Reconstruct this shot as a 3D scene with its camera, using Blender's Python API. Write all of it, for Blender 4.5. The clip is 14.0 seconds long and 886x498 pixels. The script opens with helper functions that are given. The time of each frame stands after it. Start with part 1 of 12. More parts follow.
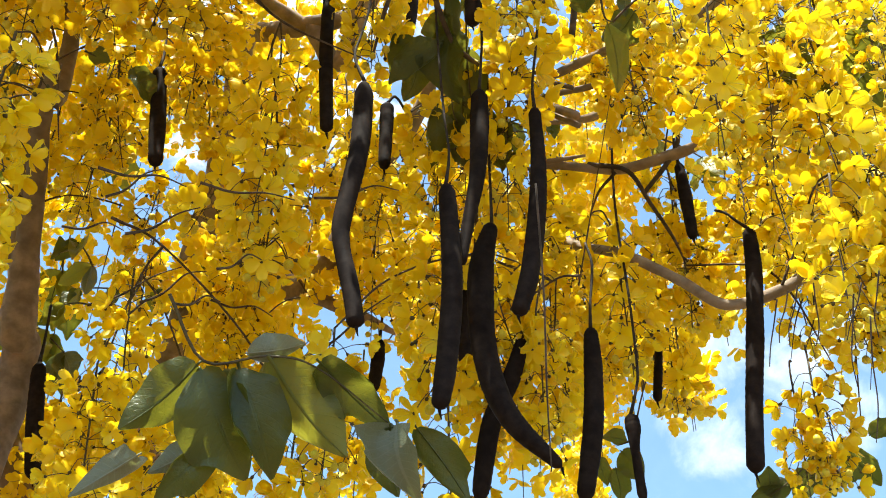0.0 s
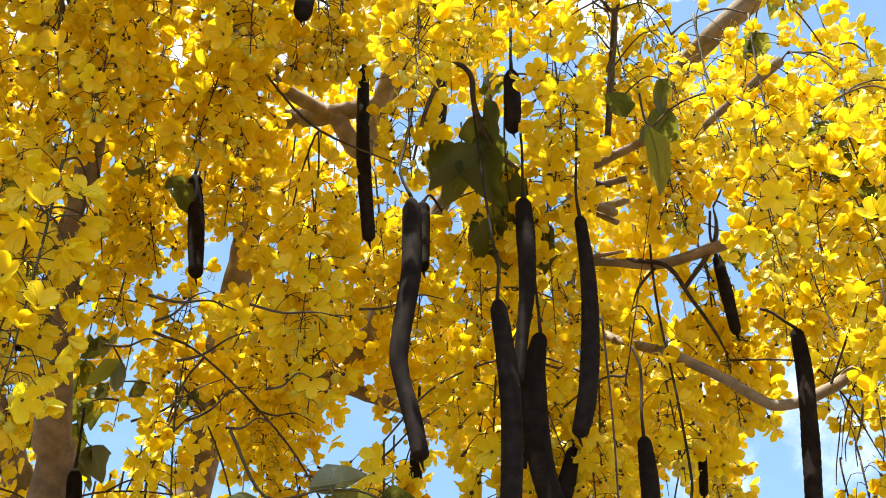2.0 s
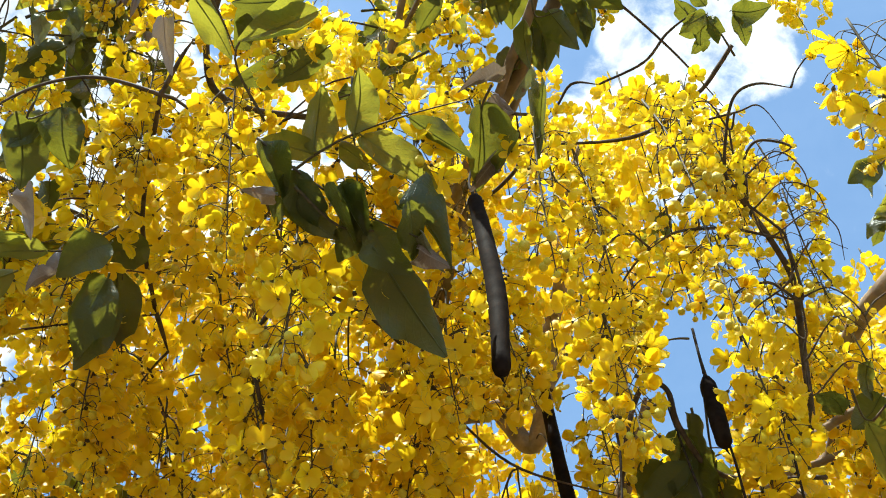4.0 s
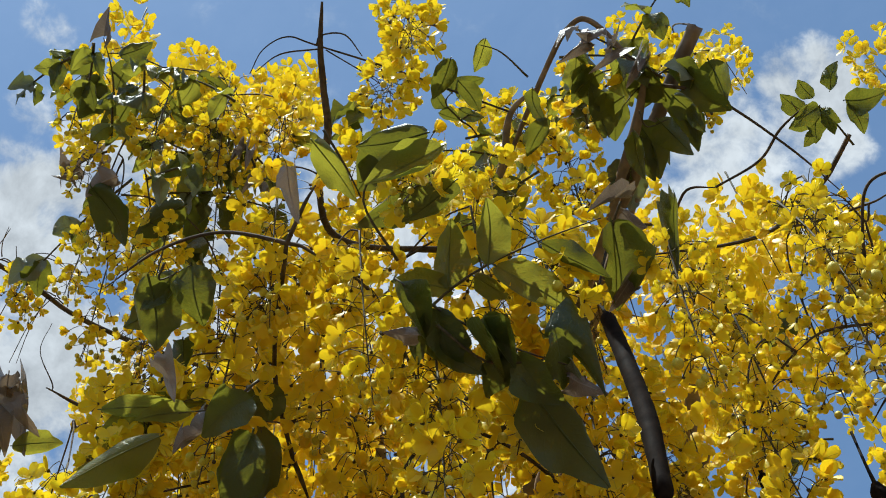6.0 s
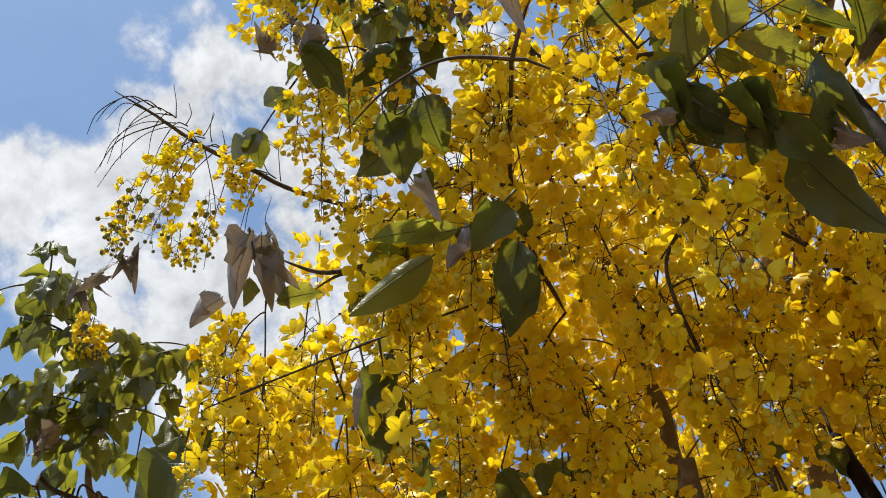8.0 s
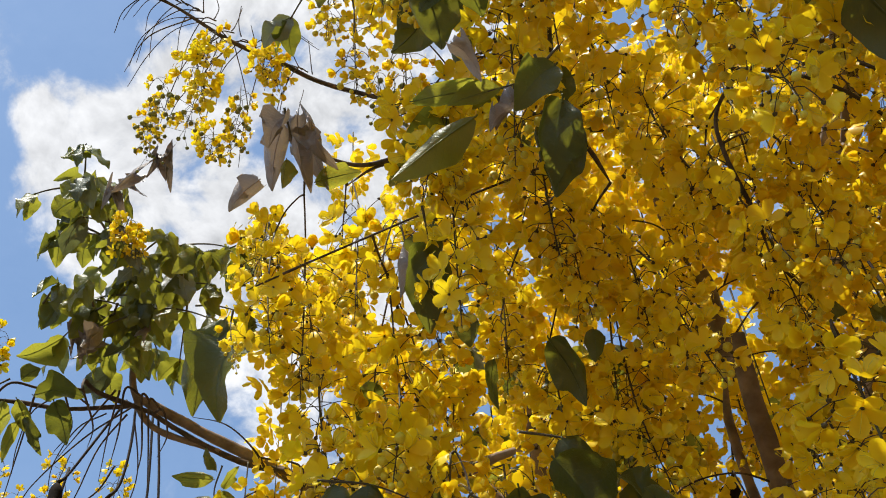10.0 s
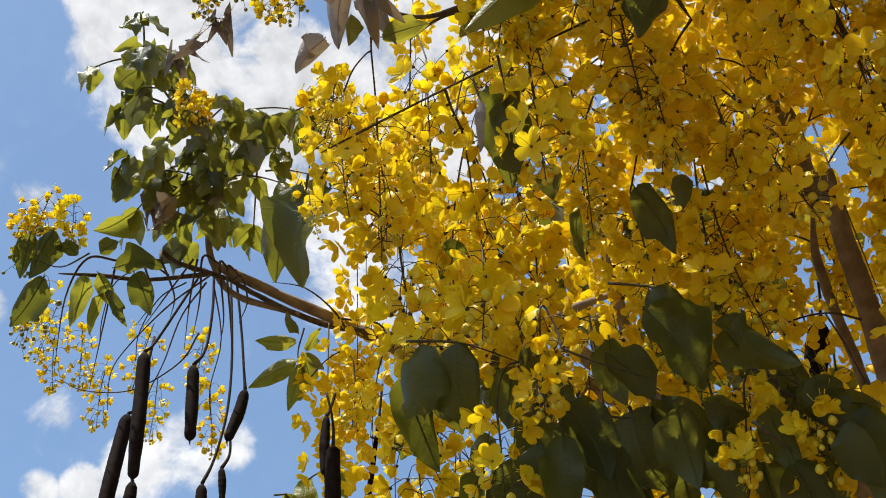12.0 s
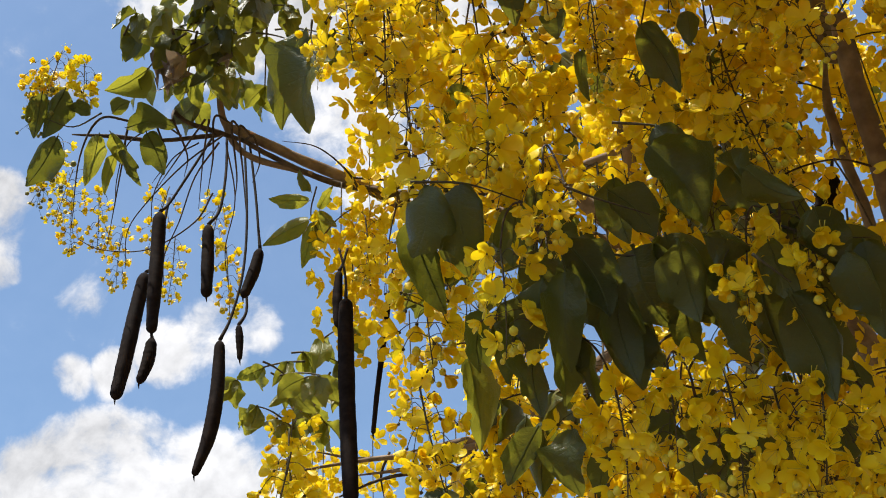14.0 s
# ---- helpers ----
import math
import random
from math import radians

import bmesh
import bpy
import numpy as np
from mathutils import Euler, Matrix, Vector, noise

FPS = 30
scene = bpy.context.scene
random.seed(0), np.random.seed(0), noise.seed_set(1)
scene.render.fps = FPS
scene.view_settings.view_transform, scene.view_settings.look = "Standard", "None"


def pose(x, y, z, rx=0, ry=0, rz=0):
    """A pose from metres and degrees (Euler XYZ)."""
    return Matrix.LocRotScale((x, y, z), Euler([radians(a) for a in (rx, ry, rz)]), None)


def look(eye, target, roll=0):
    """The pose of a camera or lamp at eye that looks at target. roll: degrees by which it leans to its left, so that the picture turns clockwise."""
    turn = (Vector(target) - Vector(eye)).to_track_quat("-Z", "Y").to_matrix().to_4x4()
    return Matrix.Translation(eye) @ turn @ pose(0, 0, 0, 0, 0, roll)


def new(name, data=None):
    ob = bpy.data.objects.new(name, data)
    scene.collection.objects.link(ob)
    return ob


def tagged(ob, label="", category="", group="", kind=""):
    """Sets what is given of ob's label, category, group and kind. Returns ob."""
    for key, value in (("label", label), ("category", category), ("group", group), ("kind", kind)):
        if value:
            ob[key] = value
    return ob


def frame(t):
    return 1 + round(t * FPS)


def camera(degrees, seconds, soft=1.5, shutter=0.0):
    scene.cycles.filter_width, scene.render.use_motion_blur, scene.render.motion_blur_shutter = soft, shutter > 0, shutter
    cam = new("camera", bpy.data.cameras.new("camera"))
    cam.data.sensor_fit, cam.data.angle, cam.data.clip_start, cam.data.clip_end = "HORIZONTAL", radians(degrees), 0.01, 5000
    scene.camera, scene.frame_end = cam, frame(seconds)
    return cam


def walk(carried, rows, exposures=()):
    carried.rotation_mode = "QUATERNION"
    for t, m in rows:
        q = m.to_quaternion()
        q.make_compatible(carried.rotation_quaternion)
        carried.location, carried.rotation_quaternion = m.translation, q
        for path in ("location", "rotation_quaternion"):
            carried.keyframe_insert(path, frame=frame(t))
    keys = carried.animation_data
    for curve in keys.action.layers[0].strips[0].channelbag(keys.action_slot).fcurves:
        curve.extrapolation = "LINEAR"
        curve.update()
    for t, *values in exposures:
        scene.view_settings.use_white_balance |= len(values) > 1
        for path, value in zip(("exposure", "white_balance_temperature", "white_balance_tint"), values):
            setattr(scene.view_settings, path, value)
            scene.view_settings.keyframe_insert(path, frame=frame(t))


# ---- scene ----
cam = camera(42.0, 14.0, soft=1.0)
PATH = [
    (0.0, (-0.000, 0.000, 1.600), (-0.0224, 1.5321, 2.8854), 1.30),
    (0.5, (0.003, -0.002, 1.601), (-0.0340, 1.5355, 2.8801), 1.60),
    (1.0, (-0.019, -0.015, 1.613), (-0.0382, 1.5312, 2.8819), 0.77),
    (1.5, (-0.046, -0.018, 1.624), (-0.0431, 1.5290, 2.8913), -0.08),
    (2.0, (-0.077, -0.063, 1.684), (-0.0853, 1.4287, 3.0161), -0.60),
    (2.5, (-0.113, -0.092, 1.722), (-0.1537, 1.3221, 3.1360), -2.52),
    (3.0, (-0.166, -0.127, 1.766), (-0.2619, 1.2486, 3.2150), -3.48),
    (3.5, (-0.202, -0.160, 1.811), (-0.3341, 1.1795, 3.2904), -4.61),
    (4.0, (-0.221, -0.197, 1.863), (-0.3442, 1.0440, 3.4266), -5.10),
    (4.2, (-0.209, -0.211, 1.876), (-0.3303, 0.9826, 3.4765), -4.13),
    (6.3, (-0.325, -0.210, 1.905), (-0.5860, 0.8309, 3.5931), -6.31),
    (6.5, (-0.349, -0.223, 1.896), (-0.6571, 0.8389, 3.5623), -6.70),
    (7.0, (-0.386, -0.199, 1.861), (-0.8268, 0.8695, 3.4931), -4.64),
    (7.5, (-0.453, -0.207, 1.856), (-0.9429, 0.9151, 3.4381), -4.94),
    (8.0, (-0.460, -0.201, 1.841), (-0.9588, 0.9232, 3.4180), -4.53),
    (8.5, (-0.487, -0.190, 1.831), (-0.9700, 0.9386, 3.4092), -4.87),
    (9.0, (-0.496, -0.159, 1.813), (-1.0063, 0.9950, 3.3644), -5.56),
    (9.2, (-0.521, -0.130, 1.809), (-1.0357, 1.0369, 3.3494), -5.66),
    (11.3, (-0.523, -0.130, 1.874), (-1.2640, 1.0918, 3.2728), -2.99),
    (11.5, (-0.543, -0.155, 1.890), (-1.2791, 1.0994, 3.2625), -3.65),
    (12.0, (-0.557, -0.121, 1.846), (-1.3381, 1.1503, 3.1785), -3.82),
    (12.5, (-0.562, -0.099, 1.819), (-1.3946, 1.1834, 3.1081), -3.43),
    (13.0, (-0.569, -0.091, 1.806), (-1.4100, 1.1941, 3.0873), -3.44),
    (13.5, (-0.579, -0.088, 1.797), (-1.4334, 1.2306, 3.0345), -3.77),
    (14.0, (-0.555, -0.084, 1.796), (-1.4468, 1.2636, 2.9746), -3.06),
]
walk(cam, [(t, look(eye, target, roll)) for t, eye, target, roll in PATH],
     exposures=[(0.0, 1.49, 6500, 3), (2.0, 1.48, 6600, 5), (3.0, 1.46, 6500, -1), (4.0, 1.12, 6300, 1), (6.5, 0.21, 6000, 5), (7.5, 0.42, 6400, 8), (9.0, 0.62, 6550, 10), (12.0, 0.57, 6600, 10), (14.0, 0.59, 6650, 11)])

# ---- light: high midday sun, blue sky with cumulus ----
SUN_TO = Vector((-0.12, -0.30, 0.93)).normalized()
sun_data = bpy.data.lights.new("sun", "SUN")
sun_data.energy, sun_data.angle, sun_data.color = 5.0, radians(0.5), (1.0, 0.98, 0.90)
sun = new("sun", sun_data)
sun.matrix_world = look(SUN_TO * 30, (0, 0, 0))

world = bpy.data.worlds.new("sky")
scene.world = world
world.use_nodes = True


class Nodes:
    """A small helper that adds nodes to a tree and links them."""

    def __init__(self, tree):
        self.tree = tree

    def add(self, kind, settings=(), **links):
        node = self.tree.nodes.new(kind)
        for key, value in settings:
            if key == "operation":
                node.operation = value
            elif key == "data_type":
                node.data_type = value
            elif key == "blend_type":
                node.blend_type = value
            elif key == "noise_dimensions":
                node.noise_dimensions = value
            elif key == "interpolation_type":
                node.interpolation_type = value
            elif key == "feature":
                node.feature = value
        for key, value in links.items():
            sock = node.inputs[int(key[1:])] if key[0] == "i" and key[1:].isdigit() else node.inputs[key.replace("_", " ")]
            if isinstance(value, bpy.types.NodeSocket):
                self.tree.links.new(value, sock)
            else:
                sock.default_value = value
        return node

    def math(self, op, a, b=0.0, c=0.0):
        return self.add("ShaderNodeMath", [("operation", op)], i0=a, i1=b, i2=c).outputs[0]

    def mix(self, fac, a, b, blend="MIX"):
        return self.add("ShaderNodeMix", [("data_type", "RGBA"), ("blend_type", blend)], i0=fac, i6=a, i7=b).outputs[2]

    def step(self, value, lo, hi, to_lo=0.0, to_hi=1.0):
        node = self.add("ShaderNodeMapRange", [("interpolation_type", "SMOOTHSTEP")], i0=value, i1=lo, i2=hi, i3=to_lo, i4=to_hi)
        return node.outputs[0]

    def noise(self, vector, scale, detail=4.0, rough=0.55):
        return self.add("ShaderNodeTexNoise", Vector=vector, Scale=scale, Detail=detail, Roughness=rough).outputs[0]


def cloud_cover(n, way, heads):
    """The thickest of a list of cloud heads (direction, angular size, thickness) along a way."""
    cover = 0.0
    for d, size, thick in heads:
        near = n.add("ShaderNodeVectorMath", [("operation", "DOT_PRODUCT")], i0=way, i1=Vector(d).normalized()).outputs["Value"]
        edge = math.cos(radians(size * 1.9))
        cover = n.math("MAXIMUM", n.math("MULTIPLY", n.step(near, edge, 1 - (1 - edge) * 0.08), thick), cover)
    return cover


def sky_nodes():
    tree = world.node_tree
    tree.nodes.clear()
    n = Nodes(tree)
    sky = tree.nodes.new("ShaderNodeTexSky")
    sky.sky_type, sky.sun_disc = "NISHITA", False
    sky.sun_elevation, sky.sun_rotation = math.asin(SUN_TO.z), math.atan2(SUN_TO.x, SUN_TO.y)
    sky.air_density, sky.dust_density, sky.ozone_density = 1.0, 1.0, 1.5
    way = n.add("ShaderNodeTexCoord").outputs["Generated"]
    warp = n.add("ShaderNodeTexNoise", Vector=way, Scale=9.0, Detail=3.0).outputs[1]
    bent = n.add("ShaderNodeVectorMath", [("operation", "MULTIPLY_ADD")], i0=warp, i1=(0.05, 0.05, 0.05), i2=way).outputs[0]
    billow = n.noise(bent, 17.0, 9.0, 0.60)
    lit = n.noise(n.add("ShaderNodeVectorMath", [("operation", "ADD")], i0=bent, i1=tuple(SUN_TO * 0.012)).outputs[0], 17.0, 5.0, 0.60)
    dense = cloud_cover(n, way, CLOUDS)
    thin = cloud_cover(n, way, THIN_CLOUDS)
    spread = n.math("MULTIPLY", n.step(n.noise(way, 2.3, 4.0), 0.56, 0.80), 0.5)
    thin = n.math("MAXIMUM", thin, spread)
    ragged = n.math("MULTIPLY", n.math("SUBTRACT", billow, 0.5), 2.6)
    heads = n.step(n.math("ADD", dense, ragged), 0.36, 0.98)
    veil = n.math("MULTIPLY", n.step(n.math("ADD", thin, ragged), 0.25, 1.15), 0.45)
    mask = n.math("MAXIMUM", n.math("MULTIPLY", heads, 0.94), veil)
    relief = n.math("MULTIPLY", n.math("SUBTRACT", billow, lit), 7.0)
    shade = n.math("ADD", n.step(n.noise(way, 6.0, 4.0), 0.35, 0.7, 5.0, 6.3), relief)
    white = n.add("ShaderNodeCombineColor", Red=n.math("MULTIPLY", shade, 0.975), Green=n.math("MULTIPLY", shade, 0.985), Blue=shade).outputs[0]
    blue = n.mix(1.0, sky.outputs[0], (1.00, 1.17, 1.22, 1.0), "MULTIPLY")
    colour = n.mix(n.math("ADD", n.math("MULTIPLY", mask, 0.93), 0.05), blue, white)
    back = n.add("ShaderNodeBackground", Color=colour, Strength=0.107)
    tree.links.new(back.outputs[0], n.add("ShaderNodeOutputWorld").inputs["Surface"])


# cumulus heads and thin veils
CLOUDS = [
    ((-0.749, 0.520, 0.410), 1.5, 1.00),
    ((-0.723, 0.547, 0.422), 1.9, 1.00),
    ((-0.696, 0.584, 0.417), 2.4, 1.00),
    ((-0.665, 0.618, 0.419), 2.1, 1.00),
    ((-0.720, 0.582, 0.379), 3.2, 1.00),
    ((-0.639, 0.660, 0.396), 3.2, 0.90),
    ((-0.708, 0.511, 0.487), 0.8, 0.85),
    ((-0.687, 0.534, 0.493), 0.9, 0.90),
    ((-0.652, 0.561, 0.511), 1.3, 1.00),
    ((-0.622, 0.582, 0.523), 1.5, 1.00),
    ((-0.595, 0.601, 0.533), 1.1, 0.90),
    ((-0.682, 0.495, 0.538), 1.1, 0.42),
    ((-0.684, 0.508, 0.524), 1.1, 0.42),
    ((-0.694, 0.405, 0.595), 1.2, 0.95),
    ((-0.709, 0.403, 0.578), 1.6, 0.95),
    ((-0.715, 0.430, 0.551), 0.8, 0.90),
    ((-0.509, 0.354, 0.785), 1.6, 0.95),
    ((-0.473, 0.381, 0.794), 1.9, 0.95),
    ((-0.502, 0.404, 0.765), 2.4, 1.00),
    ((-0.452, 0.428, 0.783), 2.7, 1.00),
    ((-0.462, 0.490, 0.739), 2.9, 1.00),
    ((-0.626, 0.397, 0.671), 1.1, 0.42),
    ((-0.505, 0.330, 0.798), 1.6, 0.95),
    ((-0.477, 0.367, 0.799), 2.1, 1.00),
    ((-0.435, 0.350, 0.829), 0.9, 0.75),
    ((-0.352, 0.345, 0.870), 1.5, 0.95),
    ((-0.333, 0.377, 0.864), 1.6, 0.90),
    ((-0.514, 0.385, 0.767), 2.4, 0.95),
    ((-0.403, 0.393, 0.827), 2.4, 0.95),
    ((-0.545, 0.404, 0.734), 1.1, 0.60),
    ((-0.357, 0.261, 0.897), 1.1, 0.42),
    ((-0.385, 0.307, 0.870), 1.1, 0.75),
    ((-0.346, 0.319, 0.882), 1.2, 0.75),
    ((-0.408, 0.327, 0.852), 1.1, 0.42),
    ((-0.418, 0.367, 0.831), 1.3, 0.95),
    ((-0.396, 0.404, 0.825), 1.6, 0.95),
    ((-0.470, 0.455, 0.757), 2.7, 1.00),
    ((-0.415, 0.493, 0.764), 2.7, 1.00),
    ((-0.509, 0.461, 0.727), 2.4, 1.00),
    ((0.218, 0.482, 0.849), 1.9, 0.90),
    ((0.221, 0.520, 0.825), 1.6, 0.85),
    ((0.141, 0.491, 0.859), 1.9, 0.90),
    ((0.205, 0.516, 0.832), 1.9, 0.80),
    ((-0.139, 0.568, 0.811), 2.4, 0.95),
    ((0.190, 0.568, 0.801), 0.7, 0.80),
    ((-0.263, 0.419, 0.869), 3.2, 0.90),
    ((-0.314, 0.470, 0.825), 2.9, 0.95),
    ((-0.270, 0.531, 0.803), 2.7, 0.90),
    ((-0.183, 0.495, 0.849), 4.0, 0.85),
    ((0.114, 0.566, 0.816), 3.2, 0.85),
    ((-0.136, 0.639, 0.757), 5.4, 0.75),
    ((-0.449, 0.553, 0.702), 2.9, 0.90),
    ((-0.363, 0.550, 0.752), 4.0, 0.95),
    ((-0.449, 0.619, 0.645), 2.4, 0.80),
    ((-0.399, 0.548, 0.735), 2.1, 1.00),
    ((-0.440, 0.570, 0.693), 2.9, 0.85),
]
THIN_CLOUDS = [
    ((0.203, 0.795, 0.572), 2.4, 0.90),
    ((0.216, 0.834, 0.508), 1.6, 0.70),
    ((0.278, 0.790, 0.547), 1.6, 0.70),
    ((0.311, 0.804, 0.507), 1.6, 0.70),
    ((0.341, 0.751, 0.565), 1.9, 0.70),
    ((-0.059, 0.656, 0.752), 1.1, 0.80),
]
sky_nodes()


# ---- materials ----
def material(name):
    m = bpy.data.materials.new(name)
    m.use_nodes = True
    m.node_tree.nodes.clear()
    return m, Nodes(m.node_tree)


def finish(m, n, shader, bump=None):
    out = n.add("ShaderNodeOutputMaterial")
    m.node_tree.links.new(shader, out.inputs["Surface"])
    return m


def petal_material():
    m, n = material("yellow_petal")
    island = n.add("ShaderNodeNewGeometry").outputs["Random Per Island"]
    whole = n.add("ShaderNodeObjectInfo").outputs["Random"]
    place = n.add("ShaderNodeTexCoord").outputs["Object"]
    vein = n.noise(place, 260.0, 3.0)
    blotch = n.noise(place, 40.0, 3.0)
    a = n.mix(island, (0.885, 0.66, 0.011, 1), (0.92, 0.755, 0.022, 1))
    b = n.mix(n.math("MULTIPLY", whole, 0.45), a, (0.86, 0.50, 0.005, 1))
    c = n.mix(n.step(blotch, 0.55, 0.8, 0.0, 0.3), b, (0.74, 0.43, 0.006, 1))
    bump = n.add("ShaderNodeBump", Strength=0.25, Distance=0.001, Height=vein).outputs[0]
    skin = n.add("ShaderNodeBsdfPrincipled", Base_Color=c, Roughness=0.42, Normal=bump)
    skin.inputs["Specular IOR Level"].default_value = 0.4
    glow = n.add("ShaderNodeBsdfTranslucent", Color=c, Normal=bump)
    both = n.add("ShaderNodeMixShader", i0=0.42, i1=skin.outputs[0], i2=glow.outputs[0])
    return finish(m, n, both.outputs[0])


def leaf_material(name, dark, light, back_light, clear=0.35):
    m, n = material(name)
    uv = n.add("ShaderNodeUVMap").outputs[0]
    xy = n.add("ShaderNodeSeparateXYZ", i0=uv)
    u, v = xy.outputs[0], xy.outputs[1]
    off = n.math("ABSOLUTE", n.math("SUBTRACT", u, 0.5))
    rib = n.step(off, 0.012, 0.035, 1.0, 0.0)
    run = n.math("SINE", n.math("MULTIPLY", n.math("SUBTRACT", v, n.math("MULTIPLY", off, 0.55)), 68.0))
    side = n.step(run, 0.86, 1.0, 0.0, 0.55)
    lines = n.math("MAXIMUM", rib, side)
    who = n.add("ShaderNodeObjectInfo").outputs["Random"]
    place = n.add("ShaderNodeTexCoord").outputs["Object"]
    spots = n.noise(place, 45.0, 5.0)
    base = n.mix(who, dark, light)
    base = n.mix(n.step(spots, 0.5, 0.78, 0.0, 0.45), base, (light[0] * 1.3, light[1] * 0.9, light[2], 1))
    base = n.mix(n.math("MULTIPLY", lines, 0.4), base, (light[0] * 1.5, light[1] * 1.4, light[2] * 1.4, 1))
    bump = n.add("ShaderNodeBump", Strength=0.35, Distance=0.0015, Height=n.math("ADD", n.math("MULTIPLY", lines, -0.7), spots)).outputs[0]
    bump = n.add("ShaderNodeBump", Strength=0.3, Distance=0.004, Height=n.noise(place, 16.0, 2.0), Normal=bump).outputs[0]
    base = n.mix(n.step(n.noise(place, 21.0, 6.0, 0.7), 0.52, 0.75, 0.0, 0.12), base, (0.15, 0.14, 0.09, 1))
    skin = n.add("ShaderNodeBsdfPrincipled", Base_Color=base, Roughness=n.step(spots, 0.35, 0.7, 0.30, 0.52), Normal=bump)
    skin.inputs["Specular IOR Level"].default_value = 0.36
    through_colour = n.mix(n.math("MULTIPLY", lines, 0.5), back_light, (back_light[0] * 0.5, back_light[1] * 0.6, back_light[2], 1))
    glow = n.add("ShaderNodeBsdfTranslucent", Color=through_colour, Normal=bump)
    both = n.add("ShaderNodeMixShader", i0=clear, i1=skin.outputs[0], i2=glow.outputs[0])
    return finish(m, n, both.outputs[0])


def skin_material(name, low, high, rough, scale, relief, stretch=(1, 1, 1), shine=0.5):
    m, n = material(name)
    place = n.add("ShaderNodeTexCoord").outputs["Object"]
    moved = n.add("ShaderNodeMapping", Vector=place, Scale=stretch).outputs[0]
    fine = n.noise(moved, scale, 6.0, 0.6)
    broad = n.noise(place, scale * 0.12, 3.0)
    colour = n.mix(n.step(fine, 0.3, 0.72), low, high)
    colour = n.mix(n.step(broad, 0.45, 0.75, 0.0, 0.6), colour, (low[0] * 0.7, low[1] * 0.7, low[2] * 0.7, 1))
    height = fine
    bump = n.add("ShaderNodeBump", Strength=0.6, Distance=relief, Height=height).outputs[0]
    skin = n.add("ShaderNodeBsdfPrincipled", Base_Color=colour, Roughness=n.step(broad, 0.3, 0.7, rough, rough + 0.2), Normal=bump)
    skin.inputs["Specular IOR Level"].default_value = shine
    return finish(m, n, skin.outputs[0])


PETAL = petal_material()
STAMEN = skin_material("yellow_filament", (0.62, 0.46, 0.015, 1), (0.78, 0.62, 0.03, 1), 0.5, 90, 0.0004)
BUD = skin_material("yellow_green_bud", (0.52, 0.41, 0.015, 1), (0.74, 0.57, 0.025, 1), 0.45, 120, 0.0005)
BUD_GREEN = skin_material("olive_green_bud", (0.13, 0.135, 0.022, 1), (0.27, 0.25, 0.04, 1), 0.5, 120, 0.0005)
STALK = skin_material("olive_brown_stalk", (0.038, 0.027, 0.008, 1), (0.095, 0.068, 0.022, 1), 0.6, 150, 0.0004)
LEAF = leaf_material("green_leaf", (0.020, 0.034, 0.009, 1), (0.072, 0.084, 0.019, 1), (0.30, 0.29, 0.026, 1), 0.28)
# lighter green for young leaflets, and for leaflets with sunlight put into the colour
LEAF_PALE_SUNLIT = leaf_material("pale_sunlit_green_leaf", (0.085, 0.098, 0.024, 1), (0.15, 0.155, 0.036, 1), (0.41, 0.38, 0.034, 1), 0.42)
# grey of the leaf underside, with its glare painted into the colour
LEAF_GREY = leaf_material("silvery_leaf_underside_and_glare", (0.11, 0.12, 0.07, 1), (0.24, 0.25, 0.17, 1), (0.16, 0.18, 0.05, 1), 0.25)
LEAF_DRY = leaf_material("withered_leaf", (0.15, 0.115, 0.095, 1), (0.32, 0.27, 0.235, 1), (0.20, 0.15, 0.10, 1), 0.25)
POD = skin_material("black_brown_pod", (0.010, 0.0058, 0.0044, 1), (0.023, 0.0142, 0.0105, 1), 0.70, 70, 0.0012, shine=0.07)
BARK = skin_material("grey_brown_bark", (0.15, 0.104, 0.070, 1), (0.31, 0.225, 0.155, 1), 0.85, 26, 0.005, (1, 1, 1.3))
TWIG = skin_material("dark_twig_bark", (0.035, 0.023, 0.014, 1), (0.11, 0.072, 0.046, 1), 0.8, 60, 0.002)
POD_STALK = skin_material("black_brown_pod_stalk", (0.016, 0.011, 0.008, 1), (0.045, 0.030, 0.020, 1), 0.7, 90, 0.001, shine=0.2)
# for the unseen ground; its brown is chosen to limit bounce light from below
DIRT = skin_material("dry_earth_and_litter", (0.09, 0.059, 0.032, 1), (0.175, 0.12, 0.07, 1), 0.95, 3, 0.03)


# ---- mesh helpers ----
def part(name, mesh, mat, parent, label=""):
    """One mesh object under a thing or a part. mesh: a bmesh or finished mesh data."""
    if isinstance(mesh, bmesh.types.BMesh):
        data = bpy.data.meshes.new(name)
        mesh.to_mesh(data)
        mesh.free()
        mesh = data
    if mat and not mesh.materials:
        mesh.materials.append(mat)
    ob = new(name, mesh)
    ob.parent = parent
    if label:
        tagged(ob, label)
    return ob


def curve_points(points, steps):
    """Catmull-Rom through points of any width (x, y, z, radius)."""
    p = [np.array(q, float) for q in points]
    if len(p) == 2:
        return [p[0] + (p[1] - p[0]) * k / steps for k in range(steps + 1)]
    p = [2 * p[0] - p[1]] + p + [2 * p[-1] - p[-2]]
    out = []
    for a, b, c, d in zip(p, p[1:], p[2:], p[3:]):
        for k in range(steps):
            s = k / steps
            out.append(0.5 * (2 * b + (c - a) * s + (2 * a - 5 * b + 4 * c - d) * s * s + (3 * b - a - 3 * c + d) * s ** 3))
    out.append(p[-2])
    return out


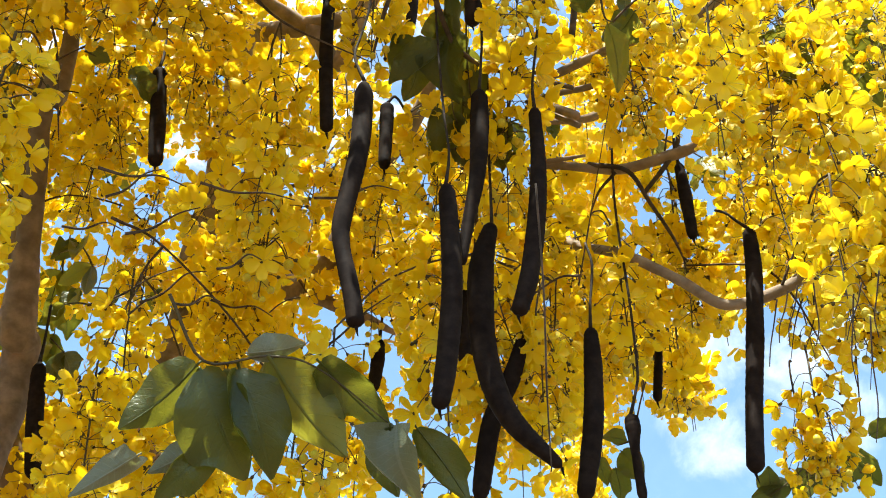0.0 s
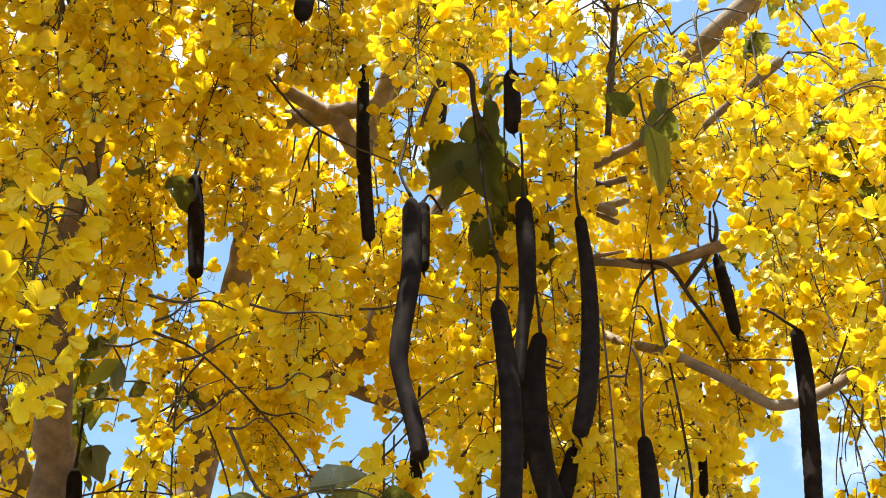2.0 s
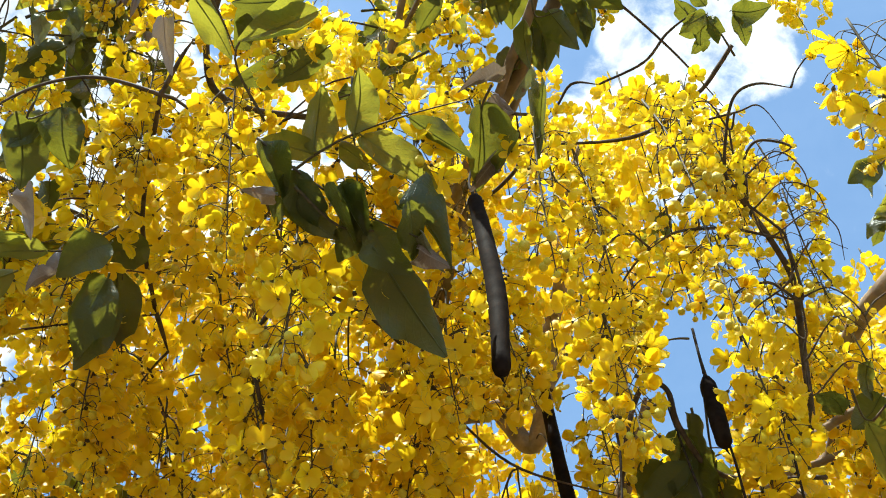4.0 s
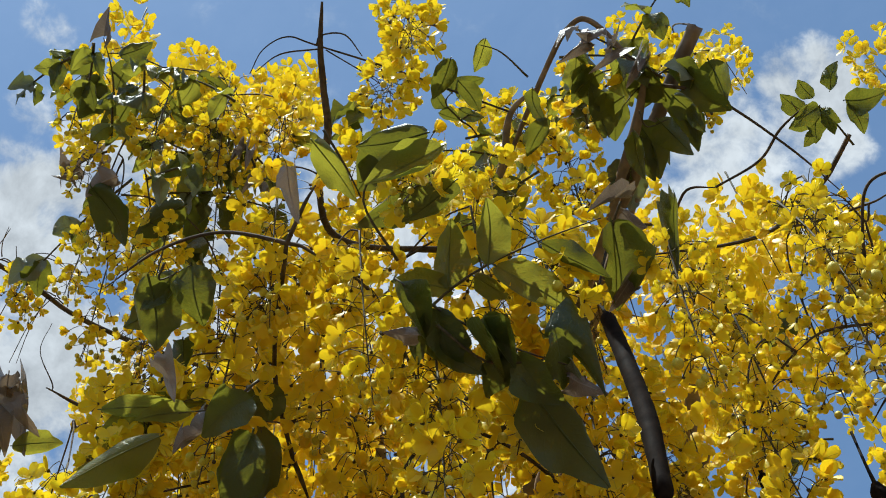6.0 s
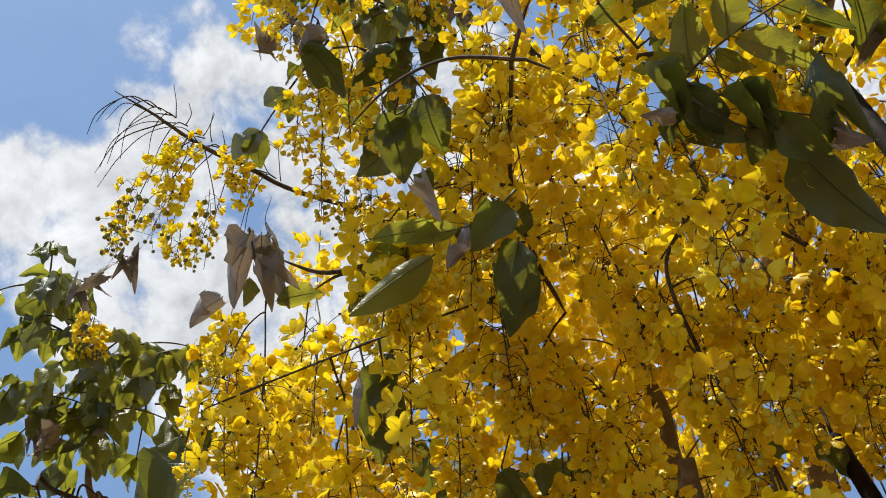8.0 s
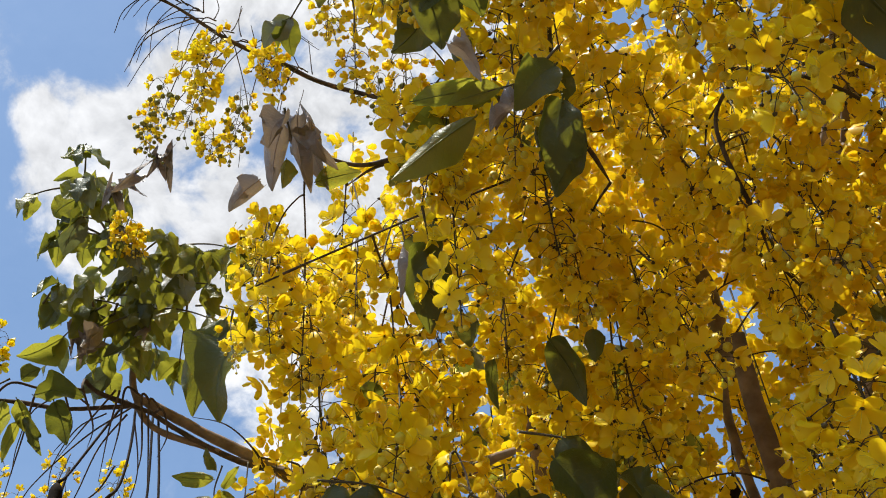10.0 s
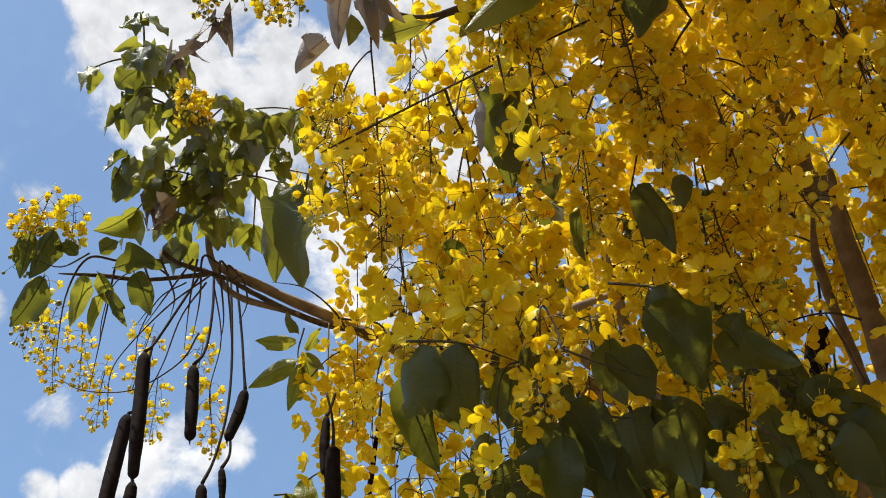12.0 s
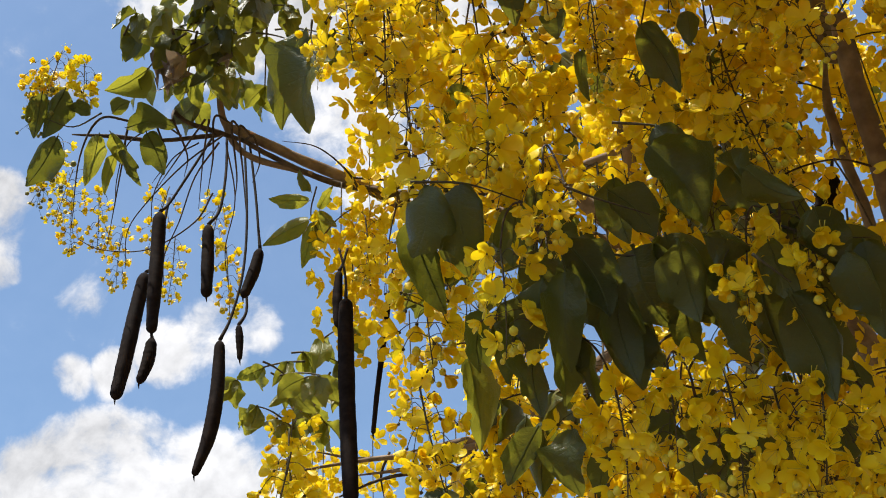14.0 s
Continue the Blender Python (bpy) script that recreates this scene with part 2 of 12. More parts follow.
def tube(points, sides=8, steps=5, cap=True, lump=0.0, seed=0):
    """A tapered tube through (x, y, z, radius), as a vertex and face list."""
    line = curve_points(points, steps)
    verts, faces = [], []
    side = Vector((1, 0, 0))
    for k, q in enumerate(line):
        a, b = Vector(line[max(k - 1, 0)][:3]), Vector(line[min(k + 1, len(line) - 1)][:3])
        ahead = (b - a).normalized()
        side = (side - ahead * side.dot(ahead))
        if side.length < 1e-4:
            side = ahead.orthogonal()
        side.normalize()
        other = ahead.cross(side)
        for s in range(sides):
            w = 2 * math.pi * s / sides
            d = side * math.cos(w) + other * math.sin(w)
            spot = Vector(q[:3])
            r = q[3] * (1 + lump * (noise.noise(spot * 14 + d * 0.9 + Vector((seed, 0, 0))) + 0.7 * noise.noise(spot * 55 + d * 1.6))) if lump else q[3]
            verts.append(tuple(Vector(q[:3]) + d * r))
    rows = len(line)
    for k in range(rows - 1):
        for s in range(sides):
            faces.append((k * sides + s, k * sides + (s + 1) % sides, (k + 1) * sides + (s + 1) % sides, (k + 1) * sides + s))
    if cap:
        faces += [tuple(range(sides))[::-1], tuple((rows - 1) * sides + s for s in range(sides))]
    return verts, faces


def mesh_of(name, pieces, mats, smooth=True):
    """One mesh from (verts, faces, material number) pieces."""
    verts, faces, which = [], [], []
    for v, f, m in pieces:
        base = len(verts)
        verts += v
        faces += [tuple(i + base for i in face) for face in f]
        which += [m] * len(f)
    data = bpy.data.meshes.new(name)
    data.from_pydata(verts, [], faces)
    for m in mats:
        data.materials.append(m)
    data.polygons.foreach_set("material_index", which)
    data.polygons.foreach_set("use_smooth", [smooth] * len(faces))
    data.update()
    return data


def moved(piece, m):
    v, f, k = piece
    return [tuple(m @ Vector(p)) for p in v], f, k


# ---- ground ----
def build_ground():
    bm = bmesh.new()
    for k in range(-20, 21):
        for j in range(-20, 21):
            x, y = math.copysign(abs(k / 20) ** 3 * 900, k), math.copysign(abs(j / 20) ** 3 * 900, j)
            bm.verts.new((x, y, 0.05 * noise.noise(Vector((x * 0.4, y * 0.4, 0)))))
    bm.verts.ensure_lookup_table()
    for k in range(40):
        for j in range(40):
            a = k * 41 + j
            bm.faces.new([bm.verts[i] for i in (a, a + 41, a + 42, a + 1)])
    data = bpy.data.meshes.new("ground")
    bm.to_mesh(data)
    data.materials.append(DIRT)
    tagged(new("ground", data), "unseen dry brown earth and leaf litter under the tree", "ground", kind="structure")


build_ground()


# ---- the tree ----
tree = new("golden_shower_tree")
tagged(tree, "golden shower tree with grey-brown limbs and sparse large green leaves", "tree")


def limb(name, points, mat=None, sides=12, label=""):
    """A tapered limb through (x, y, z, radius)."""
    v, f = tube(points, sides, 10, True, 0.17, len(points))
    return part(name, mesh_of(name, [(v, f, 0)], [mat or BARK]), None, tree, label)


def twig(points):
    v, f = tube(points, 5, 6, True, 0.12)
    return part("twig", mesh_of("twig", [(v, f, 0)], [TWIG]), None, tree)


limb("trunk", [(-1.046, 1.896, -0.060, 0.0850), (-0.996, 1.846, 0.500, 0.0650), (-0.896, 1.776, 1.600, 0.0500), (-0.796, 1.746, 2.675, 0.0340), (-0.781, 1.668, 2.803, 0.0310), (-0.771, 1.591, 2.909, 0.0250), (-0.757, 1.515, 3.005, 0.0190), (-0.743, 1.426, 3.102, 0.0160), (-0.729, 1.376, 3.182, 0.0140)])
limb("limb", [(-1.016, 1.866, 0.350, 0.0600), (-0.778, 2.021, 1.458, 0.0550), (-0.639, 2.176, 3.065, 0.0410), (-0.620, 2.082, 3.204, 0.0364), (-0.597, 2.038, 3.268, 0.0344), (-0.539, 1.900, 3.514, 0.0303), (-0.508, 1.783, 3.698, 0.0274), (-0.496, 1.746, 3.798, 0.0100)])
limb("limb", [(-0.625, 2.109, 3.164, 0.0264), (-0.594, 2.118, 3.166, 0.0264), (-0.481, 2.044, 3.217, 0.0285), (-0.347, 1.952, 3.123, 0.0275), (-0.254, 1.837, 3.123, 0.0259), (-0.174, 1.741, 3.243, 0.0200), (-0.082, 1.645, 3.346, 0.0153), (-0.014, 1.524, 3.454, 0.0042)])
limb("limb", [(-0.505, 1.773, 3.726, 0.0233), (-0.494, 1.755, 3.725, 0.0233), (-0.399, 1.631, 3.586, 0.0210), (-0.313, 1.564, 3.525, 0.0196), (-0.206, 1.548, 3.553, 0.0159), (-0.135, 1.476, 3.613, 0.0049)])
limb("branch", [(-0.347, 1.956, 3.118, 0.0159), (-0.275, 1.894, 3.049, 0.0153), (-0.193, 1.920, 3.026, 0.0118), (-0.099, 1.952, 2.993, 0.0028)])
limb("branch", [(0.162, 1.543, 3.073, 0.0031), (0.136, 1.563, 2.996, 0.0077), (0.193, 1.478, 2.857, 0.0081), (0.255, 1.368, 2.742, 0.0079), (0.331, 1.342, 2.673, 0.0077), (0.392, 1.330, 2.618, 0.0080), (0.472, 1.325, 2.641, 0.0086), (0.532, 1.334, 2.686, 0.0088), (0.655, 1.354, 2.761, 0.0102), (0.835, 1.399, 2.925, 0.0134)])
limb("branch", [(0.208, 1.336, 2.923, 0.0022), (0.140, 1.356, 2.923, 0.0056), (0.186, 1.356, 2.917, 0.0070), (0.267, 1.352, 2.908, 0.0084), (0.346, 1.326, 2.916, 0.0093), (0.381, 1.310, 2.922, 0.0084), (0.440, 1.279, 2.934, 0.0093), (0.537, 1.225, 2.949, 0.0102)])
twig([(0.299, 1.361, 2.862, 0.0038), (0.346, 1.326, 2.916, 0.0047), (0.354, 1.299, 2.940, 0.0037), (0.349, 1.277, 2.963, 0.0011)])
twig([(0.213, 1.352, 2.918, 0.0045), (0.273, 1.339, 2.892, 0.0041), (0.310, 1.369, 2.850, 0.0037), (0.346, 1.400, 2.806, 0.0028), (0.368, 1.426, 2.769, 0.0007)])
twig([(0.255, 1.342, 2.892, 0.0028), (0.229, 1.366, 2.871, 0.0023), (0.217, 1.392, 2.845, 0.0007)])
twig([(0.217, 1.392, 2.845, 0.0013), (0.191, 1.378, 2.707, 0.0013), (0.190, 1.347, 2.701, 0.0013), (0.227, 1.169, 2.882, 0.0005)])
limb("branch", [(0.189, 1.271, 2.947, 0.0071), (0.123, 1.329, 3.053, 0.0075), (0.144, 1.327, 3.089, 0.0078), (0.219, 1.293, 3.110, 0.0078), (0.275, 1.270, 3.120, 0.0069), (0.321, 1.258, 3.121, 0.0024)])
limb("branch", [(0.194, 1.287, 2.941, 0.0049), (0.132, 1.340, 3.044, 0.0049), (0.154, 1.344, 3.073, 0.0049), (0.239, 1.324, 3.080, 0.0059), (0.323, 1.297, 3.088, 0.0049), (0.370, 1.313, 3.063, 0.0016)])
limb("limb", [(-0.313, 1.564, 3.525, 0.0196), (-0.249, 1.594, 3.438, 0.0200), (-0.199, 1.497, 3.533, 0.0188), (-0.177, 1.428, 3.594, 0.0176), (-0.144, 1.367, 3.644, 0.0153), (-0.104, 1.278, 3.772, 0.0120), (-0.052, 1.192, 3.887, 0.0034)])
limb("limb", [(0.143, 1.521, 3.190, 0.0036), (0.264, 1.563, 3.254, 0.0090), (0.307, 1.529, 3.291, 0.0090), (0.357, 1.360, 3.372, 0.0165), (0.410, 1.261, 3.374, 0.0194), (0.471, 1.204, 3.398, 0.0205), (0.546, 1.150, 3.410, 0.0215), (0.699, 1.124, 3.492, 0.0259)])
limb("branch", [(0.259, 1.277, 3.117, 0.0029), (0.326, 1.353, 3.173, 0.0082), (0.407, 1.289, 3.208, 0.0072), (0.502, 1.207, 3.244, 0.0093)])
limb("branch", [(-0.330, 1.106, 3.569, 0.0046), (-0.339, 1.092, 3.590, 0.0118), (-0.320, 1.024, 3.635, 0.0129), (-0.310, 0.972, 3.667, 0.0118)])
limb("branch", [(-0.091, 0.711, 3.752, 0.0041), (-0.130, 0.786, 3.716, 0.0098), (-0.171, 0.846, 3.685, 0.0093), (-0.222, 0.922, 3.640, 0.0093), (-0.298, 1.014, 3.577, 0.0103), (-0.330, 1.106, 3.569, 0.0116), (-0.361, 1.217, 3.542, 0.0129), (-0.425, 1.390, 3.516, 0.0146), (-0.421, 1.467, 3.513, 0.0146), (-0.325, 1.574, 3.533, 0.0146)])
limb("branch", [(-0.274, 0.689, 3.785, 0.0020), (-0.334, 0.709, 3.754, 0.0062), (-0.368, 0.774, 3.719, 0.0067), (-0.419, 0.844, 3.676, 0.0072), (-0.447, 0.900, 3.639, 0.0062)])
limb("branch", [(0.114, 0.857, 3.283, 0.0010), (0.121, 0.901, 3.312, 0.0031), (0.136, 0.930, 3.286, 0.0038), (0.167, 0.978, 3.238, 0.0046), (0.189, 1.020, 3.194, 0.0050), (0.191, 1.049, 3.167, 0.0050), (0.185, 1.117, 3.100, 0.0054), (0.178, 1.186, 3.025, 0.0054)], TWIG)
twig([(0.134, 0.892, 3.251, 0.0025), (0.111, 0.873, 3.272, 0.0031), (0.122, 0.816, 3.311, 0.0026), (0.141, 0.774, 3.335, 0.0026), (0.175, 0.760, 3.335, 0.0022), (0.220, 0.766, 3.318, 0.0007)])
twig([(0.133, 0.906, 3.241, 0.0026), (0.138, 0.858, 3.276, 0.0022), (0.163, 0.831, 3.290, 0.0022), (0.208, 0.839, 3.271, 0.0018), (0.165, 0.856, 3.271, 0.0006)])
twig([(0.133, 0.906, 3.241, 0.0022), (0.180, 0.946, 3.195, 0.0022), (0.103, 0.936, 3.224, 0.0022), (0.028, 0.937, 3.238, 0.0022), (-0.017, 0.955, 3.231, 0.0007)])
twig([(0.180, 0.946, 3.195, 0.0022), (0.187, 1.015, 3.129, 0.0026), (0.145, 0.998, 3.159, 0.0022), (0.094, 1.011, 3.160, 0.0022), (0.054, 1.042, 3.140, 0.0007)])
twig([(-0.130, 1.136, 2.914, 0.0015), (-0.105, 1.075, 2.984, 0.0037), (-0.070, 1.033, 3.027, 0.0042), (-0.040, 1.040, 3.015, 0.0042), (-0.031, 1.078, 2.971, 0.0042), (0.020, 1.144, 2.930, 0.0042), (0.180, 1.231, 2.968, 0.0042)])
twig([(0.178, 0.988, 3.158, 0.0018), (0.217, 0.948, 3.181, 0.0011), (0.261, 0.956, 3.158, 0.0005)])
twig([(0.139, 0.913, 3.233, 0.0018), (0.156, 0.946, 3.201, 0.0018), (0.217, 0.916, 3.208, 0.0011), (0.251, 0.931, 3.184, 0.0011), (0.254, 0.969, 3.149, 0.0005)])
twig([(0.139, 0.872, 3.265, 0.0018), (0.139, 0.913, 3.233, 0.0018), (0.185, 0.883, 3.245, 0.0011), (0.229, 0.889, 3.226, 0.0011), (0.245, 0.925, 3.191, 0.0005)])
twig([(0.055, 0.974, 3.590, 0.0020), (0.053, 0.845, 3.383, 0.0019), (0.137, 0.795, 3.321, 0.0018), (0.174, 0.788, 3.317, 0.0011), (0.203, 0.825, 3.283, 0.0005)])
twig([(0.121, 0.865, 3.276, 0.0018), (0.139, 0.872, 3.265, 0.0018), (0.184, 0.844, 3.274, 0.0011), (0.219, 0.866, 3.248, 0.0011), (0.225, 0.912, 3.209, 0.0005)])
twig([(0.173, 0.937, 3.203, 0.0016), (0.178, 0.991, 3.155, 0.0018), (0.113, 1.032, 3.135, 0.0011), (0.076, 1.084, 3.092, 0.0005)])
twig([(0.150, 1.009, 3.146, 0.0015), (0.179, 1.016, 3.132, 0.0018), (0.228, 1.001, 3.129, 0.0011), (0.266, 1.029, 3.088, 0.0011), (0.265, 1.075, 3.040, 0.0005)])
twig([(0.181, 1.058, 3.089, 0.0018), (0.174, 1.082, 3.067, 0.0018), (0.228, 1.032, 3.099, 0.0011), (0.269, 1.047, 3.069, 0.0005)])
twig([(0.137, 0.795, 3.321, 0.0018), (0.126, 0.816, 3.310, 0.0018), (0.100, 0.780, 3.341, 0.0011), (0.057, 0.792, 3.341, 0.0011), (0.024, 0.832, 3.319, 0.0005)])
twig([(0.126, 0.816, 3.310, 0.0018), (0.121, 0.865, 3.276, 0.0018), (0.078, 0.856, 3.292, 0.0011), (0.039, 0.883, 3.280, 0.0005)])
twig([(0.186, 1.014, 3.131, 0.0017), (0.181, 1.058, 3.089, 0.0018), (0.150, 1.041, 3.116, 0.0011), (0.121, 1.066, 3.099, 0.0011), (0.102, 1.107, 3.061, 0.0005)])
twig([(0.174, 1.082, 3.067, 0.0018), (0.176, 1.116, 3.029, 0.0018), (0.231, 1.078, 3.050, 0.0011), (0.272, 1.086, 3.025, 0.0005)])
twig([(-1.438, 0.787, 3.928, 0.0015), (-1.455, 0.737, 3.944, 0.0010), (-1.516, 0.706, 3.927, 0.0010), (-1.583, 0.709, 3.890, 0.0010), (-1.645, 0.728, 3.846, 0.0006)])
twig([(-1.461, 0.723, 3.947, 0.0015), (-1.516, 0.684, 3.936, 0.0010), (-1.577, 0.677, 3.908, 0.0010), (-1.624, 0.702, 3.870, 0.0006)])
twig([(-1.385, 0.870, 3.911, 0.0015), (-1.382, 0.818, 3.939, 0.0010), (-1.334, 0.829, 3.955, 0.0010), (-1.300, 0.888, 3.938, 0.0006)])
twig([(-1.450, 0.773, 3.929, 0.0015), (-1.506, 0.800, 3.888, 0.0010), (-1.577, 0.808, 3.846, 0.0010), (-1.621, 0.829, 3.810, 0.0006)])
twig([(-1.419, 0.811, 3.925, 0.0015), (-1.478, 0.820, 3.893, 0.0010), (-1.540, 0.858, 3.840, 0.0010), (-1.582, 0.909, 3.788, 0.0006)])
twig([(-1.490, 0.684, 3.950, 0.0015), (-1.525, 0.635, 3.952, 0.0010), (-1.572, 0.638, 3.926, 0.0006)])
twig([(-1.400, 0.848, 3.916, 0.0015), (-1.449, 0.886, 3.872, 0.0010), (-1.502, 0.931, 3.820, 0.0010), (-1.540, 0.974, 3.774, 0.0006)])
twig([(-1.361, 0.897, 3.908, 0.0015), (-1.410, 0.936, 3.864, 0.0010), (-1.449, 0.979, 3.819, 0.0006)])
twig([(-1.356, 1.003, 3.722, 0.0015), (-1.355, 0.993, 3.735, 0.0015), (-1.359, 0.934, 3.767, 0.0009), (-1.325, 0.900, 3.801, 0.0006)])
twig([(-1.806, 1.496, 3.417, 0.0037), (-1.771, 1.391, 3.408, 0.0024), (-1.799, 1.326, 3.443, 0.0016), (-1.849, 1.273, 3.450, 0.0006)])
twig([(-1.781, 1.421, 3.411, 0.0024), (-1.701, 1.475, 3.380, 0.0024), (-1.753, 1.520, 3.293, 0.0016), (-1.807, 1.568, 3.194, 0.0006)])
twig([(0.532, 1.334, 2.686, 0.0018), (0.509, 1.381, 2.637, 0.0011), (0.500, 1.422, 2.584, 0.0005)])
twig([(0.488, 1.361, 2.679, 0.0018), (0.524, 1.336, 2.687, 0.0018), (0.532, 1.375, 2.633, 0.0011), (0.520, 1.407, 2.594, 0.0005)])
twig([(0.532, 1.334, 2.686, 0.0018), (0.576, 1.301, 2.703, 0.0018), (0.584, 1.361, 2.623, 0.0011), (0.590, 1.425, 2.528, 0.0011), (0.592, 1.451, 2.486, 0.0005)])
twig([(0.576, 1.301, 2.703, 0.0018), (0.606, 1.287, 2.703, 0.0018), (0.610, 1.353, 2.618, 0.0011), (0.605, 1.416, 2.532, 0.0005)])
twig([(0.368, 1.426, 2.769, 0.0018), (0.456, 1.360, 2.715, 0.0018), (0.501, 1.362, 2.665, 0.0018), (0.546, 1.400, 2.590, 0.0011), (0.575, 1.427, 2.534, 0.0005)])
twig([(-0.183, 1.001, 3.638, 0.0015), (0.022, 0.991, 3.587, 0.0039), (0.136, 0.933, 3.597, 0.0041), (0.180, 0.893, 3.612, 0.0046), (0.209, 0.861, 3.625, 0.0041)])
twig([(-0.222, 0.922, 3.640, 0.0041), (-0.122, 0.936, 3.629, 0.0026), (-0.074, 0.898, 3.649, 0.0026), (-0.025, 0.903, 3.641, 0.0008)])
twig([(-0.025, 0.903, 3.641, 0.0021), (0.058, 0.877, 3.646, 0.0026), (0.104, 0.837, 3.662, 0.0026), (0.156, 0.807, 3.669, 0.0008)])
twig([(-0.097, 0.722, 3.747, 0.0041), (-0.012, 0.754, 3.724, 0.0033), (0.034, 0.788, 3.700, 0.0026), (0.117, 0.873, 3.638, 0.0021), (0.188, 0.961, 3.567, 0.0006)])
twig([(-0.537, 0.856, 3.160, 0.0026), (-0.586, 0.832, 3.060, 0.0028), (-0.597, 0.858, 3.006, 0.0031), (-0.594, 0.920, 2.947, 0.0031), (-0.598, 0.960, 2.902, 0.0009)])
twig([(-0.547, 0.850, 3.162, 0.0025), (-0.473, 0.893, 3.143, 0.0029), (-0.416, 0.943, 3.109, 0.0029), (-0.370, 1.006, 3.055, 0.0025), (-0.331, 1.052, 3.011, 0.0021), (-0.264, 1.100, 2.962, 0.0021), (-0.130, 1.136, 2.914, 0.0008)])
limb("branch", [(0.019, 0.675, 3.814, 0.0137), (-0.054, 0.766, 3.782, 0.0137), (-0.152, 0.888, 3.726, 0.0126), (-0.239, 0.983, 3.672, 0.0116), (-0.273, 1.036, 3.636, 0.0116), (-0.281, 1.046, 3.637, 0.0046)])
limb("branch", [(-0.266, 1.021, 3.648, 0.0046), (-0.371, 1.197, 3.576, 0.0129), (-0.438, 1.297, 3.553, 0.0143), (-0.526, 1.429, 3.486, 0.0158), (-0.421, 1.456, 3.513, 0.0146)])
limb("branch", [(-0.587, 0.422, 3.774, 0.0020), (-0.612, 0.487, 3.747, 0.0054), (-0.627, 0.547, 3.720, 0.0059), (-0.642, 0.616, 3.687, 0.0069), (-0.685, 0.700, 3.638, 0.0059), (-0.663, 0.792, 3.608, 0.0059), (-0.447, 0.900, 3.639, 0.0059)], TWIG)
twig([(-0.334, 0.709, 3.754, 0.0021), (-0.497, 0.570, 3.743, 0.0019), (-0.618, 0.483, 3.748, 0.0016), (-0.660, 0.455, 3.751, 0.0014), (-0.705, 0.461, 3.741, 0.0010), (-0.738, 0.489, 3.724, 0.0008)])
twig([(-0.618, 0.489, 3.745, 0.0016), (-0.680, 0.477, 3.740, 0.0014), (-0.728, 0.489, 3.726, 0.0008)])
twig([(-0.618, 0.483, 3.748, 0.0016), (-0.605, 0.471, 3.754, 0.0016), (-0.567, 0.482, 3.754, 0.0014), (-0.549, 0.523, 3.741, 0.0008)])
twig([(-0.605, 0.495, 3.745, 0.0014), (-0.540, 0.564, 3.724, 0.0010), (-0.495, 0.628, 3.700, 0.0008)])
limb("branch", [(-0.091, 0.711, 3.752, 0.0051), (-0.156, 0.611, 3.812, 0.0051), (-0.202, 0.615, 3.816, 0.0051), (-0.252, 0.664, 3.797, 0.0051), (-0.330, 0.752, 3.755, 0.0046), (-0.403, 0.836, 3.708, 0.0016)])
limb("branch", [(-1.532, 0.604, 3.961, 0.0008), (-1.490, 0.684, 3.950, 0.0031), (-1.438, 0.787, 3.928, 0.0047), (-1.375, 0.876, 3.913, 0.0052), (-1.323, 0.951, 3.895, 0.0052), (-1.234, 1.039, 3.878, 0.0052), (-1.138, 1.117, 3.864, 0.0047), (-1.059, 1.176, 3.849, 0.0042), (-1.025, 1.191, 3.819, 0.0042), (-1.006, 1.167, 3.720, 0.0042)], TWIG)
twig([(-1.479, 0.710, 3.944, 0.0019), (-1.568, 0.684, 3.910, 0.0015), (-1.637, 0.704, 3.861, 0.0006)])
twig([(-1.447, 0.768, 3.933, 0.0015), (-1.524, 0.763, 3.897, 0.0011), (-1.586, 0.790, 3.850, 0.0011), (-1.627, 0.818, 3.811, 0.0006)])
twig([(-1.436, 0.794, 3.926, 0.0015), (-1.506, 0.800, 3.888, 0.0011), (-1.568, 0.838, 3.835, 0.0006)])
twig([(-1.433, 0.790, 3.929, 0.0011), (-1.464, 0.888, 3.864, 0.0011), (-1.497, 0.935, 3.820, 0.0006)])
twig([(-1.409, 0.818, 3.927, 0.0011), (-1.338, 0.835, 3.950, 0.0011), (-1.295, 0.903, 3.932, 0.0006)])
limb("branch", [(-1.365, 0.993, 3.724, 0.0014), (-1.298, 1.062, 3.710, 0.0047), (-1.212, 1.099, 3.722, 0.0053), (-1.146, 1.124, 3.730, 0.0047), (-0.983, 1.174, 3.718, 0.0056), (-0.746, 1.220, 3.621, 0.0065)], TWIG)
twig([(-1.333, 1.077, 3.684, 0.0012), (-1.271, 1.084, 3.708, 0.0035), (-1.193, 1.113, 3.719, 0.0035)])
twig([(-0.928, 0.544, 3.247, 0.0008), (-0.845, 0.528, 3.281, 0.0024), (-0.758, 0.537, 3.297, 0.0028), (-0.677, 0.578, 3.290, 0.0036), (-0.647, 0.599, 3.283, 0.0024), (-0.577, 0.683, 3.247, 0.0024), (-0.547, 0.850, 3.162, 0.0024)])
twig([(-0.678, 0.580, 3.289, 0.0036), (-0.639, 0.541, 3.315, 0.0028), (-0.615, 0.522, 3.328, 0.0010)])
twig([(-0.179, 0.928, 3.635, 0.0014), (-0.184, 1.030, 3.638, 0.0039), (-0.220, 1.073, 3.631, 0.0043), (-0.274, 1.100, 3.617, 0.0043)])
limb("branch", [(-0.156, 0.930, 3.717, 0.0043), (-0.211, 0.994, 3.684, 0.0108), (-0.311, 1.133, 3.596, 0.0118), (-0.390, 1.230, 3.522, 0.0129), (-0.466, 1.314, 3.446, 0.0129), (-0.425, 1.390, 3.516, 0.0129)])
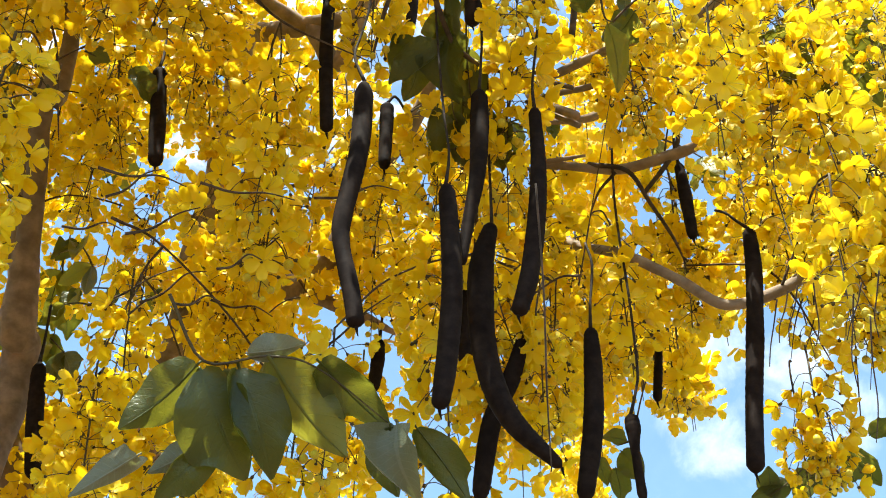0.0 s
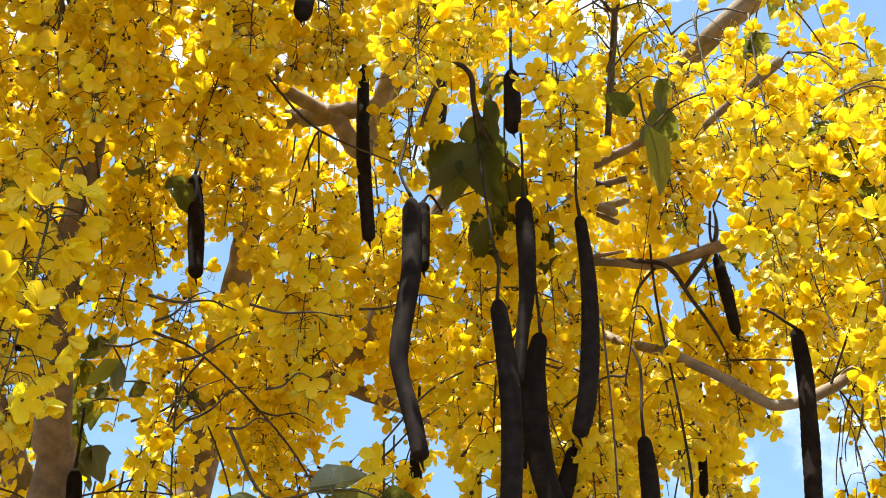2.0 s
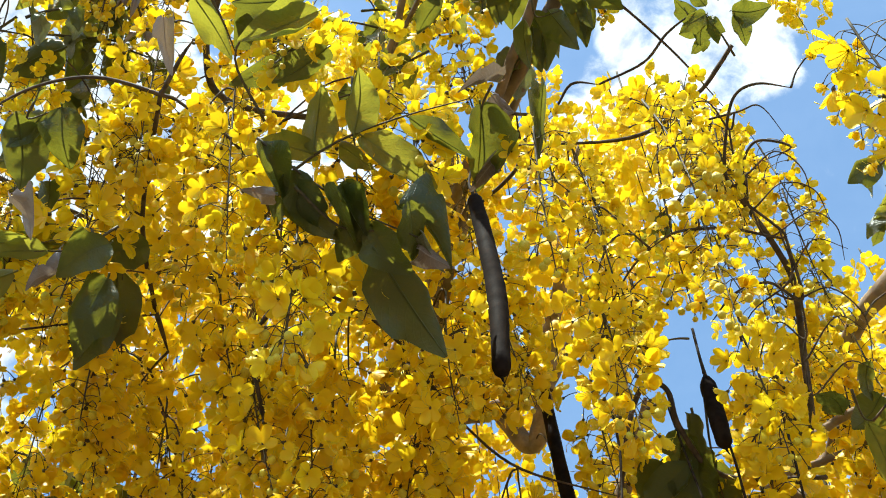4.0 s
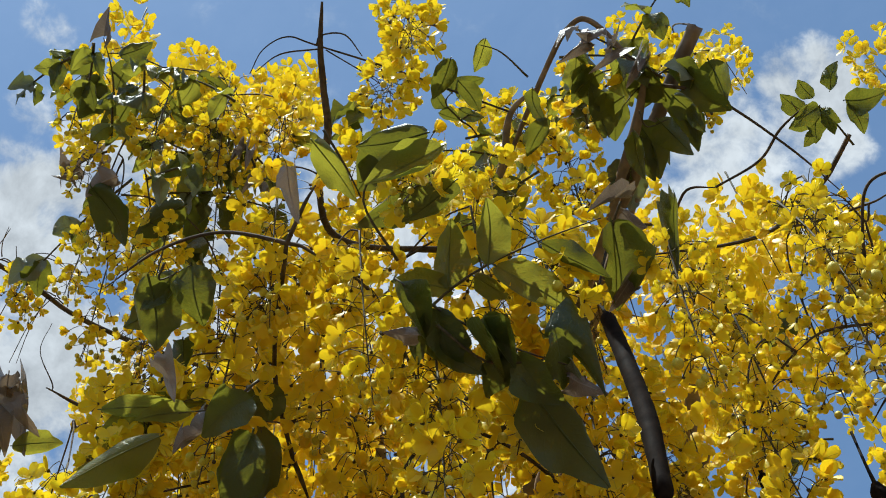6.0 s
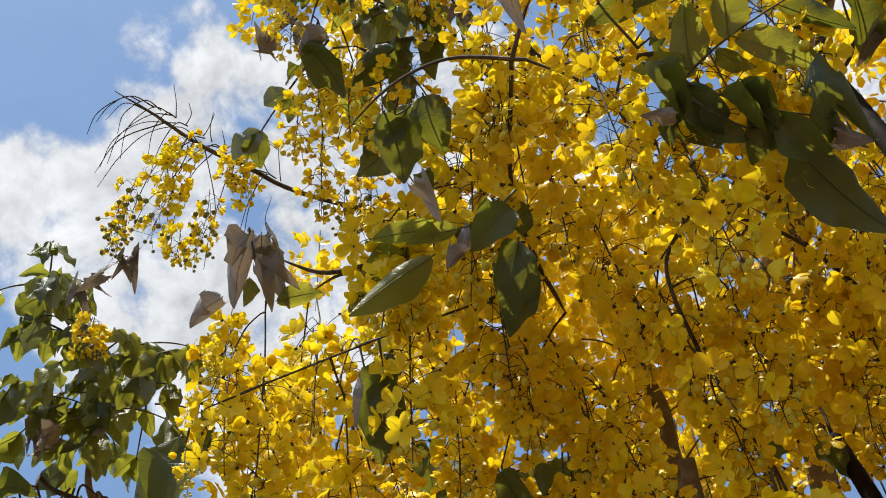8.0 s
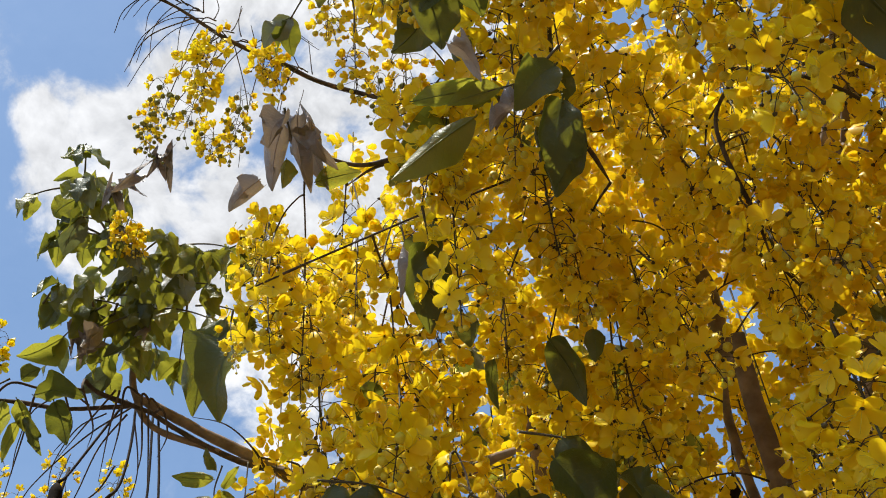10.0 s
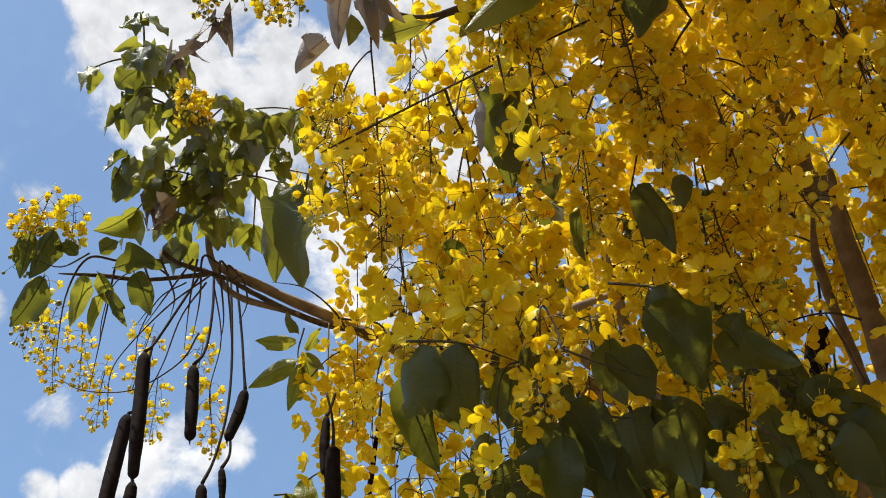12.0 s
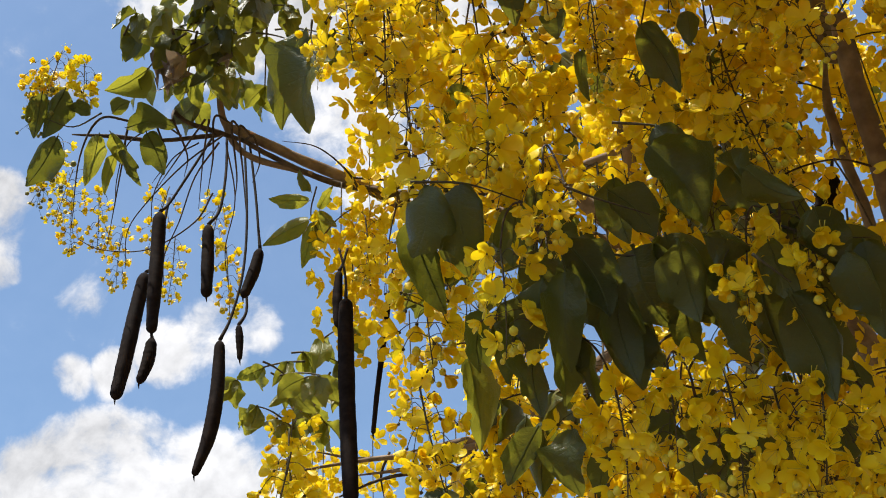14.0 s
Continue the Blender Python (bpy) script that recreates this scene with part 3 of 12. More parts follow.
twig([(-0.505, 0.875, 3.151, 0.0027), (-0.473, 0.867, 3.174, 0.0029), (-0.402, 0.907, 3.140, 0.0029), (-0.358, 0.943, 3.105, 0.0025), (-0.318, 0.990, 3.056, 0.0008)])
twig([(-0.678, 0.580, 3.289, 0.0036), (-0.771, 0.777, 3.293, 0.0038), (-0.787, 0.897, 3.241, 0.0040), (-0.783, 0.934, 3.214, 0.0040), (-0.778, 0.966, 3.189, 0.0012)])
twig([(-1.297, 0.764, 3.066, 0.0007), (-1.241, 0.781, 3.087, 0.0021), (-1.183, 0.798, 3.107, 0.0017), (-1.020, 0.846, 3.159, 0.0018), (-0.785, 0.918, 3.226, 0.0020)])
twig([(-0.598, 0.960, 2.902, 0.0020), (-0.569, 1.045, 2.865, 0.0020), (-0.562, 1.092, 2.808, 0.0020), (-0.558, 1.140, 2.745, 0.0006)])
limb("limb", [(-1.257, 2.240, 3.362, 0.0355), (-1.428, 1.984, 3.375, 0.0283), (-1.545, 1.793, 3.381, 0.0234), (-1.618, 1.671, 3.396, 0.0178), (-1.722, 1.601, 3.401, 0.0159), (-1.792, 1.515, 3.439, 0.0140), (-1.843, 1.447, 3.468, 0.0127), (-1.930, 1.323, 3.514, 0.0115), (-1.970, 1.261, 3.537, 0.0102), (-1.989, 1.229, 3.547, 0.0038)])
limb("branch", [(-1.391, 1.665, 3.361, 0.0076), (-1.650, 1.588, 3.398, 0.0076), (-1.795, 1.486, 3.429, 0.0076), (-1.865, 1.414, 3.447, 0.0069), (-1.932, 1.317, 3.486, 0.0057), (-1.965, 1.259, 3.510, 0.0051), (-1.997, 1.221, 3.516, 0.0020)], TWIG)
limb("branch", [(-1.874, 1.400, 3.453, 0.0068), (-1.976, 1.294, 3.494, 0.0075), (-1.986, 1.232, 3.548, 0.0083), (-1.973, 1.198, 3.588, 0.0070), (-1.956, 1.169, 3.625, 0.0057), (-1.917, 1.124, 3.690, 0.0051), (-1.902, 1.021, 3.772, 0.0038), (-1.910, 0.854, 3.865, 0.0010)])
limb("branch", [(-1.984, 1.233, 3.517, 0.0051), (-2.026, 1.200, 3.508, 0.0051), (-2.097, 1.138, 3.493, 0.0044), (-2.151, 1.076, 3.490, 0.0051), (-2.211, 1.007, 3.481, 0.0015)], TWIG)
twig([(-1.961, 1.267, 3.506, 0.0021), (-1.992, 1.223, 3.518, 0.0063), (-2.025, 1.178, 3.527, 0.0057), (-2.038, 1.155, 3.535, 0.0051), (-2.044, 1.133, 3.547, 0.0057)])
limb("limb", [(-0.746, 1.220, 3.621, 0.0052), (-0.768, 1.299, 3.552, 0.0141), (-0.780, 1.362, 3.493, 0.0141), (-0.763, 1.459, 3.398, 0.0152), (-0.779, 1.521, 3.326, 0.0174), (-0.778, 1.529, 3.252, 0.0174), (-0.737, 1.404, 3.136, 0.0174)])
limb("branch", [(-0.785, 1.488, 3.207, 0.0029), (-0.810, 1.532, 3.146, 0.0083), (-0.819, 1.584, 3.071, 0.0088), (-0.822, 1.633, 2.994, 0.0093), (-0.822, 1.669, 2.933, 0.0104), (-0.777, 1.635, 2.849, 0.0129)])
limb("branch", [(-1.209, 1.583, 3.405, 0.0033), (-1.225, 1.623, 3.350, 0.0118), (-1.235, 1.673, 3.283, 0.0141), (-1.249, 1.716, 3.216, 0.0153), (-1.206, 1.776, 3.117, 0.0153), (-0.973, 1.816, 3.022, 0.0153)])
limb("limb", [(-0.973, 1.816, 3.022, 0.0077), (-0.967, 1.867, 2.943, 0.0259), (-0.923, 1.925, 2.854, 0.0315), (-0.877, 1.995, 2.727, 0.0360), (-0.820, 2.048, 2.655, 0.0360), (-0.679, 2.132, 2.606, 0.0360)])
limb("limb", [(-1.226, 1.630, 3.340, 0.0048), (-1.363, 1.658, 3.366, 0.0134), (-1.382, 1.696, 3.344, 0.0147), (-1.359, 1.744, 3.301, 0.0196), (-1.334, 1.844, 3.272, 0.0212), (-1.295, 1.965, 3.215, 0.0229)])
limb("branch", [(-2.142, 1.744, 2.991, 0.0013), (-2.067, 1.816, 2.977, 0.0046), (-1.982, 1.876, 2.985, 0.0059), (-1.891, 1.929, 3.002, 0.0079), (-1.820, 1.966, 3.015, 0.0093), (-1.732, 2.001, 3.043, 0.0119), (-1.634, 2.025, 3.092, 0.0145), (-1.499, 2.029, 3.150, 0.0145), (-1.295, 1.965, 3.215, 0.0145)])
limb("branch", [(-2.087, 1.821, 2.943, 0.0016), (-1.991, 1.887, 2.954, 0.0053), (-1.902, 1.942, 2.968, 0.0059), (-1.799, 1.980, 3.014, 0.0066), (-1.693, 2.015, 3.057, 0.0093)])
twig([(-2.012, 1.851, 2.990, 0.0033), (-2.041, 1.856, 2.944, 0.0033), (-2.050, 1.877, 2.896, 0.0011)])
twig([(-1.841, 1.966, 2.993, 0.0026), (-1.832, 1.979, 2.981, 0.0033), (-1.836, 2.003, 2.934, 0.0026), (-1.840, 2.026, 2.885, 0.0011)])
twig([(-1.781, 1.979, 3.033, 0.0033), (-1.836, 1.964, 3.002, 0.0026), (-1.874, 1.975, 2.940, 0.0026), (-1.882, 2.011, 2.864, 0.0008)])
twig([(-1.739, 1.997, 3.044, 0.0033), (-1.772, 1.997, 3.012, 0.0026), (-1.812, 2.009, 2.950, 0.0026), (-1.863, 2.016, 2.877, 0.0008)])
twig([(-1.734, 2.017, 3.014, 0.0033), (-1.804, 1.994, 2.985, 0.0026), (-1.842, 2.005, 2.923, 0.0026), (-1.822, 2.057, 2.845, 0.0008)])
twig([(-1.676, 2.015, 3.071, 0.0053), (-1.681, 2.024, 3.053, 0.0033), (-1.719, 2.022, 3.021, 0.0026), (-1.759, 2.034, 2.960, 0.0026), (-1.802, 2.048, 2.887, 0.0008)])
twig([(-1.681, 2.024, 3.053, 0.0033), (-1.672, 2.041, 3.032, 0.0033), (-1.721, 2.032, 3.001, 0.0026), (-1.761, 2.044, 2.940, 0.0026), (-1.782, 2.070, 2.865, 0.0008)])
twig([(-1.976, 1.165, 3.507, 0.0028), (-2.041, 1.167, 3.450, 0.0019), (-2.110, 1.168, 3.384, 0.0006)])
twig([(-1.970, 1.171, 3.508, 0.0028), (-2.014, 1.204, 3.444, 0.0019), (-2.065, 1.251, 3.358, 0.0006)])
twig([(-1.940, 1.208, 3.504, 0.0028), (-1.960, 1.176, 3.512, 0.0028), (-1.999, 1.218, 3.446, 0.0019), (-2.043, 1.251, 3.378, 0.0006)])
twig([(-1.931, 1.223, 3.500, 0.0028), (-1.940, 1.208, 3.504, 0.0028), (-1.977, 1.271, 3.421, 0.0019), (-2.005, 1.297, 3.373, 0.0006)])
twig([(-1.923, 1.255, 3.490, 0.0028), (-1.931, 1.223, 3.500, 0.0028), (-1.967, 1.280, 3.422, 0.0019), (-1.996, 1.326, 3.355, 0.0006)])
twig([(-2.044, 1.133, 3.547, 0.0028), (-2.025, 1.120, 3.499, 0.0028), (-2.036, 1.178, 3.446, 0.0019), (-2.060, 1.197, 3.408, 0.0006)])
twig([(-2.025, 1.120, 3.499, 0.0028), (-2.052, 1.098, 3.492, 0.0028), (-2.068, 1.151, 3.437, 0.0019), (-2.112, 1.156, 3.392, 0.0006)])
twig([(-2.052, 1.098, 3.492, 0.0028), (-2.087, 1.059, 3.487, 0.0028), (-2.143, 1.095, 3.408, 0.0019), (-2.228, 1.153, 3.271, 0.0006)])
twig([(-2.087, 1.059, 3.487, 0.0028), (-2.129, 1.011, 3.482, 0.0028), (-2.190, 1.022, 3.415, 0.0019), (-2.257, 1.078, 3.301, 0.0006)])
twig([(-1.961, 1.267, 3.506, 0.0028), (-1.917, 1.253, 3.487, 0.0028), (-1.928, 1.289, 3.448, 0.0019), (-1.960, 1.302, 3.409, 0.0006)])
twig([(-0.390, 0.979, 3.078, 0.0020), (-0.386, 0.990, 3.105, 0.0014), (-0.380, 1.010, 3.126, 0.0015), (-0.376, 1.024, 3.114, 0.0015)])
twig([(-0.782, 0.863, 3.256, 0.0021), (-0.754, 0.877, 3.281, 0.0015), (-0.712, 0.889, 3.292, 0.0015), (-0.683, 0.895, 3.268, 0.0015)])
twig([(0.053, 0.863, 3.413, 0.0019), (0.055, 0.848, 3.429, 0.0014), (0.055, 0.830, 3.440, 0.0015), (0.055, 0.819, 3.422, 0.0015)])
twig([(-0.473, 0.867, 3.174, 0.0022), (-0.448, 0.843, 3.228, 0.0016), (-0.408, 0.795, 3.269, 0.0016), (-0.381, 0.761, 3.258, 0.0015)])
twig([(-0.594, 0.851, 3.021, 0.0020), (-0.571, 0.865, 3.039, 0.0014), (-0.545, 0.878, 3.045, 0.0015), (-0.529, 0.885, 3.021, 0.0015)])
twig([(-0.565, 0.842, 3.103, 0.0020), (-0.582, 0.867, 3.122, 0.0014), (-0.607, 0.894, 3.127, 0.0015), (-0.623, 0.911, 3.101, 0.0015)])
twig([(-0.571, 0.865, 3.039, 0.0021), (-0.573, 0.903, 3.068, 0.0015), (-0.582, 0.964, 3.078, 0.0016), (-0.588, 1.006, 3.049, 0.0015)])
twig([(-0.371, 0.932, 3.115, 0.0020), (-0.353, 0.912, 3.130, 0.0014), (-0.337, 0.884, 3.132, 0.0015), (-0.328, 0.866, 3.105, 0.0015)])
twig([(-0.744, 0.721, 3.292, 0.0021), (-0.765, 0.718, 3.356, 0.0015), (-0.783, 0.703, 3.414, 0.0016), (-0.793, 0.691, 3.418, 0.0015)])
twig([(-1.086, 1.207, 2.578, 0.0025), (-1.088, 1.290, 2.664, 0.0018), (-1.089, 1.407, 2.722, 0.0018), (-1.090, 1.485, 2.706, 0.0015)])
twig([(-0.564, 0.755, 3.211, 0.0020), (-0.545, 0.739, 3.212, 0.0015), (-0.521, 0.724, 3.190, 0.0015), (-0.506, 0.715, 3.145, 0.0015)])
twig([(0.217, 1.392, 2.845, 0.0019), (0.225, 1.397, 2.856, 0.0014), (0.238, 1.402, 2.860, 0.0014), (0.248, 1.405, 2.839, 0.0015)])
twig([(-0.264, 1.100, 2.962, 0.0020), (-0.270, 1.119, 2.981, 0.0014), (-0.273, 1.152, 2.989, 0.0015), (-0.274, 1.175, 2.966, 0.0015)])
twig([(-0.577, 0.683, 3.247, 0.0021), (-0.565, 0.703, 3.294, 0.0015), (-0.547, 0.726, 3.334, 0.0015), (-0.534, 0.741, 3.329, 0.0015)])
twig([(-0.565, 0.703, 3.294, 0.0023), (-0.536, 0.700, 3.366, 0.0016), (-0.472, 0.688, 3.426, 0.0016), (-0.425, 0.679, 3.425, 0.0015)])
twig([(-0.782, 0.863, 3.256, 0.0020), (-0.806, 0.866, 3.273, 0.0014), (-0.831, 0.867, 3.281, 0.0015), (-0.846, 0.867, 3.260, 0.0015)])
twig([(-0.270, 1.119, 2.981, 0.0023), (-0.285, 1.163, 3.008, 0.0016), (-0.314, 1.243, 3.004, 0.0016), (-0.334, 1.300, 2.959, 0.0015)])
twig([(-0.914, 1.024, 2.774, 0.0023), (-0.938, 1.067, 2.823, 0.0016), (-0.951, 1.151, 2.850, 0.0016), (-0.956, 1.210, 2.826, 0.0015)])
twig([(-0.464, 0.900, 3.138, 0.0019), (-0.472, 0.904, 3.139, 0.0014), (-0.485, 0.903, 3.126, 0.0015), (-0.495, 0.902, 3.091, 0.0015)])
twig([(-0.761, 1.536, 2.978, 0.0024), (-0.817, 1.479, 2.990, 0.0017), (-0.890, 1.419, 2.955, 0.0017), (-0.939, 1.382, 2.883, 0.0015)])
twig([(-0.627, 0.623, 3.273, 0.0020), (-0.615, 0.611, 3.299, 0.0014), (-0.593, 0.603, 3.319, 0.0015), (-0.576, 0.599, 3.305, 0.0015)])
twig([(-0.778, 0.966, 3.189, 0.0025), (-0.829, 1.021, 3.213, 0.0018), (-0.922, 1.102, 3.186, 0.0017), (-0.988, 1.157, 3.115, 0.0015)])
twig([(-0.829, 1.021, 3.213, 0.0023), (-0.828, 1.051, 3.198, 0.0016), (-0.851, 1.092, 3.135, 0.0016), (-0.871, 1.119, 3.051, 0.0015)])
twig([(0.178, 1.186, 3.025, 0.0020), (0.152, 1.187, 3.045, 0.0015), (0.110, 1.193, 3.051, 0.0015), (0.081, 1.197, 3.023, 0.0015)])
twig([(-0.852, 0.897, 3.207, 0.0020), (-0.851, 0.909, 3.211, 0.0014), (-0.845, 0.930, 3.201, 0.0015), (-0.841, 0.945, 3.168, 0.0015)])
twig([(-0.828, 1.051, 3.198, 0.0022), (-0.830, 1.099, 3.196, 0.0016), (-0.832, 1.152, 3.156, 0.0016), (-0.833, 1.184, 3.090, 0.0015)])
twig([(-0.298, 1.014, 3.577, 0.0024), (-0.276, 0.995, 3.541, 0.0017), (-0.271, 0.980, 3.434, 0.0017), (-0.273, 0.973, 3.312, 0.0015)])
twig([(-0.536, 0.700, 3.366, 0.0023), (-0.471, 0.697, 3.393, 0.0016), (-0.394, 0.687, 3.389, 0.0016), (-0.345, 0.680, 3.344, 0.0015)])
twig([(-1.113, 0.818, 3.129, 0.0024), (-1.140, 0.890, 3.149, 0.0017), (-1.158, 0.988, 3.125, 0.0017), (-1.167, 1.053, 3.061, 0.0015)])
twig([(-0.663, 0.792, 3.608, 0.0022), (-0.690, 0.815, 3.596, 0.0015), (-0.717, 0.828, 3.545, 0.0016), (-0.733, 0.833, 3.474, 0.0015)])
twig([(-1.140, 0.890, 3.149, 0.0021), (-1.135, 0.895, 3.200, 0.0015), (-1.122, 0.898, 3.248, 0.0015), (-1.112, 0.899, 3.248, 0.0015)])
twig([(-0.830, 1.099, 3.196, 0.0023), (-0.839, 1.083, 3.166, 0.0017), (-0.848, 1.084, 3.077, 0.0017), (-0.853, 1.090, 2.973, 0.0015)])
twig([(0.092, 1.062, 3.110, 0.0020), (0.088, 1.047, 3.110, 0.0015), (0.082, 1.014, 3.088, 0.0015), (0.078, 0.991, 3.041, 0.0015)])
twig([(-1.020, 0.846, 3.159, 0.0020), (-1.009, 0.832, 3.159, 0.0015), (-0.986, 0.815, 3.136, 0.0015), (-0.969, 0.804, 3.091, 0.0015)])
twig([(-1.353, 0.800, 3.040, 0.0022), (-1.335, 0.834, 3.057, 0.0015), (-1.299, 0.885, 3.048, 0.0016), (-1.273, 0.920, 3.005, 0.0015)])
twig([(-0.017, 0.955, 3.231, 0.0021), (-0.046, 0.927, 3.251, 0.0015), (-0.079, 0.878, 3.249, 0.0016), (-0.100, 0.843, 3.212, 0.0015)])
twig([(0.655, 1.354, 2.761, 0.0019), (0.649, 1.349, 2.784, 0.0014), (0.637, 1.335, 2.803, 0.0015), (0.629, 1.325, 2.791, 0.0015)])
twig([(-0.448, 0.843, 3.228, 0.0021), (-0.449, 0.875, 3.262, 0.0015), (-0.438, 0.920, 3.282, 0.0015), (-0.429, 0.949, 3.264, 0.0015)])
twig([(-0.673, 0.676, 3.652, 0.0022), (-0.689, 0.652, 3.644, 0.0015), (-0.702, 0.618, 3.600, 0.0016), (-0.709, 0.594, 3.535, 0.0015)])
twig([(0.060, 0.936, 3.232, 0.0021), (0.058, 0.901, 3.235, 0.0015), (0.052, 0.865, 3.212, 0.0015), (0.046, 0.843, 3.164, 0.0015)])
twig([(0.349, 1.277, 2.963, 0.0021), (0.367, 1.251, 2.988, 0.0015), (0.387, 1.203, 2.996, 0.0015), (0.399, 1.168, 2.968, 0.0015)])
twig([(0.503, 1.081, 2.949, 0.0021), (0.484, 1.096, 2.999, 0.0015), (0.467, 1.106, 3.045, 0.0015), (0.458, 1.111, 3.044, 0.0015)])
twig([(-0.518, 1.298, 2.742, 0.0028), (-0.454, 1.368, 2.746, 0.0020), (-0.333, 1.485, 2.663, 0.0019), (-0.247, 1.566, 2.540, 0.0015)])
twig([(-1.088, 1.290, 2.664, 0.0023), (-1.053, 1.333, 2.702, 0.0016), (-0.989, 1.398, 2.709, 0.0016), (-0.942, 1.442, 2.670, 0.0015)])
twig([(-1.140, 0.890, 3.149, 0.0021), (-1.140, 0.902, 3.139, 0.0015), (-1.145, 0.922, 3.097, 0.0015), (-1.149, 0.936, 3.035, 0.0015)])
twig([(0.266, 1.029, 3.088, 0.0021), (0.294, 1.028, 3.117, 0.0015), (0.346, 1.016, 3.132, 0.0015), (0.382, 1.007, 3.108, 0.0015)])
twig([(0.220, 1.056, 2.914, 0.0022), (0.251, 1.017, 2.917, 0.0016), (0.292, 0.967, 2.883, 0.0016), (0.320, 0.934, 2.819, 0.0015)])
twig([(-1.140, 0.902, 3.139, 0.0022), (-1.142, 0.942, 3.160, 0.0016), (-1.127, 1.015, 3.151, 0.0016), (-1.114, 1.067, 3.107, 0.0015)])
twig([(-0.794, 1.735, 2.694, 0.0024), (-0.848, 1.691, 2.707, 0.0017), (-0.913, 1.625, 2.675, 0.0017), (-0.954, 1.580, 2.607, 0.0015)])
twig([(-0.828, 1.051, 3.198, 0.0020), (-0.822, 1.047, 3.199, 0.0014), (-0.806, 1.038, 3.183, 0.0015), (-0.795, 1.032, 3.146, 0.0015)])
twig([(0.102, 1.107, 3.061, 0.0019), (0.105, 1.119, 3.079, 0.0014), (0.108, 1.136, 3.092, 0.0015), (0.110, 1.148, 3.076, 0.0015)])
twig([(0.472, 1.325, 2.641, 0.0024), (0.490, 1.263, 2.680, 0.0017), (0.487, 1.154, 2.684, 0.0017), (0.479, 1.076, 2.638, 0.0015)])
twig([(0.220, 0.766, 3.318, 0.0020), (0.236, 0.755, 3.344, 0.0014), (0.262, 0.740, 3.361, 0.0015), (0.280, 0.731, 3.345, 0.0015)])
twig([(0.191, 1.378, 2.707, 0.0024), (0.149, 1.400, 2.712, 0.0017), (0.057, 1.464, 2.661, 0.0017), (-0.009, 1.514, 2.576, 0.0015)])
twig([(0.149, 1.400, 2.712, 0.0022), (0.102, 1.393, 2.741, 0.0016), (0.038, 1.374, 2.747, 0.0016), (-0.005, 1.360, 2.713, 0.0015)])
twig([(-0.561, 1.113, 2.781, 0.0020), (-0.583, 1.109, 2.801, 0.0015), (-0.626, 1.113, 2.806, 0.0015), (-0.657, 1.117, 2.778, 0.0015)])
twig([(-1.285, 0.989, 2.815, 0.0022), (-1.313, 1.013, 2.877, 0.0016), (-1.354, 1.065, 2.926, 0.0016), (-1.381, 1.103, 2.918, 0.0015)])
twig([(-0.829, 1.021, 3.213, 0.0022), (-0.869, 1.012, 3.255, 0.0016), (-0.946, 1.017, 3.275, 0.0016), (-1.002, 1.024, 3.249, 0.0015)])
twig([(-0.771, 0.777, 3.293, 0.0022), (-0.815, 0.765, 3.320, 0.0016), (-0.880, 0.744, 3.324, 0.0016), (-0.924, 0.728, 3.288, 0.0015)])
twig([(-1.053, 1.333, 2.702, 0.0023), (-1.014, 1.372, 2.728, 0.0016), (-0.958, 1.431, 2.723, 0.0016), (-0.921, 1.471, 2.678, 0.0015)])
twig([(-1.198, 0.756, 3.250, 0.0021), (-1.218, 0.783, 3.260, 0.0015), (-1.239, 0.817, 3.249, 0.0015), (-1.251, 0.839, 3.211, 0.0015)])
twig([(-1.383, 1.285, 2.821, 0.0022), (-1.336, 1.312, 2.842, 0.0016), (-1.268, 1.350, 2.832, 0.0016), (-1.222, 1.375, 2.784, 0.0015)])
twig([(-0.454, 1.368, 2.746, 0.0024), (-0.492, 1.410, 2.723, 0.0017), (-0.527, 1.456, 2.636, 0.0017), (-0.546, 1.483, 2.530, 0.0015)])
twig([(0.015, 1.174, 2.938, 0.0020), (-0.006, 1.199, 2.967, 0.0015), (-0.023, 1.232, 2.985, 0.0015), (-0.033, 1.253, 2.966, 0.0015)])
twig([(0.343, 0.836, 3.225, 0.0024), (0.330, 0.815, 3.199, 0.0017), (0.316, 0.757, 3.110, 0.0017), (0.307, 0.712, 3.002, 0.0015)])
twig([(0.102, 1.393, 2.741, 0.0020), (0.093, 1.414, 2.745, 0.0014), (0.072, 1.434, 2.730, 0.0015), (0.056, 1.445, 2.691, 0.0015)])
twig([(-0.817, 1.479, 2.990, 0.0023), (-0.814, 1.453, 2.968, 0.0016), (-0.799, 1.430, 2.894, 0.0016), (-0.786, 1.417, 2.803, 0.0015)])
twig([(0.095, 1.408, 2.744, 0.0026), (0.015, 1.374, 2.741, 0.0018), (-0.097, 1.345, 2.670, 0.0018), (-0.171, 1.330, 2.566, 0.0015)])
twig([(0.140, 1.356, 2.923, 0.0021), (0.108, 1.382, 2.925, 0.0015), (0.073, 1.414, 2.894, 0.0016), (0.051, 1.435, 2.838, 0.0015)])
twig([(-1.336, 1.312, 2.842, 0.0022), (-1.300, 1.334, 2.828, 0.0016), (-1.271, 1.361, 2.769, 0.0016), (-1.255, 1.379, 2.688, 0.0015)])
twig([(-1.218, 0.783, 3.260, 0.0020), (-1.234, 0.789, 3.269, 0.0014), (-1.265, 0.798, 3.263, 0.0015), (-1.288, 0.804, 3.230, 0.0015)])
twig([(0.484, 1.096, 2.999, 0.0019), (0.483, 1.101, 3.028, 0.0014), (0.481, 1.107, 3.054, 0.0015), (0.478, 1.112, 3.046, 0.0015)])
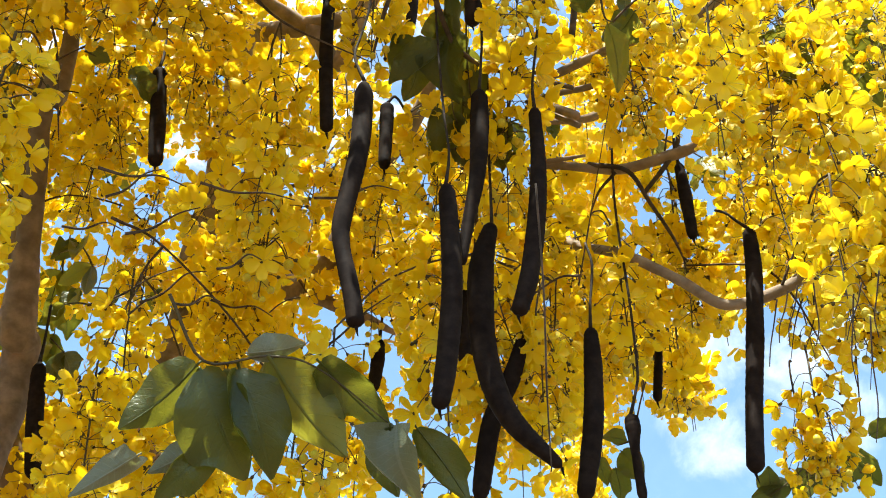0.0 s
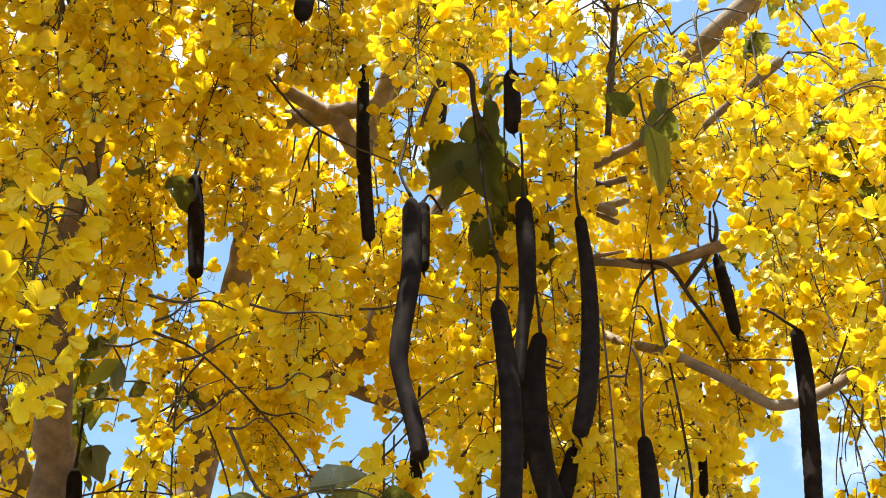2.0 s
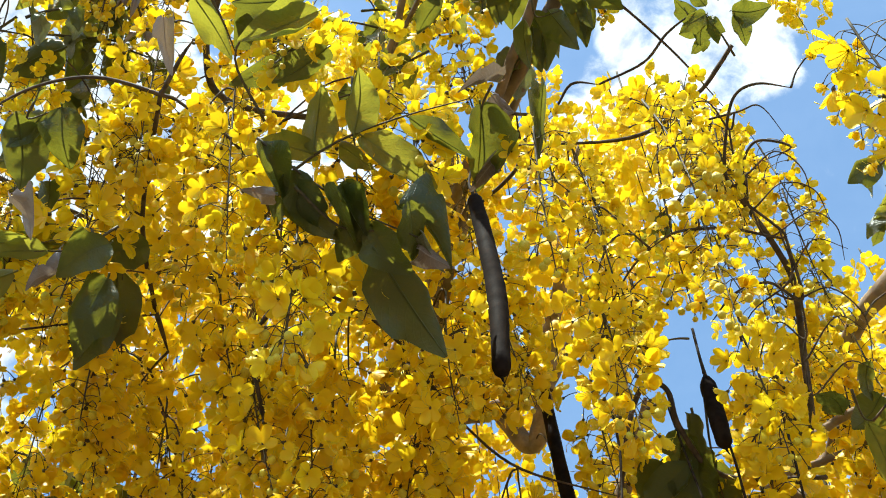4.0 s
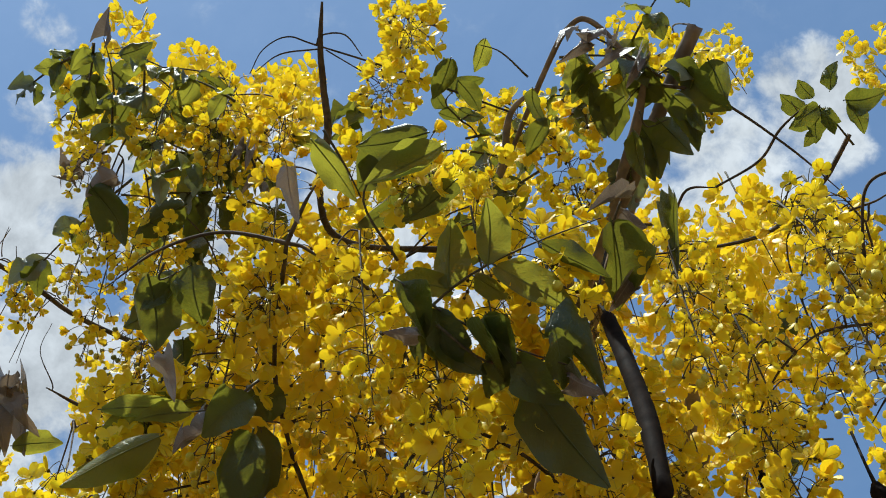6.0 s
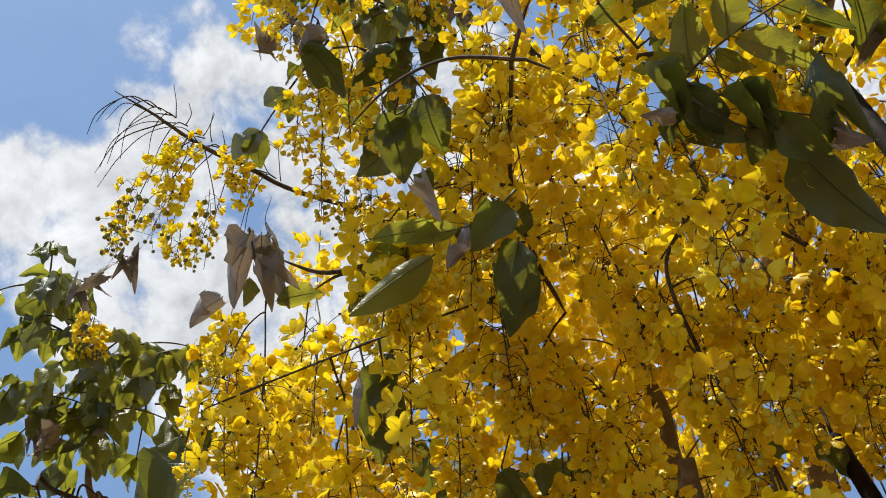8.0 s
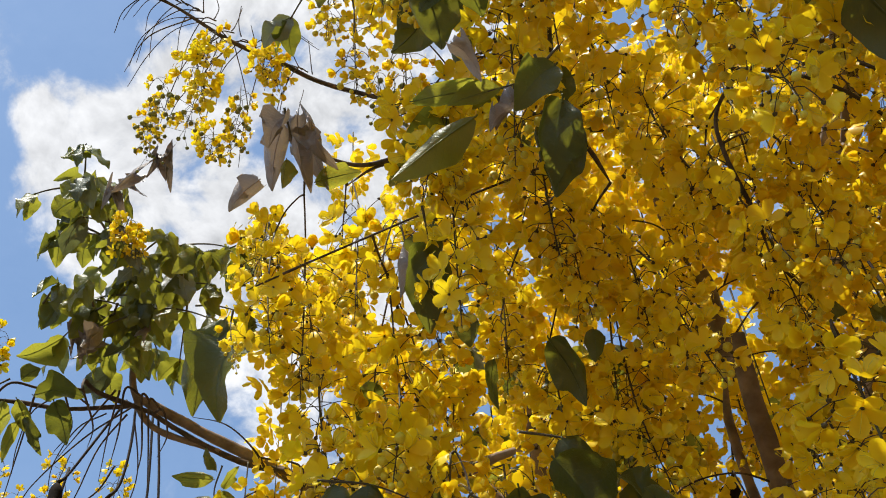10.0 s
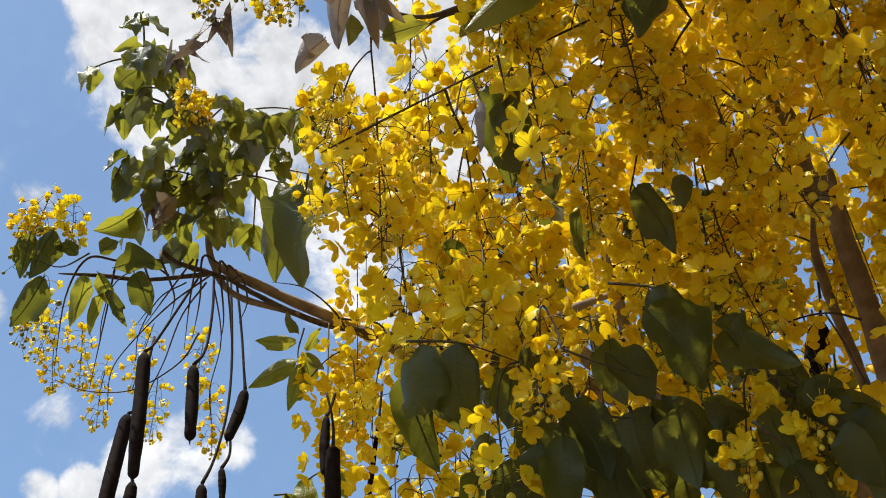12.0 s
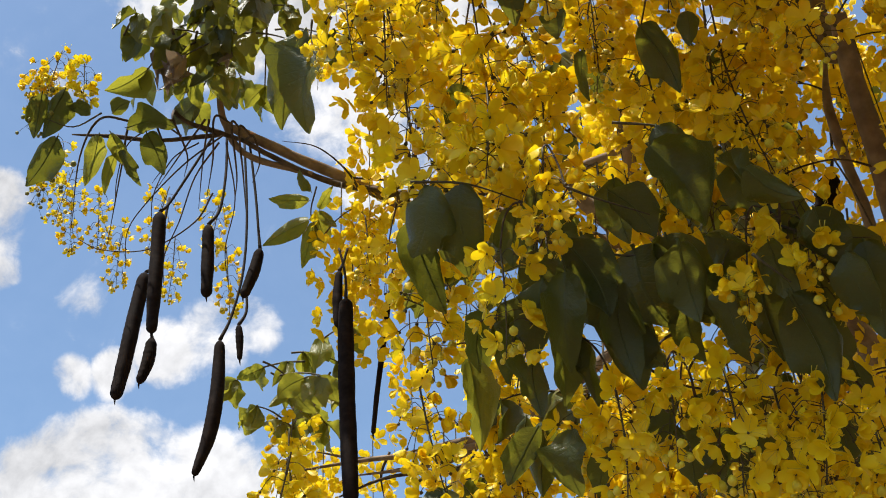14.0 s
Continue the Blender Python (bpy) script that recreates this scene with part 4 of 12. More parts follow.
twig([(-0.285, 1.163, 3.008, 0.0022), (-0.294, 1.190, 2.999, 0.0016), (-0.287, 1.242, 2.947, 0.0016), (-0.279, 1.280, 2.873, 0.0015)])
twig([(-0.561, 1.113, 2.781, 0.0021), (-0.581, 1.084, 2.783, 0.0015), (-0.601, 1.042, 2.755, 0.0016), (-0.612, 1.015, 2.702, 0.0015)])
twig([(0.035, 1.382, 2.742, 0.0020), (0.040, 1.367, 2.776, 0.0014), (0.040, 1.351, 2.806, 0.0015), (0.039, 1.341, 2.799, 0.0015)])
twig([(-0.471, 0.697, 3.393, 0.0021), (-0.473, 0.659, 3.421, 0.0015), (-0.470, 0.599, 3.431, 0.0016), (-0.467, 0.558, 3.401, 0.0015)])
twig([(0.488, 1.092, 2.987, 0.0021), (0.523, 1.085, 3.010, 0.0015), (0.565, 1.076, 3.018, 0.0015), (0.591, 1.070, 2.992, 0.0015)])
twig([(0.537, 1.225, 2.949, 0.0021), (0.554, 1.240, 2.948, 0.0015), (0.585, 1.249, 2.920, 0.0015), (0.607, 1.252, 2.869, 0.0015)])
twig([(-0.581, 1.084, 2.783, 0.0021), (-0.566, 1.046, 2.799, 0.0015), (-0.562, 0.987, 2.789, 0.0016), (-0.563, 0.947, 2.746, 0.0015)])
twig([(-1.327, 1.318, 2.839, 0.0022), (-1.293, 1.296, 2.885, 0.0016), (-1.250, 1.251, 2.914, 0.0016), (-1.221, 1.218, 2.897, 0.0015)])
twig([(0.149, 1.400, 2.712, 0.0020), (0.139, 1.385, 2.707, 0.0015), (0.127, 1.372, 2.676, 0.0015), (0.119, 1.365, 2.626, 0.0015)])
twig([(-0.815, 0.765, 3.320, 0.0022), (-0.865, 0.754, 3.348, 0.0016), (-0.933, 0.755, 3.350, 0.0016), (-0.978, 0.759, 3.314, 0.0015)])
twig([(0.523, 1.085, 3.010, 0.0020), (0.550, 1.089, 3.035, 0.0014), (0.588, 1.091, 3.049, 0.0015), (0.613, 1.092, 3.028, 0.0015)])
twig([(-0.869, 1.012, 3.255, 0.0019), (-0.877, 1.007, 3.272, 0.0014), (-0.886, 0.999, 3.286, 0.0014), (-0.892, 0.994, 3.271, 0.0015)])
twig([(0.149, 1.400, 2.712, 0.0020), (0.158, 1.421, 2.731, 0.0014), (0.160, 1.455, 2.739, 0.0015), (0.161, 1.479, 2.715, 0.0015)])
twig([(-0.017, 0.955, 3.231, 0.0024), (-0.053, 1.020, 3.253, 0.0017), (-0.103, 1.103, 3.234, 0.0017), (-0.136, 1.156, 3.175, 0.0015)])
twig([(-0.039, 0.934, 3.246, 0.0022), (-0.066, 0.920, 3.231, 0.0016), (-0.098, 0.910, 3.171, 0.0016), (-0.118, 0.905, 3.091, 0.0015)])
twig([(-1.410, 1.302, 2.774, 0.0023), (-1.412, 1.260, 2.769, 0.0016), (-1.416, 1.188, 2.716, 0.0017), (-1.418, 1.138, 2.637, 0.0015)])
twig([(-1.293, 1.296, 2.885, 0.0023), (-1.243, 1.277, 2.941, 0.0016), (-1.165, 1.234, 2.975, 0.0017), (-1.112, 1.203, 2.954, 0.0015)])
twig([(0.554, 1.240, 2.948, 0.0020), (0.569, 1.237, 2.951, 0.0014), (0.586, 1.234, 2.940, 0.0015), (0.596, 1.233, 2.906, 0.0015)])
twig([(-0.492, 1.410, 2.723, 0.0024), (-0.471, 1.469, 2.713, 0.0017), (-0.436, 1.544, 2.643, 0.0017), (-0.411, 1.593, 2.546, 0.0015)])
twig([(-0.839, 1.083, 3.166, 0.0021), (-0.821, 1.064, 3.159, 0.0015), (-0.786, 1.048, 3.119, 0.0016), (-0.761, 1.040, 3.056, 0.0015)])
twig([(-0.492, 1.410, 2.723, 0.0023), (-0.488, 1.402, 2.695, 0.0017), (-0.493, 1.367, 2.609, 0.0017), (-0.499, 1.339, 2.506, 0.0015)])
twig([(-0.690, 0.815, 3.596, 0.0023), (-0.750, 0.833, 3.611, 0.0017), (-0.826, 0.885, 3.583, 0.0017), (-0.875, 0.925, 3.520, 0.0015)])
twig([(-0.390, 1.226, 3.569, 0.0020), (-0.368, 1.247, 3.599, 0.0014), (-0.343, 1.267, 3.621, 0.0015), (-0.327, 1.279, 3.605, 0.0015)])
twig([(-0.877, 1.007, 3.272, 0.0025), (-0.945, 1.074, 3.327, 0.0018), (-1.036, 1.165, 3.340, 0.0018), (-1.095, 1.225, 3.295, 0.0015)])
twig([(-0.780, 1.213, 3.635, 0.0020), (-0.761, 1.200, 3.673, 0.0014), (-0.743, 1.176, 3.705, 0.0015), (-0.733, 1.160, 3.696, 0.0015)])
twig([(0.053, 0.882, 3.442, 0.0020), (0.042, 0.916, 3.452, 0.0015), (0.037, 0.952, 3.441, 0.0015), (0.035, 0.973, 3.403, 0.0015)])
twig([(-0.319, 0.740, 3.761, 0.0022), (-0.302, 0.774, 3.807, 0.0015), (-0.275, 0.825, 3.837, 0.0016), (-0.255, 0.861, 3.821, 0.0015)])
twig([(-0.926, 0.560, 3.528, 0.0020), (-0.926, 0.578, 3.550, 0.0014), (-0.921, 0.607, 3.563, 0.0015), (-0.918, 0.627, 3.544, 0.0015)])
twig([(-0.978, 0.439, 3.787, 0.0021), (-0.967, 0.463, 3.835, 0.0015), (-0.939, 0.501, 3.874, 0.0016), (-0.919, 0.528, 3.865, 0.0015)])
twig([(-0.746, 1.220, 3.621, 0.0022), (-0.698, 1.198, 3.643, 0.0016), (-0.622, 1.180, 3.635, 0.0016), (-0.570, 1.170, 3.588, 0.0015)])
twig([(0.176, 1.489, 3.028, 0.0020), (0.165, 1.484, 3.039, 0.0014), (0.142, 1.471, 3.039, 0.0015), (0.127, 1.461, 3.013, 0.0015)])
twig([(-0.231, 1.810, 3.158, 0.0023), (-0.266, 1.763, 3.190, 0.0016), (-0.328, 1.707, 3.194, 0.0016), (-0.372, 1.671, 3.155, 0.0015)])
twig([(-0.683, 0.809, 3.599, 0.0020), (-0.681, 0.806, 3.596, 0.0014), (-0.670, 0.803, 3.573, 0.0015), (-0.661, 0.800, 3.530, 0.0015)])
twig([(-0.438, 0.796, 3.956, 0.0021), (-0.400, 0.795, 3.981, 0.0015), (-0.360, 0.803, 3.992, 0.0015), (-0.335, 0.811, 3.968, 0.0015)])
twig([(-0.967, 0.463, 3.835, 0.0023), (-0.932, 0.493, 3.896, 0.0016), (-0.865, 0.544, 3.936, 0.0016), (-0.817, 0.580, 3.919, 0.0015)])
twig([(-0.773, 1.404, 3.452, 0.0023), (-0.774, 1.367, 3.443, 0.0016), (-0.787, 1.303, 3.385, 0.0016), (-0.797, 1.257, 3.304, 0.0015)])
twig([(0.188, 0.961, 3.567, 0.0020), (0.175, 0.975, 3.586, 0.0014), (0.162, 0.999, 3.596, 0.0015), (0.154, 1.016, 3.575, 0.0015)])
twig([(-0.698, 1.198, 3.643, 0.0023), (-0.663, 1.179, 3.644, 0.0016), (-0.610, 1.128, 3.604, 0.0016), (-0.573, 1.089, 3.535, 0.0015)])
twig([(-0.768, 1.477, 3.378, 0.0022), (-0.733, 1.458, 3.380, 0.0016), (-0.673, 1.425, 3.343, 0.0016), (-0.631, 1.402, 3.278, 0.0015)])
twig([(-1.076, 1.146, 3.725, 0.0023), (-1.054, 1.083, 3.727, 0.0016), (-1.045, 1.018, 3.687, 0.0016), (-1.042, 0.979, 3.618, 0.0015)])
twig([(-0.926, 0.578, 3.550, 0.0022), (-0.901, 0.627, 3.573, 0.0016), (-0.879, 0.693, 3.570, 0.0016), (-0.867, 0.735, 3.528, 0.0015)])
twig([(-0.109, 1.291, 3.754, 0.0023), (-0.176, 1.268, 3.788, 0.0016), (-0.248, 1.223, 3.792, 0.0016), (-0.292, 1.191, 3.751, 0.0015)])
twig([(-0.932, 0.493, 3.896, 0.0023), (-0.912, 0.564, 3.949, 0.0017), (-0.886, 0.652, 3.975, 0.0017), (-0.868, 0.708, 3.947, 0.0015)])
twig([(0.278, 1.299, 3.133, 0.0020), (0.278, 1.287, 3.161, 0.0014), (0.278, 1.268, 3.184, 0.0015), (0.277, 1.255, 3.174, 0.0015)])
twig([(-0.126, 1.943, 3.003, 0.0021), (-0.135, 1.950, 2.991, 0.0015), (-0.157, 1.949, 2.947, 0.0016), (-0.173, 1.946, 2.883, 0.0015)])
twig([(-0.676, 0.739, 3.625, 0.0021), (-0.686, 0.733, 3.616, 0.0015), (-0.712, 0.722, 3.573, 0.0016), (-0.731, 0.715, 3.511, 0.0015)])
twig([(0.502, 1.207, 3.244, 0.0020), (0.507, 1.192, 3.242, 0.0015), (0.502, 1.166, 3.215, 0.0015), (0.496, 1.149, 3.166, 0.0015)])
twig([(0.370, 1.313, 3.063, 0.0022), (0.379, 1.353, 3.093, 0.0016), (0.376, 1.427, 3.100, 0.0016), (0.371, 1.479, 3.065, 0.0015)])
twig([(0.363, 2.040, 2.812, 0.0024), (0.385, 1.983, 2.897, 0.0017), (0.414, 1.893, 2.961, 0.0017), (0.433, 1.830, 2.955, 0.0015)])
twig([(-0.768, 1.477, 3.378, 0.0020), (-0.786, 1.478, 3.394, 0.0014), (-0.816, 1.476, 3.398, 0.0015), (-0.837, 1.475, 3.373, 0.0015)])
twig([(-0.729, 1.376, 3.182, 0.0021), (-0.689, 1.378, 3.223, 0.0015), (-0.647, 1.387, 3.252, 0.0015), (-0.622, 1.393, 3.238, 0.0015)])
twig([(-0.689, 1.378, 3.223, 0.0023), (-0.624, 1.352, 3.240, 0.0016), (-0.544, 1.331, 3.219, 0.0016), (-0.492, 1.320, 3.161, 0.0015)])
twig([(-0.338, 1.138, 3.562, 0.0022), (-0.370, 1.113, 3.561, 0.0015), (-0.411, 1.091, 3.526, 0.0016), (-0.438, 1.079, 3.467, 0.0015)])
twig([(-0.848, 1.200, 3.663, 0.0023), (-0.860, 1.183, 3.641, 0.0016), (-0.883, 1.160, 3.567, 0.0016), (-0.900, 1.145, 3.476, 0.0015)])
twig([(-0.912, 0.564, 3.949, 0.0023), (-0.904, 0.622, 3.969, 0.0016), (-0.917, 0.709, 3.954, 0.0016), (-0.931, 0.768, 3.900, 0.0015)])
twig([(0.507, 1.192, 3.242, 0.0021), (0.522, 1.184, 3.234, 0.0015), (0.546, 1.166, 3.195, 0.0016), (0.562, 1.153, 3.136, 0.0015)])
twig([(-0.750, 0.833, 3.611, 0.0022), (-0.775, 0.872, 3.632, 0.0016), (-0.801, 0.947, 3.623, 0.0016), (-0.817, 1.002, 3.576, 0.0015)])
twig([(-1.333, 1.077, 3.684, 0.0025), (-1.311, 1.037, 3.654, 0.0018), (-1.264, 0.990, 3.550, 0.0017), (-1.229, 0.959, 3.426, 0.0015)])
twig([(0.136, 1.563, 2.996, 0.0022), (0.086, 1.565, 3.028, 0.0016), (0.012, 1.556, 3.035, 0.0016), (-0.039, 1.547, 3.000, 0.0015)])
twig([(-0.276, 0.995, 3.541, 0.0023), (-0.278, 1.035, 3.516, 0.0017), (-0.265, 1.075, 3.433, 0.0017), (-0.253, 1.099, 3.331, 0.0015)])
twig([(-0.774, 1.367, 3.443, 0.0022), (-0.802, 1.321, 3.466, 0.0016), (-0.853, 1.274, 3.461, 0.0016), (-0.890, 1.247, 3.419, 0.0015)])
twig([(0.198, 1.407, 2.962, 0.0019), (0.179, 1.404, 2.978, 0.0014), (0.158, 1.401, 2.987, 0.0015), (0.145, 1.400, 2.967, 0.0015)])
twig([(-0.249, 1.594, 3.438, 0.0023), (-0.234, 1.545, 3.422, 0.0016), (-0.221, 1.498, 3.355, 0.0016), (-0.214, 1.471, 3.266, 0.0015)])
twig([(-0.761, 1.536, 2.978, 0.0023), (-0.703, 1.546, 3.013, 0.0017), (-0.613, 1.580, 3.017, 0.0017), (-0.552, 1.607, 2.974, 0.0015)])
twig([(0.144, 1.535, 3.174, 0.0022), (0.111, 1.558, 3.203, 0.0016), (0.047, 1.611, 3.204, 0.0016), (0.000, 1.651, 3.164, 0.0015)])
twig([(-0.803, 1.519, 3.164, 0.0021), (-0.834, 1.502, 3.188, 0.0015), (-0.881, 1.482, 3.194, 0.0015), (-0.913, 1.470, 3.165, 0.0015)])
twig([(-0.758, 1.265, 3.582, 0.0019), (-0.749, 1.256, 3.584, 0.0014), (-0.737, 1.247, 3.573, 0.0015), (-0.730, 1.242, 3.540, 0.0015)])
twig([(-1.054, 1.083, 3.727, 0.0023), (-1.044, 1.077, 3.701, 0.0016), (-1.048, 1.042, 3.620, 0.0017), (-1.055, 1.014, 3.522, 0.0015)])
twig([(-1.212, 1.768, 3.131, 0.0024), (-1.204, 1.703, 3.130, 0.0017), (-1.212, 1.604, 3.071, 0.0017), (-1.221, 1.537, 2.981, 0.0015)])
twig([(0.333, 1.336, 2.901, 0.0022), (0.349, 1.379, 2.928, 0.0015), (0.364, 1.440, 2.933, 0.0016), (0.372, 1.481, 2.900, 0.0015)])
twig([(-1.311, 1.037, 3.654, 0.0024), (-1.323, 1.056, 3.633, 0.0017), (-1.365, 1.108, 3.552, 0.0017), (-1.398, 1.148, 3.451, 0.0015)])
twig([(-0.472, 0.904, 3.139, 0.0022), (-0.488, 0.951, 3.175, 0.0016), (-0.503, 1.013, 3.192, 0.0016), (-0.511, 1.053, 3.165, 0.0015)])
twig([(-0.497, 0.570, 3.743, 0.0013), (-0.500, 0.574, 3.770, 0.0010), (-0.505, 0.583, 3.794, 0.0010), (-0.509, 0.590, 3.786, 0.0010)])
twig([(0.357, 1.360, 3.372, 0.0021), (0.329, 1.368, 3.423, 0.0015), (0.303, 1.390, 3.466, 0.0015), (0.289, 1.408, 3.462, 0.0015)])
twig([(0.126, 1.329, 3.058, 0.0024), (0.066, 1.356, 3.106, 0.0017), (-0.046, 1.398, 3.116, 0.0017), (-0.126, 1.427, 3.073, 0.0015)])
twig([(0.190, 1.029, 3.186, 0.0022), (0.188, 1.080, 3.238, 0.0016), (0.203, 1.141, 3.274, 0.0016), (0.217, 1.180, 3.259, 0.0015)])
twig([(-1.193, 1.113, 3.719, 0.0020), (-1.200, 1.128, 3.722, 0.0014), (-1.202, 1.149, 3.707, 0.0015), (-1.203, 1.163, 3.670, 0.0015)])
twig([(-0.500, 0.574, 3.770, 0.0015), (-0.495, 0.556, 3.836, 0.0010), (-0.478, 0.528, 3.896, 0.0011), (-0.464, 0.508, 3.899, 0.0010)])
twig([(-0.912, 0.564, 3.949, 0.0022), (-0.954, 0.539, 4.002, 0.0016), (-1.021, 0.501, 4.036, 0.0016), (-1.067, 0.474, 4.017, 0.0015)])
twig([(-0.275, 1.894, 3.049, 0.0021), (-0.301, 1.883, 3.050, 0.0015), (-0.351, 1.868, 3.020, 0.0016), (-0.388, 1.857, 2.964, 0.0015)])
twig([(0.086, 1.565, 3.028, 0.0021), (0.053, 1.570, 3.040, 0.0015), (0.006, 1.590, 3.028, 0.0015), (-0.025, 1.605, 2.987, 0.0015)])
twig([(0.349, 1.379, 2.928, 0.0021), (0.361, 1.416, 2.941, 0.0015), (0.391, 1.468, 2.927, 0.0016), (0.413, 1.502, 2.882, 0.0015)])
twig([(-0.794, 1.735, 2.694, 0.0026), (-0.699, 1.772, 2.748, 0.0019), (-0.554, 1.810, 2.753, 0.0018), (-0.455, 1.833, 2.697, 0.0015)])
twig([(-1.142, 0.942, 3.160, 0.0025), (-1.185, 0.989, 3.203, 0.0018), (-1.271, 1.090, 3.204, 0.0017), (-1.332, 1.165, 3.151, 0.0015)])
twig([(0.054, 0.919, 3.501, 0.0020), (0.061, 0.899, 3.522, 0.0014), (0.079, 0.863, 3.529, 0.0015), (0.093, 0.837, 3.503, 0.0015)])
twig([(-0.699, 1.772, 2.748, 0.0022), (-0.646, 1.748, 2.757, 0.0016), (-0.578, 1.732, 2.729, 0.0016), (-0.534, 1.725, 2.669, 0.0015)])
twig([(0.111, 1.558, 3.203, 0.0020), (0.080, 1.578, 3.230, 0.0015), (0.049, 1.601, 3.244, 0.0015), (0.030, 1.614, 3.222, 0.0015)])
twig([(-1.807, 1.568, 3.194, 0.0027), (-1.745, 1.627, 3.165, 0.0019), (-1.651, 1.663, 3.050, 0.0018), (-1.587, 1.678, 2.910, 0.0015)])
twig([(-0.996, 0.500, 3.758, 0.0022), (-0.992, 0.547, 3.770, 0.0016), (-0.990, 0.615, 3.749, 0.0016), (-0.990, 0.660, 3.696, 0.0015)])
twig([(-0.095, 0.997, 3.616, 0.0021), (-0.097, 1.018, 3.612, 0.0015), (-0.099, 1.050, 3.580, 0.0015), (-0.100, 1.072, 3.525, 0.0015)])
twig([(0.335, 1.433, 3.337, 0.0020), (0.303, 1.440, 3.369, 0.0015), (0.265, 1.441, 3.389, 0.0015), (0.240, 1.441, 3.372, 0.0015)])
twig([(-1.745, 1.627, 3.165, 0.0024), (-1.686, 1.599, 3.189, 0.0017), (-1.602, 1.531, 3.168, 0.0017), (-1.545, 1.480, 3.106, 0.0015)])
twig([(0.136, 1.563, 2.996, 0.0023), (0.173, 1.613, 3.016, 0.0017), (0.199, 1.706, 2.996, 0.0017), (0.211, 1.771, 2.937, 0.0015)])
twig([(-0.775, 0.872, 3.632, 0.0022), (-0.752, 0.884, 3.712, 0.0016), (-0.729, 0.882, 3.785, 0.0016), (-0.715, 0.877, 3.795, 0.0015)])
twig([(0.173, 1.613, 3.016, 0.0023), (0.208, 1.665, 3.023, 0.0016), (0.246, 1.726, 2.989, 0.0016), (0.268, 1.766, 2.925, 0.0015)])
twig([(-0.148, 1.713, 3.272, 0.0022), (-0.172, 1.683, 3.275, 0.0015), (-0.188, 1.633, 3.247, 0.0016), (-0.195, 1.599, 3.192, 0.0015)])
twig([(-1.206, 1.776, 3.117, 0.0025), (-1.242, 1.749, 3.086, 0.0018), (-1.310, 1.715, 2.978, 0.0018), (-1.358, 1.693, 2.851, 0.0015)])
twig([(-0.904, 0.622, 3.969, 0.0020), (-0.887, 0.620, 3.973, 0.0014), (-0.856, 0.622, 3.958, 0.0015), (-0.834, 0.623, 3.919, 0.0015)])
twig([(-0.733, 1.458, 3.380, 0.0020), (-0.702, 1.443, 3.412, 0.0015), (-0.670, 1.426, 3.433, 0.0015), (-0.650, 1.414, 3.416, 0.0015)])
twig([(-0.755, 1.458, 3.186, 0.0021), (-0.730, 1.467, 3.205, 0.0015), (-0.683, 1.486, 3.206, 0.0015), (-0.649, 1.500, 3.174, 0.0015)])
twig([(-0.466, 1.314, 3.446, 0.0022), (-0.465, 1.305, 3.429, 0.0015), (-0.447, 1.308, 3.371, 0.0016), (-0.433, 1.313, 3.296, 0.0015)])
twig([(0.525, 1.165, 3.407, 0.0022), (0.543, 1.201, 3.407, 0.0016), (0.588, 1.243, 3.371, 0.0016), (0.622, 1.270, 3.307, 0.0015)])
twig([(0.094, 1.263, 3.451, 0.0021), (0.062, 1.266, 3.501, 0.0015), (0.015, 1.285, 3.539, 0.0016), (-0.016, 1.301, 3.528, 0.0015)])
twig([(0.835, 1.399, 2.925, 0.0023), (0.812, 1.423, 3.014, 0.0016), (0.759, 1.434, 3.094, 0.0017), (0.719, 1.437, 3.103, 0.0015)])
twig([(0.307, 1.529, 3.291, 0.0024), (0.369, 1.548, 3.288, 0.0017), (0.461, 1.552, 3.229, 0.0017), (0.522, 1.550, 3.141, 0.0015)])
twig([(-0.834, 1.502, 3.188, 0.0020), (-0.849, 1.490, 3.202, 0.0014), (-0.868, 1.472, 3.205, 0.0015), (-0.880, 1.460, 3.181, 0.0015)])
twig([(0.377, 1.343, 3.086, 0.0022), (0.409, 1.362, 3.090, 0.0015), (0.466, 1.369, 3.062, 0.0016), (0.505, 1.369, 3.006, 0.0015)])
twig([(-1.034, 1.353, 2.715, 0.0024), (-1.093, 1.417, 2.740, 0.0017), (-1.151, 1.497, 2.723, 0.0017), (-1.184, 1.548, 2.663, 0.0015)])
twig([(0.522, 1.184, 3.234, 0.0023), (0.584, 1.219, 3.268, 0.0016), (0.645, 1.279, 3.270, 0.0016), (0.681, 1.320, 3.229, 0.0015)])
twig([(0.019, 0.675, 3.814, 0.0022), (0.003, 0.700, 3.897, 0.0016), (0.002, 0.739, 3.973, 0.0016), (0.006, 0.766, 3.982, 0.0015)])
twig([(-0.375, 0.784, 3.713, 0.0020), (-0.378, 0.770, 3.715, 0.0014), (-0.386, 0.752, 3.701, 0.0015), (-0.393, 0.741, 3.665, 0.0015)])
twig([(-0.438, 0.796, 3.956, 0.0021), (-0.420, 0.825, 3.959, 0.0015), (-0.408, 0.872, 3.934, 0.0016), (-0.402, 0.904, 3.883, 0.0015)])
twig([(-1.686, 1.599, 3.189, 0.0025), (-1.653, 1.617, 3.160, 0.0018), (-1.583, 1.618, 3.059, 0.0017), (-1.533, 1.614, 2.938, 0.0015)])
twig([(-1.300, 1.334, 2.828, 0.0024), (-1.304, 1.417, 2.835, 0.0017), (-1.324, 1.514, 2.789, 0.0017), (-1.339, 1.574, 2.707, 0.0015)])
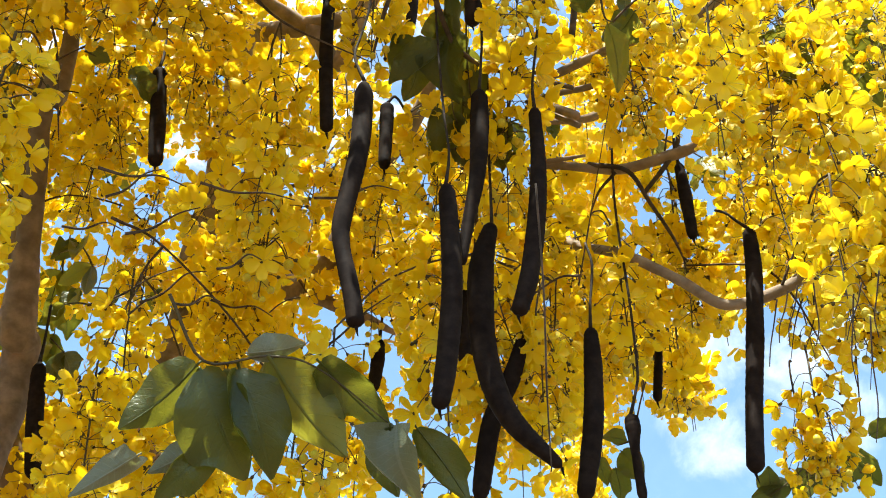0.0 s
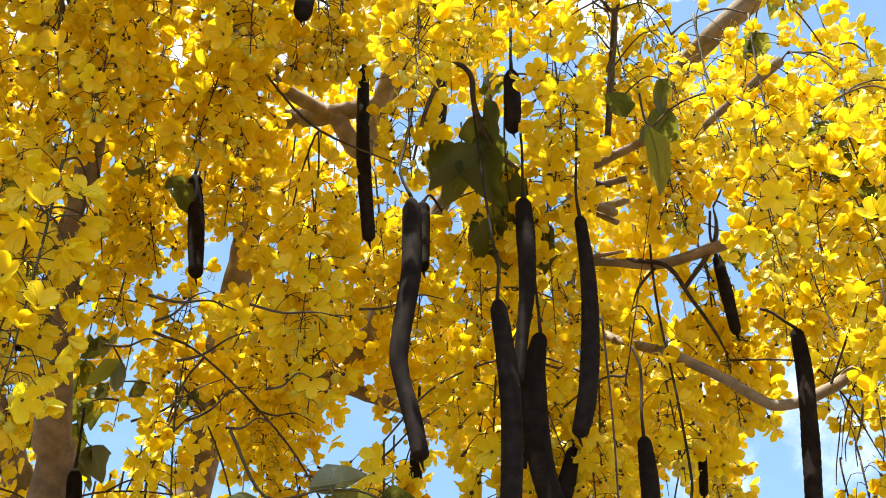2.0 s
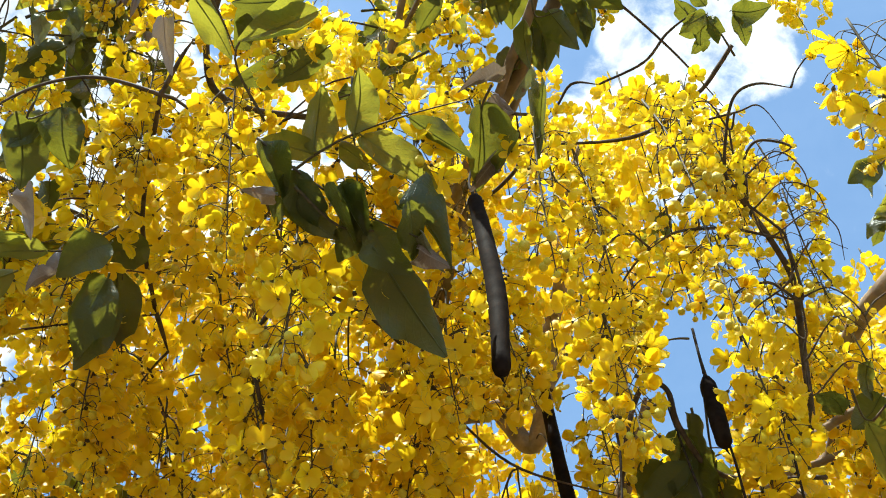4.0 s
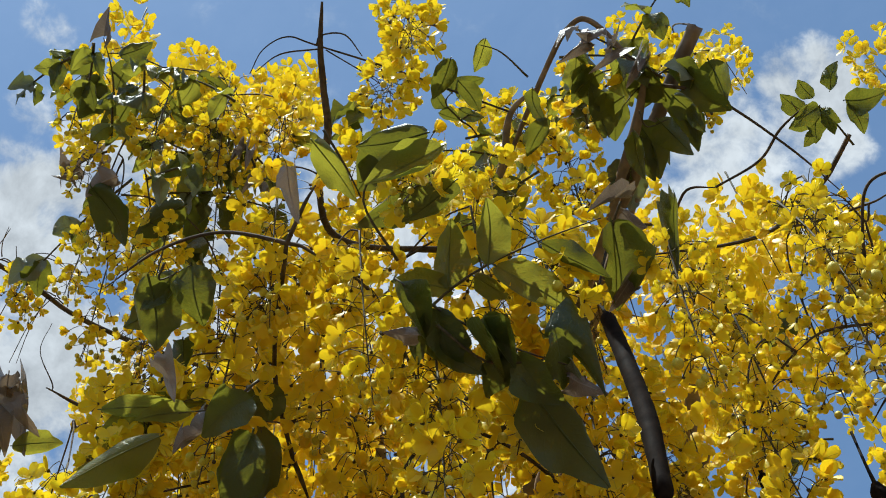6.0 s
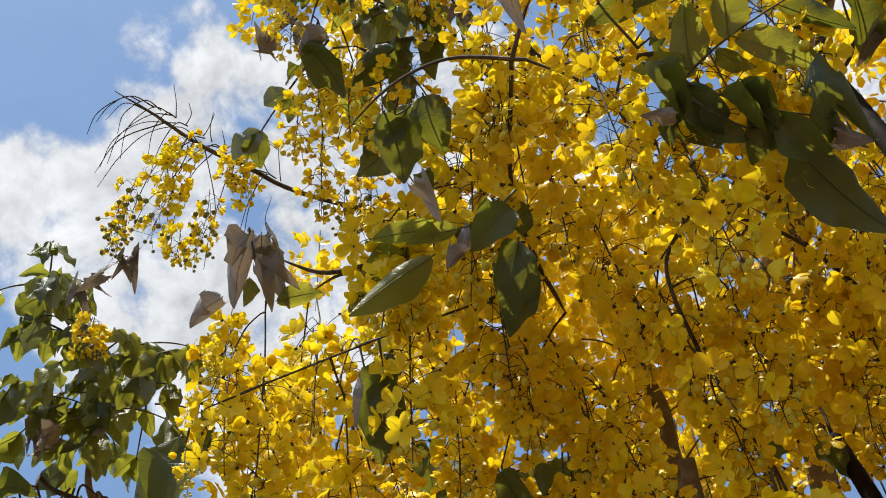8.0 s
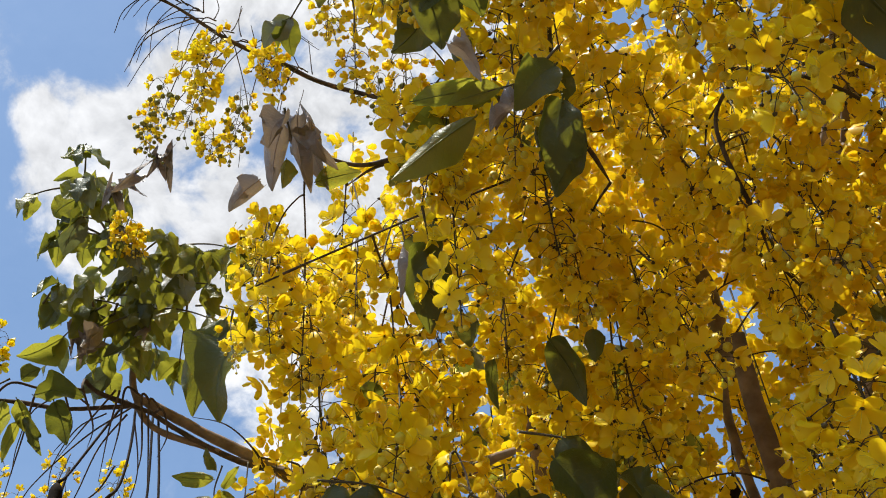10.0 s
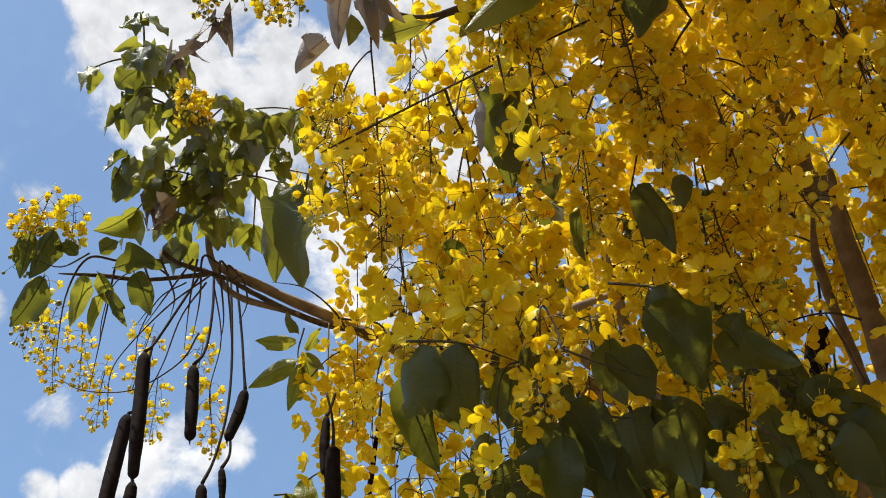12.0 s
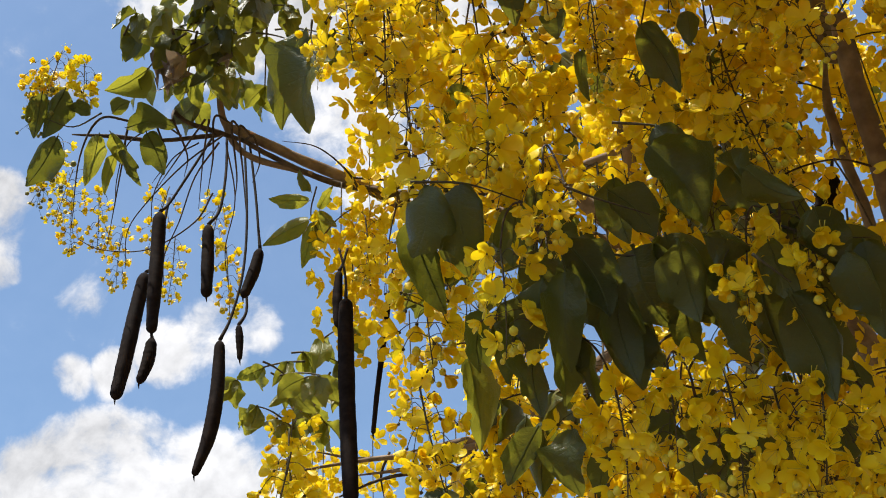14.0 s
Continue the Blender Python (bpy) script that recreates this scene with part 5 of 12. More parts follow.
twig([(0.409, 1.362, 3.090, 0.0021), (0.432, 1.382, 3.087, 0.0015), (0.463, 1.412, 3.051, 0.0016), (0.484, 1.431, 2.992, 0.0015)])
twig([(-0.301, 1.883, 3.050, 0.0022), (-0.338, 1.833, 3.075, 0.0016), (-0.389, 1.782, 3.070, 0.0016), (-0.422, 1.751, 3.028, 0.0015)])
twig([(-0.161, 1.727, 3.258, 0.0019), (-0.156, 1.718, 3.259, 0.0014), (-0.154, 1.709, 3.248, 0.0015), (-0.153, 1.703, 3.216, 0.0015)])
twig([(-1.304, 1.417, 2.835, 0.0022), (-1.282, 1.453, 2.858, 0.0016), (-1.262, 1.522, 2.854, 0.0016), (-1.252, 1.572, 2.813, 0.0015)])
twig([(0.160, 1.527, 2.936, 0.0020), (0.165, 1.542, 2.945, 0.0014), (0.165, 1.570, 2.939, 0.0015), (0.164, 1.591, 2.908, 0.0015)])
twig([(0.208, 1.665, 3.023, 0.0021), (0.255, 1.676, 3.046, 0.0015), (0.305, 1.681, 3.051, 0.0016), (0.335, 1.682, 3.019, 0.0015)])
twig([(-1.209, 1.583, 3.405, 0.0023), (-1.174, 1.550, 3.415, 0.0016), (-1.125, 1.482, 3.385, 0.0016), (-1.092, 1.433, 3.322, 0.0015)])
twig([(-1.840, 1.399, 3.263, 0.0021), (-1.791, 1.390, 3.282, 0.0015), (-1.735, 1.377, 3.275, 0.0016), (-1.700, 1.368, 3.234, 0.0015)])
twig([(0.385, 1.983, 2.897, 0.0022), (0.381, 1.922, 2.936, 0.0016), (0.397, 1.849, 2.951, 0.0016), (0.411, 1.802, 2.921, 0.0015)])
twig([(0.812, 1.423, 3.014, 0.0026), (0.750, 1.482, 3.082, 0.0018), (0.676, 1.602, 3.109, 0.0018), (0.629, 1.689, 3.070, 0.0015)])
twig([(-1.299, 1.426, 2.841, 0.0024), (-1.381, 1.463, 2.878, 0.0017), (-1.468, 1.537, 2.872, 0.0017), (-1.522, 1.590, 2.816, 0.0015)])
twig([(-1.282, 1.453, 2.858, 0.0022), (-1.279, 1.481, 2.850, 0.0016), (-1.267, 1.532, 2.799, 0.0016), (-1.257, 1.569, 2.726, 0.0015)])
twig([(-0.906, 0.608, 3.964, 0.0019), (-0.902, 0.602, 3.986, 0.0014), (-0.902, 0.593, 4.005, 0.0015), (-0.902, 0.587, 3.993, 0.0015)])
twig([(0.232, 1.670, 3.035, 0.0020), (0.234, 1.687, 3.040, 0.0014), (0.235, 1.715, 3.028, 0.0015), (0.236, 1.735, 2.991, 0.0015)])
twig([(-0.465, 1.305, 3.429, 0.0023), (-0.456, 1.285, 3.409, 0.0017), (-0.424, 1.231, 3.333, 0.0017), (-0.400, 1.190, 3.236, 0.0015)])
twig([(-1.044, 1.077, 3.701, 0.0024), (-1.033, 0.991, 3.736, 0.0017), (-1.040, 0.894, 3.734, 0.0017), (-1.049, 0.834, 3.685, 0.0015)])
twig([(-0.780, 1.362, 3.493, 0.0020), (-0.788, 1.381, 3.514, 0.0014), (-0.801, 1.405, 3.526, 0.0015), (-0.811, 1.420, 3.507, 0.0015)])
twig([(-0.172, 1.683, 3.275, 0.0023), (-0.208, 1.658, 3.267, 0.0016), (-0.236, 1.605, 3.213, 0.0016), (-0.250, 1.566, 3.134, 0.0015)])
twig([(-0.338, 1.833, 3.075, 0.0021), (-0.357, 1.802, 3.111, 0.0015), (-0.399, 1.761, 3.132, 0.0016), (-0.429, 1.733, 3.110, 0.0015)])
twig([(-0.310, 0.972, 3.667, 0.0019), (-0.306, 0.984, 3.687, 0.0014), (-0.302, 0.995, 3.704, 0.0015), (-0.300, 1.002, 3.690, 0.0015)])
twig([(-0.887, 0.620, 3.973, 0.0022), (-0.848, 0.619, 3.978, 0.0016), (-0.779, 0.623, 3.944, 0.0016), (-0.729, 0.627, 3.882, 0.0015)])
twig([(-0.097, 1.018, 3.612, 0.0020), (-0.088, 1.031, 3.647, 0.0014), (-0.083, 1.057, 3.676, 0.0015), (-0.082, 1.075, 3.666, 0.0015)])
twig([(-0.386, 0.990, 3.105, 0.0022), (-0.360, 1.019, 3.168, 0.0016), (-0.325, 1.052, 3.222, 0.0016), (-0.302, 1.072, 3.219, 0.0015)])
twig([(-0.848, 1.691, 2.707, 0.0021), (-0.887, 1.673, 2.711, 0.0015), (-0.933, 1.659, 2.686, 0.0016), (-0.962, 1.652, 2.634, 0.0015)])
twig([(0.584, 1.219, 3.268, 0.0021), (0.615, 1.232, 3.309, 0.0015), (0.655, 1.250, 3.340, 0.0015), (0.680, 1.261, 3.328, 0.0015)])
twig([(-0.360, 1.019, 3.168, 0.0021), (-0.323, 1.038, 3.212, 0.0015), (-0.278, 1.069, 3.242, 0.0016), (-0.248, 1.090, 3.225, 0.0015)])
twig([(-0.778, 1.529, 3.252, 0.0020), (-0.780, 1.549, 3.264, 0.0014), (-0.787, 1.574, 3.263, 0.0015), (-0.793, 1.591, 3.235, 0.0015)])
twig([(0.140, 1.478, 3.238, 0.0021), (0.104, 1.480, 3.258, 0.0015), (0.053, 1.473, 3.260, 0.0015), (0.019, 1.466, 3.227, 0.0015)])
twig([(-0.190, 1.670, 3.271, 0.0019), (-0.190, 1.673, 3.271, 0.0014), (-0.184, 1.670, 3.258, 0.0015), (-0.179, 1.667, 3.224, 0.0015)])
twig([(-0.624, 1.352, 3.240, 0.0023), (-0.553, 1.355, 3.255, 0.0016), (-0.477, 1.357, 3.232, 0.0016), (-0.430, 1.357, 3.175, 0.0015)])
twig([(-0.088, 1.031, 3.647, 0.0019), (-0.083, 1.044, 3.654, 0.0014), (-0.080, 1.058, 3.653, 0.0015), (-0.080, 1.067, 3.627, 0.0015)])
twig([(-0.646, 1.748, 2.757, 0.0022), (-0.627, 1.720, 2.757, 0.0016), (-0.619, 1.665, 2.722, 0.0016), (-0.617, 1.625, 2.660, 0.0015)])
twig([(-0.844, 1.115, 2.650, 0.0020), (-0.834, 1.104, 2.675, 0.0014), (-0.823, 1.086, 2.695, 0.0015), (-0.816, 1.073, 2.681, 0.0015)])
twig([(-0.841, 1.113, 2.656, 0.0019), (-0.850, 1.102, 2.669, 0.0014), (-0.864, 1.089, 2.674, 0.0015), (-0.874, 1.081, 2.652, 0.0015)])
twig([(-1.044, 0.938, 2.701, 0.0020), (-1.048, 0.936, 2.735, 0.0014), (-1.055, 0.927, 2.766, 0.0015), (-1.059, 0.919, 2.760, 0.0015)])
twig([(-1.115, 0.954, 2.722, 0.0020), (-1.130, 0.952, 2.722, 0.0014), (-1.145, 0.953, 2.704, 0.0015), (-1.154, 0.954, 2.665, 0.0015)])
twig([(-1.037, 1.231, 2.528, 0.0021), (-1.028, 1.200, 2.549, 0.0015), (-1.024, 1.151, 2.553, 0.0015), (-1.023, 1.117, 2.523, 0.0015)])
twig([(-1.028, 1.200, 2.549, 0.0020), (-1.010, 1.188, 2.556, 0.0014), (-0.983, 1.165, 2.544, 0.0015), (-0.964, 1.148, 2.506, 0.0015)])
twig([(-0.916, 1.304, 2.504, 0.0021), (-0.907, 1.274, 2.523, 0.0015), (-0.880, 1.224, 2.521, 0.0016), (-0.860, 1.189, 2.486, 0.0015)])
twig([(-1.152, 1.100, 2.598, 0.0021), (-1.128, 1.102, 2.592, 0.0015), (-1.105, 1.103, 2.556, 0.0015), (-1.091, 1.102, 2.500, 0.0015)])
twig([(-0.907, 1.274, 2.523, 0.0021), (-0.905, 1.242, 2.530, 0.0015), (-0.912, 1.205, 2.514, 0.0015), (-0.918, 1.181, 2.472, 0.0015)])
twig([(-0.905, 1.242, 2.530, 0.0021), (-0.882, 1.230, 2.530, 0.0015), (-0.846, 1.220, 2.503, 0.0015), (-0.822, 1.215, 2.452, 0.0015)])
twig([(0.520, 1.407, 2.594, 0.0019), (0.519, 1.401, 2.597, 0.0014), (0.513, 1.387, 2.586, 0.0015), (0.509, 1.377, 2.553, 0.0015)])
twig([(0.500, 1.422, 2.584, 0.0020), (0.496, 1.417, 2.580, 0.0014), (0.492, 1.412, 2.558, 0.0015), (0.490, 1.409, 2.516, 0.0015)])
twig([(0.580, 1.326, 2.669, 0.0019), (0.574, 1.316, 2.673, 0.0014), (0.562, 1.304, 2.666, 0.0015), (0.554, 1.297, 2.636, 0.0015)])
twig([(0.608, 1.316, 2.667, 0.0019), (0.605, 1.301, 2.673, 0.0014), (0.596, 1.286, 2.669, 0.0015), (0.589, 1.277, 2.641, 0.0015)])
twig([(0.606, 1.287, 2.703, 0.0021), (0.595, 1.253, 2.740, 0.0015), (0.593, 1.209, 2.764, 0.0015), (0.593, 1.180, 2.748, 0.0015)])
twig([(0.595, 1.253, 2.740, 0.0020), (0.581, 1.242, 2.755, 0.0014), (0.567, 1.221, 2.761, 0.0015), (0.558, 1.206, 2.739, 0.0015)])
twig([(-0.995, 0.511, 3.761, 0.0019), (-1.004, 0.516, 3.768, 0.0014), (-1.016, 0.521, 3.766, 0.0015), (-1.025, 0.524, 3.740, 0.0015)])
twig([(-0.992, 0.547, 3.770, 0.0022), (-1.028, 0.579, 3.769, 0.0016), (-1.067, 0.621, 3.731, 0.0016), (-1.092, 0.648, 3.666, 0.0015)])
twig([(-1.028, 0.579, 3.769, 0.0020), (-1.024, 0.591, 3.767, 0.0014), (-1.025, 0.606, 3.745, 0.0015), (-1.026, 0.615, 3.702, 0.0015)])
twig([(-1.024, 0.591, 3.767, 0.0023), (-1.054, 0.624, 3.760, 0.0016), (-1.076, 0.681, 3.708, 0.0016), (-1.087, 0.720, 3.631, 0.0015)])
limb("branch", [(-2.132, 1.659, 2.908, 0.0020), (-2.012, 1.747, 2.930, 0.0050), (-1.888, 1.832, 2.941, 0.0065), (-1.755, 1.907, 2.960, 0.0080), (-1.622, 1.951, 3.013, 0.0100), (-1.443, 1.994, 3.082, 0.0130)])
limb("branch", [(-2.088, 1.762, 2.871, 0.0020), (-1.989, 1.819, 2.909, 0.0040), (-1.850, 1.908, 2.925, 0.0050), (-1.711, 1.958, 2.983, 0.0060), (-1.635, 1.975, 3.025, 0.0070)], TWIG)
twig([(-1.784, 1.924, 2.960, 0.0021), (-1.811, 1.931, 2.919, 0.0018), (-1.833, 1.949, 2.860, 0.0016), (-1.859, 1.966, 2.793, 0.0010)])
twig([(-1.840, 1.935, 2.956, 0.0021), (-1.867, 1.935, 2.925, 0.0018), (-1.885, 1.948, 2.880, 0.0016), (-1.902, 1.964, 2.829, 0.0010)])
twig([(-1.682, 1.966, 2.991, 0.0021), (-1.699, 1.973, 2.963, 0.0018), (-1.714, 1.988, 2.922, 0.0016), (-1.726, 2.006, 2.875, 0.0010)])
twig([(-1.743, 1.955, 2.975, 0.0021), (-1.757, 1.962, 2.949, 0.0018), (-1.771, 1.975, 2.911, 0.0016), (-1.784, 1.990, 2.867, 0.0010)])
twig([(-1.774, 1.931, 2.978, 0.0021), (-1.787, 1.945, 2.940, 0.0018), (-1.804, 1.964, 2.886, 0.0016), (-1.818, 1.987, 2.824, 0.0010)])
twig([(-1.699, 1.948, 2.968, 0.0021), (-1.728, 1.958, 2.922, 0.0018), (-1.752, 1.979, 2.856, 0.0016), (-1.772, 2.005, 2.780, 0.0010)])
twig([(-1.684, 1.989, 3.015, 0.0021), (-1.716, 1.989, 2.986, 0.0018), (-1.736, 2.002, 2.942, 0.0016), (-1.755, 2.018, 2.892, 0.0010)])
twig([(-1.705, 1.931, 2.973, 0.0021), (-1.727, 1.938, 2.939, 0.0018), (-1.746, 1.954, 2.889, 0.0016), (-1.764, 1.973, 2.832, 0.0010)])
twig([(-1.737, 1.968, 2.978, 0.0021), (-1.760, 1.984, 2.927, 0.0018), (-1.784, 2.008, 2.855, 0.0016), (-1.803, 2.036, 2.773, 0.0010)])
twig([(-1.719, 1.971, 3.001, 0.0021), (-1.737, 1.991, 2.949, 0.0018), (-1.760, 2.016, 2.875, 0.0016), (-1.785, 2.044, 2.791, 0.0010)])
twig([(-1.687, 1.931, 2.977, 0.0021), (-1.702, 1.946, 2.937, 0.0018), (-1.721, 1.966, 2.880, 0.0016), (-1.746, 1.985, 2.815, 0.0010)])
twig([(-1.674, 1.956, 2.972, 0.0021), (-1.712, 1.961, 2.927, 0.0018), (-1.738, 1.980, 2.861, 0.0016), (-1.767, 2.001, 2.786, 0.0010)])
twig([(-1.776, 1.929, 2.957, 0.0021), (-1.785, 1.939, 2.931, 0.0018), (-1.796, 1.952, 2.894, 0.0016), (-1.814, 1.963, 2.852, 0.0010)])
twig([(-1.696, 1.948, 2.984, 0.0021), (-1.714, 1.968, 2.931, 0.0018), (-1.737, 1.993, 2.858, 0.0016), (-1.757, 2.023, 2.774, 0.0010)])
twig([(-1.751, 1.896, 2.956, 0.0021), (-1.767, 1.901, 2.931, 0.0018), (-1.780, 1.913, 2.896, 0.0016), (-1.795, 1.926, 2.855, 0.0010)])
twig([(-1.706, 1.926, 2.974, 0.0021), (-1.744, 1.930, 2.927, 0.0018), (-1.772, 1.951, 2.860, 0.0016), (-1.793, 1.977, 2.781, 0.0010)])
twig([(-1.430, 0.777, 3.946, 0.0016), (-1.421, 0.775, 3.950, 0.0012), (-1.407, 0.768, 3.960, 0.0010), (-1.389, 0.756, 3.972, 0.0007)])
twig([(-1.410, 0.830, 3.950, 0.0016), (-1.431, 0.807, 3.951, 0.0012), (-1.488, 0.825, 3.917, 0.0010), (-1.534, 0.873, 3.871, 0.0007)])
twig([(-1.473, 0.717, 3.982, 0.0016), (-1.498, 0.684, 3.984, 0.0012), (-1.559, 0.687, 3.953, 0.0010), (-1.600, 0.726, 3.916, 0.0007)])
twig([(-1.323, 0.923, 3.886, 0.0016), (-1.320, 0.915, 3.892, 0.0012), (-1.311, 0.896, 3.905, 0.0010), (-1.298, 0.869, 3.923, 0.0007)])
twig([(-1.486, 0.678, 3.966, 0.0016), (-1.515, 0.633, 3.969, 0.0012), (-1.580, 0.621, 3.942, 0.0010), (-1.621, 0.642, 3.913, 0.0007)])
twig([(-1.424, 0.763, 3.928, 0.0016), (-1.440, 0.752, 3.925, 0.0012), (-1.480, 0.769, 3.900, 0.0010), (-1.520, 0.805, 3.864, 0.0007)])
twig([(-1.406, 0.833, 3.945, 0.0016), (-1.405, 0.827, 3.948, 0.0012), (-1.401, 0.814, 3.955, 0.0010), (-1.395, 0.795, 3.966, 0.0007)])
twig([(-1.470, 0.718, 3.978, 0.0016), (-1.508, 0.691, 3.971, 0.0012), (-1.576, 0.687, 3.940, 0.0010), (-1.623, 0.716, 3.903, 0.0007)])
twig([(-1.456, 0.715, 3.953, 0.0016), (-1.468, 0.697, 3.955, 0.0012), (-1.505, 0.708, 3.933, 0.0010), (-1.536, 0.740, 3.904, 0.0007)])
twig([(-1.451, 0.712, 3.942, 0.0016), (-1.446, 0.704, 3.947, 0.0012), (-1.435, 0.686, 3.959, 0.0010), (-1.423, 0.657, 3.976, 0.0007)])
twig([(-1.329, 0.915, 3.890, 0.0016), (-1.347, 0.897, 3.892, 0.0012), (-1.400, 0.920, 3.857, 0.0010), (-1.455, 0.966, 3.807, 0.0007)])
twig([(-1.417, 0.773, 3.922, 0.0016), (-1.442, 0.754, 3.918, 0.0012), (-1.495, 0.763, 3.890, 0.0010), (-1.544, 0.792, 3.853, 0.0007)])
twig([(-1.410, 0.788, 3.922, 0.0016), (-1.408, 0.780, 3.926, 0.0012), (-1.399, 0.762, 3.937, 0.0010), (-1.380, 0.743, 3.954, 0.0007)])
twig([(-1.437, 0.737, 3.935, 0.0016), (-1.456, 0.719, 3.934, 0.0012), (-1.505, 0.737, 3.903, 0.0010), (-1.556, 0.776, 3.860, 0.0007)])
twig([(-1.474, 0.688, 3.957, 0.0016), (-1.491, 0.654, 3.963, 0.0012), (-1.538, 0.650, 3.941, 0.0010), (-1.567, 0.673, 3.918, 0.0007)])
twig([(-1.354, 0.927, 3.935, 0.0016), (-1.357, 0.916, 3.939, 0.0012), (-1.356, 0.895, 3.950, 0.0010), (-1.353, 0.867, 3.965, 0.0007)])
twig([(-1.356, 0.915, 3.930, 0.0016), (-1.376, 0.896, 3.931, 0.0012), (-1.415, 0.892, 3.916, 0.0010), (-1.437, 0.909, 3.898, 0.0007)])
twig([(-1.411, 0.820, 3.944, 0.0016), (-1.441, 0.799, 3.941, 0.0012), (-1.501, 0.807, 3.909, 0.0010), (-1.553, 0.843, 3.866, 0.0007)])
twig([(-1.443, 0.735, 3.944, 0.0016), (-1.437, 0.733, 3.948, 0.0012), (-1.424, 0.725, 3.957, 0.0010), (-1.418, 0.705, 3.968, 0.0007)])
twig([(-1.502, 0.653, 3.965, 0.0016), (-1.520, 0.629, 3.966, 0.0012), (-1.560, 0.624, 3.948, 0.0010), (-1.594, 0.633, 3.927, 0.0007)])
twig([(0.083, 0.886, 2.435, 0.0013), (0.093, 0.961, 2.346, 0.0012), (0.097, 1.019, 2.264, 0.0011), (0.102, 1.062, 2.192, 0.0008)])
twig([(0.380, 1.041, 2.418, 0.0011), (0.377, 1.055, 2.402, 0.0009), (0.371, 1.068, 2.386, 0.0008), (0.371, 1.079, 2.372, 0.0006)])
twig([(0.387, 1.026, 2.415, 0.0011), (0.384, 1.042, 2.396, 0.0009), (0.378, 1.058, 2.377, 0.0008), (0.379, 1.070, 2.360, 0.0006)])
twig([(0.412, 1.043, 2.432, 0.0011), (0.415, 1.058, 2.412, 0.0009), (0.418, 1.072, 2.391, 0.0008), (0.415, 1.085, 2.374, 0.0006)])
twig([(0.448, 1.027, 2.404, 0.0011), (0.447, 1.049, 2.375, 0.0009), (0.446, 1.071, 2.346, 0.0008), (0.451, 1.087, 2.319, 0.0006)])
twig([(0.468, 1.044, 2.434, 0.0011), (0.464, 1.060, 2.416, 0.0009), (0.457, 1.076, 2.399, 0.0008), (0.453, 1.089, 2.384, 0.0006)])
twig([(0.472, 1.001, 2.417, 0.0011), (0.470, 1.018, 2.397, 0.0009), (0.468, 1.035, 2.377, 0.0008), (0.472, 1.047, 2.358, 0.0006)])
twig([(0.372, 1.060, 2.420, 0.0011), (0.369, 1.077, 2.399, 0.0009), (0.365, 1.094, 2.377, 0.0008), (0.364, 1.108, 2.359, 0.0006)])
twig([(0.463, 1.034, 2.378, 0.0011), (0.465, 1.063, 2.338, 0.0009), (0.469, 1.088, 2.297, 0.0008), (0.466, 1.111, 2.262, 0.0006)])
twig([(-0.286, 1.505, 2.632, 0.0022), (-0.242, 1.520, 2.621, 0.0018), (-0.197, 1.526, 2.622, 0.0013), (-0.159, 1.541, 2.607, 0.0008)])
twig([(-0.505, 1.357, 2.594, 0.0022), (-0.481, 1.358, 2.604, 0.0018), (-0.458, 1.351, 2.624, 0.0013), (-0.437, 1.351, 2.634, 0.0008)])
twig([(-0.571, 1.258, 2.689, 0.0022), (-0.542, 1.267, 2.692, 0.0018), (-0.513, 1.268, 2.706, 0.0013), (-0.488, 1.281, 2.702, 0.0008)])
twig([(-0.206, 1.325, 2.513, 0.0022), (-0.166, 1.315, 2.536, 0.0018), (-0.126, 1.295, 2.569, 0.0013), (-0.091, 1.282, 2.590, 0.0008)])
twig([(-0.321, 1.203, 2.569, 0.0022), (-0.300, 1.203, 2.574, 0.0018), (-0.280, 1.196, 2.589, 0.0013), (-0.262, 1.203, 2.586, 0.0008)])
twig([(-0.387, 1.450, 2.706, 0.0022), (-0.354, 1.462, 2.700, 0.0018), (-0.320, 1.466, 2.706, 0.0013), (-0.291, 1.480, 2.696, 0.0008)])
twig([(-0.206, 1.229, 2.724, 0.0022), (-0.163, 1.231, 2.729, 0.0018), (-0.121, 1.222, 2.743, 0.0013), (-0.084, 1.228, 2.740, 0.0008)])
twig([(-0.336, 1.102, 2.633, 0.0022), (-0.294, 1.117, 2.630, 0.0018), (-0.252, 1.123, 2.635, 0.0013), (-0.215, 1.133, 2.632, 0.0008)])
twig([(-0.449, 1.307, 2.589, 0.0022), (-0.418, 1.305, 2.605, 0.0018), (-0.387, 1.294, 2.632, 0.0013), (-0.359, 1.296, 2.639, 0.0008)])
twig([(-0.419, 1.106, 2.546, 0.0022), (-0.388, 1.108, 2.557, 0.0018), (-0.357, 1.102, 2.577, 0.0013), (-0.329, 1.101, 2.588, 0.0008)])
twig([(-0.550, 1.376, 2.635, 0.0022), (-0.504, 1.377, 2.656, 0.0018), (-0.458, 1.369, 2.687, 0.0013), (-0.418, 1.368, 2.705, 0.0008)])
twig([(-0.281, 1.341, 2.520, 0.0022), (-0.262, 1.345, 2.519, 0.0018), (-0.243, 1.343, 2.528, 0.0013), (-0.226, 1.346, 2.528, 0.0008)])
twig([(-0.452, 1.047, 2.605, 0.0022), (-0.416, 1.062, 2.605, 0.0018), (-0.380, 1.068, 2.612, 0.0013), (-0.347, 1.084, 2.608, 0.0008)])
twig([(-0.459, 1.112, 2.614, 0.0022), (-0.435, 1.111, 2.626, 0.0018), (-0.411, 1.101, 2.646, 0.0013), (-0.390, 1.101, 2.655, 0.0008)])
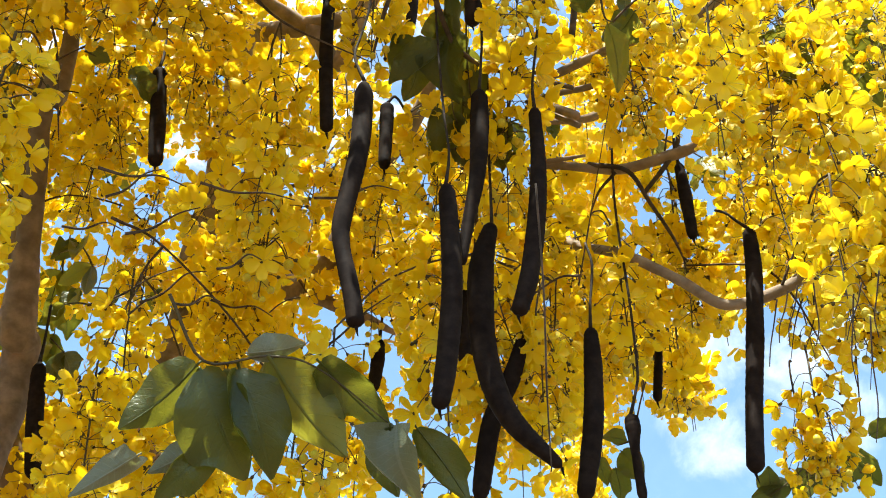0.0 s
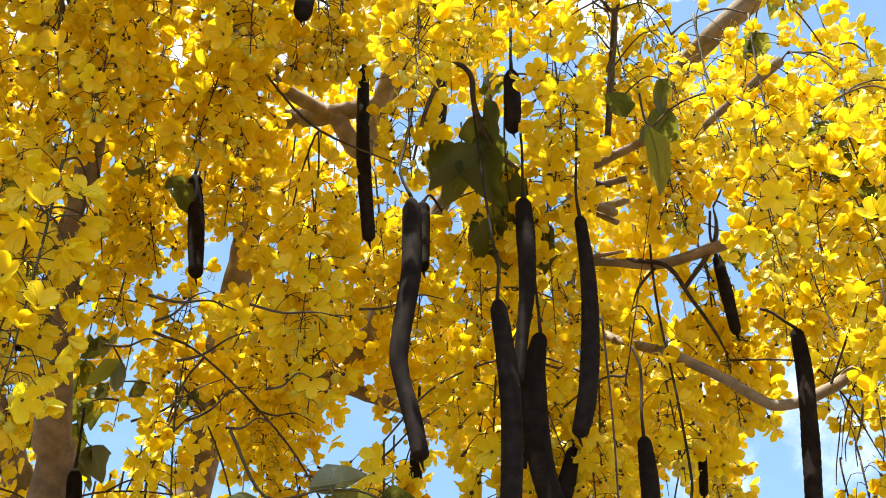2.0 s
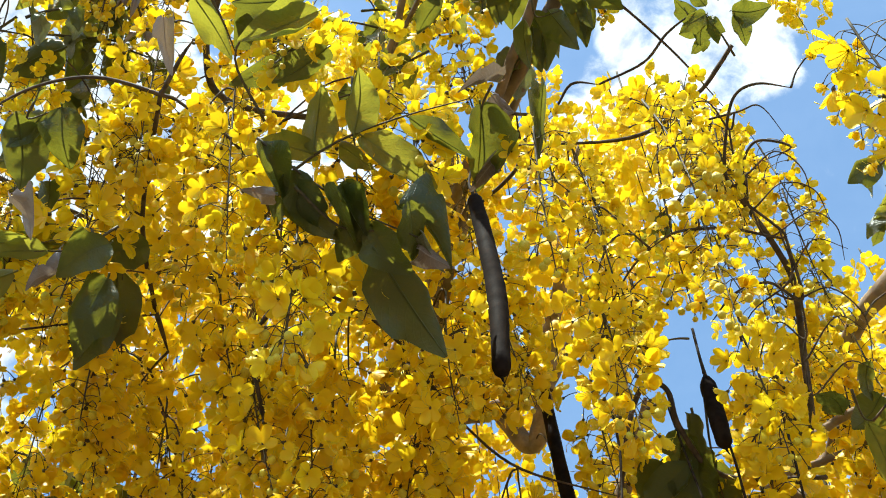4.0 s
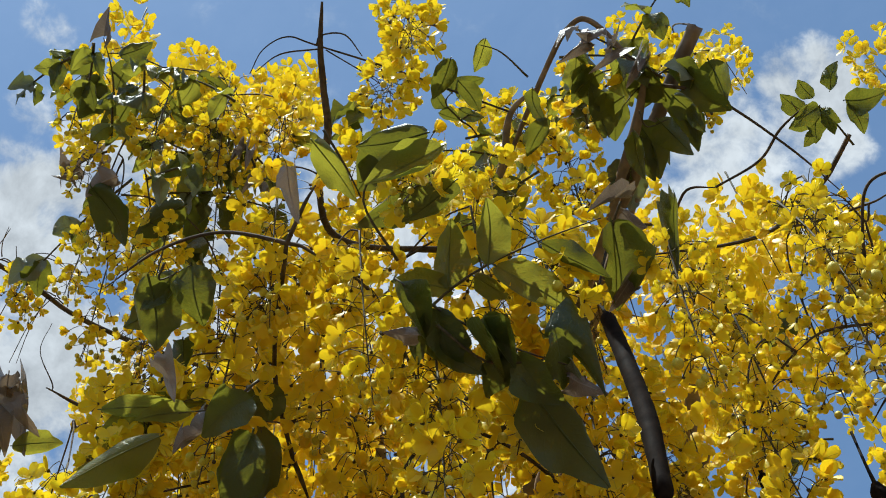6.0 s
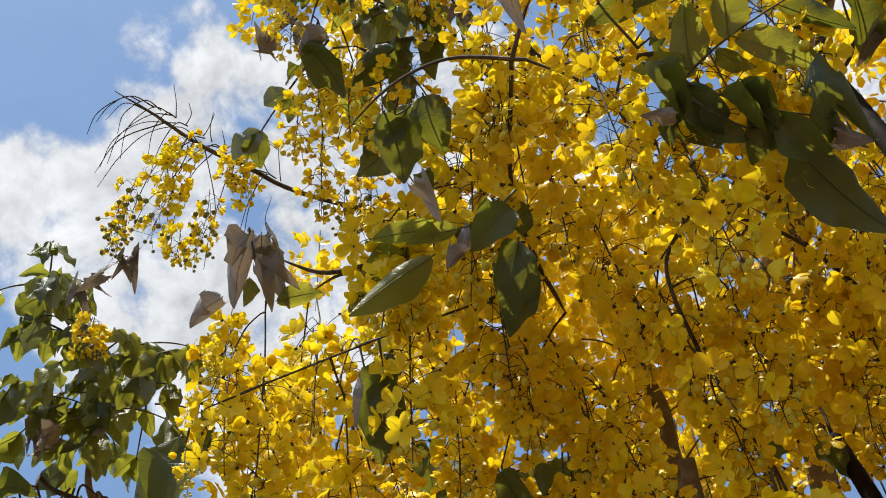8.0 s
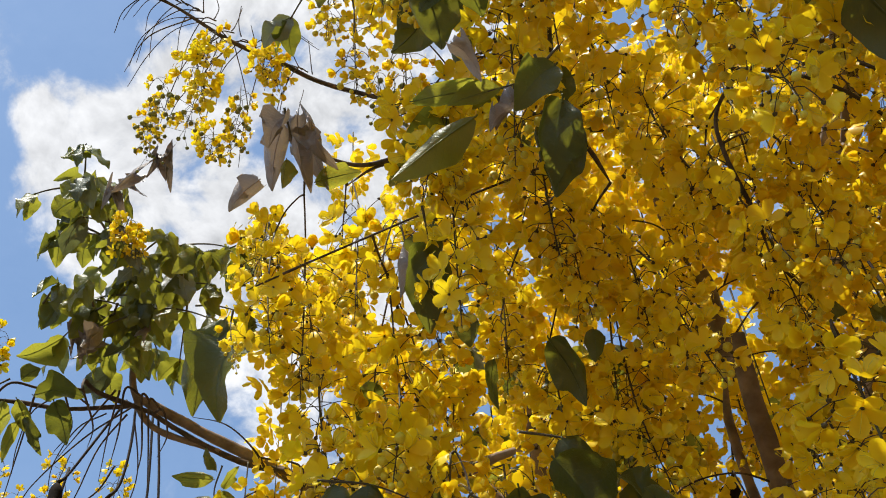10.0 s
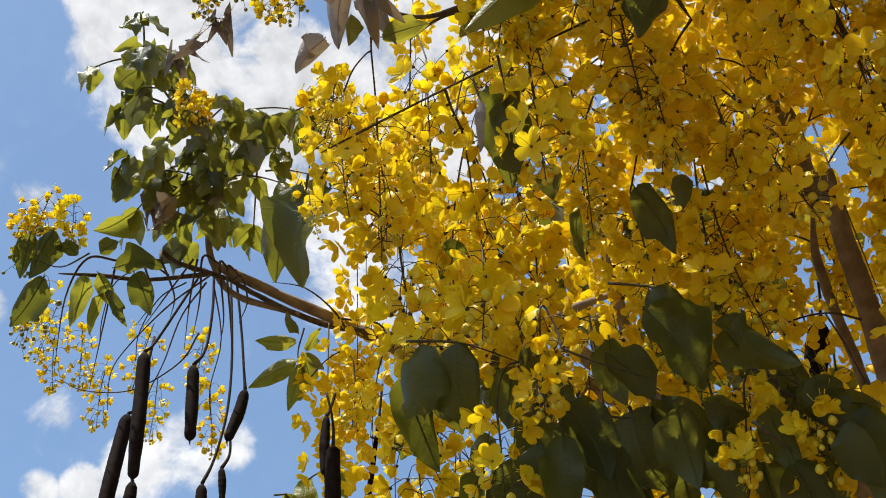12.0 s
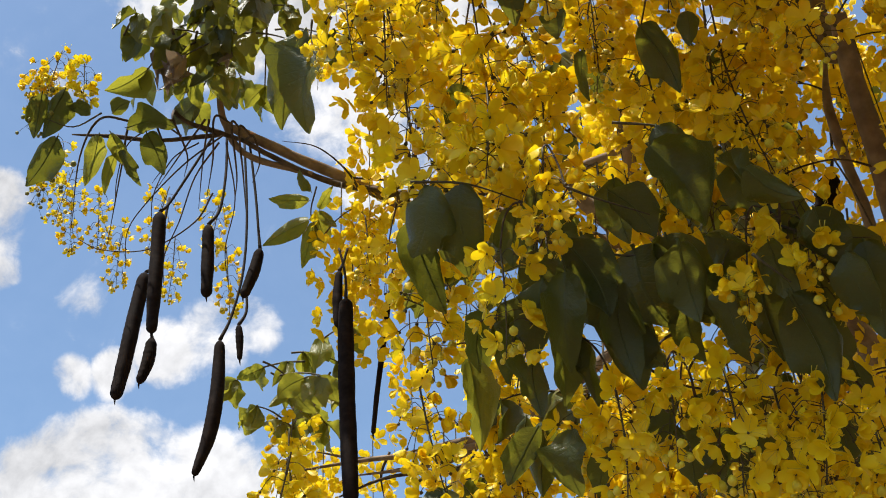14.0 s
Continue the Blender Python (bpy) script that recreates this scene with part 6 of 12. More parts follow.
twig([(-0.321, 1.304, 2.659, 0.0022), (-0.290, 1.299, 2.673, 0.0018), (-0.260, 1.286, 2.697, 0.0013), (-0.233, 1.285, 2.703, 0.0008)])
twig([(-0.368, 1.201, 2.508, 0.0022), (-0.347, 1.205, 2.510, 0.0018), (-0.327, 1.201, 2.522, 0.0013), (-0.309, 1.209, 2.518, 0.0008)])
twig([(-1.979, 1.220, 3.499, 0.0024), (-2.065, 1.194, 3.443, 0.0019), (-2.154, 1.178, 3.368, 0.0015), (-2.201, 1.179, 3.316, 0.0012), (-2.232, 1.211, 3.251, 0.0008)])
twig([(-2.043, 1.267, 3.401, 0.0024), (-2.095, 1.270, 3.347, 0.0019), (-2.183, 1.228, 3.291, 0.0015), (-2.249, 1.158, 3.279, 0.0012), (-2.274, 1.110, 3.292, 0.0008)])
twig([(-1.990, 1.223, 3.488, 0.0024), (-2.056, 1.224, 3.426, 0.0019), (-2.117, 1.246, 3.346, 0.0015), (-2.165, 1.257, 3.285, 0.0012), (-2.188, 1.282, 3.233, 0.0008)])
twig([(-2.021, 1.194, 3.484, 0.0019), (-2.075, 1.172, 3.452, 0.0015), (-2.132, 1.180, 3.389, 0.0012), (-2.158, 1.204, 3.340, 0.0008)])
twig([(-1.979, 1.233, 3.489, 0.0019), (-2.013, 1.306, 3.394, 0.0015), (-2.069, 1.342, 3.305, 0.0012), (-2.093, 1.384, 3.235, 0.0008)])
twig([(-2.041, 1.161, 3.492, 0.0024), (-2.064, 1.119, 3.503, 0.0019), (-2.124, 1.090, 3.468, 0.0015), (-2.170, 1.108, 3.409, 0.0012), (-2.197, 1.134, 3.359, 0.0008)])


# ---- leaves ----
def leaflet_mesh(name, mat, fold, droop, curl, wave, seed, wide=0.5):
    """A leaflet one unit long along +y, its face up +z: pointed oval, folded along its rib."""
    rng = random.Random(seed)
    rows, cols = 14, 8
    verts, faces, uvs = [], [], []
    ph, pw, twist = rng.uniform(0, 6), rng.uniform(0, 6), rng.uniform(-0.9, 0.9) * min(1.0, fold * 2)
    rolled, roll, skew = rng.choice((-1, 1)), rng.uniform(0.0, 1.3) * min(1.0, max(0.1, fold * 5 - 0.4)), rng.uniform(-0.06, 0.06)
    for k in range(rows + 1):
        s = k / rows
        half = wide * 0.5 * (math.sin(math.pi * min(1.0, s * 0.97 + 0.015) ** 0.82) ** 0.8) * (1 - 0.28 * s ** 3) + 0.004
        half *= 1 + 0.03 * math.sin(s * 17 + ph)
        for j in range(cols + 1):
            u = j / cols * 2 - 1
            x = u * half
            z = fold * abs(x) - droop * s * s + curl * (u * u) * half * math.sin(math.pi * s)
            z += wave * (math.sin(s * 11 + ph + (2 if u > 0 else 0)) + 0.5 * math.sin(s * 23 + pw + u)) * u * u * half + wave * 0.1 * math.sin(s * 5 + pw)
            z += x * math.sin(twist * s)
            over = max(0.0, u * rolled - 0.35)
            z += roll * over * over * half * 2.2
            verts.append((x * (1 - 0.25 * abs(curl) * abs(u)) - rolled * roll * over * over * half * 0.8 + skew * math.sin(math.pi * s), s - droop * 0.35 * s ** 3, z))
            uvs.append((j / cols, s))
    end = Vector(verts[rows * (cols + 1) + cols // 2])
    straight = end.rotation_difference(Vector((0, 1, 0))).to_matrix() * (1 / end.length)
    for k in range(rows):
        for j in range(cols):
            a = k * (cols + 1) + j
            faces.append((a, a + 1, a + cols + 2, a + cols + 1))
    ribs = [Vector(verts[k * (cols + 1) + cols // 2]) - Vector((0, 0, 0.006)) for k in (0, 5, 9, 14)]
    stalk_v, stalk_f = tube([(0, -0.05, 0.004, 0.011)] + [(*q, r) for q, r in zip(ribs, (0.010, 0.008, 0.006, 0.003))], 4, 3)
    count = len(verts)
    data = bpy.data.meshes.new(name)
    data.from_pydata([tuple(straight @ Vector(q)) for q in verts + stalk_v], [], faces + [tuple(i + count for i in f) for f in stalk_f])
    layer = data.uv_layers.new(name="UVMap")
    for loop in data.loops:
        layer.data[loop.index].uv = uvs[loop.vertex_index] if loop.vertex_index < count else (0.5, 0.5)
    data.polygons.foreach_set("use_smooth", [True] * len(data.polygons))
    data.materials.append(mat)
    return data


LEAF_FORMS = [((0.22, 0.42, -0.55, 0.30), 0.52), ((0.40, 0.36, 0.3, 0.32), 0.50), ((0.20, 0.60, -0.8, 0.36), 0.55), ((0.6, 0.50, 1.0, 0.45), 0.48),
              ((0.3, 0.36, -1.1, 0.42), 0.58), ((0.5, 0.55, 1.2, 0.55), 0.60), ((0.12, 0.28, -0.25, 0.26), 0.60), ((0.18, 0.20, 0.15, 0.30), 0.64)]
LIMP_FORMS = [((0.35, 0.80, -0.9, 0.60), 0.62), ((0.30, 0.65, 0.8, 0.70), 0.58), ((0.45, 0.90, -1.2, 0.55), 0.66), ((0.40, 0.70, 0.9, 0.75), 0.60)] * 2
LEAFLETS = {}
for kind, mat in (("green", LEAF), ("pale", LEAF_PALE_SUNLIT), ("grey", LEAF_GREY), ("dry", LEAF_DRY)):
    forms = LIMP_FORMS if kind == "dry" else LEAF_FORMS
    LEAFLETS[kind] = [leaflet_mesh("leaflet", mat, *form, seed=k + 50 * again, wide=w) for again in range(2) for k, (form, w) in enumerate(forms)]


def leaf_turn(base, tip, face):
    """The pose of a leaflet from its base to its tip, its face turned to the way face."""
    y = (Vector(tip) - Vector(base)).normalized()
    x = y.cross(Vector(face)).normalized()
    z = x.cross(y)
    return Matrix.Translation(base) @ Matrix((x, y, z)).transposed().to_4x4()


def leaflet(parent, kind, shape, base, tip, face, broad=1.0):
    """One leaflet under its leaf stalk. broad: width against the usual."""
    again = 8 * (int(abs(base[0] * 1000)) % 2)
    ob = part("leaflet", LEAFLETS[kind][shape % 8 + again], None, parent)
    size = (Vector(tip) - Vector(base)).length
    ob.matrix_world = leaf_turn(base, tip, face) @ Matrix.Diagonal((size * broad, size, size, 1))
    return ob


def leaf_stalk(points, label="compound leaf with large oval green leaflets"):
    """The rachis of one compound leaf, which parents its leaflets."""
    v, f = tube(points, 5, 5)
    return part("compound_leaf", mesh_of("compound_leaf", [(v, f, 0)], [STALK]), None, tree, label)


TRAIL = Vector((-0.40, 0.36, -0.62))


def sprig(at, heading, rise, length, pairs, size, kind="green", hang=0.5, seed=0):
    """A compound leaf that springs from at: paired leaflets along an arching rachis, the leaflets drooping by hang."""
    rng = random.Random(seed)
    length, size = length * 1.45, size * 0.86
    h, e = radians(heading), radians(rise)
    fwd = Vector((math.cos(h) * math.cos(e), math.sin(h) * math.cos(e), math.sin(e)))
    pts = []
    for k in range(5):
        s = k / 4
        q = Vector(at) + fwd * length * s + Vector((0, 0, -0.35 * length * s * s))
        pts.append((*q, 0.0022 * (1 - 0.6 * s) + 0.0006))
    root = leaf_stalk(pts, "compound leaf with drooping oval green leaflets" if kind != "dry" else "withered grey-brown compound leaf")
    line = curve_points(pts, 6)
    flat = Vector((-math.sin(h), math.cos(h), 0))
    for k in range(pairs):
        i = int((0.25 + 0.72 * k / max(1, pairs - 1)) * (len(line) - 1)) if pairs > 1 else len(line) - 1
        b = Vector(line[i][:3])
        for s in (-1, 1):
            d = (flat * s * rng.uniform(0.3, 0.7) + fwd * rng.uniform(0.1, 0.4) + TRAIL * rng.uniform(0.5, 1.1) + Vector((0, 0, -hang * rng.uniform(0.1, 0.6)))).normalized()
            up = Vector((rng.uniform(-0.4, 1.2), rng.uniform(-1.2, 0.1), rng.uniform(-1.0, 0.3))) * rng.choice((-1, 1, 1))
            which = kind if kind in ("dry", "pale") else rng.choice(("green", "green", "pale", "pale", "pale", "pale", "grey", "grey"))
            leaflet(root, which, rng.choice((6, 7, 6, 7, 1)) if which != "dry" else 5, b, b + d * size * rng.uniform(0.85, 1.2), up, rng.uniform(0.95, 1.2))
    d = (fwd * 0.5 + TRAIL + Vector((0, 0, -hang * 0.3))).normalized()
    leaflet(root, kind, rng.choice((6, 7)), line[-1][:3], Vector(line[-1][:3]) + d * size, (rng.uniform(-0.5, 0.5), -1.0, 0.3))
    return root


leaf = leaf_stalk([(-0.325, 1.038, 2.399, 0.0022), (-0.286, 1.090, 2.343, 0.0019), (-0.217, 1.097, 2.356, 0.0015), (-0.160, 1.111, 2.351, 0.0012), (-0.074, 1.151, 2.301, 0.0008)], "compound leaf with large oval green leaflets")
leaflet(leaf, "green", 1, (-0.292, 1.091, 2.339), (-0.373, 1.114, 2.266), (-0.00, 1.11, 0.98), 1.28)
leaflet(leaf, "green", 0, (-0.289, 1.097, 2.332), (-0.234, 1.168, 2.235), (0.62, -1.31, -0.38), 1.60)
leaflet(leaf, "green", 0, (-0.246, 1.100, 2.342), (-0.206, 1.172, 2.238), (0.32, -0.44, -0.63), 1.32)
leaflet(leaf, "pale", 1, (-0.211, 1.101, 2.352), (-0.123, 1.168, 2.266), (-0.38, 0.89, 0.73), 1.35)
leaflet(leaf, "green", 2, (-0.156, 1.107, 2.356), (-0.073, 1.156, 2.293), (-0.37, 0.62, 0.98), 1.22)
leaflet(leaf, "grey", 3, (-0.067, 1.151, 2.302), (-0.036, 1.196, 2.225), (-0.30, -0.57, -0.59), 2.21)
leaflet(leaf, "green", 0, (-0.074, 1.153, 2.299), (-0.062, 1.193, 2.230), (-0.42, 0.37, 0.90), 1.74)
leaflet(leaf, "grey", 1, (-0.237, 1.093, 2.357), (-0.173, 1.094, 2.372), (-0.44, 1.29, 0.98), 1.31)
leaflet(leaf, "grey", 3, (-0.291, 1.143, 2.256), (-0.340, 1.145, 2.229), (0.23, 0.89, 0.75), 2.15)
leaflet(leaf, "grey", 3, (-0.351, 1.133, 2.245), (-0.419, 1.137, 2.194), (0.16, 1.03, 0.94), 1.39)
leaflet(leaf, "green", 0, (-0.270, 1.144, 2.264), (-0.333, 1.162, 2.202), (0.02, -0.99, -0.55), 1.17)
leaflet(leaf, "green", 0, (-0.041, 1.155, 2.297), (0.019, 1.196, 2.226), (-0.44, 0.67, 0.71), 1.04)
leaflet(leaf, "green", 4, (-0.267, 1.101, 2.335), (-0.246, 1.145, 2.272), (-0.01, 0.67, 0.54), 1.59)
leaf = leaf_stalk([(-0.011, 1.060, 2.992, 0.0022), (-0.006, 1.112, 2.952, 0.0017), (-0.009, 1.187, 2.886, 0.0013), (0.000, 1.212, 2.863, 0.0008)], "compound leaf with large oval green leaflets")
leaflet(leaf, "green", 0, (-0.027, 1.121, 2.943), (-0.104, 1.167, 2.900), (0.02, -0.84, -0.62), 1.12)
leaflet(leaf, "green", 1, (-0.014, 1.112, 2.952), (0.004, 1.190, 2.883), (-0.44, -0.18, -0.94), 1.33)
leaflet(leaf, "green", 0, (-0.030, 1.193, 2.880), (-0.040, 1.260, 2.814), (0.36, -1.18, -0.36), 1.19)
leaflet(leaf, "green", 2, (-0.009, 1.203, 2.871), (0.018, 1.260, 2.815), (0.08, 0.21, 0.54), 1.56)
leaflet(leaf, "green", 0, (0.051, 1.202, 2.871), (0.068, 1.261, 2.811), (0.49, 0.40, 1.04), 1.19)
leaflet(leaf, "green", 4, (-0.019, 1.067, 2.987), (-0.006, 1.118, 2.946), (0.45, -0.78, -0.73), 1.37)
leaflet(leaf, "green", 1, (-0.060, 1.143, 2.924), (-0.081, 1.187, 2.884), (0.24, 0.27, 1.07), 1.45)
leaf = leaf_stalk([(0.014, 1.071, 3.021, 0.0022), (0.011, 1.130, 2.975, 0.0017), (0.017, 1.188, 2.925, 0.0013), (0.026, 1.232, 2.884, 0.0008)], "compound leaf with large oval green leaflets")
leaflet(leaf, "green", 0, (-0.010, 1.118, 2.985), (-0.035, 1.176, 2.936), (0.37, -1.11, -0.30), 1.89)
leaflet(leaf, "green", 4, (0.016, 1.150, 2.959), (0.030, 1.220, 2.896), (-0.15, 0.78, 1.19), 1.43)
leaflet(leaf, "green", 1, (0.008, 1.207, 2.908), (-0.016, 1.275, 2.841), (0.42, 0.74, 0.74), 1.77)
leaflet(leaf, "green", 2, (0.034, 1.213, 2.902), (0.071, 1.280, 2.835), (-0.29, 0.28, 0.62), 1.42)
leaflet(leaf, "green", 0, (-0.028, 1.105, 2.996), (-0.044, 1.150, 2.958), (0.48, 0.29, 0.61), 1.85)
leaflet(leaf, "green", 1, (-0.062, 1.137, 2.968), (-0.104, 1.175, 2.933), (0.08, -0.74, -0.79), 1.85)
leaf = leaf_stalk([(0.199, 1.021, 2.945, 0.0022), (0.208, 1.051, 2.920, 0.0015), (0.220, 1.056, 2.914, 0.0008)], "compound leaf with large oval green leaflets")
leaflet(leaf, "pale", 0, (0.213, 1.060, 2.912), (0.230, 1.132, 2.848), (0.46, 0.60, 0.85), 0.96)
leaflet(leaf, "green", 2, (0.184, 1.047, 2.927), (0.151, 1.024, 2.948), (0.51, 0.14, 0.93), 2.10)
leaf = leaf_stalk([(0.503, 1.081, 2.949, 0.0022), (0.520, 1.109, 2.919, 0.0015), (0.538, 1.142, 2.883, 0.0008)], "compound leaf with large oval green leaflets")
leaflet(leaf, "green", 1, (0.508, 1.102, 2.930), (0.518, 1.168, 2.868), (-0.65, -0.40, -0.26), 1.03)
leaflet(leaf, "green", 0, (0.534, 1.143, 2.884), (0.572, 1.186, 2.828), (0.60, 0.25, 0.80), 1.32)
leaflet(leaf, "green", 2, (0.566, 1.105, 2.903), (0.614, 1.149, 2.843), (0.67, 0.42, 0.82), 1.43)
leaflet(leaf, "green", 4, (0.487, 1.084, 2.952), (0.442, 1.111, 2.946), (0.09, -0.13, -0.63), 1.62)
leaflet(leaf, "green", 0, (0.563, 1.081, 2.924), (0.614, 1.088, 2.896), (0.56, 0.58, 0.73), 1.95)
leaf = leaf_stalk([(0.363, 2.040, 2.812, 0.0022), (0.330, 2.050, 2.804, 0.0008)], "compound leaf with large oval green leaflets")
leaflet(leaf, "green", 0, (0.352, 2.041, 2.812), (0.302, 2.045, 2.820), (-0.22, 0.73, 1.00), 1.99)
leaflet(leaf, "green", 1, (0.341, 2.054, 2.794), (0.384, 2.076, 2.742), (-0.02, -0.86, -0.45), 1.95)
leaflet(leaf, "green", 0, (0.329, 2.072, 2.765), (0.339, 2.103, 2.706), (-0.09, 1.15, 0.88), 1.51)
leaflet(leaf, "green", 2, (0.296, 2.065, 2.786), (0.312, 2.091, 2.736), (0.41, 1.14, 0.77), 1.66)
leaf = leaf_stalk([(0.684, 1.896, 2.708, 0.0022), (0.634, 1.935, 2.670, 0.0015), (0.593, 1.960, 2.647, 0.0008)], "compound leaf with large oval green leaflets")
leaflet(leaf, "green", 0, (0.603, 1.958, 2.646), (0.595, 1.932, 2.697), (0.52, 0.71, 0.76), 1.91)
leaflet(leaf, "green", 1, (0.633, 1.940, 2.661), (0.563, 1.967, 2.650), (0.25, 1.12, 0.74), 1.40)
leaflet(leaf, "green", 0, (0.674, 1.899, 2.709), (0.709, 1.929, 2.633), (0.75, 0.98, 0.67), 1.64)
leaflet(leaf, "green", 2, (0.732, 1.882, 2.701), (0.784, 1.896, 2.639), (0.38, 0.57, 0.74), 1.97)
leaflet(leaf, "green", 4, (0.770, 1.855, 2.721), (0.797, 1.830, 2.743), (0.66, 0.95, 0.85), 2.07)
leaflet(leaf, "green", 1, (0.664, 1.917, 2.684), (0.642, 1.953, 2.632), (0.43, 1.08, 0.84), 1.80)
leaf = leaf_stalk([(-0.580, 1.174, 2.977, 0.0022), (-0.564, 1.184, 2.975, 0.0008)], "compound leaf with large oval green leaflets")
leaflet(leaf, "green", 0, (-0.572, 1.172, 2.982), (-0.544, 1.194, 2.974), (0.05, 0.99, 1.01), 2.10)
leaflet(leaf, "green", 1, (-0.512, 1.206, 2.976), (-0.484, 1.257, 2.940), (0.72, -0.63, -0.54), 1.45)
leaf = leaf_stalk([(-0.493, 0.617, 3.093, 0.0022), (-0.449, 0.603, 3.111, 0.0019), (-0.402, 0.594, 3.125, 0.0015), (-0.330, 0.587, 3.137, 0.0012), (-0.248, 0.583, 3.144, 0.0008)], "compound leaf with large oval green leaflets")
leaflet(leaf, "pale", 0, (-0.400, 0.594, 3.125), (-0.380, 0.524, 3.169), (0.22, 0.94, 0.99), 1.50)
leaflet(leaf, "pale", 1, (-0.456, 0.602, 3.111), (-0.430, 0.532, 3.157), (0.07, 0.74, 0.77), 1.29)
leaflet(leaf, "pale", 0, (-0.392, 0.597, 3.124), (-0.307, 0.672, 3.083), (0.17, -0.39, -0.73), 0.99)
leaflet(leaf, "green", 1, (-0.327, 0.591, 3.135), (-0.257, 0.647, 3.103), (0.23, 0.68, 1.14), 0.82)
leaflet(leaf, "pale", 2, (-0.453, 0.605, 3.109), (-0.523, 0.573, 3.115), (-0.52, 0.47, 1.09), 1.27)
leaflet(leaf, "pale", 0, (-0.422, 0.600, 3.118), (-0.384, 0.636, 3.100), (0.06, 0.67, 0.66), 1.29)
leaflet(leaf, "green", 2, (-0.490, 0.621, 3.091), (-0.518, 0.665, 3.054), (-0.46, 0.11, 0.70), 1.17)
leaflet(leaf, "green", 3, (-0.482, 0.620, 3.094), (-0.461, 0.692, 3.048), (-0.49, 0.26, 0.63), 1.13)
leaf = leaf_stalk([(-0.470, 0.576, 3.004, 0.0022), (-0.426, 0.626, 2.977, 0.0017), (-0.374, 0.642, 2.973, 0.0013), (-0.335, 0.655, 2.968, 0.0008)], "compound leaf with dark green leaflets curled at their pale edges")
leaflet(leaf, "green", 0, (-0.388, 0.658, 2.957), (-0.324, 0.768, 2.871), (-0.22, 0.76, 0.97), 1.25)
leaflet(leaf, "green", 3, (-0.351, 0.619, 2.993), (-0.301, 0.694, 2.940), (0.33, 0.11, 0.87), 1.21)
leaflet(leaf, "green", 1, (-0.426, 0.626, 2.977), (-0.386, 0.634, 2.977), (-0.22, 0.21, 1.18), 2.10)
leaflet(leaf, "green", 2, (-0.470, 0.576, 3.004), (-0.429, 0.639, 2.967), (-0.63, 0.69, 0.67), 1.25)
leaflet(leaf, "dry", 5, (-0.492, 0.579, 2.997), (-0.532, 0.562, 2.997), (-0.37, 0.63, 1.28), 1.41)
leaflet(leaf, "green", 3, (-0.410, 0.584, 3.009), (-0.395, 0.643, 2.969), (0.05, -0.27, -0.56), 1.26)
leaflet(leaf, "dry", 3, (-0.337, 0.666, 2.959), (-0.297, 0.692, 2.942), (-0.43, 0.72, 0.97), 1.66)
leaf = leaf_stalk([(-0.216, 0.598, 3.194, 0.0022), (-0.237, 0.627, 3.176, 0.0015), (-0.257, 0.687, 3.135, 0.0008)], "half-withered compound leaf with curled grey-brown leaflets")
leaflet(leaf, "green", 1, (-0.235, 0.618, 3.182), (-0.258, 0.712, 3.118), (0.48, -0.45, -0.78), 1.07)
leaflet(leaf, "dry", 5, (-0.200, 0.594, 3.196), (-0.262, 0.600, 3.192), (-0.49, -0.90, -0.66), 0.96)
leaflet(leaf, "dry", 3, (-0.218, 0.610, 3.186), (-0.192, 0.633, 3.171), (-0.35, 0.66, 1.27), 2.10)
leaflet(leaf, "green", 5, (-0.149, 0.607, 3.186), (-0.170, 0.690, 3.133), (-0.03, 0.27, 0.84), 0.68)
leaflet(leaf, "dry", 5, (-0.225, 0.680, 3.141), (-0.269, 0.711, 3.119), (-0.10, -0.11, -0.38), 1.16)
leaf = leaf_stalk([(-0.125, 0.715, 3.640, 0.0022), (-0.120, 0.741, 3.626, 0.0015), (-0.081, 0.738, 3.626, 0.0008)], "compound leaf with large oval green leaflets")
leaflet(leaf, "green", 0, (-0.144, 0.742, 3.627), (-0.145, 0.815, 3.586), (-0.20, 0.97, 1.02), 1.07)
leaflet(leaf, "green", 1, (-0.100, 0.735, 3.628), (-0.058, 0.797, 3.591), (-0.11, 0.97, 1.02), 1.38)
leaflet(leaf, "green", 0, (-0.066, 0.706, 3.641), (-0.036, 0.751, 3.614), (0.06, 0.08, 1.12), 1.58)
leaflet(leaf, "green", 2, (-0.041, 0.726, 3.628), (-0.030, 0.769, 3.604), (-0.11, 0.75, 1.26), 1.39)
leaf = leaf_stalk([(-0.569, 0.428, 3.294, 0.0022), (-0.555, 0.479, 3.274, 0.0015), (-0.547, 0.522, 3.255, 0.0008)], "compound leaf with large oval green leaflets")
leaflet(leaf, "pale", 0, (-0.586, 0.437, 3.286), (-0.554, 0.524, 3.252), (-0.19, 0.20, 1.33), 0.95)
leaflet(leaf, "green", 1, (-0.476, 0.485, 3.288), (-0.548, 0.512, 3.260), (-0.07, -0.67, -0.97), 1.93)
leaflet(leaf, "green", 0, (-0.446, 0.540, 3.265), (-0.565, 0.551, 3.235), (-0.03, -0.36, -0.74), 0.97)
leaflet(leaf, "dry", 3, (-0.628, 0.453, 3.267), (-0.634, 0.522, 3.232), (-0.15, 0.67, 0.75), 0.94)
leaflet(leaf, "green", 2, (-0.540, 0.497, 3.269), (-0.445, 0.485, 3.293), (-0.03, -0.40, -0.85), 0.98)
leaf = leaf_stalk([(-0.840, 0.540, 3.264, 0.0022), (-0.852, 0.557, 3.250, 0.0015), (-0.808, 0.558, 3.268, 0.0008)], "compound leaf with large oval green leaflets")
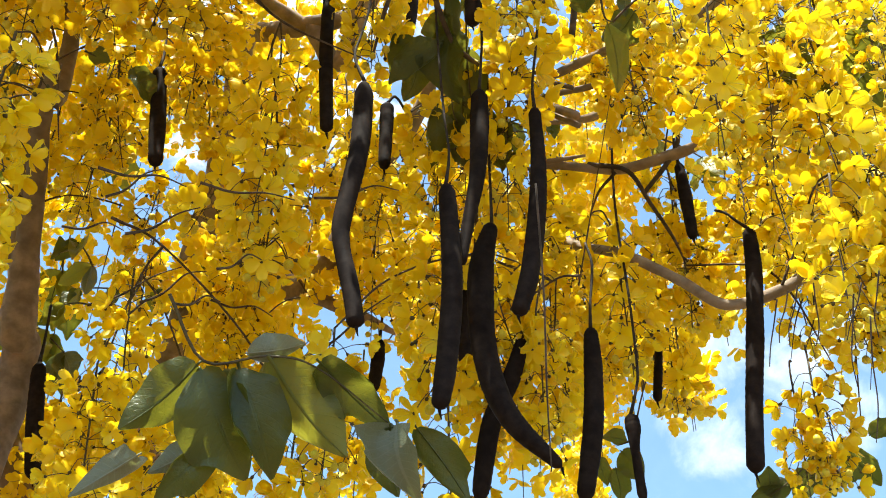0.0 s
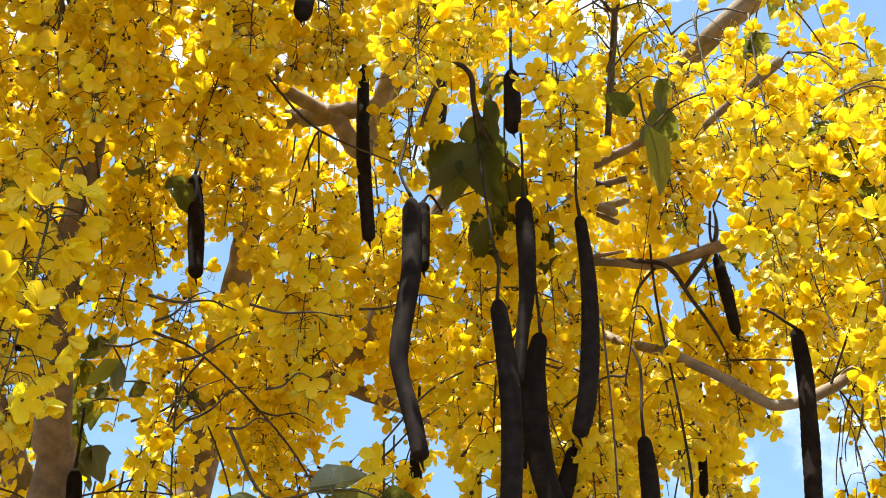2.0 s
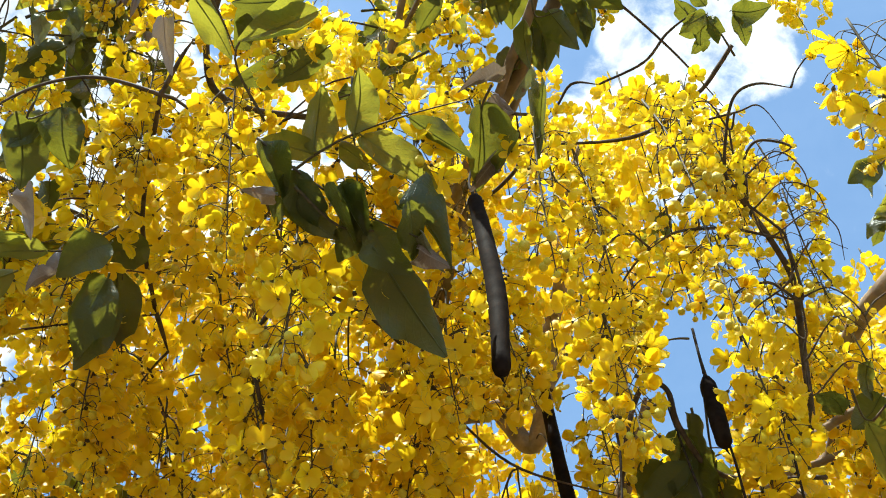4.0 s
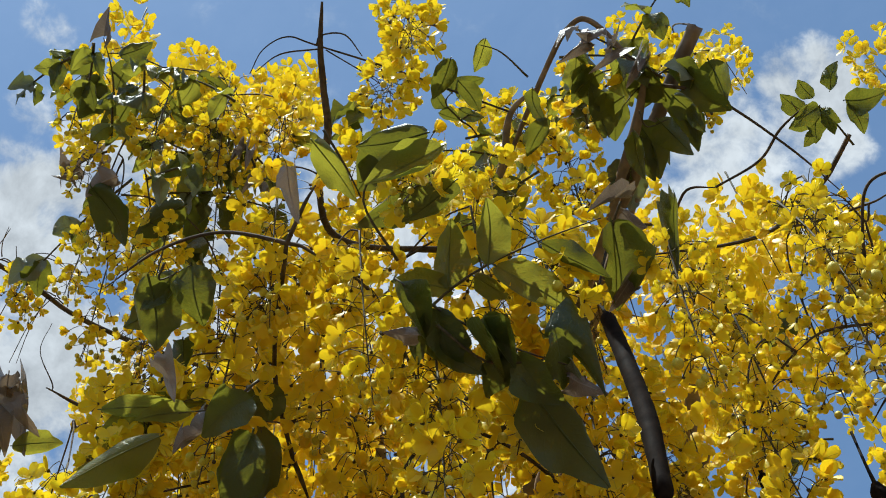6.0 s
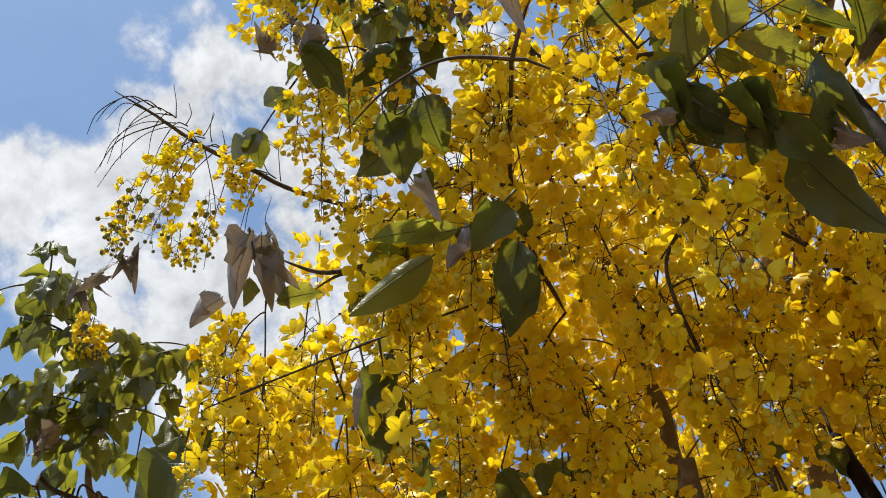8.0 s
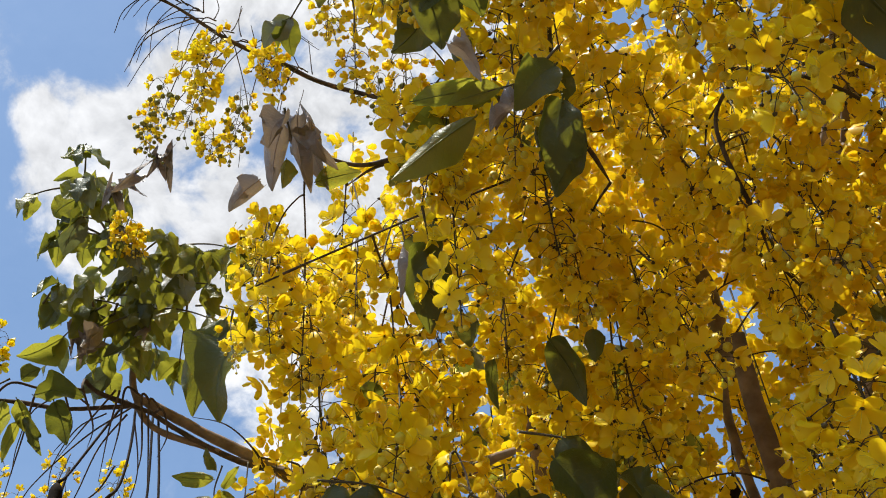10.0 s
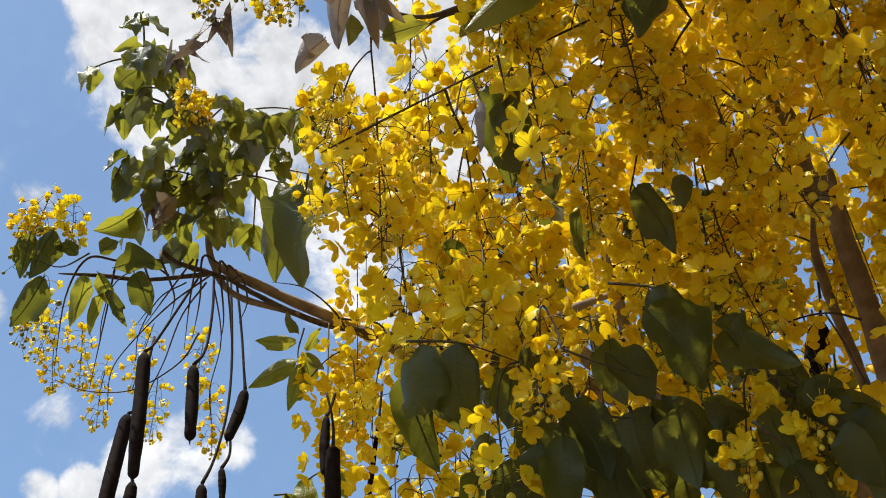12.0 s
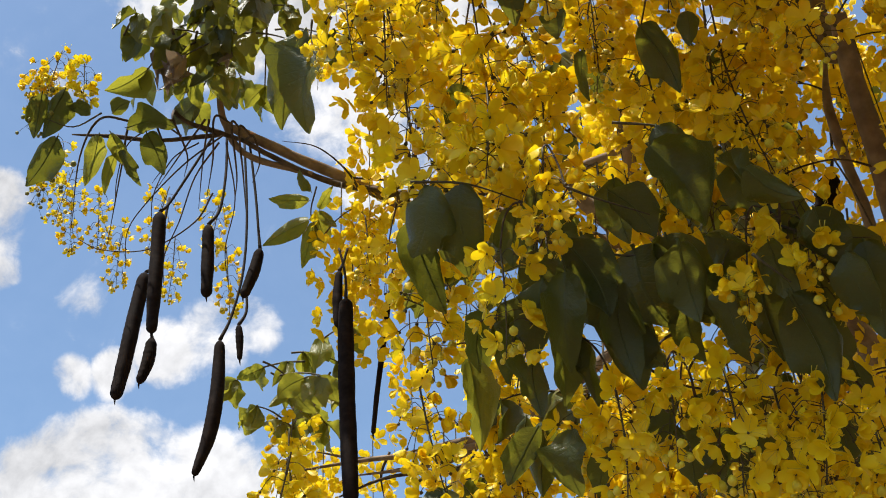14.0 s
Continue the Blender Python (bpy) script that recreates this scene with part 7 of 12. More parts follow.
leaflet(leaf, "green", 0, (-0.865, 0.548, 3.249), (-0.881, 0.631, 3.193), (-0.35, 0.43, 0.85), 1.52)
leaflet(leaf, "green", 1, (-0.808, 0.558, 3.268), (-0.815, 0.632, 3.223), (0.44, -0.93, -0.84), 1.47)
leaflet(leaf, "green", 2, (-0.830, 0.558, 3.259), (-0.886, 0.578, 3.222), (0.04, 0.84, 0.99), 1.46)
leaf = leaf_stalk([(-0.721, 0.636, 3.071, 0.0022), (-0.771, 0.642, 3.045, 0.0015), (-0.821, 0.625, 3.032, 0.0008)], "compound leaf with large oval green leaflets")
leaflet(leaf, "pale", 0, (-0.806, 0.631, 3.036), (-0.870, 0.608, 3.018), (-0.12, 0.45, 0.95), 1.13)
leaflet(leaf, "green", 1, (-0.734, 0.649, 3.056), (-0.802, 0.659, 3.017), (0.49, -0.57, -0.32), 1.48)
leaflet(leaf, "green", 0, (-0.749, 0.688, 3.021), (-0.800, 0.754, 2.942), (-0.47, 0.94, 0.66), 1.16)
leaflet(leaf, "dry", 5, (-0.833, 0.560, 3.069), (-0.822, 0.613, 3.040), (-0.06, 0.07, 1.15), 1.26)
leaflet(leaf, "dry", 3, (-0.804, 0.653, 3.021), (-0.838, 0.659, 2.998), (-0.45, 0.34, 1.09), 1.34)
leaf = leaf_stalk([(0.211, 0.878, 3.615, 0.0022), (0.189, 0.835, 3.645, 0.0015), (0.174, 0.812, 3.662, 0.0008)], "compound leaf with large oval green leaflets")
leaflet(leaf, "green", 0, (0.174, 0.812, 3.662), (0.126, 0.837, 3.657), (-0.53, -0.51, -0.67), 1.64)
leaflet(leaf, "green", 1, (0.173, 0.817, 3.659), (0.157, 0.860, 3.638), (0.01, 0.15, 1.06), 1.90)
leaflet(leaf, "green", 2, (0.183, 0.817, 3.657), (0.186, 0.858, 3.632), (-0.62, -0.76, -0.47), 1.55)
leaflet(leaf, "green", 0, (0.220, 0.815, 3.649), (0.231, 0.864, 3.618), (-0.05, -0.97, -0.54), 1.52)
leaflet(leaf, "green", 1, (0.216, 0.811, 3.653), (0.280, 0.806, 3.639), (0.27, -0.28, -1.01), 1.46)
leaflet(leaf, "green", 0, (0.196, 0.792, 3.668), (0.220, 0.751, 3.684), (-0.48, -0.32, -0.40), 1.78)
leaf = leaf_stalk([(0.350, 0.829, 3.227, 0.0022), (0.324, 0.856, 3.217, 0.0015), (0.300, 0.870, 3.215, 0.0008)], "compound leaf with large oval green leaflets")
leaflet(leaf, "green", 0, (0.324, 0.856, 3.217), (0.276, 0.881, 3.216), (-0.65, -0.80, -0.31), 2.10)
leaflet(leaf, "green", 1, (0.266, 1.108, 3.003), (0.219, 1.145, 2.979), (0.37, 0.65, 0.54), 1.96)
leaflet(leaf, "green", 2, (0.261, 1.076, 3.041), (0.253, 1.115, 3.000), (-0.19, 0.33, 0.71), 1.58)
leaf = leaf_stalk([(-0.506, 0.546, 3.115, 0.0022), (-0.527, 0.473, 3.155, 0.0015), (-0.488, 0.435, 3.180, 0.0008)], "compound leaf with large oval green leaflets")
leaflet(leaf, "green", 0, (-0.429, 0.424, 3.191), (-0.517, 0.414, 3.188), (-0.53, 0.52, 1.21), 1.23)
leaflet(leaf, "pale", 1, (-0.415, 0.443, 3.182), (-0.520, 0.456, 3.165), (-0.28, -0.53, -0.86), 1.01)
leaflet(leaf, "green", 0, (-0.410, 0.484, 3.160), (-0.488, 0.508, 3.140), (-0.08, 0.93, 0.93), 1.09)
leaf = leaf_stalk([(-0.048, 0.710, 3.753, 0.0022), (-0.105, 0.730, 3.751, 0.0015), (-0.144, 0.755, 3.743, 0.0008)], "compound leaf with large oval green leaflets")
leaflet(leaf, "green", 0, (-0.069, 0.741, 3.740), (-0.037, 0.845, 3.677), (0.34, 0.14, 1.11), 1.06)
leaflet(leaf, "green", 1, (-0.124, 0.780, 3.727), (-0.112, 0.874, 3.670), (0.52, 0.56, 1.09), 1.20)
leaflet(leaf, "green", 0, (-0.138, 0.739, 3.751), (-0.199, 0.766, 3.742), (0.14, 0.22, 1.21), 1.80)
leaflet(leaf, "green", 2, (-0.161, 0.694, 3.775), (-0.226, 0.730, 3.763), (-0.29, 0.18, 0.95), 1.68)
leaflet(leaf, "green", 1, (-0.022, 0.718, 3.745), (0.035, 0.792, 3.693), (-0.49, -0.25, -0.61), 1.36)
leaflet(leaf, "green", 0, (-0.045, 0.702, 3.756), (-0.017, 0.756, 3.724), (0.32, 0.04, 0.77), 1.94)
leaflet(leaf, "green", 4, (-0.179, 0.791, 3.727), (-0.186, 0.705, 3.772), (-0.18, 0.84, 1.02), 1.23)
leaflet(leaf, "green", 0, (-0.035, 0.778, 3.715), (-0.036, 0.832, 3.685), (0.45, 0.02, 1.17), 1.45)
leaflet(leaf, "green", 1, (-0.125, 0.807, 3.712), (-0.122, 0.876, 3.671), (-0.24, 0.96, 1.13), 1.36)
leaflet(leaf, "green", 2, (-0.194, 0.674, 3.788), (-0.184, 0.753, 3.748), (-0.31, 0.92, 1.16), 1.19)
leaflet(leaf, "green", 0, (-0.101, 0.694, 3.768), (-0.067, 0.760, 3.730), (-0.49, -0.33, -0.83), 1.88)
leaflet(leaf, "green", 1, (0.018, 0.711, 3.740), (0.031, 0.778, 3.702), (0.01, 0.57, 0.91), 1.55)
leaf = leaf_stalk([(-0.289, 0.629, 3.704, 0.0022), (-0.321, 0.582, 3.727, 0.0015), (-0.353, 0.561, 3.736, 0.0008)], "compound leaf with large oval green leaflets")
leaflet(leaf, "pale", 0, (-0.341, 0.556, 3.738), (-0.374, 0.599, 3.719), (-0.37, 0.73, 1.17), 1.29)
leaflet(leaf, "green", 1, (-0.407, 0.569, 3.731), (-0.455, 0.620, 3.706), (-0.03, -0.06, -0.75), 1.23)
leaflet(leaf, "green", 0, (-0.403, 0.607, 3.714), (-0.383, 0.660, 3.690), (0.05, 0.67, 0.98), 1.38)
leaflet(leaf, "green", 2, (-0.287, 0.648, 3.695), (-0.280, 0.705, 3.666), (-0.43, 0.15, 0.72), 1.41)
leaflet(leaf, "green", 0, (-0.277, 0.697, 3.670), (-0.326, 0.744, 3.646), (-0.04, -0.21, -1.08), 1.18)
leaf = leaf_stalk([(-0.438, 0.796, 3.956, 0.0022), (-0.457, 0.757, 3.973, 0.0015), (-0.425, 0.737, 3.984, 0.0008)], "compound leaf with large oval green leaflets")
leaflet(leaf, "green", 0, (-0.439, 0.743, 3.981), (-0.436, 0.680, 4.009), (0.35, 0.53, 1.01), 1.24)
leaflet(leaf, "green", 1, (-0.432, 0.756, 3.975), (-0.371, 0.736, 3.986), (-0.42, 0.08, 0.82), 1.41)
leaflet(leaf, "green", 2, (-0.435, 0.776, 3.966), (-0.392, 0.802, 3.954), (-0.14, 0.82, 0.80), 1.58)
leaflet(leaf, "green", 0, (-0.461, 0.767, 3.969), (-0.470, 0.731, 3.985), (-0.27, 0.08, 0.91), 1.84)
leaflet(leaf, "green", 1, (-0.475, 0.772, 3.966), (-0.438, 0.796, 3.956), (-0.06, -0.03, 1.34), 1.73)
leaf = leaf_stalk([(0.194, 0.952, 3.797, 0.0022), (0.171, 0.890, 3.840, 0.0008)], "compound leaf with large oval green leaflets")
leaflet(leaf, "green", 0, (0.191, 0.914, 3.821), (0.156, 0.876, 3.852), (0.67, 0.67, 1.12), 1.44)
leaflet(leaf, "green", 1, (0.203, 0.926, 3.810), (0.155, 0.934, 3.819), (0.68, 0.12, 1.10), 1.85)
leaflet(leaf, "green", 0, (0.209, 0.889, 3.830), (0.192, 0.857, 3.853), (0.41, 0.71, 0.76), 1.68)
leaflet(leaf, "green", 2, (0.208, 0.946, 3.797), (0.172, 0.966, 3.794), (-0.24, 0.24, 0.68), 1.68)
leaf = leaf_stalk([(-0.958, 0.544, 3.524, 0.0022), (-0.926, 0.560, 3.528, 0.0008)], "compound leaf with large oval green leaflets")
leaflet(leaf, "green", 0, (-0.994, 0.516, 3.523), (-0.975, 0.613, 3.483), (0.14, 0.28, 0.86), 1.32)
leaflet(leaf, "dry", 3, (-0.956, 0.518, 3.537), (-1.008, 0.526, 3.513), (-0.55, 0.62, 1.16), 1.79)
leaflet(leaf, "green", 1, (-0.873, 0.595, 3.528), (-0.957, 0.606, 3.494), (-0.56, 0.61, 1.31), 1.56)
leaflet(leaf, "green", 0, (-0.915, 0.687, 3.464), (-1.010, 0.714, 3.411), (-0.39, 0.96, 0.62), 1.62)
leaflet(leaf, "green", 2, (-0.884, 0.686, 3.476), (-0.891, 0.746, 3.438), (-0.00, 0.40, 0.65), 1.60)
leaflet(leaf, "green", 1, (-0.939, 0.675, 3.463), (-0.986, 0.693, 3.434), (0.17, 0.50, 0.86), 2.10)
leaf = leaf_stalk([(-0.996, 0.500, 3.758, 0.0022), (-0.978, 0.439, 3.787, 0.0015), (-0.972, 0.382, 3.808, 0.0008)], "compound leaf with large oval green leaflets")
leaflet(leaf, "green", 0, (-0.958, 0.419, 3.800), (-0.899, 0.419, 3.818), (-0.70, 0.70, 1.06), 1.63)
leaflet(leaf, "dry", 3, (-0.963, 0.387, 3.809), (-0.946, 0.340, 3.829), (-0.16, -0.54, -1.08), 1.67)
leaflet(leaf, "green", 1, (-0.992, 0.402, 3.795), (-1.041, 0.416, 3.773), (-0.76, 0.06, 0.98), 2.10)
leaflet(leaf, "green", 0, (-0.999, 0.438, 3.780), (-1.053, 0.485, 3.743), (-0.77, -0.14, 1.37), 1.68)
leaflet(leaf, "green", 2, (-0.945, 0.436, 3.799), (-0.981, 0.467, 3.776), (-0.28, 0.22, 1.07), 1.98)
leaflet(leaf, "green", 1, (-1.036, 0.449, 3.763), (-0.992, 0.492, 3.763), (-0.50, -0.06, 1.07), 2.00)
leaflet(leaf, "green", 0, (-0.955, 0.481, 3.779), (-1.027, 0.543, 3.730), (0.40, 0.01, -0.94), 1.04)
leaflet(leaf, "green", 2, (-0.843, 0.495, 3.806), (-0.800, 0.545, 3.797), (-0.19, 0.34, 1.11), 1.59)
leaflet(leaf, "green", 0, (-0.828, 0.582, 3.775), (-0.876, 0.589, 3.759), (-0.11, 0.61, 1.33), 1.77)
leaflet(leaf, "pale", 1, (-0.721, 0.640, 3.774), (-0.671, 0.677, 3.766), (-0.22, 0.75, 0.85), 1.54)
leaflet(leaf, "green", 0, (-0.886, 0.565, 3.767), (-0.903, 0.507, 3.785), (-0.45, -0.05, 1.24), 1.59)
leaf = leaf_stalk([(-0.752, 0.627, 3.064, 0.0022), (-0.752, 0.664, 3.036, 0.0008)], "compound leaf with large oval green leaflets")
leaflet(leaf, "green", 0, (-0.744, 0.680, 3.027), (-0.796, 0.744, 2.952), (0.09, -0.99, -0.87), 1.28)
leaflet(leaf, "pale", 0, (-0.905, 0.587, 3.029), (-0.809, 0.631, 3.040), (-0.75, 0.48, 0.96), 0.67)
leaflet(leaf, "pale", 1, (-0.851, 0.640, 3.015), (-0.969, 0.633, 2.960), (-0.81, 0.77, 0.56), 0.93)
leaflet(leaf, "dry", 3, (-0.785, 0.648, 3.036), (-0.830, 0.662, 3.007), (-0.52, 0.46, 0.62), 1.30)
leaf = leaf_stalk([(-0.785, 0.759, 3.216, 0.0022), (-0.793, 0.806, 3.179, 0.0008)], "compound leaf with large oval green leaflets")
leaflet(leaf, "green", 0, (-0.799, 0.792, 3.188), (-0.832, 0.882, 3.106), (-0.40, 0.87, 0.95), 1.23)
leaflet(leaf, "green", 1, (-0.748, 0.777, 3.212), (-0.820, 0.771, 3.198), (0.35, -0.32, -0.59), 1.72)
leaflet(leaf, "pale", 0, (-0.854, 0.747, 3.206), (-0.984, 0.706, 3.189), (0.04, 0.70, 1.26), 0.59)
leaflet(leaf, "pale", 1, (-0.910, 0.761, 3.177), (-1.043, 0.752, 3.130), (0.51, -0.80, -0.40), 1.11)
leaflet(leaf, "dry", 5, (-0.843, 0.760, 3.200), (-0.877, 0.779, 3.175), (-0.61, 0.14, 0.70), 1.62)
leaflet(leaf, "green", 3, (-0.865, 0.665, 3.257), (-0.885, 0.708, 3.223), (-0.07, 0.31, 0.66), 1.93)
leaf = leaf_stalk([(-1.176, 0.663, 3.321, 0.0022), (-1.186, 0.699, 3.294, 0.0015), (-1.198, 0.756, 3.250, 0.0008)], "withered compound leaf with curled grey-brown leaflets")
leaflet(leaf, "dry", 5, (-1.178, 0.670, 3.315), (-1.223, 0.690, 3.280), (0.46, -0.95, -0.94), 2.01)
leaflet(leaf, "dry", 3, (-1.190, 0.679, 3.304), (-1.245, 0.737, 3.237), (-0.56, 0.85, 1.23), 1.07)
leaflet(leaf, "dry", 5, (-1.164, 0.679, 3.317), (-1.192, 0.736, 3.267), (-0.66, 0.42, 0.83), 1.14)
leaflet(leaf, "dry", 3, (-1.153, 0.695, 3.312), (-1.172, 0.785, 3.243), (-0.87, 0.60, 1.15), 1.16)
leaflet(leaf, "dry", 5, (-1.153, 0.712, 3.302), (-1.147, 0.773, 3.264), (-0.03, -0.48, -0.85), 1.28)
leaflet(leaf, "dry", 5, (-1.193, 0.711, 3.283), (-1.197, 0.773, 3.238), (0.35, -0.07, -0.40), 1.07)
leaflet(leaf, "pale", 0, (-1.183, 0.766, 3.251), (-1.118, 0.795, 3.263), (-0.56, 0.95, 0.88), 1.22)
leaflet(leaf, "dry", 3, (-1.254, 0.714, 3.247), (-1.311, 0.718, 3.210), (-0.51, 0.77, 1.20), 1.48)
leaflet(leaf, "pale", 1, (-1.207, 0.718, 3.271), (-1.231, 0.743, 3.241), (0.06, 0.60, 0.63), 1.65)
leaf = leaf_stalk([(-0.969, 0.711, 2.992, 0.0022), (-0.980, 0.744, 2.962, 0.0008)], "compound leaf with large oval green leaflets")
leaflet(leaf, "green", 0, (-0.982, 0.746, 2.960), (-1.026, 0.820, 2.877), (0.25, -1.06, -0.23), 1.30)
leaflet(leaf, "dry", 3, (-0.999, 0.746, 2.953), (-1.041, 0.772, 2.912), (-0.26, 0.58, 1.14), 1.45)
leaf = leaf_stalk([(-1.336, 0.784, 3.064, 0.0022), (-1.353, 0.800, 3.040, 0.0008)], "compound leaf with large oval green leaflets")
leaflet(leaf, "green", 0, (-1.353, 0.787, 3.050), (-1.436, 0.837, 2.942), (0.35, -0.70, -0.62), 1.00)
leaflet(leaf, "green", 1, (-1.312, 0.799, 3.033), (-1.387, 0.841, 2.910), (-0.21, -0.92, -0.32), 1.45)
leaf = leaf_stalk([(-0.992, 0.795, 3.015, 0.0022), (-1.011, 0.809, 2.996, 0.0008)], "compound leaf with large oval green leaflets")
leaflet(leaf, "green", 0, (-0.989, 0.778, 3.031), (-1.048, 0.849, 2.943), (0.30, -1.09, -0.79), 1.15)
leaflet(leaf, "pale", 3, (-1.024, 0.789, 3.008), (-1.057, 0.803, 2.980), (-0.11, 1.02, 0.66), 2.10)
leaflet(leaf, "green", 1, (-0.993, 0.874, 2.943), (-1.008, 0.901, 2.909), (0.12, -0.49, -0.27), 1.96)
leaflet(leaf, "green", 0, (-0.908, 0.943, 2.907), (-0.897, 1.011, 2.831), (0.07, 0.61, 0.44), 1.12)
leaflet(leaf, "green", 1, (-0.850, 0.959, 2.908), (-0.864, 0.985, 2.874), (-0.12, 0.42, 0.72), 1.40)
leaflet(leaf, "green", 2, (-0.985, 0.925, 2.894), (-1.004, 0.964, 2.842), (-0.77, 0.53, 0.70), 0.92)
leaf = leaf_stalk([(-1.044, 0.938, 2.701, 0.0022), (-1.019, 0.962, 2.686, 0.0015), (-0.967, 1.005, 2.660, 0.0008)], "compound leaf with large oval green leaflets")
leaflet(leaf, "green", 0, (-0.999, 0.969, 2.689), (-0.971, 1.022, 2.637), (-0.09, 0.64, 1.09), 1.76)
leaflet(leaf, "green", 1, (-0.935, 0.963, 2.725), (-0.912, 1.041, 2.638), (0.68, -0.56, -0.34), 1.33)
leaflet(leaf, "green", 0, (-1.071, 0.972, 2.646), (-1.055, 1.040, 2.564), (-0.05, 0.61, 0.77), 1.59)
leaflet(leaf, "green", 2, (-1.034, 1.025, 2.598), (-1.053, 1.088, 2.489), (-0.32, 0.57, 0.37), 1.02)
leaflet(leaf, "green", 0, (-0.950, 1.037, 2.627), (-0.961, 1.091, 2.543), (-0.42, 0.87, 0.88), 1.69)
leaflet(leaf, "green", 1, (-0.917, 1.048, 2.627), (-0.874, 1.076, 2.606), (0.04, -0.36, -0.57), 2.10)
leaflet(leaf, "green", 0, (-0.911, 1.081, 2.583), (-0.923, 1.134, 2.492), (-0.18, -0.57, -0.24), 1.09)
leaflet(leaf, "green", 3, (-0.868, 1.006, 2.700), (-0.852, 1.037, 2.667), (0.61, -0.57, -0.23), 2.10)
leaflet(leaf, "green", 0, (-1.113, 0.980, 2.608), (-1.153, 1.017, 2.526), (0.51, -1.04, -0.37), 1.25)
leaflet(leaf, "green", 1, (-1.084, 0.988, 2.617), (-1.121, 1.044, 2.510), (0.12, -0.28, -0.35), 0.92)
leaflet(leaf, "green", 2, (-1.164, 0.976, 2.576), (-1.174, 1.021, 2.503), (-0.92, 0.64, 0.44), 1.01)
leaf = leaf_stalk([(-0.865, 1.039, 2.573, 0.0022), (-0.837, 1.070, 2.537, 0.0008)], "compound leaf with large oval green leaflets")
leaflet(leaf, "green", 0, (-0.842, 1.076, 2.526), (-0.840, 1.141, 2.412), (0.20, 1.26, 0.71), 1.25)
leaflet(leaf, "green", 1, (-0.783, 1.039, 2.600), (-0.773, 1.082, 2.540), (-0.55, 1.01, 0.74), 1.83)
leaflet(leaf, "green", 0, (-0.769, 1.076, 2.550), (-0.761, 1.118, 2.483), (0.02, -0.46, -0.57), 1.51)
leaflet(leaf, "green", 2, (-0.843, 1.040, 2.580), (-0.835, 1.086, 2.513), (-0.44, 0.94, 0.96), 1.39)
leaflet(leaf, "green", 3, (-0.834, 0.988, 2.652), (-0.789, 1.028, 2.613), (-0.05, 1.05, 0.55), 1.88)
leaflet(leaf, "green", 1, (-0.758, 1.098, 2.518), (-0.766, 1.130, 2.461), (-0.08, 1.19, 0.91), 1.47)
leaf = leaf_stalk([(-1.098, 0.998, 2.682, 0.0022), (-1.044, 1.043, 2.656, 0.0017), (-0.981, 1.076, 2.646, 0.0013), (-0.910, 1.105, 2.639, 0.0008)], "compound leaf with large oval green leaflets")
leaflet(leaf, "green", 0, (-1.067, 1.016, 2.678), (-1.070, 1.097, 2.564), (0.26, -0.84, -0.38), 1.37)
leaflet(leaf, "green", 1, (-1.016, 1.053, 2.658), (-1.008, 1.120, 2.568), (0.11, -1.00, -0.32), 2.00)
leaflet(leaf, "green", 4, (-0.973, 1.066, 2.664), (-0.960, 1.134, 2.572), (-0.04, -1.26, -0.67), 1.74)
leaflet(leaf, "green", 0, (-0.928, 1.106, 2.630), (-0.932, 1.162, 2.541), (-0.15, 0.50, 0.46), 1.98)
leaflet(leaf, "green", 2, (-1.122, 0.993, 2.672), (-1.135, 1.043, 2.598), (-0.24, 0.93, 0.87), 1.84)
leaflet(leaf, "green", 0, (-1.077, 1.062, 2.610), (-1.067, 1.135, 2.505), (-0.36, 1.12, 0.98), 1.37)
leaflet(leaf, "green", 4, (-1.060, 1.085, 2.589), (-1.032, 1.136, 2.526), (0.02, 0.94, 0.96), 1.51)
leaflet(leaf, "green", 1, (-0.889, 1.131, 2.610), (-0.899, 1.190, 2.509), (-0.03, 1.17, 0.64), 1.62)
leaflet(leaf, "green", 0, (-0.986, 1.114, 2.590), (-0.986, 1.154, 2.525), (-0.59, 0.47, 0.37), 1.67)
leaf = leaf_stalk([(-1.182, 1.044, 2.654, 0.0022), (-1.167, 1.073, 2.626, 0.0015), (-1.152, 1.100, 2.598, 0.0008)], "compound leaf with large oval green leaflets")
leaflet(leaf, "green", 0, (-1.176, 1.048, 2.654), (-1.236, 1.085, 2.553), (-0.30, 0.35, 0.85), 1.21)
leaflet(leaf, "green", 1, (-1.154, 1.081, 2.625), (-1.181, 1.135, 2.521), (0.71, -0.47, -0.20), 1.26)
leaflet(leaf, "green", 4, (-1.145, 1.104, 2.597), (-1.143, 1.156, 2.516), (0.84, -0.66, -0.02), 1.23)
leaflet(leaf, "green", 0, (-1.226, 1.026, 2.645), (-1.262, 1.059, 2.568), (-0.84, 0.29, 0.47), 1.27)
leaflet(leaf, "green", 2, (-1.200, 1.089, 2.577), (-1.212, 1.125, 2.510), (-0.46, 0.95, 0.80), 1.23)
leaf = leaf_stalk([(-0.844, 1.115, 2.650, 0.0022), (-0.806, 1.138, 2.628, 0.0015), (-0.752, 1.158, 2.614, 0.0008)], "compound leaf with large oval green leaflets")
leaflet(leaf, "green", 0, (-0.831, 1.120, 2.647), (-0.830, 1.186, 2.545), (-0.28, 0.87, 0.60), 1.58)
leaflet(leaf, "green", 1, (-0.783, 1.139, 2.635), (-0.786, 1.190, 2.554), (-0.06, 0.71, 0.81), 1.99)
leaflet(leaf, "green", 4, (-0.844, 1.083, 2.693), (-0.807, 1.130, 2.641), (0.28, 1.24, 0.43), 1.82)
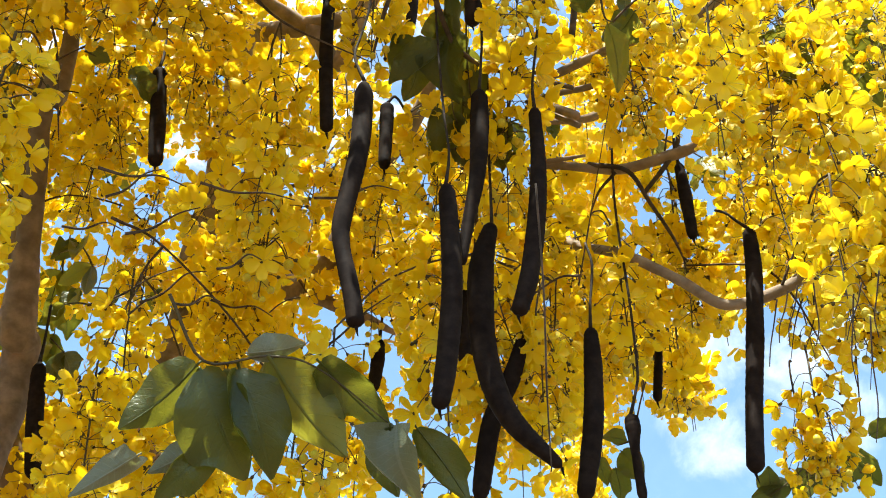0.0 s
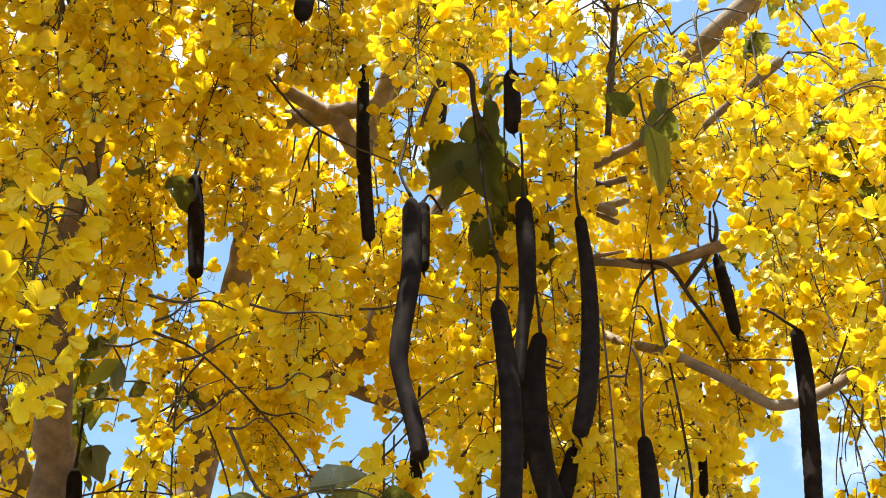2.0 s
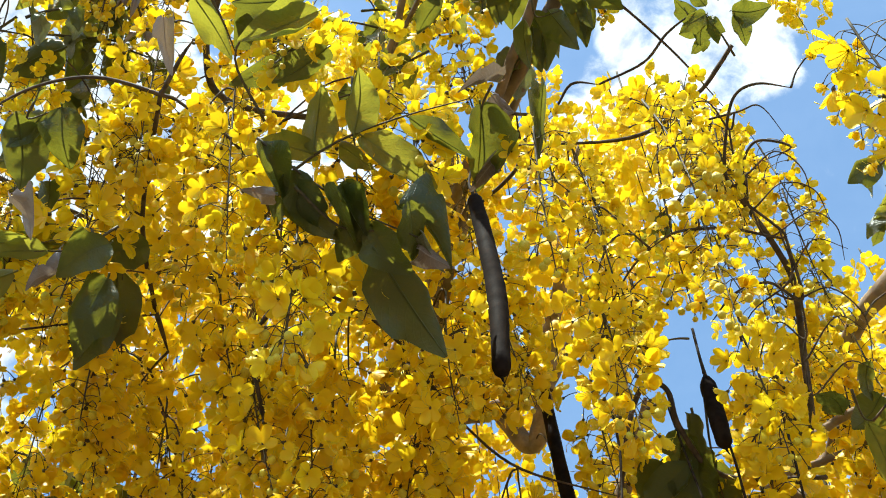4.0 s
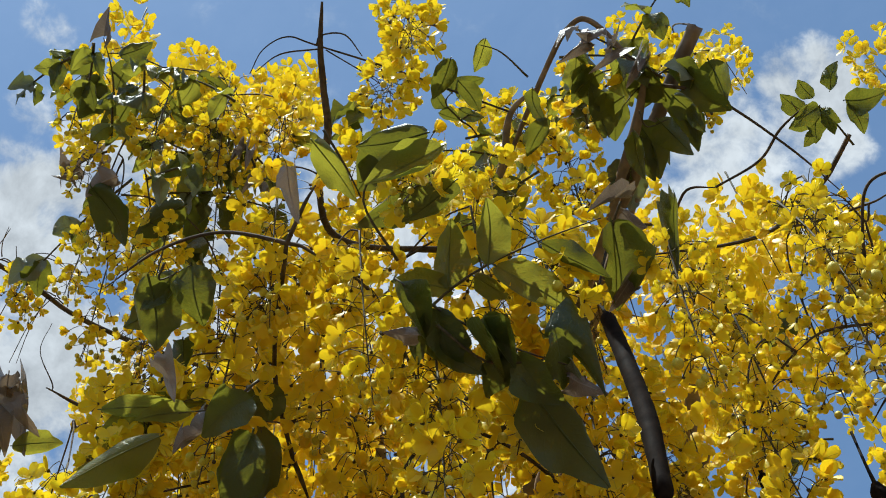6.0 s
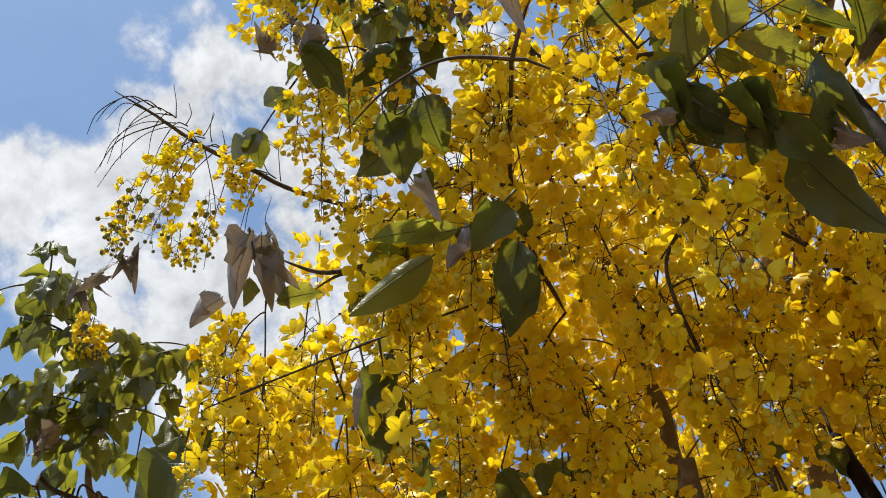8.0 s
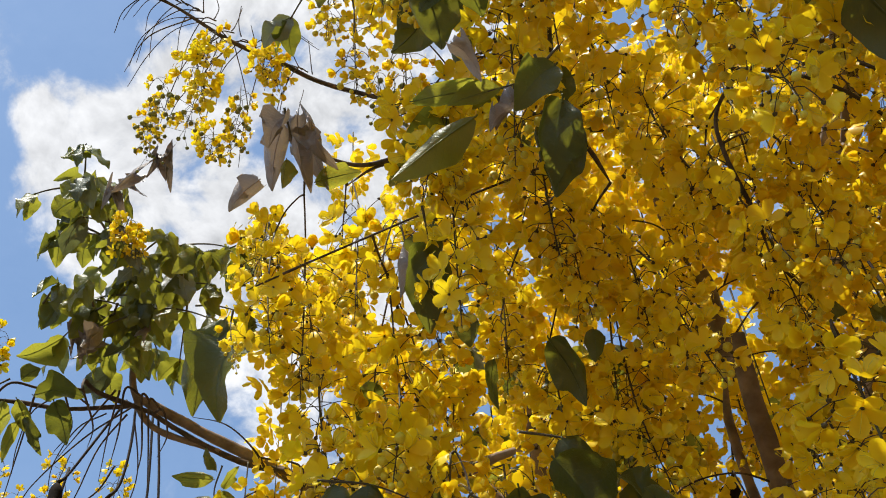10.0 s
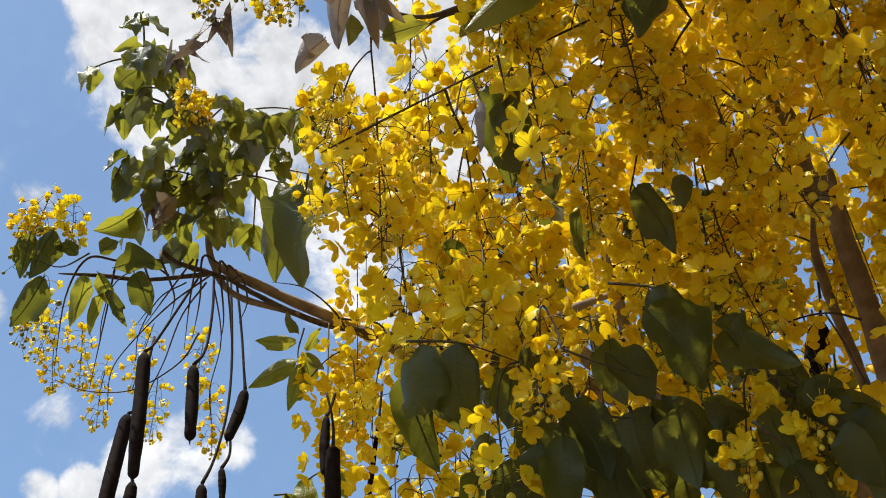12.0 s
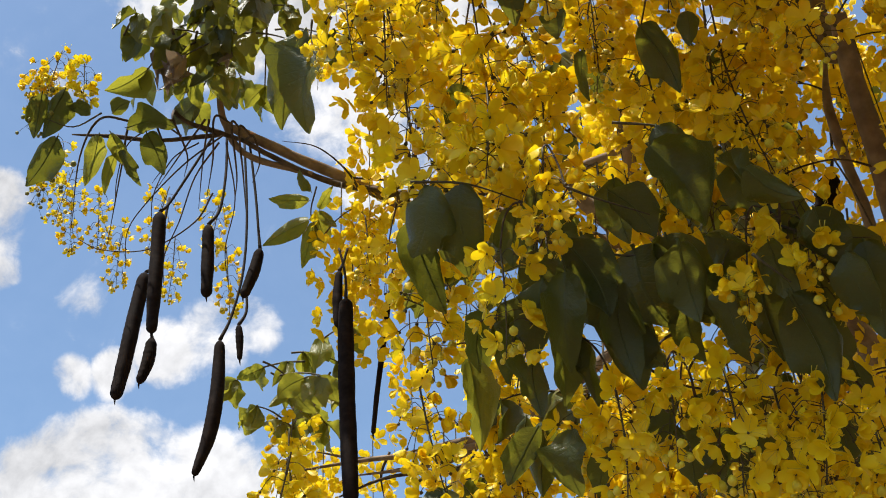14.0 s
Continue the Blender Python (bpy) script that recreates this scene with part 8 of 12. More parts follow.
leaflet(leaf, "green", 0, (-0.761, 1.159, 2.610), (-0.763, 1.215, 2.517), (0.36, -1.05, -0.63), 1.60)
leaflet(leaf, "green", 2, (-0.870, 1.053, 2.723), (-0.845, 1.106, 2.662), (-0.35, 1.01, 1.04), 1.79)
leaflet(leaf, "green", 1, (-0.933, 1.002, 2.760), (-0.911, 1.063, 2.695), (-0.45, 0.74, 0.91), 1.70)
leaflet(leaf, "green", 0, (-0.848, 1.179, 2.550), (-0.847, 1.223, 2.472), (0.27, -1.06, -0.44), 1.62)
leaf = leaf_stalk([(-1.037, 1.231, 2.528, 0.0022), (-1.032, 1.255, 2.486, 0.0008)], "compound leaf with large oval green leaflets")
leaflet(leaf, "green", 0, (-1.090, 1.206, 2.536), (-1.101, 1.238, 2.468), (0.36, -1.28, -0.35), 1.56)
leaflet(leaf, "green", 1, (-1.032, 1.255, 2.486), (-1.034, 1.294, 2.403), (-0.14, 0.43, 0.40), 1.81)
leaflet(leaf, "green", 0, (-1.071, 1.237, 2.492), (-1.075, 1.270, 2.423), (-0.35, 1.33, 0.60), 1.77)
leaflet(leaf, "green", 4, (-1.235, 1.150, 2.512), (-1.290, 1.154, 2.447), (-0.01, 0.37, 0.48), 1.43)
leaflet(leaf, "green", 1, (-1.196, 1.172, 2.508), (-1.210, 1.208, 2.426), (-0.08, -0.54, -0.37), 1.41)
leaflet(leaf, "green", 0, (-1.158, 1.205, 2.482), (-1.191, 1.219, 2.424), (-0.64, 0.78, 0.48), 1.47)
leaflet(leaf, "green", 2, (-0.989, 1.287, 2.451), (-1.036, 1.296, 2.397), (-0.74, 0.59, 0.88), 1.76)
leaf = leaf_stalk([(-1.285, 0.989, 2.815, 0.0022), (-1.288, 1.006, 2.795, 0.0008)], "compound leaf with large oval green leaflets")
leaflet(leaf, "green", 4, (-1.311, 0.983, 2.803), (-1.320, 1.071, 2.692), (-0.49, 0.26, 0.57), 1.22)
leaflet(leaf, "green", 0, (-1.255, 1.004, 2.820), (-1.275, 1.067, 2.734), (0.62, -0.67, -0.76), 1.22)
leaflet(leaf, "green", 1, (-1.174, 0.926, 2.945), (-1.217, 0.942, 2.906), (-0.11, 0.55, 0.90), 1.57)
leaflet(leaf, "green", 0, (-1.142, 1.054, 2.836), (-1.181, 1.077, 2.787), (0.51, -0.56, -0.79), 1.32)
leaf = leaf_stalk([(-1.383, 1.285, 2.821, 0.0022), (-1.410, 1.302, 2.774, 0.0008)], "compound leaf with large oval green leaflets")
leaflet(leaf, "green", 0, (-1.390, 1.292, 2.805), (-1.448, 1.326, 2.704), (-0.19, 0.65, 0.92), 0.99)
leaflet(leaf, "pale", 1, (-1.431, 1.299, 2.760), (-1.461, 1.363, 2.630), (0.88, -0.87, 0.03), 0.74)
leaflet(leaf, "green", 2, (-1.348, 1.271, 2.866), (-1.391, 1.280, 2.821), (0.82, -1.07, -0.20), 1.53)
leaflet(leaf, "green", 0, (-1.383, 1.384, 2.674), (-1.441, 1.394, 2.596), (0.02, 1.27, 0.39), 1.24)
leaflet(leaf, "green", 1, (-1.355, 1.406, 2.663), (-1.397, 1.439, 2.559), (-0.66, 0.76, 0.43), 1.12)
leaf = leaf_stalk([(-1.808, 1.340, 3.347, 0.0022), (-1.840, 1.361, 3.300, 0.0015), (-1.840, 1.399, 3.263, 0.0008)], "compound leaf with large oval green leaflets")
leaflet(leaf, "pale", 0, (-1.833, 1.343, 3.324), (-1.894, 1.287, 3.323), (-0.91, 0.24, 0.74), 0.95)
leaflet(leaf, "pale", 1, (-1.849, 1.363, 3.291), (-1.940, 1.325, 3.244), (-0.67, 0.98, 1.02), 0.91)
leaflet(leaf, "pale", 0, (-1.831, 1.369, 3.301), (-1.845, 1.414, 3.244), (-1.01, 0.93, 1.08), 1.13)
leaflet(leaf, "pale", 2, (-1.822, 1.367, 3.310), (-1.781, 1.362, 3.348), (-0.87, 0.33, 1.07), 1.23)
leaflet(leaf, "green", 0, (-1.822, 1.338, 3.338), (-1.821, 1.299, 3.373), (0.05, -0.89, -0.54), 1.38)
leaflet(leaf, "pale", 0, (-1.843, 1.375, 3.284), (-1.902, 1.408, 3.215), (-0.80, 0.50, 0.90), 0.95)
leaflet(leaf, "pale", 2, (-1.820, 1.362, 3.300), (-1.793, 1.390, 3.262), (-0.90, 0.60, 1.00), 1.00)
leaf = leaf_stalk([(-2.088, 0.985, 3.457, 0.0022), (-2.137, 0.959, 3.427, 0.0015), (-2.165, 0.909, 3.430, 0.0008)], "compound leaf with large oval green leaflets")
leaflet(leaf, "green", 0, (-2.146, 0.879, 3.467), (-2.197, 0.913, 3.396), (-0.39, 0.27, 1.00), 1.14)
leaflet(leaf, "green", 1, (-2.115, 0.908, 3.479), (-2.186, 0.925, 3.399), (-0.62, 0.88, 0.95), 1.33)
leaflet(leaf, "green", 0, (-2.169, 0.946, 3.404), (-2.247, 0.949, 3.319), (-1.05, 0.56, 0.69), 1.26)
leaflet(leaf, "pale", 1, (-2.112, 1.004, 3.422), (-2.174, 1.036, 3.338), (-0.66, 0.52, 1.11), 0.85)
leaflet(leaf, "pale", 0, (-2.104, 1.046, 3.400), (-2.155, 1.073, 3.329), (-0.56, 0.22, 0.81), 0.76)
leaflet(leaf, "green", 2, (-2.094, 1.052, 3.406), (-2.098, 1.118, 3.352), (0.25, -0.49, -0.34), 0.88)
leaflet(leaf, "green", 0, (-2.044, 1.071, 3.439), (-2.057, 1.140, 3.376), (-0.33, 0.39, 0.80), 1.41)
leaflet(leaf, "green", 1, (-2.066, 1.036, 3.443), (-1.999, 1.106, 3.454), (-0.30, 0.02, 0.81), 1.33)
leaflet(leaf, "pale", 0, (-2.094, 1.018, 3.429), (-2.092, 1.093, 3.378), (-0.73, 0.30, 0.46), 1.03)
leaflet(leaf, "green", 2, (-2.103, 0.968, 3.454), (-2.127, 0.930, 3.455), (-0.67, 0.57, 1.11), 1.94)
leaflet(leaf, "green", 0, (-2.073, 1.001, 3.460), (-2.039, 1.013, 3.482), (-0.57, 0.65, 1.13), 2.10)
leaf = leaf_stalk([(-1.095, 1.198, 2.587, 0.0022), (-1.058, 1.233, 2.553, 0.0017), (-0.976, 1.276, 2.526, 0.0013), (-0.896, 1.314, 2.496, 0.0008)], "compound leaf with large oval green leaflets")
leaflet(leaf, "green", 0, (-0.976, 1.276, 2.526), (-0.989, 1.316, 2.438), (0.76, -1.06, -0.51), 1.48)
leaflet(leaf, "green", 4, (-0.922, 1.304, 2.501), (-0.969, 1.333, 2.414), (-0.18, -0.93, -0.10), 1.32)
leaflet(leaf, "green", 1, (-0.883, 1.318, 2.494), (-0.883, 1.359, 2.405), (-0.32, 1.31, 0.42), 1.60)
leaflet(leaf, "green", 2, (-1.067, 1.232, 2.548), (-1.119, 1.245, 2.485), (-0.01, 0.47, 0.50), 1.47)
leaflet(leaf, "green", 0, (-1.021, 1.254, 2.540), (-1.061, 1.276, 2.470), (-0.24, 0.55, 0.56), 1.42)
leaflet(leaf, "green", 4, (-0.843, 1.303, 2.540), (-0.832, 1.334, 2.483), (-0.59, 0.72, 0.35), 1.61)
leaf = leaf_stalk([(-1.227, 0.863, 2.753, 0.0022), (-1.168, 0.905, 2.747, 0.0015), (-1.115, 0.954, 2.722, 0.0008)], "compound leaf with large oval green leaflets")
leaflet(leaf, "green", 4, (-1.206, 0.883, 2.746), (-1.259, 0.907, 2.670), (0.22, -0.92, -0.20), 1.78)
leaflet(leaf, "green", 0, (-1.175, 0.903, 2.745), (-1.198, 0.957, 2.655), (0.19, -0.39, -0.30), 1.64)
leaflet(leaf, "green", 2, (-1.123, 0.954, 2.717), (-1.155, 0.983, 2.652), (-0.27, 0.49, 0.51), 1.55)
leaf = leaf_stalk([(-0.984, 0.977, 2.803, 0.0022), (-0.935, 1.006, 2.790, 0.0015), (-0.914, 1.024, 2.774, 0.0008)], "compound leaf with large oval green leaflets")
leaflet(leaf, "green", 4, (-0.936, 1.007, 2.787), (-0.936, 1.072, 2.696), (0.20, -0.39, -0.64), 1.43)
leaflet(leaf, "green", 0, (-1.010, 1.011, 2.745), (-1.021, 1.058, 2.671), (-0.76, 1.02, 0.73), 1.56)
leaflet(leaf, "green", 2, (-1.089, 0.997, 2.717), (-1.080, 1.041, 2.660), (-0.81, 1.10, 0.67), 1.67)
leaf = leaf_stalk([(-0.505, 0.525, 3.045, 0.0022), (-0.460, 0.571, 3.019, 0.0018), (-0.396, 0.620, 2.987, 0.0014), (-0.334, 0.652, 2.963, 0.0010)], "compound leaf with dark green leaflets curled at their pale edges")
leaflet(leaf, "green", 3, (-0.503, 0.529, 3.043), (-0.490, 0.605, 3.016), (0.20, -0.90, -0.40), 1.50)
leaflet(leaf, "green", 0, (-0.468, 0.565, 3.023), (-0.460, 0.644, 2.990), (-0.30, -0.80, -0.50), 1.50)
leaflet(leaf, "green", 3, (-0.435, 0.588, 3.009), (-0.410, 0.668, 2.974), (0.40, -0.70, -0.60), 1.30)
leaflet(leaf, "green", 4, (-0.397, 0.614, 2.992), (-0.438, 0.673, 2.968), (0.10, -0.80, -0.30), 1.40)
leaflet(leaf, "green", 1, (-0.390, 0.630, 2.980), (-0.350, 0.698, 2.950), (-0.20, -0.60, -0.80), 1.20)
leaflet(leaf, "green", 0, (-0.339, 0.617, 2.991), (-0.347, 0.685, 2.961), (0.60, -0.60, -0.50), 1.10)
leaflet(leaf, "grey", 3, (-0.329, 0.648, 2.966), (-0.310, 0.701, 2.947), (-0.50, 0.60, 0.90), 1.20)
leaflet(leaf, "grey", 3, (-0.469, 0.591, 3.004), (-0.507, 0.593, 3.023), (0.20, 0.70, 0.90), 1.00)
sprig((-1.932, 0.866, 3.888), 20, -9, 0.099, 2, 0.092, "pale", 1.33, 1)
sprig((-1.894, 0.883, 3.822), 313, 26, 0.099, 2, 0.082, "green", 0.86, 2)
sprig((-1.817, 0.873, 3.706), 350, 27, 0.148, 3, 0.079, "dry", 1.12, 3)
sprig((-1.866, 0.979, 3.801), 277, 36, 0.099, 2, 0.099, "green", 1.29, 4)
sprig((-1.823, 0.982, 3.705), 207, 38, 0.148, 3, 0.085, "green", 1.00, 5)
sprig((-1.950, 1.038, 3.779), 165, 23, 0.099, 2, 0.094, "pale", 1.06, 6)
sprig((-1.850, 1.078, 3.751), 134, 10, 0.148, 3, 0.102, "green", 0.84, 7)
sprig((-1.771, 1.045, 3.727), 40, 30, 0.099, 2, 0.088, "pale", 1.27, 8)
sprig((-1.710, 1.069, 3.693), 71, 48, 0.099, 2, 0.090, "green", 1.11, 9)
sprig((-1.973, 1.030, 3.662), 8, -1, 0.099, 2, 0.088, "green", 1.16, 10)
sprig((-1.955, 1.123, 3.744), 110, 25, 0.148, 3, 0.083, "pale", 1.20, 11)
sprig((-1.819, 1.095, 3.625), 160, 8, 0.148, 3, 0.093, "green", 1.10, 12)
sprig((-1.849, 1.191, 3.738), 264, 6, 0.099, 2, 0.090, "pale", 0.84, 13)
sprig((-1.954, 1.086, 3.719), 353, 39, 0.148, 3, 0.079, "green", 1.44, 14)
sprig((-1.829, 1.084, 3.633), 298, 1, 0.148, 3, 0.078, "green", 1.07, 15)
sprig((-1.816, 1.170, 3.702), 133, -4, 0.099, 2, 0.087, "pale", 0.84, 16)
sprig((-1.879, 1.004, 3.573), 172, 16, 0.099, 2, 0.103, "green", 0.82, 17)
sprig((-1.820, 1.062, 3.579), 20, -4, 0.099, 2, 0.098, "pale", 1.16, 18)
sprig((-1.782, 1.097, 3.595), 213, -6, 0.099, 2, 0.083, "dry", 1.21, 19)
sprig((-1.964, 0.971, 3.605), 55, 33, 0.099, 2, 0.090, "green", 1.50, 20)
sprig((-1.978, 1.011, 3.627), 52, 0, 0.099, 2, 0.097, "pale", 1.18, 21)
sprig((-1.971, 0.923, 3.558), 339, 24, 0.049, 1, 0.087, "green", 1.01, 22)
sprig((-1.863, 0.822, 3.760), 219, -8, 0.044, 1, 0.074, "pale", 1.61, 23)
sprig((-1.867, 0.850, 3.718), 324, 1, 0.089, 2, 0.091, "green", 1.52, 24)
sprig((-1.881, 0.905, 3.725), 71, 9, 0.089, 2, 0.070, "green", 1.23, 25)
sprig((-1.839, 0.948, 3.702), 293, 30, 0.089, 2, 0.081, "pale", 1.47, 26)
sprig((-1.773, 0.955, 3.683), 240, 15, 0.089, 2, 0.087, "green", 0.95, 27)
sprig((-1.809, 0.979, 3.624), 355, 36, 0.089, 2, 0.087, "pale", 1.04, 28)
sprig((-1.742, 1.058, 3.634), 329, -5, 0.089, 2, 0.086, "green", 1.23, 29)
sprig((-1.745, 1.126, 3.728), 357, 20, 0.089, 2, 0.071, "green", 1.05, 30)
sprig((-1.805, 1.061, 3.624), 26, 24, 0.089, 2, 0.086, "pale", 1.48, 31)
sprig((-1.774, 1.089, 3.616), 302, 20, 0.089, 2, 0.084, "green", 1.57, 32)
sprig((-1.898, 1.106, 3.714), 144, 28, 0.089, 2, 0.077, "pale", 0.95, 33)
sprig((-1.912, 0.989, 3.612), 212, 13, 0.044, 1, 0.092, "green", 1.39, 34)
sprig((-1.797, 1.178, 3.678), 16, -10, 0.089, 2, 0.080, "green", 1.65, 35)
sprig((-1.879, 1.033, 3.603), 144, 16, 0.089, 2, 0.089, "pale", 1.23, 36)
sprig((-1.880, 1.153, 3.689), 268, 22, 0.089, 2, 0.077, "green", 1.50, 37)
sprig((-1.864, 0.962, 3.524), 295, 21, 0.044, 1, 0.084, "pale", 1.25, 38)
sprig((-1.896, 1.047, 3.595), 191, -8, 0.044, 1, 0.074, "dry", 1.66, 39)
sprig((-2.201, 1.644, 3.177), 86, 0, 0.131, 3, 0.088, "pale", 0.77, 40)
sprig((-2.122, 1.673, 3.191), 197, 16, 0.131, 3, 0.083, "pale", 0.53, 41)
sprig((-2.093, 1.571, 3.047), 336, 5, 0.131, 3, 0.081, "pale", 0.63, 42)
sprig((-2.092, 1.682, 3.109), 156, 4, 0.087, 2, 0.085, "pale", 0.67, 43)
sprig((-2.151, 1.657, 3.218), 60, 20, 0.087, 2, 0.084, "pale", 0.53, 44)
sprig((-2.147, 1.559, 3.148), 75, 0, 0.060, 1, 0.080, "dry", 0.95, 45)
sprig((-2.110, 1.630, 2.993), 234, 46, 0.087, 2, 0.078, "pale", 0.62, 46)
sprig((-2.108, 1.686, 3.229), 12, 39, 0.087, 2, 0.092, "pale", 0.68, 47)
sprig((-2.158, 1.628, 3.147), 30, 10, 0.087, 2, 0.095, "pale", 0.55, 90)
sprig((-2.096, 1.735, 3.179), 150, 5, 0.087, 2, 0.090, "pale", 0.60, 91)
sprig((-0.109, 0.764, 3.937), 314, 28, 0.133, 3, 0.086, "green", 1.13, 48)
sprig((-0.065, 0.717, 3.735), 227, 22, 0.133, 3, 0.074, "dry", 0.94, 49)
sprig((0.010, 0.737, 3.733), 189, 46, 0.089, 2, 0.071, "green", 0.70, 50)
sprig((-0.035, 0.823, 3.785), 153, 2, 0.089, 2, 0.086, "green", 0.82, 51)
sprig((-0.150, 0.834, 3.939), 196, 34, 0.089, 2, 0.073, "green", 1.33, 52)
sprig((-0.226, 0.660, 3.814), 13, 7, 0.089, 2, 0.080, "green", 1.19, 53)
sprig((-0.238, 0.786, 3.944), 349, 7, 0.089, 2, 0.087, "green", 1.34, 54)
sprig((-1.043, 0.475, 3.942), 213, 42, 0.062, 2, 0.059, "green", 1.05, 55)
sprig((-1.019, 0.574, 3.892), 227, 36, 0.062, 2, 0.051, "green", 0.70, 56)
sprig((-0.971, 0.648, 3.868), 23, 2, 0.092, 3, 0.061, "green", 0.65, 57)
sprig((-0.894, 0.711, 3.849), 310, 17, 0.092, 3, 0.054, "green", 0.72, 58)
sprig((-0.802, 0.624, 3.742), 76, 35, 0.062, 2, 0.055, "green", 0.56, 59)
sprig((-1.067, 0.592, 3.823), 166, 36, 0.062, 2, 0.063, "dry", 0.64, 60)
sprig((-0.907, 0.662, 3.695), 29, 36, 0.062, 2, 0.058, "green", 0.83, 61)
sprig((-1.073, 0.536, 3.912), 231, 46, 0.062, 2, 0.063, "green", 0.86, 62)
sprig((-0.770, 0.649, 3.783), 218, 25, 0.062, 2, 0.055, "green", 0.69, 63)
sprig((-0.932, 0.557, 3.813), 263, -6, 0.062, 2, 0.061, "green", 0.61, 64)
sprig((-1.029, 0.637, 3.775), 160, -4, 0.142, 3, 0.075, "green", 0.66, 65)
sprig((-0.967, 0.649, 3.710), 21, 9, 0.142, 3, 0.090, "green", 1.08, 66)
sprig((-0.965, 0.677, 3.849), 328, 45, 0.095, 2, 0.097, "green", 0.58, 67)
sprig((-0.867, 0.682, 3.777), 240, 3, 0.095, 2, 0.085, "green", 0.72, 68)
sprig((-1.029, 0.685, 3.695), 36, 33, 0.095, 2, 0.087, "green", 1.03, 69)
sprig((-0.431, 0.781, 3.846), 37, 49, 0.142, 3, 0.083, "green", 0.65, 70)
sprig((-0.377, 0.834, 3.834), 217, -5, 0.095, 2, 0.099, "green", 0.76, 71)
sprig((-0.314, 0.813, 3.707), 166, -4, 0.095, 2, 0.095, "green", 0.58, 72)
sprig((-0.288, 0.850, 3.923), 358, 45, 0.142, 3, 0.097, "green", 1.06, 73)
sprig((-0.535, 0.728, 3.783), 235, 42, 0.095, 2, 0.096, "green", 0.85, 74)
sprig((-0.746, 1.872, 3.083), 261, 26, 0.077, 2, 0.078, "green", 0.67, 75)
sprig((-0.722, 2.025, 3.158), 218, -3, 0.077, 2, 0.062, "green", 1.05, 76)
sprig((-0.771, 1.945, 3.064), 186, 16, 0.039, 1, 0.072, "green", 0.66, 77)
sprig((-0.483, 1.942, 3.239), 156, -8, 0.039, 1, 0.071, "green", 0.95, 78)
sprig((-0.656, 1.876, 3.103), 41, 8, 0.039, 1, 0.073, "green", 0.93, 79)
sprig((-1.414, 1.639, 2.836), 233, 8, 0.111, 2, 0.091, "green", 1.19, 80)
sprig((-1.345, 1.807, 2.845), 202, 43, 0.111, 2, 0.100, "green", 0.73, 81)
sprig((-1.246, 1.845, 2.767), 163, 44, 0.167, 3, 0.105, "green", 1.32, 82)
sprig((-1.625, 1.679, 2.742), 174, 30, 0.111, 2, 0.115, "green", 1.30, 83)
sprig((-1.280, 1.673, 3.293), 66, -1, 0.111, 2, 0.109, "green", 1.02, 84)
sprig((-1.110, 1.786, 2.911), 88, 16, 0.111, 2, 0.086, "green", 0.92, 85)
sprig((-1.300, 1.809, 2.701), 79, 17, 0.111, 2, 0.114, "green", 0.78, 86)
sprig((0.120, 1.383, 3.862), 99, 42, 0.098, 2, 0.081, "green", 0.95, 87)
sprig((0.094, 1.878, 3.546), 341, 22, 0.098, 2, 0.076, "green", 0.87, 88)
sprig((0.110, 1.551, 3.625), 172, 29, 0.049, 1, 0.085, "green", 0.57, 89)
sprig((0.394, 1.730, 3.377), 16, 7, 0.098, 2, 0.088, "green", 1.08, 90)
sprig((0.506, 1.767, 3.596), 169, 40, 0.098, 2, 0.084, "green", 0.57, 91)
sprig((0.583, 1.222, 3.666), 98, -4, 0.136, 3, 0.094, "green", 0.70, 92)
sprig((0.463, 1.118, 3.590), 56, 39, 0.090, 2, 0.094, "green", 1.08, 93)
sprig((0.631, 1.273, 3.653), 172, 6, 0.090, 2, 0.080, "green", 0.73, 94)
sprig((0.390, 1.483, 3.420), 123, 36, 0.090, 2, 0.094, "green", 0.99, 95)
sprig((-0.956, 1.577, 3.248), 118, 44, 0.090, 2, 0.071, "green", 0.98, 96)
sprig((-1.028, 1.677, 3.279), 111, 14, 0.090, 2, 0.086, "green", 0.83, 97)
sprig((-1.082, 1.106, 3.669), 1, 19, 0.090, 2, 0.074, "green", 1.08, 98)
sprig((-0.926, 0.330, 3.627), 123, 29, 0.061, 2, 0.055, "green", 1.10, 99)
sprig((-0.988, 0.355, 3.670), 164, 23, 0.061, 2, 0.054, "green", 1.03, 100)
sprig((-0.991, 0.508, 3.683), 298, 8, 0.061, 2, 0.055, "green", 1.00, 101)
sprig((-0.910, 0.530, 3.522), 2, 26, 0.061, 2, 0.052, "green", 0.76, 102)
sprig((-0.914, 0.467, 3.674), 299, 3, 0.061, 2, 0.052, "green", 0.76, 103)
sprig((-0.876, 0.574, 3.711), 60, 28, 0.061, 2, 0.057, "green", 1.09, 104)
sprig((-0.762, 0.501, 3.655), 224, 30, 0.061, 2, 0.052, "green", 1.01, 105)
sprig((-0.849, 0.462, 3.676), 279, 31, 0.030, 1, 0.049, "green", 0.85, 106)
sprig((-0.762, 0.637, 3.590), 267, 43, 0.061, 2, 0.047, "dry", 0.73, 107)
# leaves added deep in the crown to darken the gaps between racemes
sprig((-1.327, 1.453, 3.524), 36, 3, 0.151, 3, 0.111, "green", 0.69, 201)
sprig((-1.432, 1.775, 3.618), 84, 5, 0.134, 3, 0.124, "green", 0.98, 202)
sprig((-1.235, 1.712, 3.595), 353, 7, 0.168, 3, 0.122, "green", 0.81, 203)
sprig((-1.114, 1.693, 3.466), 33, 16, 0.135, 3, 0.115, "green", 0.60, 204)
